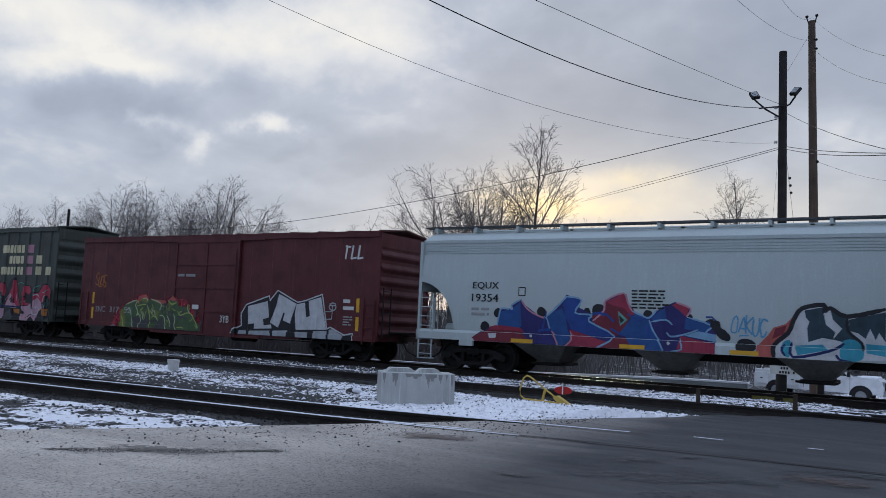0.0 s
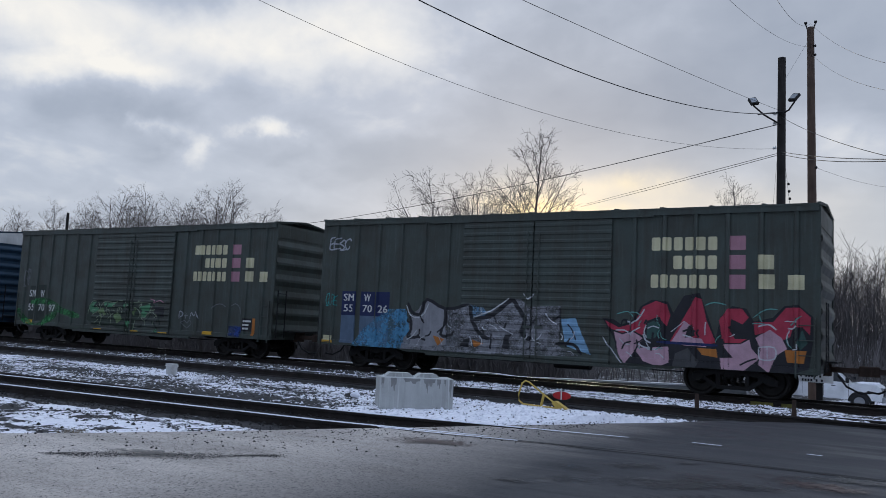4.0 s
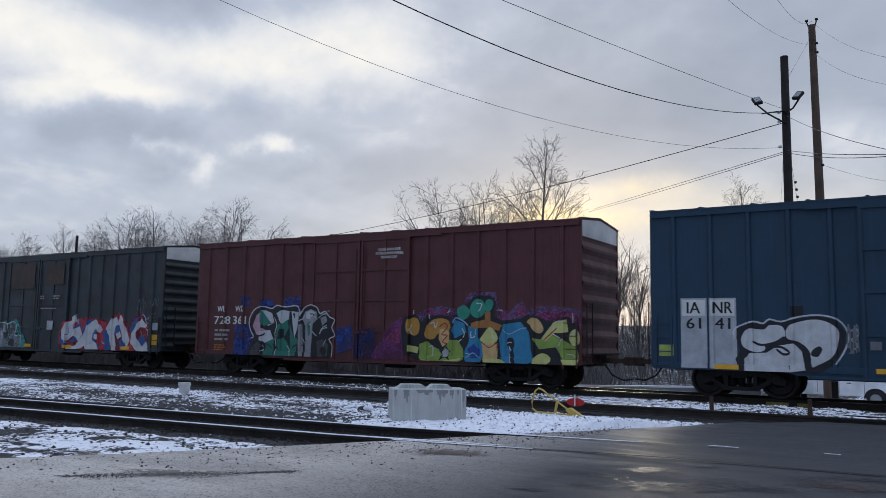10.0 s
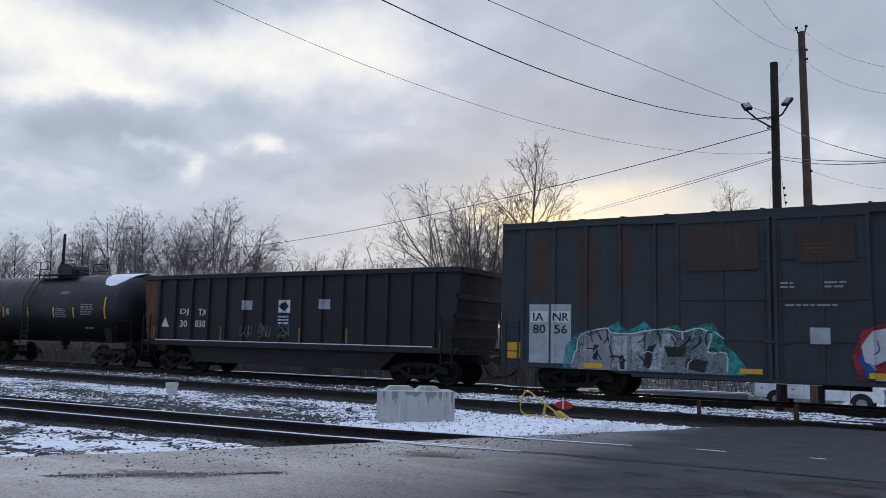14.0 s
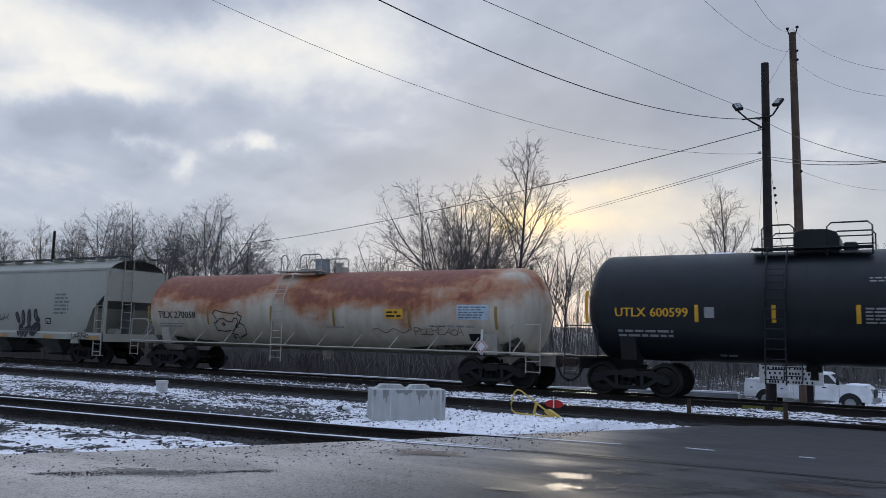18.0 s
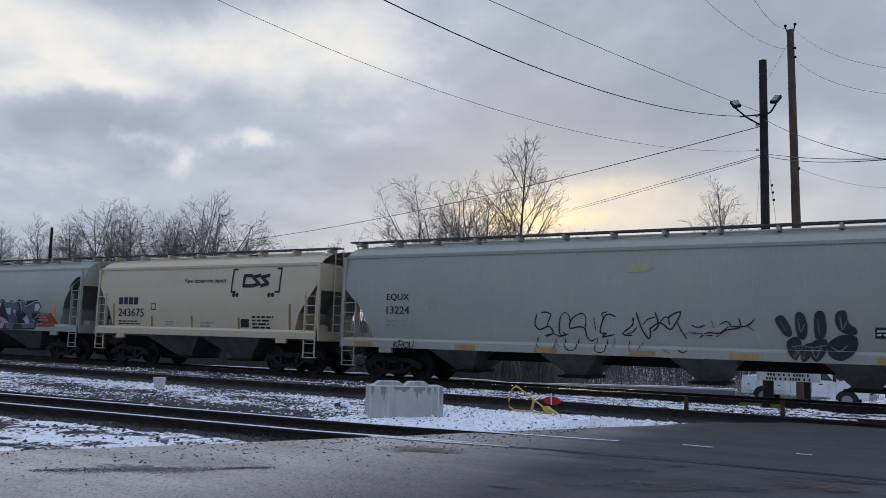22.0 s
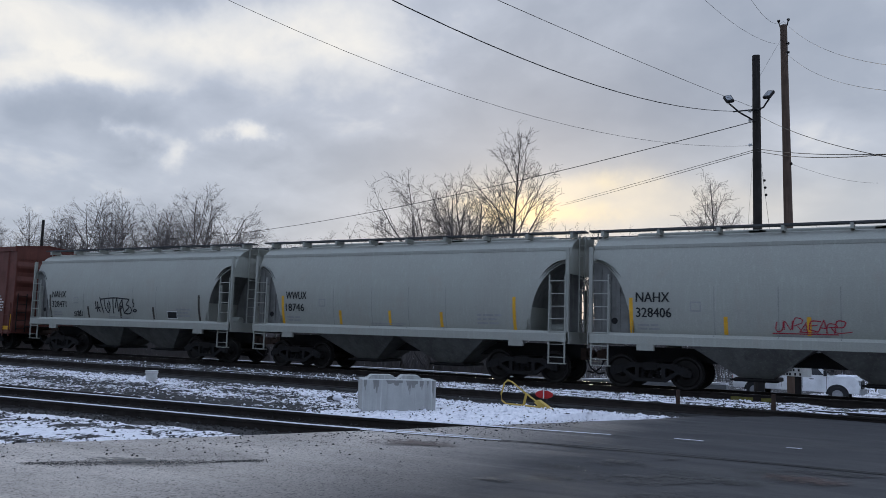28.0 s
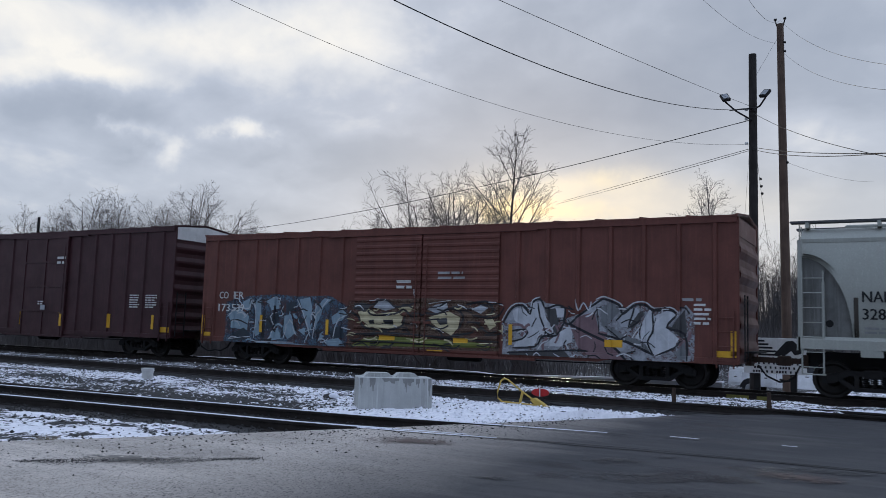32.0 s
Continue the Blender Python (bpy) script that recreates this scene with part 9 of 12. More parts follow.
    c.area(SP_COBALT, 26, (4.99, 1.46), (5.13, 1.72), (5.41, 1.79), (5.48, 1.60), (5.20, 1.33))
    c.area(SP_COBALT, 27, (5.38, 1.08), (5.62, 1.31), (5.97, 0.78), (5.63, 0.74))
    c.area(SP_COBALT, 28, (6.04, 1.58), (6.27, 1.96), (6.68, 2.16), (6.48, 1.74), (6.17, 1.42))
    c.area(SP_COBALT, 29, (6.58, 1.21), (6.94, 1.38), (7.20, 1.07), (6.98, 0.85), (6.71, 1.06))
    c.area(SP_WHITE, 30, (1.55, 1.53), (1.81, 1.89), (2.11, 1.96), (2.11, 2.13), (2.41, 2.20), (2.52, 1.93), (2.18, 1.77), (2.22, 1.54), (2.70, 1.72), (3.03, 1.15), (3.19, 0.95), (2.94, 0.77), (1.80, 0.66), (1.86, 0.84), (2.44, 0.86), (2.64, 1.07), (2.33, 1.34), (1.83, 1.08), (1.62, 1.15))
    c.area(SP_WHITE, 31, (2.93, 1.35), (3.30, 1.80), (3.78, 2.02), (4.16, 1.74), (4.29, 1.58), (4.15, 1.43), (3.81, 1.60), (3.62, 1.40), (3.61, 1.13), (3.99, 0.97), (4.12, 0.75), (3.23, 0.73))
    c.area(SP_WHITE, 32, (3.73, 1.40), (4.00, 1.36), (3.89, 1.14), (3.68, 1.22))
    c.area(SP_WHITE, 33, (4.48, 1.62), (4.71, 1.92), (5.16, 2.12), (5.32, 1.92), (5.42, 2.22), (5.63, 1.99), (5.93, 1.45), (6.09, 1.16), (5.92, 0.84), (5.61, 1.28), (5.37, 1.79), (5.14, 1.74), (5.06, 1.43), (5.30, 0.66), (5.05, 0.58), (4.81, 1.26), (4.66, 1.42))
    c.area(SP_WHITE, 34, (5.18, 1.40), (5.43, 1.52), (5.54, 1.31), (5.31, 1.18))
    c.area(SP_WHITE, 35, (6.16, 1.42), (6.46, 1.78), (6.79, 2.03), (6.97, 1.88), (7.14, 1.78), (7.04, 1.67), (6.71, 1.70), (6.46, 1.43), (6.63, 1.15), (6.88, 0.91), (7.12, 1.13), (7.32, 0.74), (6.63, 0.71), (6.13, 1.04))
    c.line(SP_PALE, 36, 0.03, (2.23, 1.96), (2.44, 1.89), (2.35, 2.03))
    c.line(SP_WHITE, 37, 0.03, (3.85, 1.40), (4.00, 1.27))
    c.line(SP_BLUE, 38, 0.03, (1.88, 1.68), (1.92, 1.43), (1.80, 1.33))
    c.line(SP_BLUE, 39, 0.03, (4.53, 1.55), (4.77, 1.59))
    c.line(SP_WHITE, 40, 0.03, (7.01, 2.00), (7.24, 2.07))
    c.line(SP_WHITE, 41, 0.03, (7.07, 1.63), (7.20, 1.54), (7.17, 1.35))
    c.strokes(SP_BLACK, 45, -5.6, -1.2, 0.80, 1.8, 18, 18, 0.4, 0.045), c.strokes(SP_PALE, 46, -5.6, -1.2, 0.85, 1.8, 12, 19, 0.35, 0.03)
    c.strokes(SP_PALE, 47, 1.6, 7.3, 0.9, 2.1, 10, 20, 0.25, 0.025), c.strokes(SP_SKYBLUE, 20, 1.7, 7.2, 0.85, 2.2, 14, 21, 0.3, 0.05)
    return c


def black_gondola():
    c = gondola("gondola_car", -136.6, -121.9, "black ribbed gondola with a rusted end panel", GON_BLACK, rusty=RUST_PANEL)
    c.text("DJ", -5.2, 2.16, 0.45, 0.26, WHITE), c.text("TX", -4.2, 2.16, 0.45, 0.26, WHITE)
    c.text("30", -5.2, 1.72, 0.42, 0.26, WHITE), c.text("830", -4.35, 1.72, 0.56, 0.26, WHITE)
    c.decal("stencil_triangle", [[(-6.25, 1.72), (-5.8, 1.72), (-6.03, 2.1)]], WHITE, 1)
    c.rect("placard", -1.86, -1.42, 2.38, 2.72, SP_SILVER, 1), c.rect("placard", 1.72, 2.20, 2.40, 2.74, SP_SILVER, 1)
    c.rect("placard", -0.10, 0.40, 2.28, 2.73, WHITE, 1), c.rect("placard", -0.10, 0.40, 1.82, 2.26, NAVY, 1)
    c.decal("logo", [[(0.15, 2.70), (0.34, 2.5), (0.15, 2.32), (-0.04, 2.5)]], NAVY, 2), c.bars(-0.06, 0.36, 1.86, 2.2, 3, WHITE)
    for x, mm in ((-1.8, 10), (-0.9, 11), (0.0, 12)):
        scribble(c, x - 0.1, x + 0.4, 1.4, 1.85, SP_GREY, mm, 3, 0.03)
    for x in (-6.7, -3.0, 0.9, 2.9, 6.6):
        c.rect("reflector_strip", x, x + 0.08, 1.22, 1.75, paint("dull_ochre", (0.26, 0.15, 0.04)), 1)
    c.rect("snow_line", -6.4, 6.4, 1.205, 1.235, SNOW_TOP, 12, "thin snow on the side sill")
    return c


def black_tank():
    c = tank_car("tank_car", -149.6, -137.75, "black tank car with yellow lettering and snow on top", TANK_BLACK, 1.50, 2.49, 1.35, TANK_BLACK, dome_x=0.15, saddle=BLACK_STEEL)
    c.text("UTLX", -4.85, 2.18, 0.84, 0.24, SAFETY), c.text("600599", -3.88, 2.18, 1.0, 0.24, SAFETY)
    for x, z0, z1 in ((-5.72, 2.0, 2.88), (4.60, 2.0, 2.92), (-2.7, 2.05, 2.5), (-0.8, 2.05, 2.5), (1.1, 2.05, 2.5), (2.5, 2.05, 2.5)):
        c.rect("reflector_strip", x, x + 0.10, z0, z1, SAFETY, 1)
    c.bars(1.3, 2.1, 2.04, 2.46, 5, INK), c.bars(3.05, 4.0, 2.14, 2.66, 5, INK), c.bars(-4.8, -2.9, 1.62, 1.86, 2, INK), c.bars(1.4, 2.1, 3.05, 3.2, 2, INK)
    c.bars(3.1, 3.7, 1.55, 1.7, 1, SP_SILVER), c.bars(-2.2, -1.6, 1.15, 1.25, 1, INK), c.rect("data_plate", -2.45, -2.2, 2.16, 2.44, INK, 1)
    rng = random.Random(8)
    # snow lying on the shoulder of the tank
    for cx, w, a0 in ((4.55, 1.1, 0.15), (0.0, 0.5, 0.04), (-2.2, 0.45, 0.03)):
        s, n, k = Solid(), 16, 8
        for i in range(n + 1):
            x = cx - w + 2 * w * i / n
            for j in range(k + 1):
                top = (0.78 if cx > 4 else 0.12) * (1 - abs(i / n * 2 - 1) ** 2.5) + 0.03 * rng.random()
                an = -0.5 * a0 + (top + a0) * j / k
                lift = 0.028 * math.sin(math.pi * j / k) * math.sin(math.pi * i / n) + 0.004
                s.v.append((x, -(1.5 + lift) * math.sin(an + 0.05), 2.49 + (1.5 + lift) * math.cos(an + 0.05)))
        s.f += [(i * (k + 1) + j, (i + 1) * (k + 1) + j, (i + 1) * (k + 1) + j + 1, i * (k + 1) + j + 1) for i in range(n) for j in range(k)]
        part("snow_patch", s, SNOW_TOP, c.ob, "patch of snow on the tank", True)
    return c


def rusty_tank():
    c = tank_car("tank_car", -168.1, -151.2, "cream tank car streaked with orange rust", TANK_CREAM, 1.40, 2.32, 1.32, TRIM_CREAM, head=0.75, rail_z=1.08, dome_x=-0.29, saddle=TRIM_CREAM)
    c.text("TILX", -7.40, 1.98, 0.78, 0.25, BLACK), c.text("270058", -6.50, 1.98, 1.15, 0.25, BLACK)
    c.bars(-7.4, -5.6, 1.62, 1.82, 2, INK)
    c.rect("warning_label", 3.36, 4.06, 2.04, 2.36, SAFETY, 1, "orange warning label"), c.bars(3.42, 4.0, 2.08, 2.32, 2, BLACK)
    c.rect("data_panel", 6.05, 7.15, 2.04, 2.50, paint("pale_blue_panel", (0.45, 0.55, 0.62)), 1, "pale blue data panel"), c.bars(6.1, 7.1, 2.07, 2.47, 5, SP_GREY)
    for x in (-8.0, -4.75, -1.6, 1.2, 4.25, 7.35):
        c.rect("reflector_strip", x, x + 0.10, 1.75, 2.45, paint("faded_ochre", (0.30, 0.20, 0.06)), 1)
    # a sprayed line drawing: rounded head with ears and a snout
    lines = [[(-3.35, 2.15), (-3.99, 2.22), (-4.31, 2.30), (-4.45, 2.17), (-4.28, 1.99), (-4.26, 1.84), (-4.39, 1.82), (-4.33, 1.54), (-3.91, 1.51), (-3.66, 1.56)],
             [(-4.26, 1.84), (-4.10, 1.96), (-3.90, 1.98), (-3.72, 1.88), (-3.45, 1.86)], [(-3.35, 2.15), (-3.18, 2.25), (-3.15, 2.12), (-2.96, 2.06), (-3.13, 1.82), (-3.55, 1.52), (-3.76, 1.44), (-3.43, 1.41), (-3.40, 1.22)],
             [(-3.13, 1.82), (-2.95, 1.77), (-2.89, 1.61), (-2.95, 1.42), (-3.32, 1.31)], [(-3.45, 1.86), (-3.38, 2.0), (-3.22, 2.0), (-3.18, 1.86), (-3.36, 1.70), (-3.2, 1.66)],
             [(-4.02, 1.76), (-3.92, 1.82), (-3.84, 1.76), (-3.98, 1.72)], [(-3.62, 1.38), (-3.56, 1.30), (-3.66, 1.26), (-3.68, 1.36)]]
    c.decal("graffiti", [p for ln in lines for p in ribbon(ln, 0.04)], SP_BLACK, 1, "black sprayed line drawing")
    c.decal("graffiti", ribbon([(2.8 + 0.12 * i, 1.66 + 0.07 * math.sin(i * 1.1)) for i in range(14)], 0.025), SP_BROWN, 1)
    scribble(c, 4.4, 6.2, 1.55, 1.80, SP_BROWN, 81, 8, 0.022)
    c.area(mist(SP_BLACK), 0, (3.6, 1.10), (5.2, 1.24), (6.4, 1.30), (7.5, 1.34), (8.05, 1.55), (8.2, 1.3), (8.0, 1.04), (5.8, 1.0), (4.2, 1.02))
    c.area(mist(SP_BLACK), 0, (-8.1, 1.06), (-8.0, 1.3), (-7.0, 1.32), (-6.0, 1.2), (-5.0, 1.16), (-4.4, 1.06), (-6.2, 1.0))
    c.bars(5.0, 6.8, 1.78, 1.9, 1, INK), c.rect("data_plate", 6.4, 6.95, 1.40, 1.62, BLACK, 1), c.bars(0.9, 1.7, 1.7, 1.8, 1, INK)
    pl = Solid().put([(6.83, -1.62, 1.24), (7.05, -1.62, 1.0), (7.27, -1.62, 1.24), (7.05, -1.62, 1.48)], [(0, 1, 2, 3)]).box(7.02, 7.08, -1.61, -1.57, 1.0, 1.75)
    part("placard", pl, WHITE, c.ob, "white diamond hazard placard")
    part("placard_rim", Solid().put([(6.87, -1.625, 1.24), (7.05, -1.625, 1.04), (7.23, -1.625, 1.24), (7.05, -1.625, 1.44)], [(0, 1, 2, 3)]), RED, c.ob)
    part("placard_face", Solid().put([(6.90, -1.63, 1.24), (7.05, -1.63, 1.08), (7.20, -1.63, 1.24), (7.05, -1.63, 1.40)], [(0, 1, 2, 3)]), WHITE, c.ob)
    return c


def old_hopper_13224():
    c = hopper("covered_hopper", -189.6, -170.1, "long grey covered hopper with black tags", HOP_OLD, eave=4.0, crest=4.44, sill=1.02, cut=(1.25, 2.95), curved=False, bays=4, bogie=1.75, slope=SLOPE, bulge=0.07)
    c.text("EQUX", -8.0, 2.50, 0.84, 0.24, BLACK), c.text("13224", -8.0, 2.10, 0.86, 0.24, BLACK)
    c.bars(-8.0, -7.1, 1.68, 1.95, 2, INK), c.rect("data_plate", -6.4, -6.15, 2.25, 2.5, INK, 1), c.rect("data_plate", -6.37, -6.18, 2.28, 2.47, HOP_OLD, 2)
    tag = paint("spray_tar", (0.030, 0.032, 0.036))
    c.area(tag, 30, (3.68, 2.06), (3.87, 2.16), (4.06, 1.83), (4.03, 1.64), (3.86, 1.71), soft=True)
    c.area(tag, 31, (4.15, 2.19), (4.33, 2.21), (4.43, 1.88), (4.35, 1.58), (4.18, 1.68), soft=True)
    c.area(tag, 32, (4.59, 2.20), (4.79, 2.25), (4.85, 1.82), (4.74, 1.59), (4.58, 1.65), soft=True)
    c.area(tag, 33, (5.07, 2.25), (5.27, 2.28), (5.33, 2.01), (5.50, 1.85), (5.47, 1.72), (5.19, 1.76), (5.04, 1.99), soft=True)
    c.area(tag, 34, (3.94, 1.51), (4.18, 1.65), (4.29, 1.42), (4.17, 1.07), (4.00, 1.21), soft=True)
    c.area(tag, 35, (4.26, 1.38), (4.51, 1.49), (4.48, 1.16), (4.30, 1.04), soft=True)
    c.area(tag, 36, (4.51, 1.52), (4.83, 1.59), (4.82, 1.27), (4.63, 1.05), (4.48, 1.19), soft=True)
    c.area(tag, 37, (4.92, 1.56), (5.19, 1.71), (5.49, 1.67), (5.48, 1.35), (5.20, 1.10), (4.93, 1.17), (4.84, 1.40), soft=True)
    c.line(SP_GREY, 40, 0.03, (3.80, 2.04), (3.92, 1.78))
    c.line(SP_GREY, 41, 0.03, (4.21, 2.08), (4.27, 1.75), (4.36, 1.98))
    c.line(SP_GREY, 42, 0.03, (4.65, 2.08), (4.69, 1.69))
    c.line(SP_GREY, 43, 0.03, (5.15, 2.15), (5.19, 1.83), (5.29, 2.06))
    c.line(SP_GREY, 44, 0.03, (4.04, 1.38), (4.26, 1.43), (4.51, 1.39), (4.84, 1.45))
    c.line(SP_GREY, 45, 0.03, (4.11, 1.15), (4.22, 1.38))
    c.line(SP_GREY, 46, 0.03, (4.34, 1.12), (4.37, 1.42))
    c.line(SP_GREY, 47, 0.035, (4.06, 1.44), (4.33, 1.11))
    c.line(SP_GREY, 48, 0.035, (4.33, 1.45), (4.11, 1.09))
    c.line(SP_GREY, 49, 0.035, (4.49, 1.42), (4.61, 1.13), (4.72, 1.46))
    c.line(SP_GREY, 50, 0.035, (4.48, 1.30), (4.74, 1.35))
    c.line(SP_GREY, 51, 0.035, (4.93, 1.43), (5.11, 1.32), (5.30, 1.47))
    c.bars(6.45, 7.5, 2.05, 3.0, 6, SP_GREY)
    c.rect("data_plate", 5.88, 6.26, 1.64, 1.90, BLACK, 1), c.bars(5.92, 6.2, 1.68, 1.86, 2, WHITE)
    scribble(c, -7.7, -6.9, 1.0, 1.25, SP_BLACK, 95, 4, 0.03), scribble(c, 7.8, 8.9, 1.02, 1.3, SP_BLACK, 96, 5, 0.03)
    och = paint("faded_orange", (0.42, 0.25, 0.10))
    for x in (-9.2, -5.4, -2.8, 0.0, 2.6, 5.9, 8.9):
        c.rect("reflector_strip", x, x + 0.7, 1.04, 1.18, och, 4)
    c.decal("rust_stain", [blob(0.2, 3.42, 0.38, 0.12, random.Random(4), 17)], paint("pale_ochre_stain", (0.40, 0.34, 0.20)), 1)
    c.line(SP_BLACK, 1, 0.042, (-2.74, 2.15), (-2.81, 1.85), (-2.67, 1.69), (-2.38, 1.79), (-2.25, 1.60), (-2.48, 1.50))
    c.line(SP_BLACK, 2, 0.042, (-2.30, 2.13), (-2.37, 1.98), (-2.44, 1.77))
    c.line(SP_BLACK, 3, 0.042, (-2.62, 2.18), (-2.45, 2.19), (-2.30, 2.13))
    c.line(SP_BLACK, 4, 0.042, (-2.01, 2.10), (-2.06, 1.83), (-2.04, 1.56), (-1.88, 1.56), (-1.96, 1.64))
    c.line(SP_BLACK, 5, 0.042, (-1.50, 2.14), (-1.70, 1.98), (-1.74, 1.75), (-1.47, 1.79), (-1.29, 1.74), (-1.25, 1.51))
    c.line(SP_BLACK, 6, 0.042, (-1.03, 2.04), (-0.98, 1.69))
    c.line(SP_BLACK, 7, 0.042, (-0.40, 2.08), (-0.58, 2.15), (-0.74, 2.06), (-0.85, 1.65), (-0.67, 1.63), (-0.80, 1.52), (-0.44, 1.60))
    c.line(SP_BLACK, 8, 0.042, (0.08, 2.09), (0.06, 1.86), (-0.22, 1.62), (0.05, 1.58))
    c.line(SP_BLACK, 9, 0.042, (0.17, 2.21), (0.28, 1.87), (0.40, 1.62), (0.53, 1.51), (0.55, 1.82))
    c.line(SP_BLACK, 10, 0.042, (0.68, 2.23), (0.77, 1.88), (0.62, 1.71))
    c.line(SP_BLACK, 11, 0.042, (0.51, 1.75), (0.82, 1.94), (1.07, 1.76), (1.24, 1.95), (1.36, 2.23), (1.06, 2.10), (1.07, 1.88))
    c.line(SP_BLACK, 12, 0.034, (1.26, 1.98), (1.38, 1.72), (1.51, 1.53))
    c.line(SP_BLACK, 13, 0.034, (1.46, 1.66), (1.71, 1.68), (2.18, 1.62))
    c.line(SP_BLACK, 14, 0.034, (1.83, 1.55), (2.04, 1.70), (2.34, 1.69), (2.57, 1.87))
    c.line(SP_BLACK, 15, 0.034, (2.15, 2.01), (2.20, 1.83))
    c.line(SP_BLACK, 16, 0.034, (2.26, 1.59), (2.50, 1.77), (2.85, 1.85), (2.82, 2.10))
    c.line(SP_BLACK, 17, 0.034, (2.61, 1.87), (2.99, 1.88), (3.21, 2.06))
    c.line(SP_BLACK, 18, 0.034, (3.00, 1.91), (3.18, 1.77))
    c.line(SP_BLACK, 19, 0.03, (-2.71, 1.50), (-2.73, 1.24), (-2.51, 1.12), (-2.20, 1.17), (-2.17, 1.44))
    c.line(SP_BLACK, 20, 0.03, (-1.89, 1.47), (-1.86, 1.20), (-1.67, 1.12), (-1.53, 1.21), (-1.47, 1.47))
    c.line(SP_BLACK, 21, 0.03, (-0.92, 1.49), (-0.98, 1.14), (-0.71, 1.13), (-0.64, 1.47))
    c.line(SP_BLACK, 22, 0.03, (-0.43, 1.50), (-0.47, 1.23))
    c.line(SP_BLACK, 23, 0.03, (-0.04, 1.44), (-0.00, 1.15))
    c.line(SP_BLACK, 24, 0.03, (0.35, 1.41), (0.21, 1.16))
    c.line(SP_BLACK, 25, 0.03, (1.29, 1.24), (1.42, 1.16), (1.54, 1.23))
    c.line(SP_BLACK, 26, 0.03, (0.90, 1.23), (1.08, 1.14))
    c.line(SP_BLACK, 27, 0.03, (-2.11, 1.30), (-2.01, 1.23))
    c.line(SP_BLACK, 28.0, 0.03, (-2.01, 2.08), (-1.89, 2.19), (-1.76, 2.10), (-1.74, 1.94))
    c.line(SP_BLACK, 28.1, 0.03, (-1.50, 2.13), (-1.37, 2.17), (-1.26, 2.04), (-1.29, 1.74))
    c.line(SP_BLACK, 28.2, 0.03, (-2.52, 1.52), (-2.25, 1.58), (-2.03, 1.51), (-1.77, 1.59))
    c.line(SP_BLACK, 28.3, 0.03, (-0.74, 2.06), (-0.80, 2.16), (-0.64, 2.22))
    c.line(SP_BLACK, 28.4, 0.03, (-0.09, 1.62), (0.07, 1.68), (0.19, 1.82))
    c.line(SP_BLACK, 28.5, 0.03, (0.35, 1.87), (0.48, 2.02), (0.69, 2.09))
    c.line(SP_BLACK, 28.6, 0.03, (0.81, 1.94), (0.94, 2.09), (1.07, 2.06))
    c.line(SP_BLACK, 28.7, 0.03, (1.63, 1.89), (1.80, 1.83), (1.98, 1.89))
    c.line(SP_BLACK, 28.8, 0.03, (2.34, 1.90), (2.53, 2.00), (2.64, 1.86))
    c.line(SP_BLACK, 28.9, 0.03, (-1.25, 1.53), (-1.12, 1.41), (-0.97, 1.48))
    c.line(SP_PINK, 29, 0.02, (1.18, 1.70), (1.71, 1.66), (2.63, 1.66))
    return c


def tan_hopper_243675():
    c = hopper("covered_hopper", -202.2, -190.7, "tan covered hopper with dark lettering", HOP_TAN, eave=3.82, crest=4.28, cut=(1.0, 3.18), curved=False, slope=SLOPE, bulge=0.07)
    bl = paint("dark_blue_lettering", (0.012, 0.015, 0.03))
    for i in range(4):
        x = -4.30 + i * 0.30
        c.rect("mark_block", x - 0.12, x + 0.12, 2.36, 2.64, bl, 2)
    c.text("243675", -4.42, 1.88, 1.50, 0.32, bl)
    c.bars(-4.4, -3.1, 1.55, 1.75, 2, bl)
    for s, x in ((1, 1.72), (-1, 4.02)):
        c.decal("bracket_mark", ribbon([(x + s * 0.2, 2.83), (x, 2.83), (x, 3.66), (x + s * 0.2, 3.66)], 0.07), bl, 1)
    for x in (2.30, 2.72, 3.14):
        c.decal("logo", ribbon([(x + 0.34, 3.05), (x, 3.05), (x, 3.42), (x + 0.34, 3.42)] if x < 2.5 else [(x, 3.05), (x + 0.32, 3.12), (x, 3.36), (x + 0.34, 3.42)], 0.13), bl, 1, "dark blue block mark")
    for x in (1.85, 2.02, 3.55, 3.72):
        c.decal("wheel_mark", [[(x + 0.08 * math.cos(a), 2.72 + 0.08 * math.sin(a)) for a in (i * 0.52 for i in range(12))]], bl, 1)
    c.text("How tomorrow moves", -0.75, 3.18, 2.15, 0.17, bl)
    hopper_plates(c, ((-4.75, 1.5, 2.4), (-2.5, 1.5, 1.9), (-0.3, 1.5, 1.95), (2.1, 1.5, 1.9), (4.5, 1.5, 2.4)), paint("faded_ochre", (0.30, 0.20, 0.06)))
    c.rect("data_plate", 2.25, 2.65, 1.55, 1.85, BLACK, 1), c.bars(2.8, 3.9, 1.5, 2.0, 4, bl), c.rect("data_plate", -2.5, -2.25, 2.15, 2.4, bl, 1), c.rect("data_plate", -2.47, -2.28, 2.18, 2.37, HOP_TAN, 2)
    c.bars(-1.7, -1.2, 1.55, 1.75, 2, INK), c.bars(0.2, 1.0, 1.52, 1.75, 2, INK)
    return c


INK_FAINT = paint("seam_grime", (0.27, 0.27, 0.255))


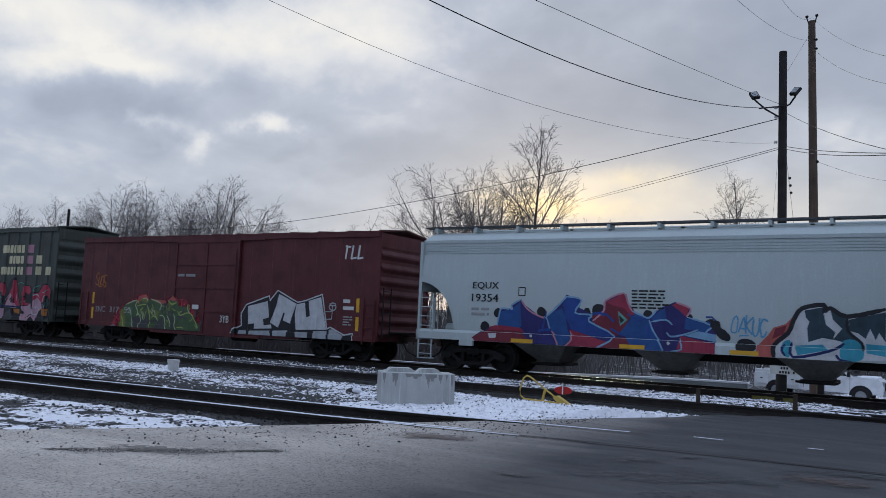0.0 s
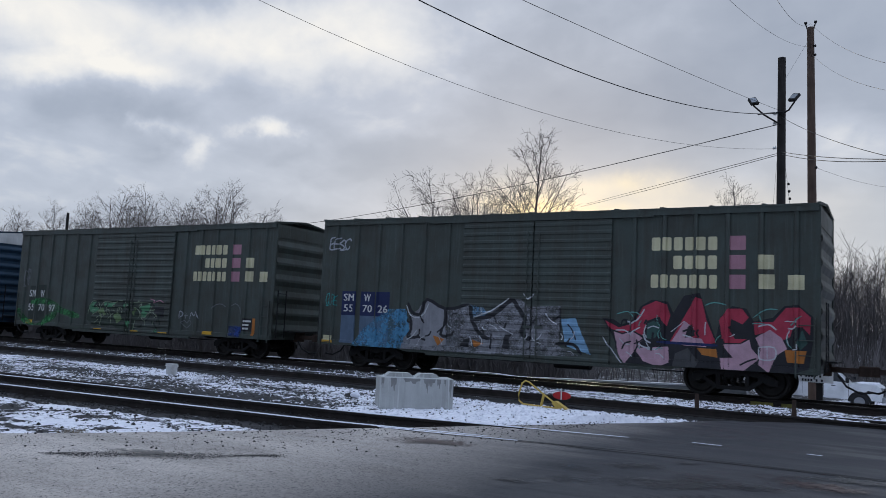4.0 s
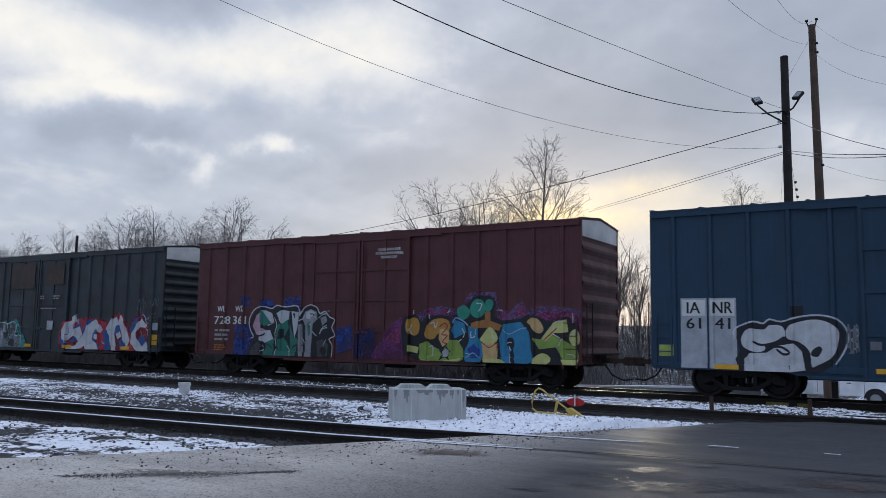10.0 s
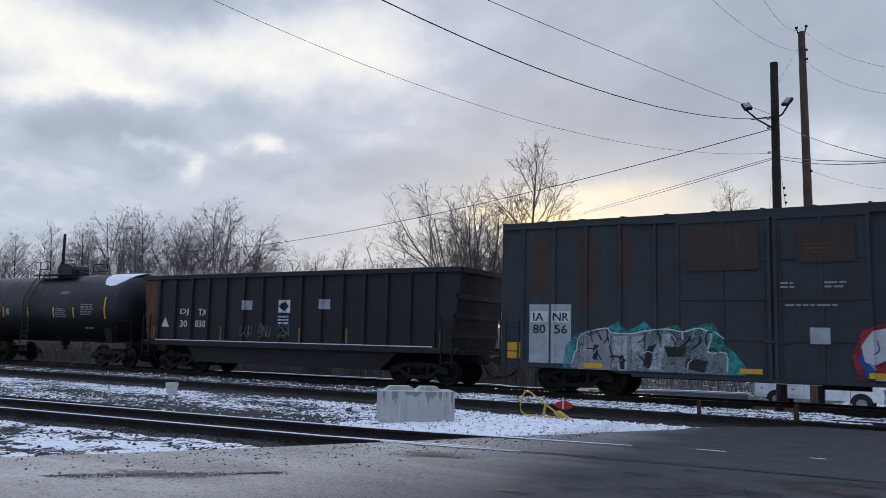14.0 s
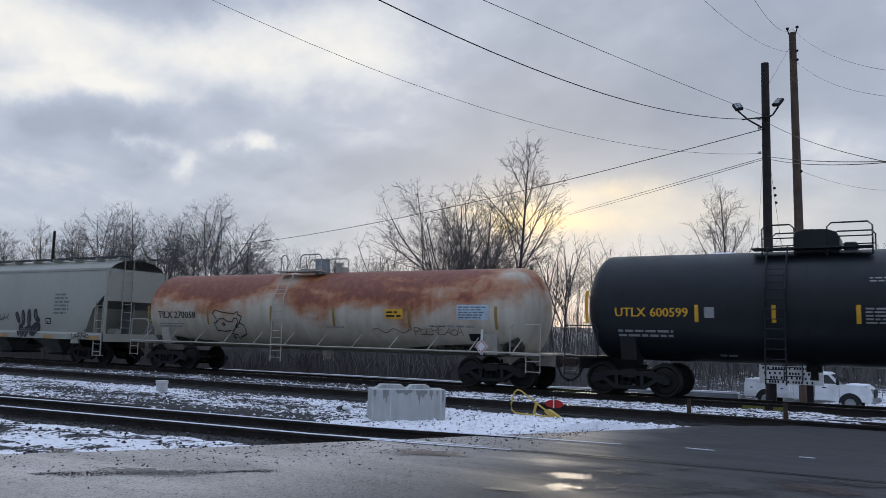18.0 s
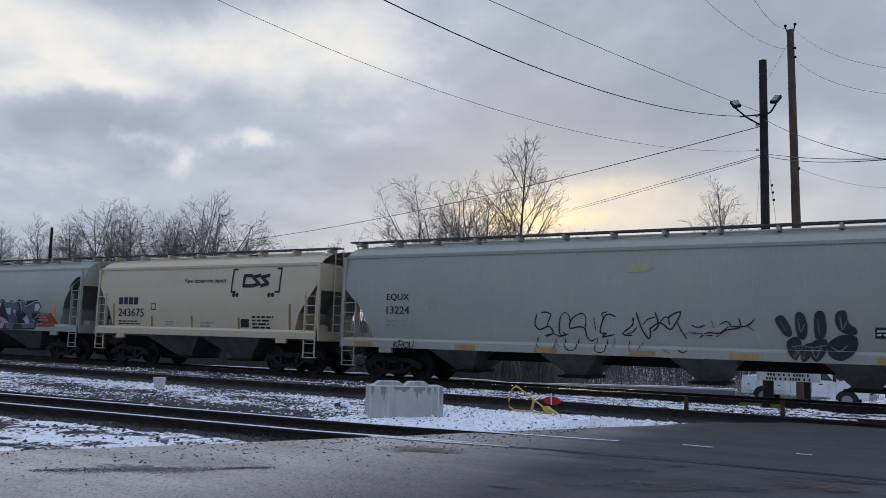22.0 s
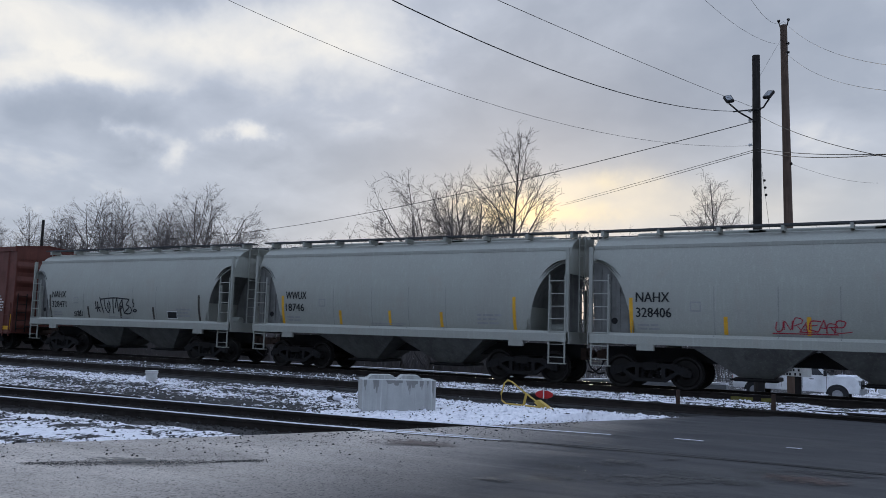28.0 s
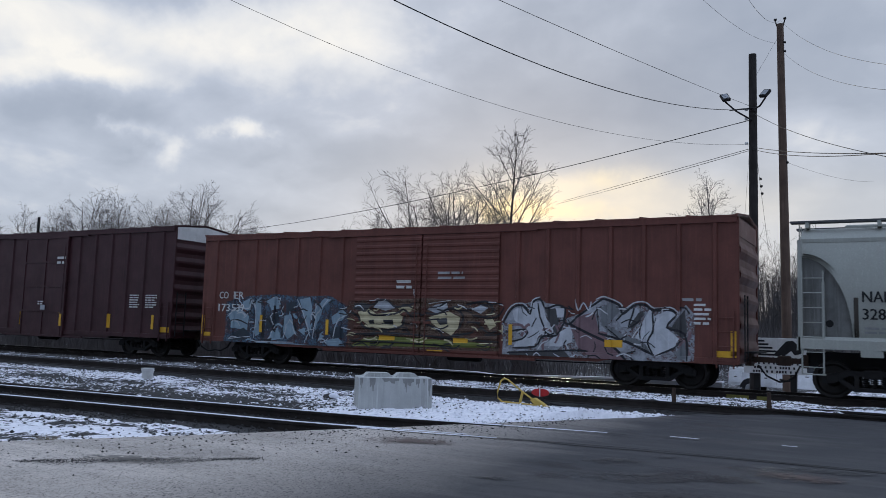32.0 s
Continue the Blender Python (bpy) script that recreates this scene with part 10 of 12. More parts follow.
def small_hopper(left, right, label, mark, number, plates=True, strip=None):
    c = hopper("covered_hopper", left, right, label, HOP_GREY, eave=3.90, crest=4.30, slope=SLOPE, bulge=0.17)
    c.text(mark, -4.44, 2.34, 0.90, 0.26, BLACK), c.text(number, -4.44, 1.93, 0.94 if len(number) > 5 else 0.80, 0.26, BLACK)
    c.bars(-4.4, -3.6, 1.58, 1.78, 2, INK)
    c.rect("data_plate", -3.0, -2.72, 2.1, 2.36, INK, 1), c.rect("data_plate", -2.97, -2.75, 2.13, 2.33, HOP_GREY, 2)
    if plates:
        hopper_plates(c, ((-4.62, 1.5, 2.45), (-2.16, 1.52, 1.98), (-0.20, 1.52, 2.0), (1.70, 1.52, 1.98), (4.17, 1.5, 2.46)), *([strip] if strip else []))
    for x in (-2.4, -0.85, 0.55, 1.9):
        c.rect("weld_seam", x, x + 0.018, 1.45, 2.75, INK_FAINT, 1)
    c.bars(3.0, 4.0, 1.62, 1.98, 3, INK), c.bars(-0.9, 0.6, 1.5, 1.62, 2, INK)
    return c


def hopper_18119():
    c = small_hopper(-215.1, -203.4, "grey covered hopper with pink and silver graffiti", "WWUX", "18119")
    c.area(SP_RUSTRED, 1, (-4.56, 1.18), (-4.16, 1.71), (-3.53, 1.95), (-2.96, 2.08), (-2.75, 1.22))
    c.area(SP_RUSTRED, 2, (3.07, 1.99), (3.97, 1.97), (4.26, 1.66), (4.42, 1.39), (2.97, 1.36))
    c.area(SP_BLACK, 3, (-3.08, 2.20), (-2.89, 2.51), (-2.38, 2.63), (-1.23, 2.56), (-1.07, 2.38), (-0.64, 2.46), (-0.23, 2.61), (0.43, 2.56), (0.75, 2.45), (1.09, 2.52), (1.34, 2.45), (1.69, 2.56), (2.17, 2.49), (3.03, 2.54), (3.33, 2.28), (3.15, 2.06), (3.10, 1.68), (3.24, 1.47), (3.06, 1.25), (-3.11, 1.13), (-3.22, 1.60), (-2.90, 1.84))
    c.area(SP_BLUSH, 4, (-2.86, 2.12), (-2.73, 2.44), (-2.27, 2.54), (-1.92, 2.46), (-2.10, 2.17), (-2.40, 2.05), (-2.13, 1.85), (-1.71, 1.51), (-1.65, 1.25), (-2.55, 1.22), (-3.10, 1.33), (-3.05, 1.72), (-2.59, 1.89))
    c.area(SP_DUSKROSE, 5, (-2.52, 2.32), (-2.32, 2.44), (-2.26, 2.24), (-2.46, 2.20))
    c.area(SP_SLATEGREY, 6, (-1.92, 2.44), (-1.25, 2.50), (-1.38, 2.17), (-1.48, 1.86), (-1.26, 1.45), (-1.55, 1.29), (-1.68, 1.74), (-1.84, 2.05))
    c.area(SP_PALE, 7, (-1.63, 1.86), (-1.44, 1.90), (-1.26, 1.41), (-1.55, 1.29))
    c.area(SP_SILVER, 8, (-1.23, 2.11), (-1.12, 2.33), (-0.69, 2.38), (-0.58, 2.10), (-1.10, 1.94))
    c.area(SP_BLUSH, 9, (-1.18, 1.60), (-0.61, 1.84), (-0.55, 1.57), (-0.77, 1.27), (-1.16, 1.37))
    c.area(SP_SLATEGREY, 10, (-1.20, 1.94), (-0.57, 2.03), (-0.61, 1.87), (-1.13, 1.71))
    c.area(SP_BLUSH, 11, (-0.51, 2.14), (-0.36, 2.44), (0.06, 2.54), (0.37, 2.37), (0.20, 2.07), (-0.05, 1.88), (0.56, 1.70), (0.80, 1.52), (0.65, 1.26), (-0.11, 1.21), (-0.35, 1.46), (0.11, 1.59), (-0.37, 1.76))
    c.area(SP_SLATEGREY, 12, (-0.40, 2.25), (-0.22, 2.44), (-0.03, 2.44), (-0.24, 2.03))
    c.area(SP_SLATEGREY, 13, (-0.12, 1.54), (0.29, 1.63), (0.16, 1.40), (-0.11, 1.36))
    c.area(SP_SLATEGREY, 14, (0.53, 2.43), (0.98, 2.45), (1.56, 2.41), (1.70, 2.18), (1.45, 1.90), (1.53, 1.54), (1.39, 1.25), (0.92, 1.27), (0.78, 1.86))
    c.area(SP_PALE, 15, (0.68, 2.15), (1.13, 2.19), (1.01, 1.86), (0.78, 1.93))
    c.area(SP_BLUSH, 16, (1.22, 2.12), (1.49, 2.05), (1.37, 1.79))
    c.area(SP_SLATEGREY, 17, (1.73, 2.45), (2.17, 2.45), (2.13, 2.27), (3.04, 2.43), (3.27, 2.28), (3.15, 2.03), (2.83, 1.92), (2.65, 2.01), (2.58, 1.74), (3.17, 1.47), (3.01, 1.32), (2.13, 1.30), (1.99, 1.62), (2.23, 1.91), (1.84, 2.09))
    c.area(SP_PALE, 18, (2.85, 2.34), (3.10, 2.38), (3.23, 2.24), (3.07, 2.06), (2.82, 2.06))
    c.area(SP_PALE, 19, (1.90, 1.69), (2.23, 1.88), (2.38, 1.56), (2.12, 1.44))
    c.line(SP_PALE, 20, 0.03, (-2.97, 2.20), (-2.81, 2.48), (-2.33, 2.59), (-1.87, 2.52), (-1.18, 2.54))
    c.line(SP_PALE, 21, 0.03, (-0.49, 2.18), (-0.27, 2.52), (0.10, 2.59), (0.43, 2.44))
    c.line(SP_PALE, 22, 0.03, (0.57, 2.48), (1.25, 2.43), (1.69, 2.45), (1.88, 2.18), (1.80, 1.91))
    c.line(SP_PALE, 23, 0.03, (1.73, 2.48), (2.21, 2.45), (2.13, 2.25), (3.05, 2.49), (3.29, 2.28))
    c.line(SP_PALE, 24, 0.03, (2.58, 1.70), (2.88, 1.53), (3.21, 1.50), (3.06, 1.25))
    c.strokes(SP_PALE, 40, -2.9, 3.1, 1.30, 2.45, 16, 25, 0.3, 0.03), c.strokes(SP_BLACK, 41, -2.9, 3.1, 1.25, 2.4, 12, 26, 0.4, 0.045)
    return c


def hopper_328406():
    c = small_hopper(-227.9, -216.45, "grey covered hopper with a small red tag", "NAHX", "328406")
    scribble(c, -0.95, 0.6, 1.62, 1.93, SP_RED, 114, 8, 0.026)
    c.rect("graffiti", -1.0, 0.5, 1.575, 1.60, SP_RED, 3)
    c.rect("data_plate", 2.3, 2.75, 1.6, 1.85, BLACK, 1)
    return c


def hopper_18746():
    return small_hopper(-240.3, -228.6, "grey covered hopper with orange reflector strips", "WWUX", "18746")


def hopper_328471():
    c = small_hopper(-253.1, -241.5, "grey covered hopper with a black tag", "NAHX", "328471", strip=paint("faded_reflector", (0.06, 0.05, 0.04)))
    scribble(c, -3.05, -2.5, 1.58, 1.80, SP_BLACK, 123, 4, 0.035)
    polys = []
    for way in (((-1.62, 2.17), (-1.64, 2.07), (-1.60, 1.98), (-1.63, 1.90)), ((-1.50, 2.17), (-1.49, 1.99), (-1.55, 1.77)), ((-1.59, 1.91), (-1.34, 1.95)), ((-1.48, 1.96), (-1.36, 1.77)), ((-1.37, 2.36), (-1.27, 2.07), (-1.15, 1.72)), ((-1.34, 2.27), (-0.52, 2.33), (0.40, 2.28)), ((-1.09, 2.26), (-1.03, 1.94), (-0.87, 1.74), (-0.74, 1.98), (-0.81, 2.21)), ((-0.88, 2.12), (-0.87, 1.91)), ((-0.57, 2.30), (-0.55, 1.72)), ((-0.43, 1.94), (-0.34, 2.28), (-0.24, 1.80)), ((-0.00, 2.28), (-0.16, 2.05), (-0.02, 1.96), (-0.27, 1.82)), ((-0.02, 2.27), (0.07, 1.73)), ((0.40, 2.27), (0.24, 2.07), (0.40, 1.98), (0.09, 1.74), (0.38, 1.72), (0.51, 1.83), (0.47, 1.97)), ((0.63, 2.28), (0.61, 2.17), (0.68, 2.08), (0.63, 1.98)), ((0.68, 1.89), (0.62, 1.83), (0.71, 1.79), (0.81, 1.85), (0.68, 1.89))):
        polys += ribbon(flow(list(way)), 0.05) if len(way) > 2 else ribbon(list(way), 0.05)
    c.decal("graffiti", polys, SP_BLACK, 3)
    c.rect("data_plate", 2.5, 3.05, 1.55, 1.85, WHITE, 1), c.rect("data_plate", 2.53, 3.02, 1.58, 1.82, BLACK, 2)
    return c


def brown_boxcar_173539():
    c = boxcar("boxcar", -273.35, -254.56, "rust-brown boxcar with pale graffiti along its side", BOX_BROWN, eave=4.54, ribs=even(-9.3, -2.65, 7) + even(2.8, 9.3, 7), doors=[(-2.51, -0.03), (0.03, 2.67)], end_ribs=5, bogie=2.24)
    c.text("CO", -8.6, 2.26, 0.44, 0.25, WHITE), c.text("ER", -7.85, 2.26, 0.42, 0.25, WHITE)
    c.text("173", -8.62, 1.80, 0.55, 0.27, WHITE), c.text("539", -7.92, 1.80, 0.52, 0.27, WHITE)
    for x, z0, w, h in ((-9.4, 0.96, 0.14, 0.7), (-9.36, 0.9, 0.44, 0.14), (9.22, 0.95, 0.14, 0.62), (8.88, 0.9, 0.48, 0.16), (-6.6, 1.1, 0.12, 0.6), (-3.7, 1.1, 0.12, 0.5), (-1.5, 1.0, 0.6, 0.14), (0.3, 0.62, 0.55, 0.14), (3.0, 1.0, 0.12, 0.6), (5.9, 1.05, 0.5, 0.2), (1.2, 1.0, 0.5, 0.14)):
        c.rect("reflector_strip", x, x + w, z0, z0 + h, SAFETY, 8)
    c.bars(-0.9, -0.2, 2.6, 2.95, 2, WHITE), c.bars(0.6, 1.8, 2.9, 3.2, 2, INK), c.bars(8.3, 8.75, 1.7, 2.3, 5, WHITE), c.bars(8.0, 8.7, 2.3, 2.45, 1, INK)
    c.area(mist(SP_STEEL), 1, (-8.24, 0.69), (-8.24, 2.15), (-7.17, 2.36), (-5.87, 2.43), (-4.86, 2.36), (-3.57, 2.39), (-2.90, 2.09), (-2.79, 1.72), (-2.82, 0.58), (-6.73, 0.58))
    c.area(SP_FROST, 2, (-8.10, 1.71), (-7.57, 1.92), (-7.12, 1.64), (-7.19, 1.16), (-7.90, 1.22))
    c.area(SP_DARKSTEEL, 3, (-7.88, 1.02), (-7.36, 1.24), (-6.97, 1.01), (-7.33, 0.80), (-7.92, 0.78))
    c.area(SP_FROST, 4, (-7.43, 2.16), (-7.01, 2.32), (-7.08, 1.80), (-7.46, 1.92))
    c.area(SP_FROST, 5, (-6.84, 2.21), (-6.59, 2.33), (-6.55, 1.06), (-6.80, 0.94))
    c.area(SP_BLACK, 6, (-6.50, 1.81), (-6.35, 1.89), (-6.38, 0.91), (-6.54, 0.94))
    c.area(SP_FROST, 7, (-6.42, 2.17), (-5.87, 2.37), (-5.74, 1.94), (-6.09, 1.86), (-6.21, 2.09))
    c.area(SP_DARKSTEEL, 8, (-6.28, 1.70), (-5.72, 1.75), (-5.80, 1.36), (-6.30, 1.19))
    c.area(SP_FROST, 9, (-6.09, 1.11), (-5.79, 1.28), (-5.57, 0.90), (-6.17, 0.80))
    c.area(SP_FROST, 10, (-5.57, 1.67), (-5.22, 1.76), (-4.93, 1.11), (-5.32, 0.90), (-5.53, 1.13))
    c.area(SP_DARKSTEEL, 11, (-5.45, 2.14), (-4.95, 2.18), (-5.03, 1.87), (-5.43, 1.83))
    c.area(SP_FROST, 12, (-4.86, 2.26), (-4.42, 2.34), (-4.30, 1.96), (-4.40, 1.12), (-4.67, 1.69))
    c.area(SP_FROST, 13, (-4.89, 1.22), (-4.55, 1.31), (-4.59, 1.04))
    c.area(SP_DARKSTEEL, 14, (-4.87, 1.69), (-4.67, 1.57), (-4.80, 1.30))
    c.area(SP_FROST, 15, (-4.20, 1.93), (-3.80, 2.31), (-3.51, 2.27), (-3.83, 2.01), (-4.03, 1.47), (-4.15, 1.02))
    c.area(SP_BLACK, 16, (-4.24, 1.77), (-4.15, 1.85), (-4.10, 0.98), (-4.25, 1.02))
    c.area(SP_FROST, 17, (-3.48, 1.71), (-3.03, 1.94), (-2.84, 1.80), (-3.05, 1.57), (-3.42, 1.45))
    c.area(SP_DARKSTEEL, 18, (-3.50, 1.30), (-3.00, 1.42), (-2.93, 1.02), (-3.44, 0.97))
    c.area(SP_FROST, 19, (-3.67, 0.92), (-3.12, 1.01), (-2.87, 0.76), (-3.57, 0.74))
    c.area(SP_FROST, 20, (-6.69, 0.78), (-5.01, 0.76), (-4.04, 0.72), (-5.49, 0.55), (-6.67, 0.58))
    c.area(SP_BLACK, 21, (-6.28, 0.87), (-5.97, 0.92), (-6.06, 0.65))
    c.line(SP_PALE, 22, 0.04, (-8.15, 1.62), (-7.68, 1.95), (-7.14, 1.92), (-7.01, 2.32))
    c.line(SP_PALE, 23, 0.04, (-6.85, 0.89), (-6.80, 1.65), (-6.90, 2.24))
    c.line(SP_PALE, 24, 0.04, (-6.18, 0.88), (-5.90, 1.31), (-6.13, 1.66), (-5.78, 1.82))
    c.line(SP_PALE, 25, 0.04, (-5.52, 0.90), (-5.26, 1.56), (-4.93, 1.03))
    c.line(SP_PALE, 26, 0.04, (-4.96, 2.26), (-4.63, 1.69), (-4.34, 1.01))
    c.line(SP_PALE, 27, 0.04, (-4.24, 0.94), (-4.10, 1.70), (-3.65, 2.27))
    c.line(SP_PALE, 28, 0.04, (-3.39, 0.97), (-3.24, 1.53), (-2.79, 1.80))
    c.line(SP_PALE, 29, 0.03, (-8.03, 0.82), (-7.07, 0.93), (-6.74, 0.78), (-5.01, 0.80))
    c.line(SP_BLACK, 30, 0.05, (-8.13, 1.42), (-7.65, 1.51), (-7.15, 1.36))
    c.line(SP_BLACK, 31, 0.05, (-5.76, 2.25), (-5.52, 1.67), (-5.62, 0.93))
    c.line(SP_BLACK, 32, 0.05, (-3.54, 1.94), (-3.60, 1.33), (-3.39, 1.00))
    c.area(mist(SP_BROWN), 33, (-2.82, 2.24), (-0.96, 2.30), (0.29, 2.34), (2.69, 2.23), (2.73, 0.80), (-2.73, 0.70))
    c.area(SP_CREAM, 34, (-2.34, 1.88), (-1.95, 2.00), (-1.63, 1.82), (-0.94, 1.90), (-0.64, 1.77), (-0.67, 1.48), (-1.09, 1.36), (-1.87, 1.40), (-2.24, 1.63))
    c.area(SP_SILVER, 35, (-1.77, 2.03), (-1.56, 2.22), (-1.17, 2.26), (-0.91, 2.01), (-1.29, 1.93))
    c.area(SP_DUSK, 36, (-2.66, 1.99), (-2.27, 2.18), (-1.78, 2.11), (-2.08, 1.88))
    c.area(SP_CREAM, 37, (-0.82, 2.01), (-0.24, 2.09), (-0.36, 1.91), (-0.69, 1.91))
    c.area(SP_SILVER, 38, (0.26, 1.99), (0.54, 2.14), (0.93, 2.21), (1.02, 1.97), (0.63, 1.86))
    c.area(SP_CREAM, 39, (0.31, 1.75), (1.02, 1.94), (1.42, 1.77), (1.35, 1.43), (1.12, 1.22), (0.76, 1.38), (0.48, 1.54))
    c.area(SP_DUSK, 40, (0.59, 1.69), (0.95, 1.76), (1.00, 1.56), (0.72, 1.52))
    c.area(SP_SILVER, 41, (1.80, 2.02), (2.10, 2.15), (2.36, 2.06), (2.10, 1.89))
    c.area(SP_CREAM, 42, (2.22, 1.72), (2.48, 1.79), (2.64, 1.56), (2.42, 1.42))
    c.area(SP_BLACK, 43, (-1.36, 1.64), (-0.98, 1.65), (-0.97, 1.49), (-1.31, 1.50))
    c.area(SP_BLACK, 44, (-1.93, 1.60), (-1.71, 1.64), (-1.70, 1.51), (-1.88, 1.49))
    c.area(SP_OLIVE, 45, (-1.99, 1.05), (-0.91, 1.12), (0.74, 1.07), (1.90, 1.04), (2.65, 0.90), (-2.65, 0.77))
    c.line(SP_BLACK, 46, 0.06, (-2.58, 2.13), (-1.82, 2.11), (-1.56, 2.26), (-1.22, 2.26), (-0.87, 2.05), (-0.12, 2.20))
    c.line(SP_BLACK, 47, 0.06, (-1.99, 1.92), (-1.72, 1.78), (-0.94, 1.83), (-0.61, 1.98), (-0.31, 1.77), (-0.10, 1.78))
    c.line(SP_BLACK, 48, 0.07, (-2.75, 1.87), (-2.34, 1.73), (-2.05, 1.37), (-1.13, 1.33), (-0.63, 1.48), (-0.56, 1.77))
    c.line(SP_BLACK, 49, 0.06, (0.14, 1.89), (0.63, 1.86), (1.10, 2.04), (1.53, 1.81), (1.35, 1.39))
    c.line(SP_BLACK, 50, 0.06, (0.24, 1.54), (0.64, 1.38), (0.93, 1.14), (1.36, 1.29))
    c.line(SP_BLACK, 51, 0.06, (1.60, 2.15), (2.28, 2.26), (2.51, 2.03), (2.29, 1.79), (1.84, 1.85))
    c.line(SP_BLACK, 52, 0.05, (-2.67, 1.14), (-0.91, 1.23), (1.13, 1.12), (2.72, 1.07))
    c.line(SP_BLACK, 53, 0.05, (-2.65, 0.92), (-0.90, 0.94), (1.14, 0.88))
    c.line(SP_BLACK, 54, 0.05, (2.00, 1.61), (2.38, 1.32), (2.64, 1.40))
    c.line(SP_WHITE, 55, 0.03, (0.29, 2.17), (1.09, 2.28))
    c.line(SP_WHITE, 56, 0.03, (1.60, 2.05), (1.99, 2.05))
    c.line(SP_WHITE, 57, 0.05, (-0.26, 2.62), (-0.21, 2.30))
    c.area(mist(SP_SILVER), 58, (2.78, 1.63), (3.08, 2.10), (3.44, 2.19), (3.70, 2.27), (3.96, 2.37), (4.19, 2.23), (4.49, 2.20), (4.73, 2.12), (4.75, 1.80), (5.17, 1.94), (5.65, 2.32), (5.89, 2.40), (6.31, 2.24), (6.41, 2.05), (6.72, 2.24), (7.00, 2.26), (7.24, 2.11), (7.68, 2.13), (7.85, 2.00), (8.10, 2.23), (8.33, 1.97), (8.31, 0.77), (6.39, 0.59), (2.84, 0.61))
    c.area(SP_PALE, 59, (3.10, 2.00), (3.42, 2.12), (3.64, 1.91), (3.77, 2.24), (4.02, 2.29), (4.17, 1.86), (4.40, 1.45), (4.25, 1.25), (3.97, 1.37), (3.82, 1.01), (3.16, 0.95), (3.55, 1.36), (3.40, 1.60), (3.18, 1.74))
    c.area(SP_DUSK, 60, (4.16, 2.05), (4.44, 2.09), (4.58, 1.87), (4.49, 1.35), (4.31, 1.57))
    c.area(SP_PALE, 61, (4.47, 2.09), (4.71, 2.09), (4.71, 1.84), (4.51, 1.83))
    c.area(SP_PALE, 62, (4.11, 1.02), (4.59, 1.42), (4.99, 1.65), (4.96, 1.15), (4.59, 1.01))
    c.area(SP_MAUVE, 63, (4.89, 1.59), (5.18, 1.88), (5.61, 2.01), (5.75, 1.42), (6.16, 1.19), (6.26, 0.95), (5.69, 0.77), (5.16, 1.00))
    c.area(SP_GREY, 64, (5.77, 2.11), (6.12, 2.30), (6.34, 2.05), (6.16, 1.86), (6.00, 1.64), (6.41, 1.41), (7.16, 1.13), (7.34, 0.90), (6.70, 1.08), (6.10, 1.40), (5.81, 1.64))
    c.area(SP_SILVER, 65, (6.25, 1.80), (6.56, 2.09), (6.81, 2.15), (6.88, 1.97), (6.57, 1.60), (6.35, 1.62))
    c.area(SP_DUSK, 66, (6.66, 1.54), (7.03, 1.97), (6.97, 2.06), (6.84, 2.00), (6.60, 1.66))
    c.area(SP_PALE, 67, (6.76, 1.33), (7.03, 1.88), (7.15, 2.13), (7.27, 1.92), (7.69, 2.10), (7.90, 1.96), (7.57, 1.62), (7.93, 1.34), (7.81, 1.13), (7.43, 0.87), (7.22, 0.87), (7.00, 1.22))
    c.area(SP_DUSK, 68, (7.69, 1.60), (8.07, 2.11), (8.13, 1.52), (8.02, 1.34))
    c.area(SP_GREY, 69, (7.84, 0.98), (8.07, 1.28), (8.10, 0.82), (7.90, 0.78))
    c.area(SP_MAUVE, 70, (5.59, 1.17), (6.17, 1.03), (6.58, 0.66), (5.66, 0.64), (5.36, 0.88))
    c.area(SP_DUSK, 71, (3.02, 0.82), (4.76, 0.89), (5.04, 0.62), (3.10, 0.66))
    c.line(SP_BLACK, 72, 0.06, (2.82, 1.63), (3.10, 2.07), (3.46, 2.15), (3.67, 1.91), (3.74, 2.24), (3.98, 2.34), (4.16, 2.08), (4.47, 2.18), (4.74, 2.09), (4.72, 1.71), (4.89, 1.65))
    c.line(SP_BLACK, 73, 0.06, (4.89, 1.65), (5.18, 1.91), (5.67, 2.26), (5.90, 2.36), (6.31, 2.19), (6.41, 1.96), (6.72, 2.20), (7.03, 2.21), (7.24, 2.07), (7.69, 2.10), (7.87, 1.96))
    c.line(SP_BLACK, 74, 0.06, (7.87, 1.96), (7.60, 1.62), (8.07, 1.46), (8.13, 0.76))
    c.line(SP_BLACK, 75, 0.07, (4.82, 1.68), (5.42, 1.41), (6.07, 1.12), (6.55, 0.68))
    c.line(SP_BLACK, 76, 0.07, (5.71, 1.42), (6.54, 1.20), (7.28, 0.87))
    c.line(SP_BLACK, 77, 0.05, (5.67, 2.14), (5.75, 1.42))
    c.line(SP_BLACK, 78, 0.05, (6.22, 1.77), (6.47, 2.02), (6.72, 2.12), (6.57, 1.60), (6.91, 1.82))
    c.line(SP_BLACK, 79, 0.05, (3.91, 2.24), (3.99, 1.82), (4.18, 1.38), (4.00, 1.24), (4.42, 1.38))
    c.line(SP_BLACK, 80, 0.05, (2.86, 1.37), (3.58, 1.46), (3.44, 1.19), (2.94, 1.08))
    c.line(SP_BLACK, 81, 0.05, (3.13, 0.92), (3.84, 0.98), (4.07, 1.28), (4.49, 1.32), (4.75, 1.77))
    c.line(SP_BLACK, 82, 0.05, (7.21, 2.04), (7.24, 1.55), (7.09, 1.22), (7.25, 0.87))
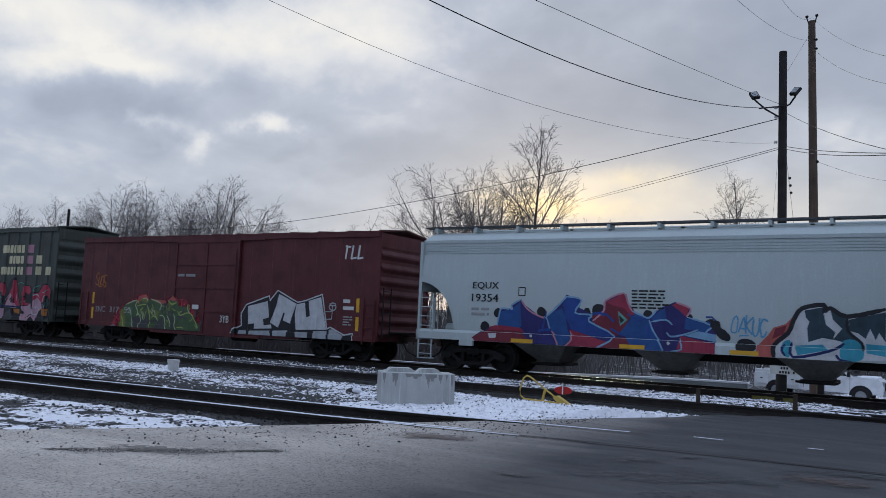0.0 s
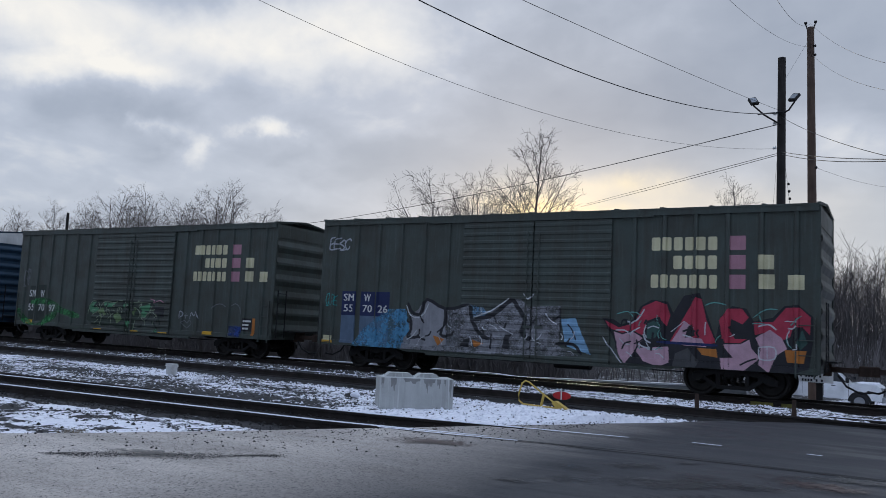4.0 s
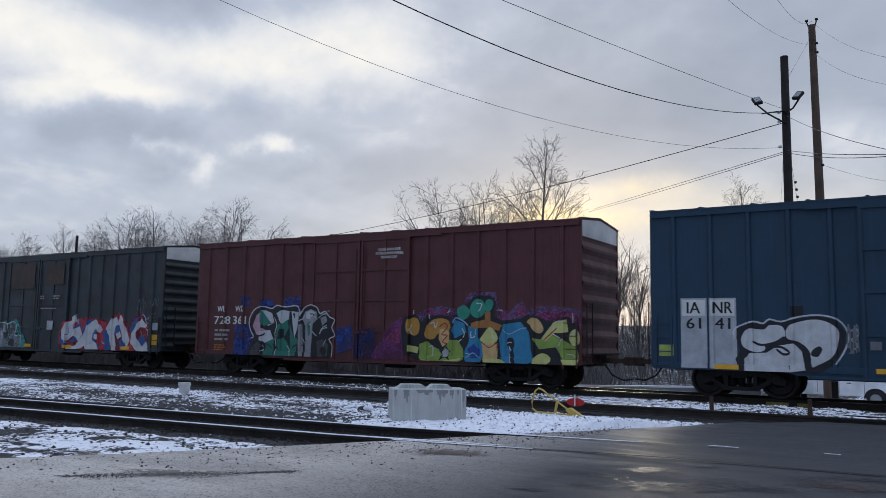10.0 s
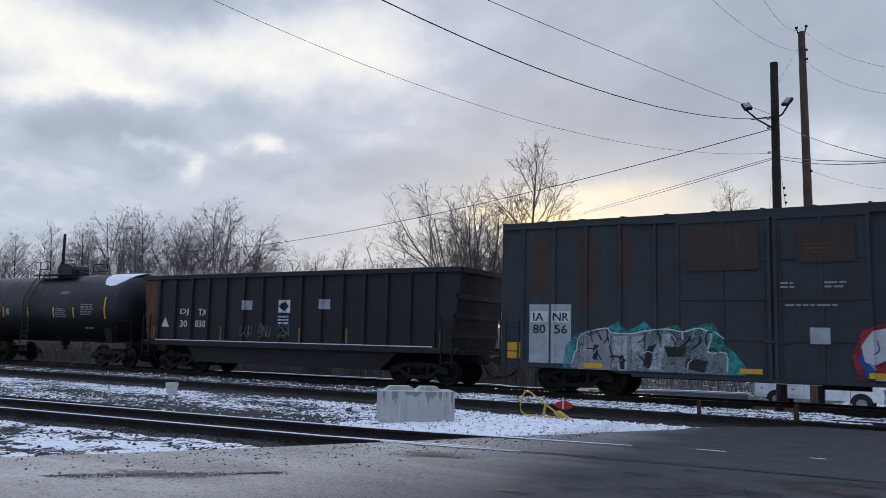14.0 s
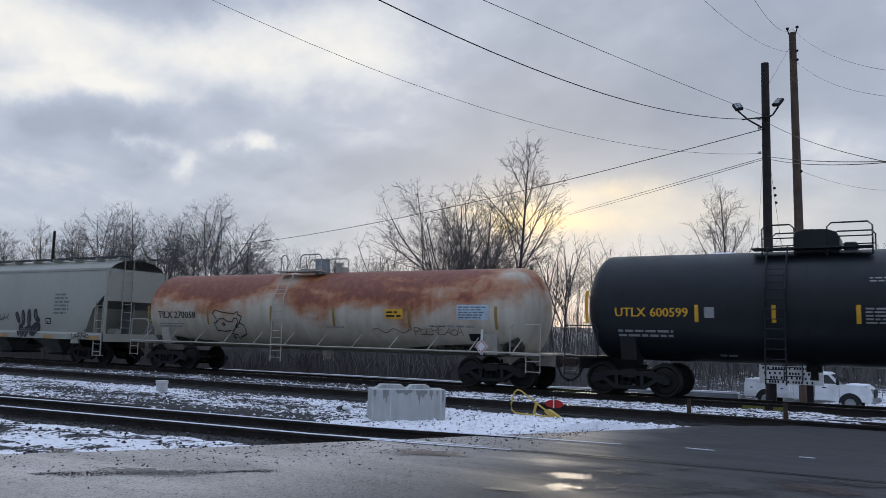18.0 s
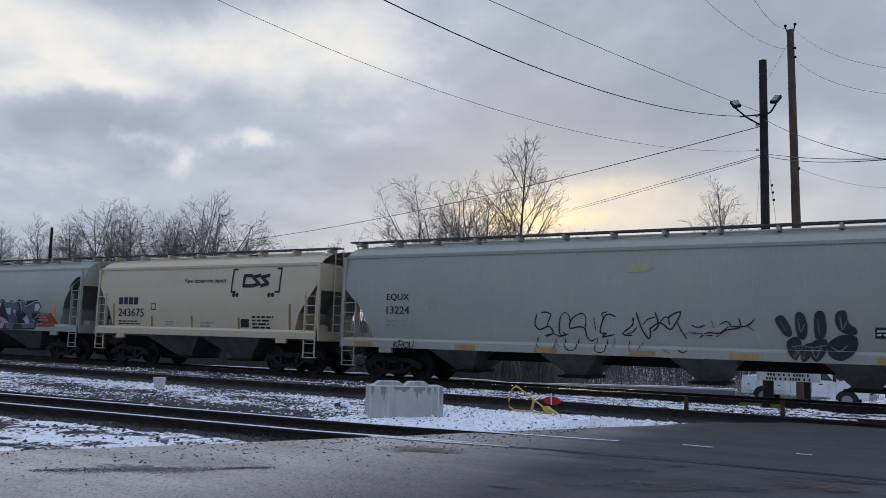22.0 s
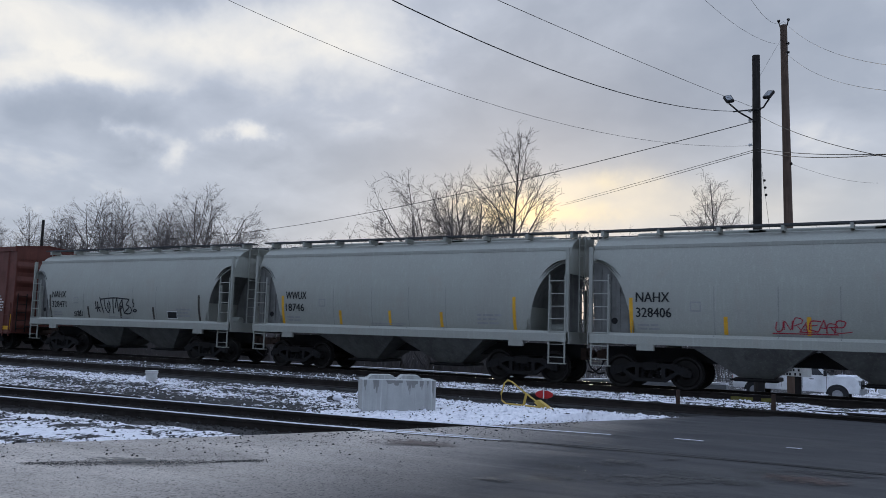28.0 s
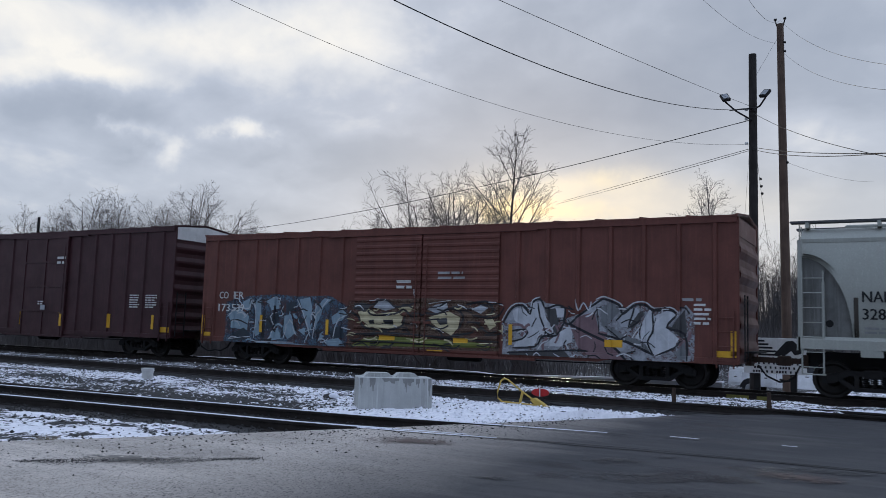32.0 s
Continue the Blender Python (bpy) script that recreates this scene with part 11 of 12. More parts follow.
    c.line(SP_BLACK, 83, 0.05, (7.31, 0.87), (7.81, 1.10), (7.96, 1.28))
    c.line(SP_BLACK, 84, 0.05, (2.99, 0.78), (4.93, 0.92), (5.43, 0.91))
    c.line(SP_PALE, 85, 0.03, (3.59, 0.79), (3.74, 0.65), (3.91, 0.82), (4.09, 0.64))
    c.line(SP_PALE, 86, 0.03, (4.43, 0.81), (4.77, 0.67), (5.10, 0.81))
    c.line(SP_PALE, 87, 0.04, (5.04, 2.35), (5.15, 2.03), (5.28, 2.26), (5.44, 2.04), (5.51, 2.29))
    c.line(SP_PALE, 88, 0.035, (2.78, 1.70), (3.06, 2.13), (3.45, 2.22), (3.67, 2.04), (3.74, 2.31), (3.98, 2.41))
    c.line(SP_PALE, 89, 0.035, (5.65, 2.35), (5.89, 2.43), (6.34, 2.25), (6.44, 2.08), (6.72, 2.27), (7.03, 2.29), (7.27, 2.13), (7.69, 2.16), (7.90, 2.03))
    c.strokes(SP_PALE, 90, -8.1, -3.4, 0.80, 2.30, 26, 1, 0.4, 0.035), c.strokes(SP_BLACK, 60, -8.1, -3.4, 0.80, 2.25, 26, 2, 0.4, 0.045), c.strokes(SP_FROST, 61, -8.1, -3.4, 0.8, 2.2, 16, 9, 0.35, 0.07)
    c.strokes(SP_BLACK, 90, -3.2, 2.9, 0.70, 2.20, 46, 3, 0.6, 0.045, True), c.strokes(SP_CREAM, 91, -3.1, 2.8, 0.9, 2.1, 26, 4, 0.45, 0.04, True), c.strokes(SP_WHITE, 92, -3.1, 2.8, 1.3, 2.3, 14, 5, 0.35, 0.03, True)
    c.strokes(SP_BLACK, 92, 3.1, 8.3, 0.70, 2.15, 30, 6, 0.45, 0.035), c.strokes(SP_WHITE, 93, 3.2, 8.3, 0.75, 2.1, 22, 7, 0.4, 0.035), c.strokes(SP_MAUVE, 58, 3.1, 8.2, 0.75, 1.6, 12, 8, 0.5, 0.08)
    return c


def maroon_boxcar():
    c = boxcar("boxcar", -293.9, -275.03, "dark maroon boxcar with white-topped ends", BOX_MAROON, eave=4.98, ribs=even(-9.3, -0.1, 8) + even(3.4, 9.3, 6), doors=[(0.34, 3.23)], door_style="panel", end_ribs=7, end_top=WHITE, bogie=2.2)
    c.bars(7.1, 7.7, 1.85, 2.4, 6, WHITE), c.bars(8.0, 8.7, 1.85, 2.4, 6, WHITE), c.bars(2.6, 3.2, 3.6, 4.0, 2, WHITE)
    for x in (0.2, 3.0, 5.9, 8.4):
        c.rect("reflector_strip", x, x + 0.14, 1.05, 1.6, SAFETY, 3)
    c.rect("reflector_strip", 8.9, 9.4, 0.95, 1.15, SAFETY, 3), c.bars(1.5, 2.0, 1.9, 2.1, 2, WHITE), c.rect("placard", 1.7, 2.0, 1.7, 1.9, SP_SILVER, 2)
    return c


for build in (pale_hopper_19354, red_boxcar_317, green_boxcar_557026, green_boxcar_557097, blue_boxcar_6141, oxide_boxcar_728361, pine_boxcar_8056,
              black_gondola, black_tank, rusty_tank, old_hopper_13224, tan_hopper_243675, hopper_18119, hopper_328406, hopper_18746, hopper_328471,
              brown_boxcar_173539, maroon_boxcar):
    CARS.append(build())


# ---- things by the tracks ----
def concrete_block():
    s = Solid().box(-0.72, 0.72, -0.31, 0.31, 0.0, 0.60, 0.014)
    ob = thing("concrete_block", "grey concrete barrier block streaked with damp", "block", at=pose(-8.68, -9.74, -0.16, 0, 0, 42))
    part("body", s, CONCRETE, ob)
    for x0, x1 in ((-0.60, -0.03), (0.0, 0.48)):
        part("key", Solid().prism([(x0, 0.60), (x1, 0.60), (x1 - 0.09, 0.675), (x0 + 0.09, 0.675)], "y", -0.16, 0.20), CONCRETE, ob, "raised concrete key")
    wet = surface("damp_concrete", (0.25, 0.25, 0.24), (0.17, 0.17, 0.165), 0.6, 0.0, 6.0, streak=0.5, amount=0.5)
    for k, (x, w, d) in enumerate(((-0.45, 0.06, 0.25), (-0.10, 0.17, 0.10), (0.24, 0.12, 0.14), (0.20, 0.03, 0.28), (0.43, 0.04, 0.18), (0.55, 0.02, 0.13), (0.66, 0.025, 0.34), (-0.66, 0.03, 0.2))):
        st = [(x - w, 0.585), (x + w, 0.585), (x + w * 0.95, 0.585 - d * 0.45), (x + w * 0.55, 0.585 - d * 0.55), (x + w * 0.45, 0.585 - d), (x + w * 0.1, 0.585 - d * 0.96), (x - w * 0.1, 0.585 - d * 0.5), (x - w * 0.5, 0.585 - d * 0.7), (x - w * 0.75, 0.585 - d * 0.66), (x - w * 0.85, 0.585 - d * 0.3)]
        part("damp_stain", Solid().prism(st, "y", -0.3125 - 0.0002 * k, -0.309), wet, ob, "dark damp run down the concrete")
    return ob


concrete_block()


def bucket():
    ob = thing("bucket", "white plastic bucket lying in the snow", "bucket", at=pose(-17.4, -8.2, -0.20))
    part("shell", Solid().lathe([(0, 0.13), (0.30, 0.155), (0.315, 0.165), (0.33, 0.165)], False, 18), WHITE, ob, smooth=True).matrix_basis = pose(0, 0, 0.0, 0, -90, 0)
    part("rim", Solid().lathe([(0.26, 0.153), (0.265, 0.172), (0.285, 0.172), (0.29, 0.155)], False, 18), WHITE, ob).matrix_basis = pose(0, 0, 0, 0, -90, 0)
    return ob


bucket()


def yellow_stop():
    """Bent yellow tube frame with a foot, a wheel stop pulled off the rail."""
    ob = thing("wheel_stop", "yellow steel wheel stop lying by the rail", "wheel stop", at=pose(-6.75, -8.0, -0.10, 0, 0, -24))
    part("hoop", Solid().tube([(0.55, 0, 0.06), (-0.55, 0, 0.04), (-0.68, 0, 0.10), (-0.70, 0, 0.22), (-0.60, 0, 0.46), (-0.50, 0, 0.52), (-0.38, 0, 0.50), (0.05, 0, 0.30), (0.62, 0, 0.06)], 0.017, 8), YELLOW, ob, smooth=True)
    part("brace", Solid().tube([(0.0, 0, 0.05), (0.08, 0, 0.30)], 0.026, 8), YELLOW, ob)
    part("foot", Solid().prism([(0.35, 0.15), (0.45, 0.20), (0.86, 0.04), (0.80, -0.03), (0.55, 0.02)], "y", -0.045, 0.045), YELLOW, ob)
    return ob


yellow_stop()


def switch_target():
    ob = thing("switch_target", "red oval target on a low switch stand", "switch stand", at=pose(-6.66, -7.15, -0.17))
    part("stand", Solid().box(-0.22, 0.22, -0.14, 0.14, 0, 0.10, 0.02).box(-0.06, 0.06, -0.06, 0.06, 0.1, 0.22), BLACK_STEEL, ob)
    part("mast", Solid().cyl((0, -0.035, 0.2), (0, -0.035, 0.46), 0.013, 8), WHITE, ob, "pale metal mast")
    part("target", Solid().prism([(0.20 * math.cos(a), 0.30 + 0.085 * math.sin(a)) for a in (i * math.pi / 12 for i in range(24))], "y", -0.012, 0.012), RED, ob, "red oval plate")
    part("handle", Solid().cyl((0.1, 0, 0.1), (0.5, 0.1, 0.04), 0.018, 8), BLACK_STEEL, ob)
    return ob


switch_target()


def stub_post(x, y, h):
    ob = thing("marker_post", "short rusty steel marker post", "post", "marker posts by the rails", at=pose(x, y, -0.22))
    part("shaft", Solid().cyl((0, 0, 0), (0, 0, h), 0.055, 10, 0.04), RUSTY_STEEL, ob)
    part("foot", Solid().cyl((0, 0, 0), (0, 0, 0.12), 0.085, 10, 0.06), RUSTY_STEEL, ob)


stub_post(-4.35, -5.2, 0.50)
stub_post(-2.42, -5.15, 0.52)
for x, y in ((-10.8, -9.0), (-10.62, -9.08)):
    r = random.Random(int(x * 10))
    single("snowy_rock", Solid().lathe([(-0.13, 0.03), (-0.09, 0.10), (0.02, 0.12), (0.10, 0.09), (0.16, 0.03)] if x < -10.7 else [(-0.10, 0.02), (-0.05, 0.055), (0.08, 0.06), (0.15, 0.02)], False, 9, (x, y, -0.18 if x < -10.7 else -0.10)), STONE if x < -10.7 else SNOW_TOP, "grey rock half covered in snow", "rock", "rocks in the snow")


def grass_tuft(x, y):
    r = random.Random(7)
    s = Solid()
    for _ in range(170):
        a, d = r.uniform(0, 6.28), r.uniform(0, 0.16)
        p = Vector((x + 1.6 * d * math.cos(a), y + d * math.sin(a), -0.2))
        q = p + Vector((r.gauss(0, 0.10), r.gauss(0, 0.07), r.uniform(0.04, 0.12)))
        s.put([p - Vector((0.006, 0, 0)), p + Vector((0.006, 0, 0)), q], [(0, 1, 2)])
    single("grass_tuft", s, surface("dead_grass", (0.24, 0.19, 0.12), None, 0.9, bump=0), "tuft of dead brown grass in the snow", "grass")


grass_tuft(-9.5, -16.55)
for a in ((-3.40, -14.45, 0.42, 0.30), (-3.22, -15.2, 0.40, 0.22), (-2.2, -13.95, 0.62, 0.34), (-1.42, -13.28, 0.55, 0.36), (-1.5, -14.2, 0.5, 0.25)):
    puddle("puddle", *a, WATER, int(a[0] * 100), "shallow puddle that mirrors the sky", 0.45)
for k, a in enumerate(((-0.9, -13.5, 0.8, 0.30), (-5.75, -13.95, 0.85, 0.30), (-2.4, -14.6, 1.3, 0.35), (-3.63, -15.62, 0.3, 0.12), (-0.8, -12.8, 0.8, 0.25), (-3.0, -13.7, 0.6, 0.2), (-7.2, -17.2, 0.9, 0.2), (-1.9, -15.4, 0.8, 0.3), (-2.6, -13.0, 0.35, 0.08))):
    puddle("damp_patch", *a, RUSTY_DAMP if k in (0, 1) else DAMP, int(a[0] * 77), "dark damp patch on the asphalt", 0.62)


# ---- beyond the train ----
def low_barrier():
    """A long low steel-faced kerb, its top white with snow."""
    line = [(-60, 3.2, -0.42), (-34.8, 3.2, -0.29), (-26.3, 3.2, -0.18), (-17.2, 3.2, -0.14), (-13.6, 3.2, -0.15), (-12.8, 3.2, -0.20), (-7.0, 3.2, -0.02), (-4.9, 3.2, 0.0)]
    ob = thing("low_barrier", "long low grey barrier with snow along its top", "barrier", kind="structure")
    for (x0, y0, z0), (x1, y1, z1) in zip(line, line[1:]):
        for nm, a, b, mat in (("barrier_face", -0.30, 0.0, BARRIER), ("snow_cap", 0.0, 0.05, SNOW_TOP)):
            s = Solid().put([(x0, y0, z0 + a), (x1, y1, z1 + a), (x1, y1, z1 + b), (x0, y0, z0 + b), (x0, y0 + 0.35, z0 + a), (x1, y1 + 0.35, z1 + a), (x1, y1 + 0.35, z1 + b), (x0, y0 + 0.35, z0 + b)],
                            [(0, 1, 2, 3), (7, 6, 5, 4), (3, 2, 6, 7), (0, 3, 7, 4), (1, 5, 6, 2)])
            part(nm, s, mat, ob)


low_barrier()


def office_sign():
    ob = thing("office_sign", "white railway office sign on two dark posts", "sign", at=pose(-3.6, 5.0, 0))
    for x in (-0.55, 0.55):
        part("post", Solid().box(x - 0.09, x + 0.09, 0.03, 0.2, -0.7, 1.42), BLACK_STEEL, ob)
    part("board", Solid().box(-0.95, 0.95, -0.03, 0.03, 0.30, 1.45, 0.01), WHITE, ob)
    st = Solid()
    for k in range(5):
        st.box(-0.88, -0.30 + 0.12 * k, -0.038, -0.032, 1.32 - 0.11 * k, 1.38 - 0.11 * k)
    st.prism([(0.0, 0.95), (0.35, 1.35), (0.55, 1.38), (0.75, 1.2), (0.88, 1.22), (0.85, 0.98), (0.60, 0.92), (0.5, 1.05), (0.3, 0.88)], "y", -0.038, -0.032)
    part("emblem", st, BLACK, ob, "black striped emblem")
    for k, (z, w) in enumerate(((0.80, 0.85), (0.64, 0.80), (0.50, 0.62), (0.37, 0.66))):
        s, x = Solid(), -w
        while x < w - 0.05:
            s.box(x, min(w, x + 0.055), -0.037, -0.032, z - 0.040, z + 0.035)
            x += 0.085 if int(x * 100) % 5 else 0.15
        part("lettering", s, BLACK, ob)
    return ob


office_sign()


GLASS = principled("dark_glass")[0]
_g = GLASS.node_tree.nodes["Principled BSDF"]
_g.inputs["Base Color"].default_value = (0.02, 0.022, 0.025, 1)
_g.inputs["Roughness"].default_value = 0.08
CARBODY = paint("white_truck_paint", (0.80, 0.81, 0.82), streak=0.1, rough=0.35)


def pickup(x, y, z, turn, label, service):
    """A crew cab pickup, 5.7 m long, its nose towards +x; with a service body it carries side boxes and a rack."""
    ob = thing("pickup_truck", label, "pickup truck", "parked pickup trucks", at=pose(x, y, z, 0, 0, turn))
    low = [(-2.85, 0.52), (-2.85, 1.18), (-0.62, 1.20), (-0.55, 1.24), (1.62, 1.24), (1.78, 1.28), (2.62, 1.22), (2.80, 1.10), (2.86, 0.84), (2.84, 0.50)]
    part("body", Solid().prism(low, "y", -0.96, 0.96), CARBODY, ob)
    # the cab narrows towards its roof
    v = []
    for yy, (xa, xb, zz) in ((0.93, (-0.52, 1.62, 1.24)), (0.84, (-0.38, 1.04, 1.74)), (0.74, (-0.30, 0.92, 1.82))):
        v += [(xa, -yy, zz), (xb, -yy, zz), (xb, yy, zz), (xa, yy, zz)]
    cab = Solid().put(v, [(k + i, k + (i + 1) % 4, k + 4 + (i + 1) % 4, k + 4 + i) for k in (0, 4) for i in range(4)] + [(8, 9, 10, 11)])
    part("cab", cab, CARBODY, ob)
    for s in (-1, 1):
        for a, b in ((-0.34, 0.34), (0.44, 1.34)):
            top = min(b - 0.04, 0.98)
            w = [(a, -1, 1.29), (b, -1, 1.29), (top, -1, 1.70), (a + 0.10, -1, 1.70)]
            g = Solid().put([(px, s * (0.935 - (pz - 1.24) * 0.18), pz) for px, _, pz in w], [(0, 1, 2, 3)])
            part("side_window", g, GLASS, ob)
        for hx in (-0.10, 0.72):
            part("door_handle", Solid().box(hx, hx + 0.18, s * 0.97 - 0.015, s * 0.97 + 0.015, 1.08, 1.12), BLACK, ob)
        for sx in (-0.56, 0.39, 1.46):
            part("door_seam", Solid().box(sx - 0.008, sx + 0.008, s * 0.962 - 0.002, s * 0.962 + 0.002, 0.62, 1.22), BLACK, ob)
        part("mirror", Solid().box(1.36, 1.50, s * 1.12 - 0.09, s * 1.12 + 0.09, 1.26, 1.52, 0.02), BLACK, ob)
        for wx in (-1.80, 1.92):
            part("wheel_arch", Solid().prism([(wx + 0.50 * math.cos(t), 0.42 + 0.48 * math.sin(t)) for t in (i * math.pi / 10 for i in range(11))], "y", s * 0.962, s * 0.968), BLACK, ob)
            wl = part("wheel", Solid().lathe([(s * 0.72, 0.2), (s * 0.72, 0.36), (s * 0.74, 0.40), (s * 0.95, 0.40), (s * 0.98, 0.37), (s * 0.98, 0.24)], n=20, at=(wx, 0, 0.40)), BLACK, ob, "black tyre")
            part("rim", Solid().lathe([(s * 0.90, 0.05), (s * 0.985, 0.08), (s * 0.965, 0.22), (s * 0.985, 0.24)], n=16, at=(wx, 0, 0.40)), GALV, wl)
        part("headlight", Solid().box(2.70, 2.87, s * 0.76 - 0.15, s * 0.76 + 0.15, 0.90, 1.12, 0.02), GALV, ob)
        part("tail_light", Solid().box(-2.87, -2.80, s * 0.88 - 0.06, s * 0.88 + 0.06, 0.80, 1.10, 0.01), RED, ob)
    part("windshield", Solid().put([(1.615, -0.80, 1.30), (1.615, 0.80, 1.30), (1.10, 0.74, 1.72), (1.10, -0.74, 1.72)], [(0, 1, 2, 3)]), GLASS, ob)
    part("grille", Solid().box(2.83, 2.90, -0.58, 0.58, 0.72, 1.08, 0.02), BLACK, ob)
    part("bumper", Solid().box(2.80, 2.98, -0.94, 0.94, 0.46, 0.68, 0.03), GALV, ob)
    part("hood_snow", Solid().box(1.74, 2.60, -0.80, 0.80, 1.24, 1.31, 0.05), SNOW_TOP, ob, "snow lying on the hood")
    if service:
        for s in (-1, 1):
            for xa, xb in ((-2.80, -2.20), (-1.40, -0.72)):
                bx = part("tool_box", Solid().box(xa, xb, s * 0.88 - 0.12, s * 0.88 + 0.12, 0.66, 1.24, 0.02), CARBODY, ob)
                part("latch", Solid().box((xa + xb) / 2 - 0.06, (xa + xb) / 2 + 0.06, s * 1.005 - 0.006, s * 1.005 + 0.006, 0.92, 0.97), BLACK, bx)
            part("top_box", Solid().box(-2.80, -0.72, s * 0.88 - 0.12, s * 0.88 + 0.12, 1.24, 1.38, 0.02), CARBODY, ob)
    return ob


pickup(-4.75, 20.5, -1.43, -4, "white crew cab service truck with snow on its hood", True)
pickup(1.75, 21.0, -1.45, -8, "white pickup truck parked in the snowy lot", False)


# ---- poles and wires ----
def insulator(ob, p, mat=None):
    part("insulator", Solid().lathe([(-0.05, 0.03), (-0.02, 0.06), (0.0, 0.035), (0.03, 0.06), (0.06, 0.025)], False, 8, p), mat or WHITE, ob)


def lamp_pole():
    ob = thing("lamp_pole", "dark wooden pole with two floodlights", "pole", at=pose(-4.36, 6.0, -0.62))
    part("shaft", Solid().cyl((0, 0, 0), (0, 0, 11.95), 0.17, 14, 0.13), POLE_DARK, ob, smooth=True)
    for s, ex in ((-1, -0.86), (1, 0.46)):
        part("bracket_arm", Solid().tube([(0, -0.16, 9.55 if s < 0 else 9.9), (ex * 0.6, -0.3, 9.9 if s < 0 else 10.0), (ex, -0.35, 10.25)], 0.03, 6), BLACK_STEEL, ob)
        hd = part("floodlight", Solid().box(-0.14, 0.14, -0.05, 0.06, -0.17, 0.17, 0.02), BLACK_STEEL, ob, "black floodlight head, unlit")
        hd.matrix_basis = pose(ex, -0.38, 10.40, -40, s * 12, s * -28)
        part("lens", Solid().box(-0.10, 0.10, -0.056, -0.05, -0.12, 0.12), GALV, hd)
    part("crossbar", Solid().cyl((-0.75, -0.17, 9.98), (0.1, -0.17, 9.98), 0.025, 6), BLACK_STEEL, ob)
    for z in (8.75, 9.62, 9.95):
        insulator(ob, (-0.2, -0.15, z))
    part("pole_tag", Solid().box(-0.03, 0.16, -0.185, -0.17, 4.2, 4.5), SP_SILVER, ob)
    return ob


def line_pole():
    ob = thing("utility_pole", "tall weathered brown utility pole", "pole", at=pose(-3.66, 9.0, -0.7, 0, -0.6, 0))
    part("shaft", Solid().cyl((0, 0, 0), (0, 0, 14.1), 0.19, 14, 0.125), POLE_WOOD, ob, smooth=True)
    for s in (-1, 1):
        part("top_bracket", Solid().tube([(s * 0.1, 0, 14.0), (s * 0.17, 0, 14.25)], 0.025, 6), BLACK_STEEL, ob)
        insulator(ob, (s * 0.17, 0, 14.3), BLACK_STEEL)
    for z in (13.0, 13.35, 8.7):
        insulator(ob, (0.14, -0.05, z), BLACK_STEEL)
    return ob


lamp_pole()
line_pole()
FAR_POLE = thing("far_pole", "distant dark utility pole among the trees", "pole", at=pose(-92.0, 38.0, 0))
part("shaft", Solid().cyl((0, 0, -1), (0, 0, 13.6), 0.22, 8, 0.16), POLE_DARK, FAR_POLE)


def wire(a, b, sag, start=0.0, r=0.016):
    """A hanging wire from a (start < 0 carries it on past a) to b."""
    a, b = Vector(a), Vector(b)
    pts = []
    for i in range(25):
        u = start + (1 - start) * i / 24
        p = a + (b - a) * u
        pts.append((p.x, p.y, p.z - sag * 4 * u * (1 - u)))
    single("wire", Solid().tube(pts, r, 5), WIRE, "black overhead wire strung from the poles", "wire", "overhead wires")


P1, P2 = -4.38, -3.78
for a, b, sag, st, r in (((-11.08, -12.0, 7.56), (P1, 6.0, 8.13), 0.84, -0.5, 0.007), ((-7.32, -12.0, 6.90), (P1, 6.0, 9.37), 0.58, -0.5, 0.016), ((-6.27, -10.0, 7.47), (P1, 6.0, 9.45), 0.05, -0.5, 0.009),
                         ((-92.0, 38.0, 12.6), (P1, 6.0, 9.0), 2.6, 0.0, 0.022), ((-25.07, 40.0, 12.2), (P1, 6.0, 7.93), 0.05, 0.0, 0.016), ((-24.57, 40.0, 12.42), (P1, 6.0, 7.99), 0.0, 0.0, 0.016),
                         ((-3.68, -5.0, 8.91), (P2, 9.0, 12.65), 0.25, -0.5, 0.006), ((-2.74, -5.0, 8.75), (P2, 9.0, 13.57), 0.25, -0.5, 0.006), ((-0.78, -5.0, 5.30), (P1, 6.0, 9.25), 0.12, -0.4, 0.012),
                         ((-0.78, -5.0, 5.18), (P1, 6.0, 7.94), 0.10, -0.4, 0.014), ((-0.78, -5.0, 5.22), (P1, 6.0, 8.02), 0.06, -0.4, 0.014), ((-0.77, -5.0, 6.65), (P2, 9.0, 12.36), 0.20, -0.4, 0.006),
                         ((-0.77, -5.0, 7.22), (P2, 9.0, 13.53), 0.20, -0.4, 0.006), ((-1.85, 20.0, 9.16), (P2 + 0.1, 9.0, 8.05), 0.1, -0.4, 0.008),
                         ((P1 + 0.15, 6.0, 10.6), (P2 - 0.1, 9.0, 12.9), 0.0, 0.0, 0.006), ((P1 + 0.1, 6.0, 8.0), (-3.95, 6.4, 4.5), 0.0, 0.0, 0.008), ((P1 - 0.1, 6.0, 8.0), (-4.85, 6.6, 4.2), 0.0, 0.0, 0.005)):
    wire(a, b, sag, st, r * 0.68)
for k in range(3):
    single("guy_insulator", Solid().lathe([(-0.04, 0.03), (0.0, 0.05), (0.04, 0.03)], False, 8, (P1 + 0.24 + 0.02 * k, 6.1 + 0.03 * k, 6.9 - 0.25 * k)), BLACK_STEEL, "black insulator on a guy wire", "insulator", "guy insulators")


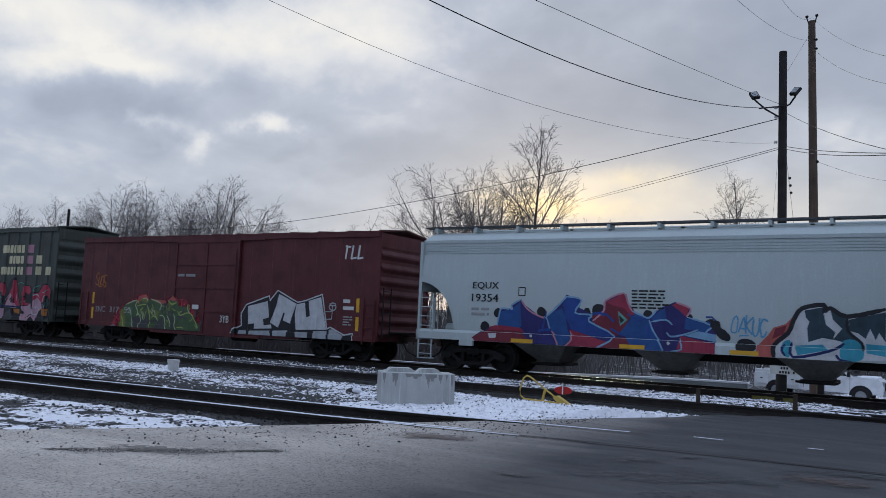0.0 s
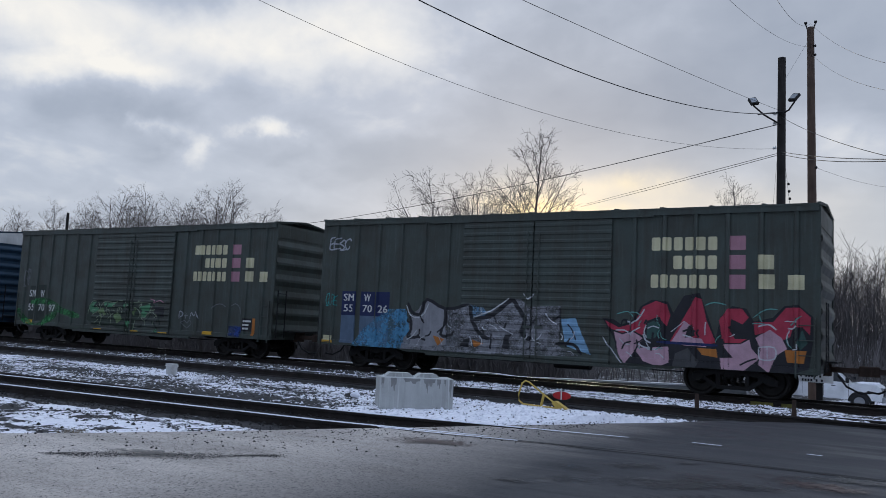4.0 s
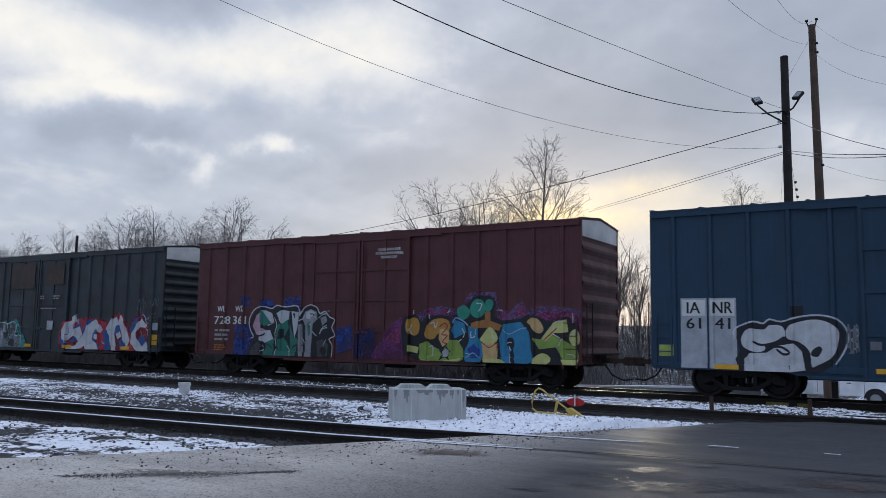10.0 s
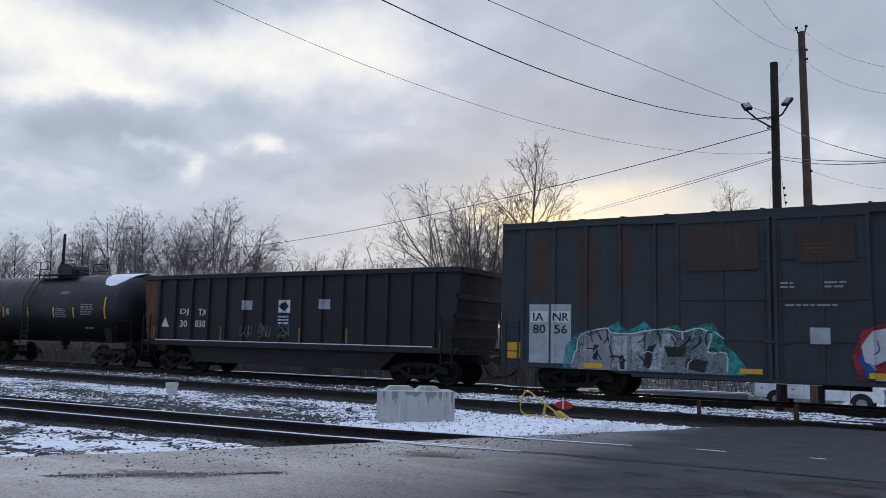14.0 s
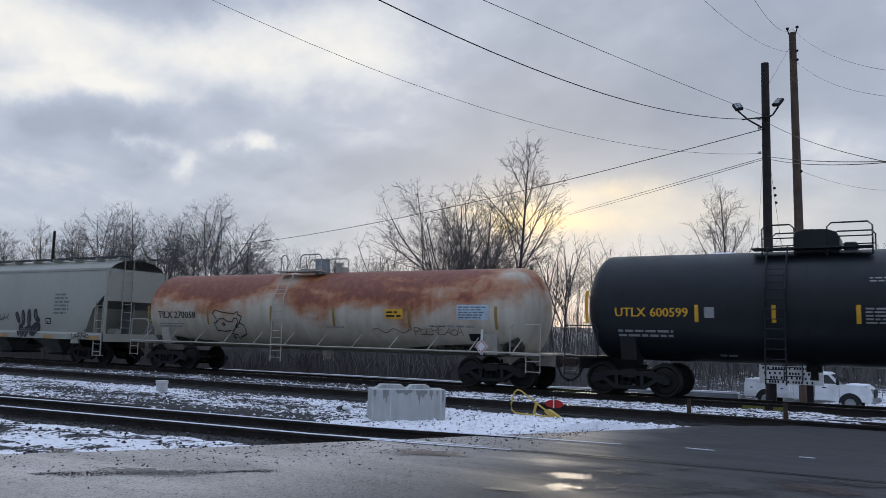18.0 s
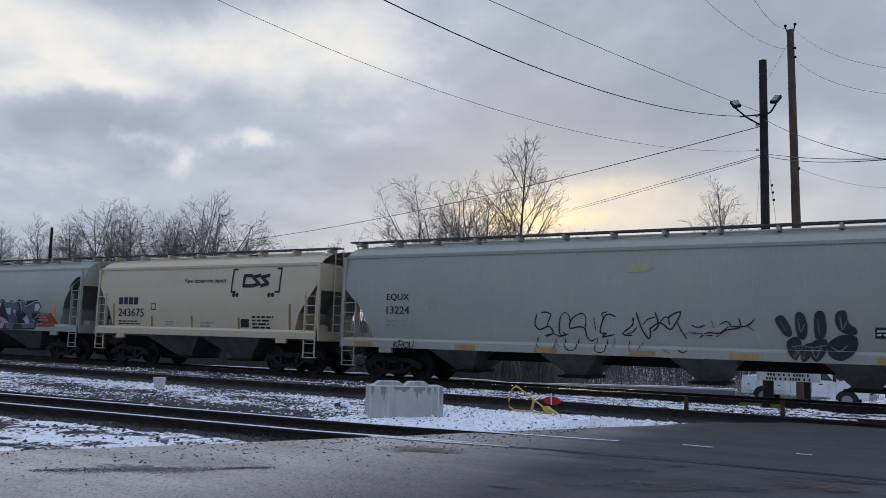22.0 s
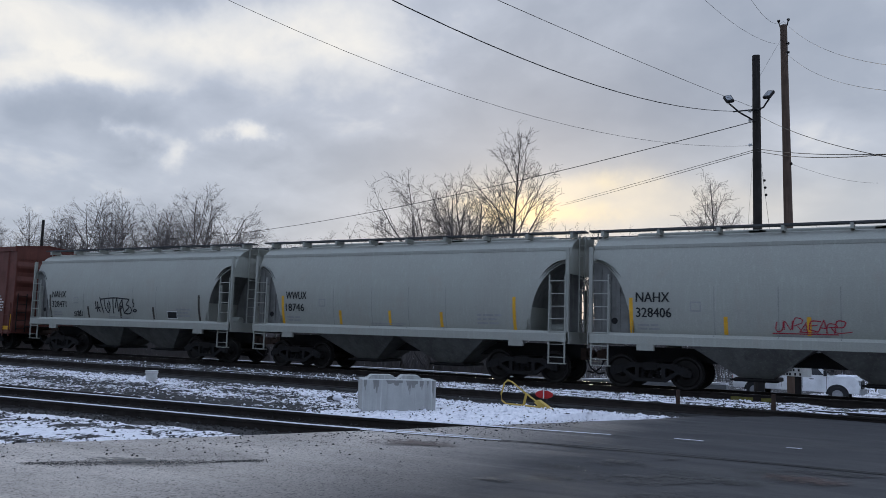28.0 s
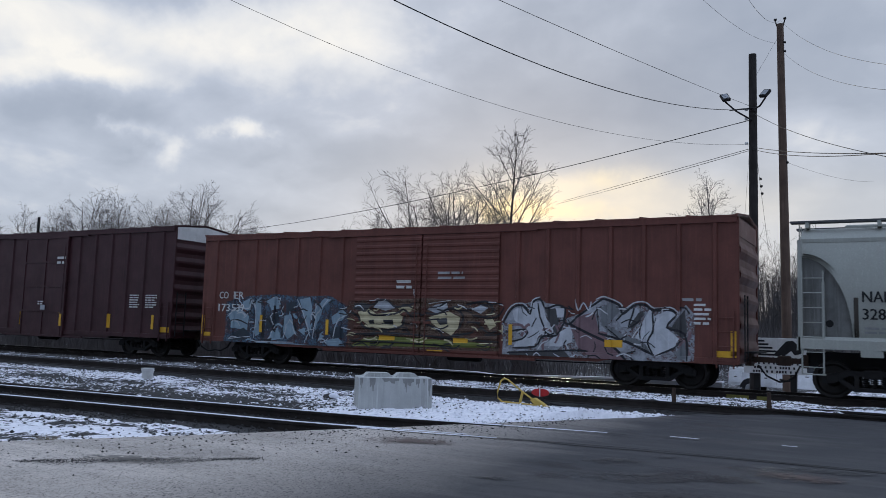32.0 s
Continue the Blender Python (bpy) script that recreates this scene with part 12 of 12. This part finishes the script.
# ---- bare trees ----
def bare_tree(seed, habit, lean=0.0):
    """Trunk and crown of a bare tree ten metres tall, the base at the origin. leader: one stem to the top; vase: the trunk parts into rising limbs;
    round: a low fork and a wide dome of fine branches; sparse: a thin vase; gnarled: a few crooked limbs with hardly a twig."""
    rng = random.Random(seed)
    trunk, crown = Solid(), Solid()
    counts = {"gnarled": (0, 5, 3, 0), "leader": (0, 7, 4, 2), "sparse": (0, 6, 4, 2), "round": (0, 9, 6, 3)}.get(habit, (0, 8, 5, 3))
    rise = (0.02, 0.065, 0.05, 0.03, 0.0) if habit in ("leader", "round") else (0.02, 0.035, 0.045, 0.03, 0.0)

    def grow(p, d, length, r, level, bend):
        n = (9, 6, 3, 2, 1)[level] if habit != "gnarled" else (9, 8, 5, 3, 1)[level]
        pts, q, w = [p], p.copy(), d.copy()
        for i in range(n):
            w = (w + Vector((rng.gauss(0, bend), rng.gauss(0, bend), rise[level]))).normalized()
            q = q + w * length / n
            pts.append(q.copy())
        (trunk if level == 0 else crown).tube(pts, r, (7, 5, 4, 3, 3)[level], max(0.0045, r * (0.05 if level == 0 and habit == "leader" else 0.35)))
        return pts

    def along(pts, u):
        i = min(len(pts) - 2, int(u * (len(pts) - 1)))
        v = u * (len(pts) - 1) - i
        return pts[i].lerp(pts[i + 1], v), (pts[i + 1] - pts[i]).normalized()

    def side(d, angle):
        o = Matrix.Rotation(rng.uniform(0, 6.28), 3, d) @ d.orthogonal().normalized()
        return (d * math.cos(angle) + o * math.sin(angle)).normalized()

    bend = 0.20 if habit == "gnarled" else 0.075

    def spray_out(pts, length, r, level):
        """Side shoots along a limb."""
        if level > 3 or not counts[level]:
            return
        k = min(counts[level], max(2, round(counts[level] * length / (2.1, 2.1, 0.8, 0.35)[level])))
        for i in range(k):
            u = 0.20 + 0.80 * (i + rng.random()) / k
            b, d = along(pts, min(u, 0.999))
            ln = max(0.30, length * rng.uniform(0.30, 0.55) * (1.25 - 0.7 * u))
            rr = max(0.0055, r * (1 - 0.55 * u) * (0.62 if habit == "gnarled" else 0.5))
            spray_out(grow(b, side(d, rng.uniform(0.48, 0.98)), ln, rr, level + 1, bend), ln, rr, level + 1)

    def limb(b, d, ln, r):
        spray_out(grow(b, d, ln, r, 1, bend), ln, r, 1)

    if habit == "leader":
        pts = grow(Vector((0, 0, 0)), Vector((lean, 0, 1)).normalized(), 9.9, 0.125, 0, 0.014)
        for i in range(23):
            u = 0.36 + 0.61 * ((i + 0.5 * rng.random()) / 22.5)
            b, d = along(pts, min(u, 0.985))
            ln = 0.45 + 3.3 * min(1.0, (1.0 - u) * 1.8) * rng.uniform(0.65, 1.0)
            limb(b, side(d, rng.uniform(0.55, 0.85)), ln, 0.052 * (1.15 - u))
    else:
        fork = rng.uniform(2.2, 3.4) if habit != "round" else 2.0
        pts = grow(Vector((0, 0, 0)), Vector((lean, 0, 1)).normalized(), fork, 0.135, 0, 0.05)
        m = {"gnarled": 4, "sparse": 4, "round": 8}.get(habit, 5)
        for i in range(m):
            a = 6.283 * (i + rng.uniform(-0.3, 0.3)) / m
            tilt = (0.30 + 0.55 * (i % 3) / 2 if habit == "round" else rng.uniform(0.10, 0.42) if habit == "sparse" else rng.uniform(0.22, 0.70)) if i else 0.06
            d = Vector((math.sin(tilt) * math.cos(a), math.sin(tilt) * math.sin(a), math.cos(tilt)))
            b, _ = along(pts, rng.uniform(0.6, 0.999))
            ln = 6.6 * (rng.uniform(0.88, 1.0) if habit == "round" else rng.uniform(0.70, 1.0))
            main = grow(b, d, ln, 0.085 if habit == "gnarled" else 0.060, 1, bend)
            spray_out(main, ln, 0.085 if habit == "gnarled" else 0.060, 1)
            for j in range(1 if habit == "gnarled" else 3):
                bb, dd = along(main, rng.uniform(0.15, 0.55))
                limb(bb, side(dd, rng.uniform(0.4, 0.75)), ln * rng.uniform(0.42, 0.62), 0.036)
    k = 10.0 / max(v[2] for v in crown.v)
    for s in (trunk, crown):
        s.v = [(x * k, y * k, z * k) for x, y, z in s.v]
    return trunk, crown


KINDS = []
for sd, habit, ln in ((3, "vase", 0.0), (11, "vase", 0.05), (19, "vase", -0.1), (57, "leader", 0.0), (35, "vase", 0.12), (43, "leader", -0.06), (71, "gnarled", 0.04), (77, "gnarled", -0.08), (83, "round", 0.0), (91, "sparse", 0.03), (97, "sparse", -0.05)):
    tr, cr = bare_tree(sd, habit, ln)
    KINDS.append((mesh_of("trunk", tr, BARK), mesh_of("crown", cr, TWIG)))


def tree(x, y, top, kind, base=None, label="bare winter tree with dark thin twigs"):
    z = (ground_height(x, y) if base is None else base) - 0.1
    ob = thing("tree", label, "tree", "bare trees behind the yard", at=pose(x, y, z, 0, 0, (x * 77 + y * 31) % 360))
    k = (top - z) / 10.0
    ob.scale = (k, k, k)
    t, c = KINDS[kind % len(KINDS)]
    part("trunk", t, None, ob), part("crown", c, None, ob)


for i, (x, top, kind) in enumerate(((-30.2, 20.3, 3), (-35.6, 16.8, 8), (-33.0, 12.6, 4), (-37.6, 12.6, 1), (-41.4, 10.6, 0), (-46.0, 12.6, 9), (-50.8, 11.3, 5), (-53.8, 10.8, 1), (-58.4, 10.7, 0), (-25.7, 11.4, 10), (-23.4, 11.4, 9),
                                    (-21.9, 9.9, 10), (-18.1, 10.7, 9), (-16.5, 9.7, 10), (-12.8, 15.3, 5), (-11.0, 10.6, 9), (-31.9, 10.8, 0), (-27.6, 10.4, 10), (-35.0, 11.4, 1), (-44.0, 10.4, 0))):
    tree(x, 42 + (i % 3 - 1) * 1.2, top, kind, label="tall bare tree against the sunset" if i == 0 else "bare winter tree with dark thin twigs")
for i, (x, top) in enumerate(((-118.4, 16.3), (-113.4, 16.6), (-107.4, 17.8), (-101.5, 17.0), (-95.8, 16.3), (-91.3, 18.2), (-87.7, 18.7), (-82.9, 16.7), (-78.3, 17.3), (-72.5, 18.1), (-69.8, 16.2), (-66.6, 12.7), (-63.5, 11.2),
                              (-110.0, 14.0), (-104.0, 15.0), (-98.5, 14.5), (-85.0, 15.5), (-75.5, 15.5), (-93.5, 15.0), (-80.5, 14.5), (-122, 15), (-127, 16))):
    tree(x, 46 + (i % 4 - 1.5) * 1.5, top, 1 + (i * 2 + i // 3) % 5)
for i, (x, top) in enumerate(((-7.1, 8.4), (-5.5, 8.9), (-3.9, 8.6), (-1.5, 9.3), (1.0, 8.8), (-8.8, 8.0), (3.5, 9.5), (6, 9))):
    tree(x, 46 + (i % 3), top, i)


def brush():
    """Dense winter undergrowth on the bank behind the lot."""
    rng = random.Random(12)
    s = Solid()
    for i in range(11000):
        if i % 3:
            y = 4.2 + 24 * rng.random() ** 1.6
            x = -10.5 - 0.25 * y - (40 + 1.2 * y) * rng.random()
            h = rng.uniform(0.7, 2.4)
        else:
            y = rng.uniform(26, 50)
            x = -y * rng.uniform(-0.35, 2.4) - 2
            h = rng.uniform(1.5, 4.2)
        z = ground_height(x, y) - 0.05
        p = Vector((x, y, z))
        d = Vector((rng.gauss(0, 0.16), rng.gauss(0, 0.16), 1))
        m = p + d * h * 0.5
        w = rng.uniform(0.012, 0.035)
        s.put([p - Vector((w, 0, 0)), p + Vector((w, 0, 0)), m + Vector((w * 0.7, 0, 0)), m - Vector((w * 0.7, 0, 0))], [(0, 1, 2, 3)])
        for k in range(3):
            q = m + Vector((rng.gauss(0, 0.28), rng.gauss(0, 0.2), 0.5)) * h * rng.uniform(0.5, 1.0)
            b = p.lerp(m, rng.uniform(0.5, 1.0))
            s.put([b - Vector((w * 0.7, 0, 0)), b + Vector((w * 0.7, 0, 0)), q], [(0, 1, 2)])
    single("undergrowth", s, BRUSH, "dense grey-brown leafless undergrowth on the bank", "undergrowth", kind="stuff")


brush()


def far_woods():
    """The wood on the rise beyond the lot: close upright stems with short twigs."""
    rng = random.Random(21)
    s = Solid()
    for i in range(4200):
        y = rng.uniform(34, 74)
        x = rng.uniform(-16, 16) if i % 5 < 3 else -y * rng.uniform(0.2, 2.6)
        z = ground_height(x, y) - 0.1
        top = (8.0 if x > -16 else 7.0) * rng.uniform(0.5, 1.06)
        p = Vector((x, y, z))
        h = max(1.5, top - z)
        lean = Vector((rng.gauss(0, 0.10), rng.gauss(0, 0.10), 1))
        w = rng.uniform(0.012, 0.05)
        q = p + lean * h
        s.put([p - Vector((w, 0, 0)), p + Vector((w, 0, 0)), q], [(0, 1, 2)])
        for k in range(11):
            b = p.lerp(q, rng.uniform(0.30, 0.98))
            e = b + Vector((rng.gauss(0, 0.60), rng.gauss(0, 0.4), rng.uniform(0.3, 1.0))) * h * 0.17
            s.put([b - Vector((0.014, 0, 0)), b + Vector((0.014, 0, 0)), e], [(0, 1, 2)])
            m = b.lerp(e, rng.uniform(0.3, 0.8))
            f = m + Vector((rng.gauss(0, 0.5), rng.gauss(0, 0.3), rng.uniform(0.2, 0.8))) * h * 0.08
            s.put([m - Vector((0.010, 0, 0)), m + Vector((0.010, 0, 0)), f], [(0, 1, 2)])
    single("far_woods", s, WOODS, "grey-brown leafless wood beyond the lot", "woods", kind="stuff")


far_woods()


# ---- movement ----
def run(t):
    """How far the train has gone at t seconds, in metres."""
    ts, vs = (-2.0, 2.0, 10.0, 19.0, 25.0, 29.0, 34.0), (7.70, 7.70, 7.90, 7.98, 7.88, 7.68, 7.60)
    d, n = 0.0, max(1, int(t * 20))
    for i in range(n):
        d += float(np.interp(t * (i + 0.5) / n, ts, vs)) * t / n
    return d


def motions():
    steps = [2.0 * i for i in range(17)]
    for c in CARS:
        walk(c.ob, [(t, pose(c.mid + run(t), 0, 0)) for t in steps])
    turn = [i / 15 for i in range(481)]
    angle = [math.degrees(run(t) / WHEEL_R) for t in turn]
    for ws, ax, a0 in WHEELSETS:
        walk(ws, [(t, pose(ax, 0, WHEEL_R, 0, a + a0, 0)) for t, a in zip(turn, angle)])


motions()
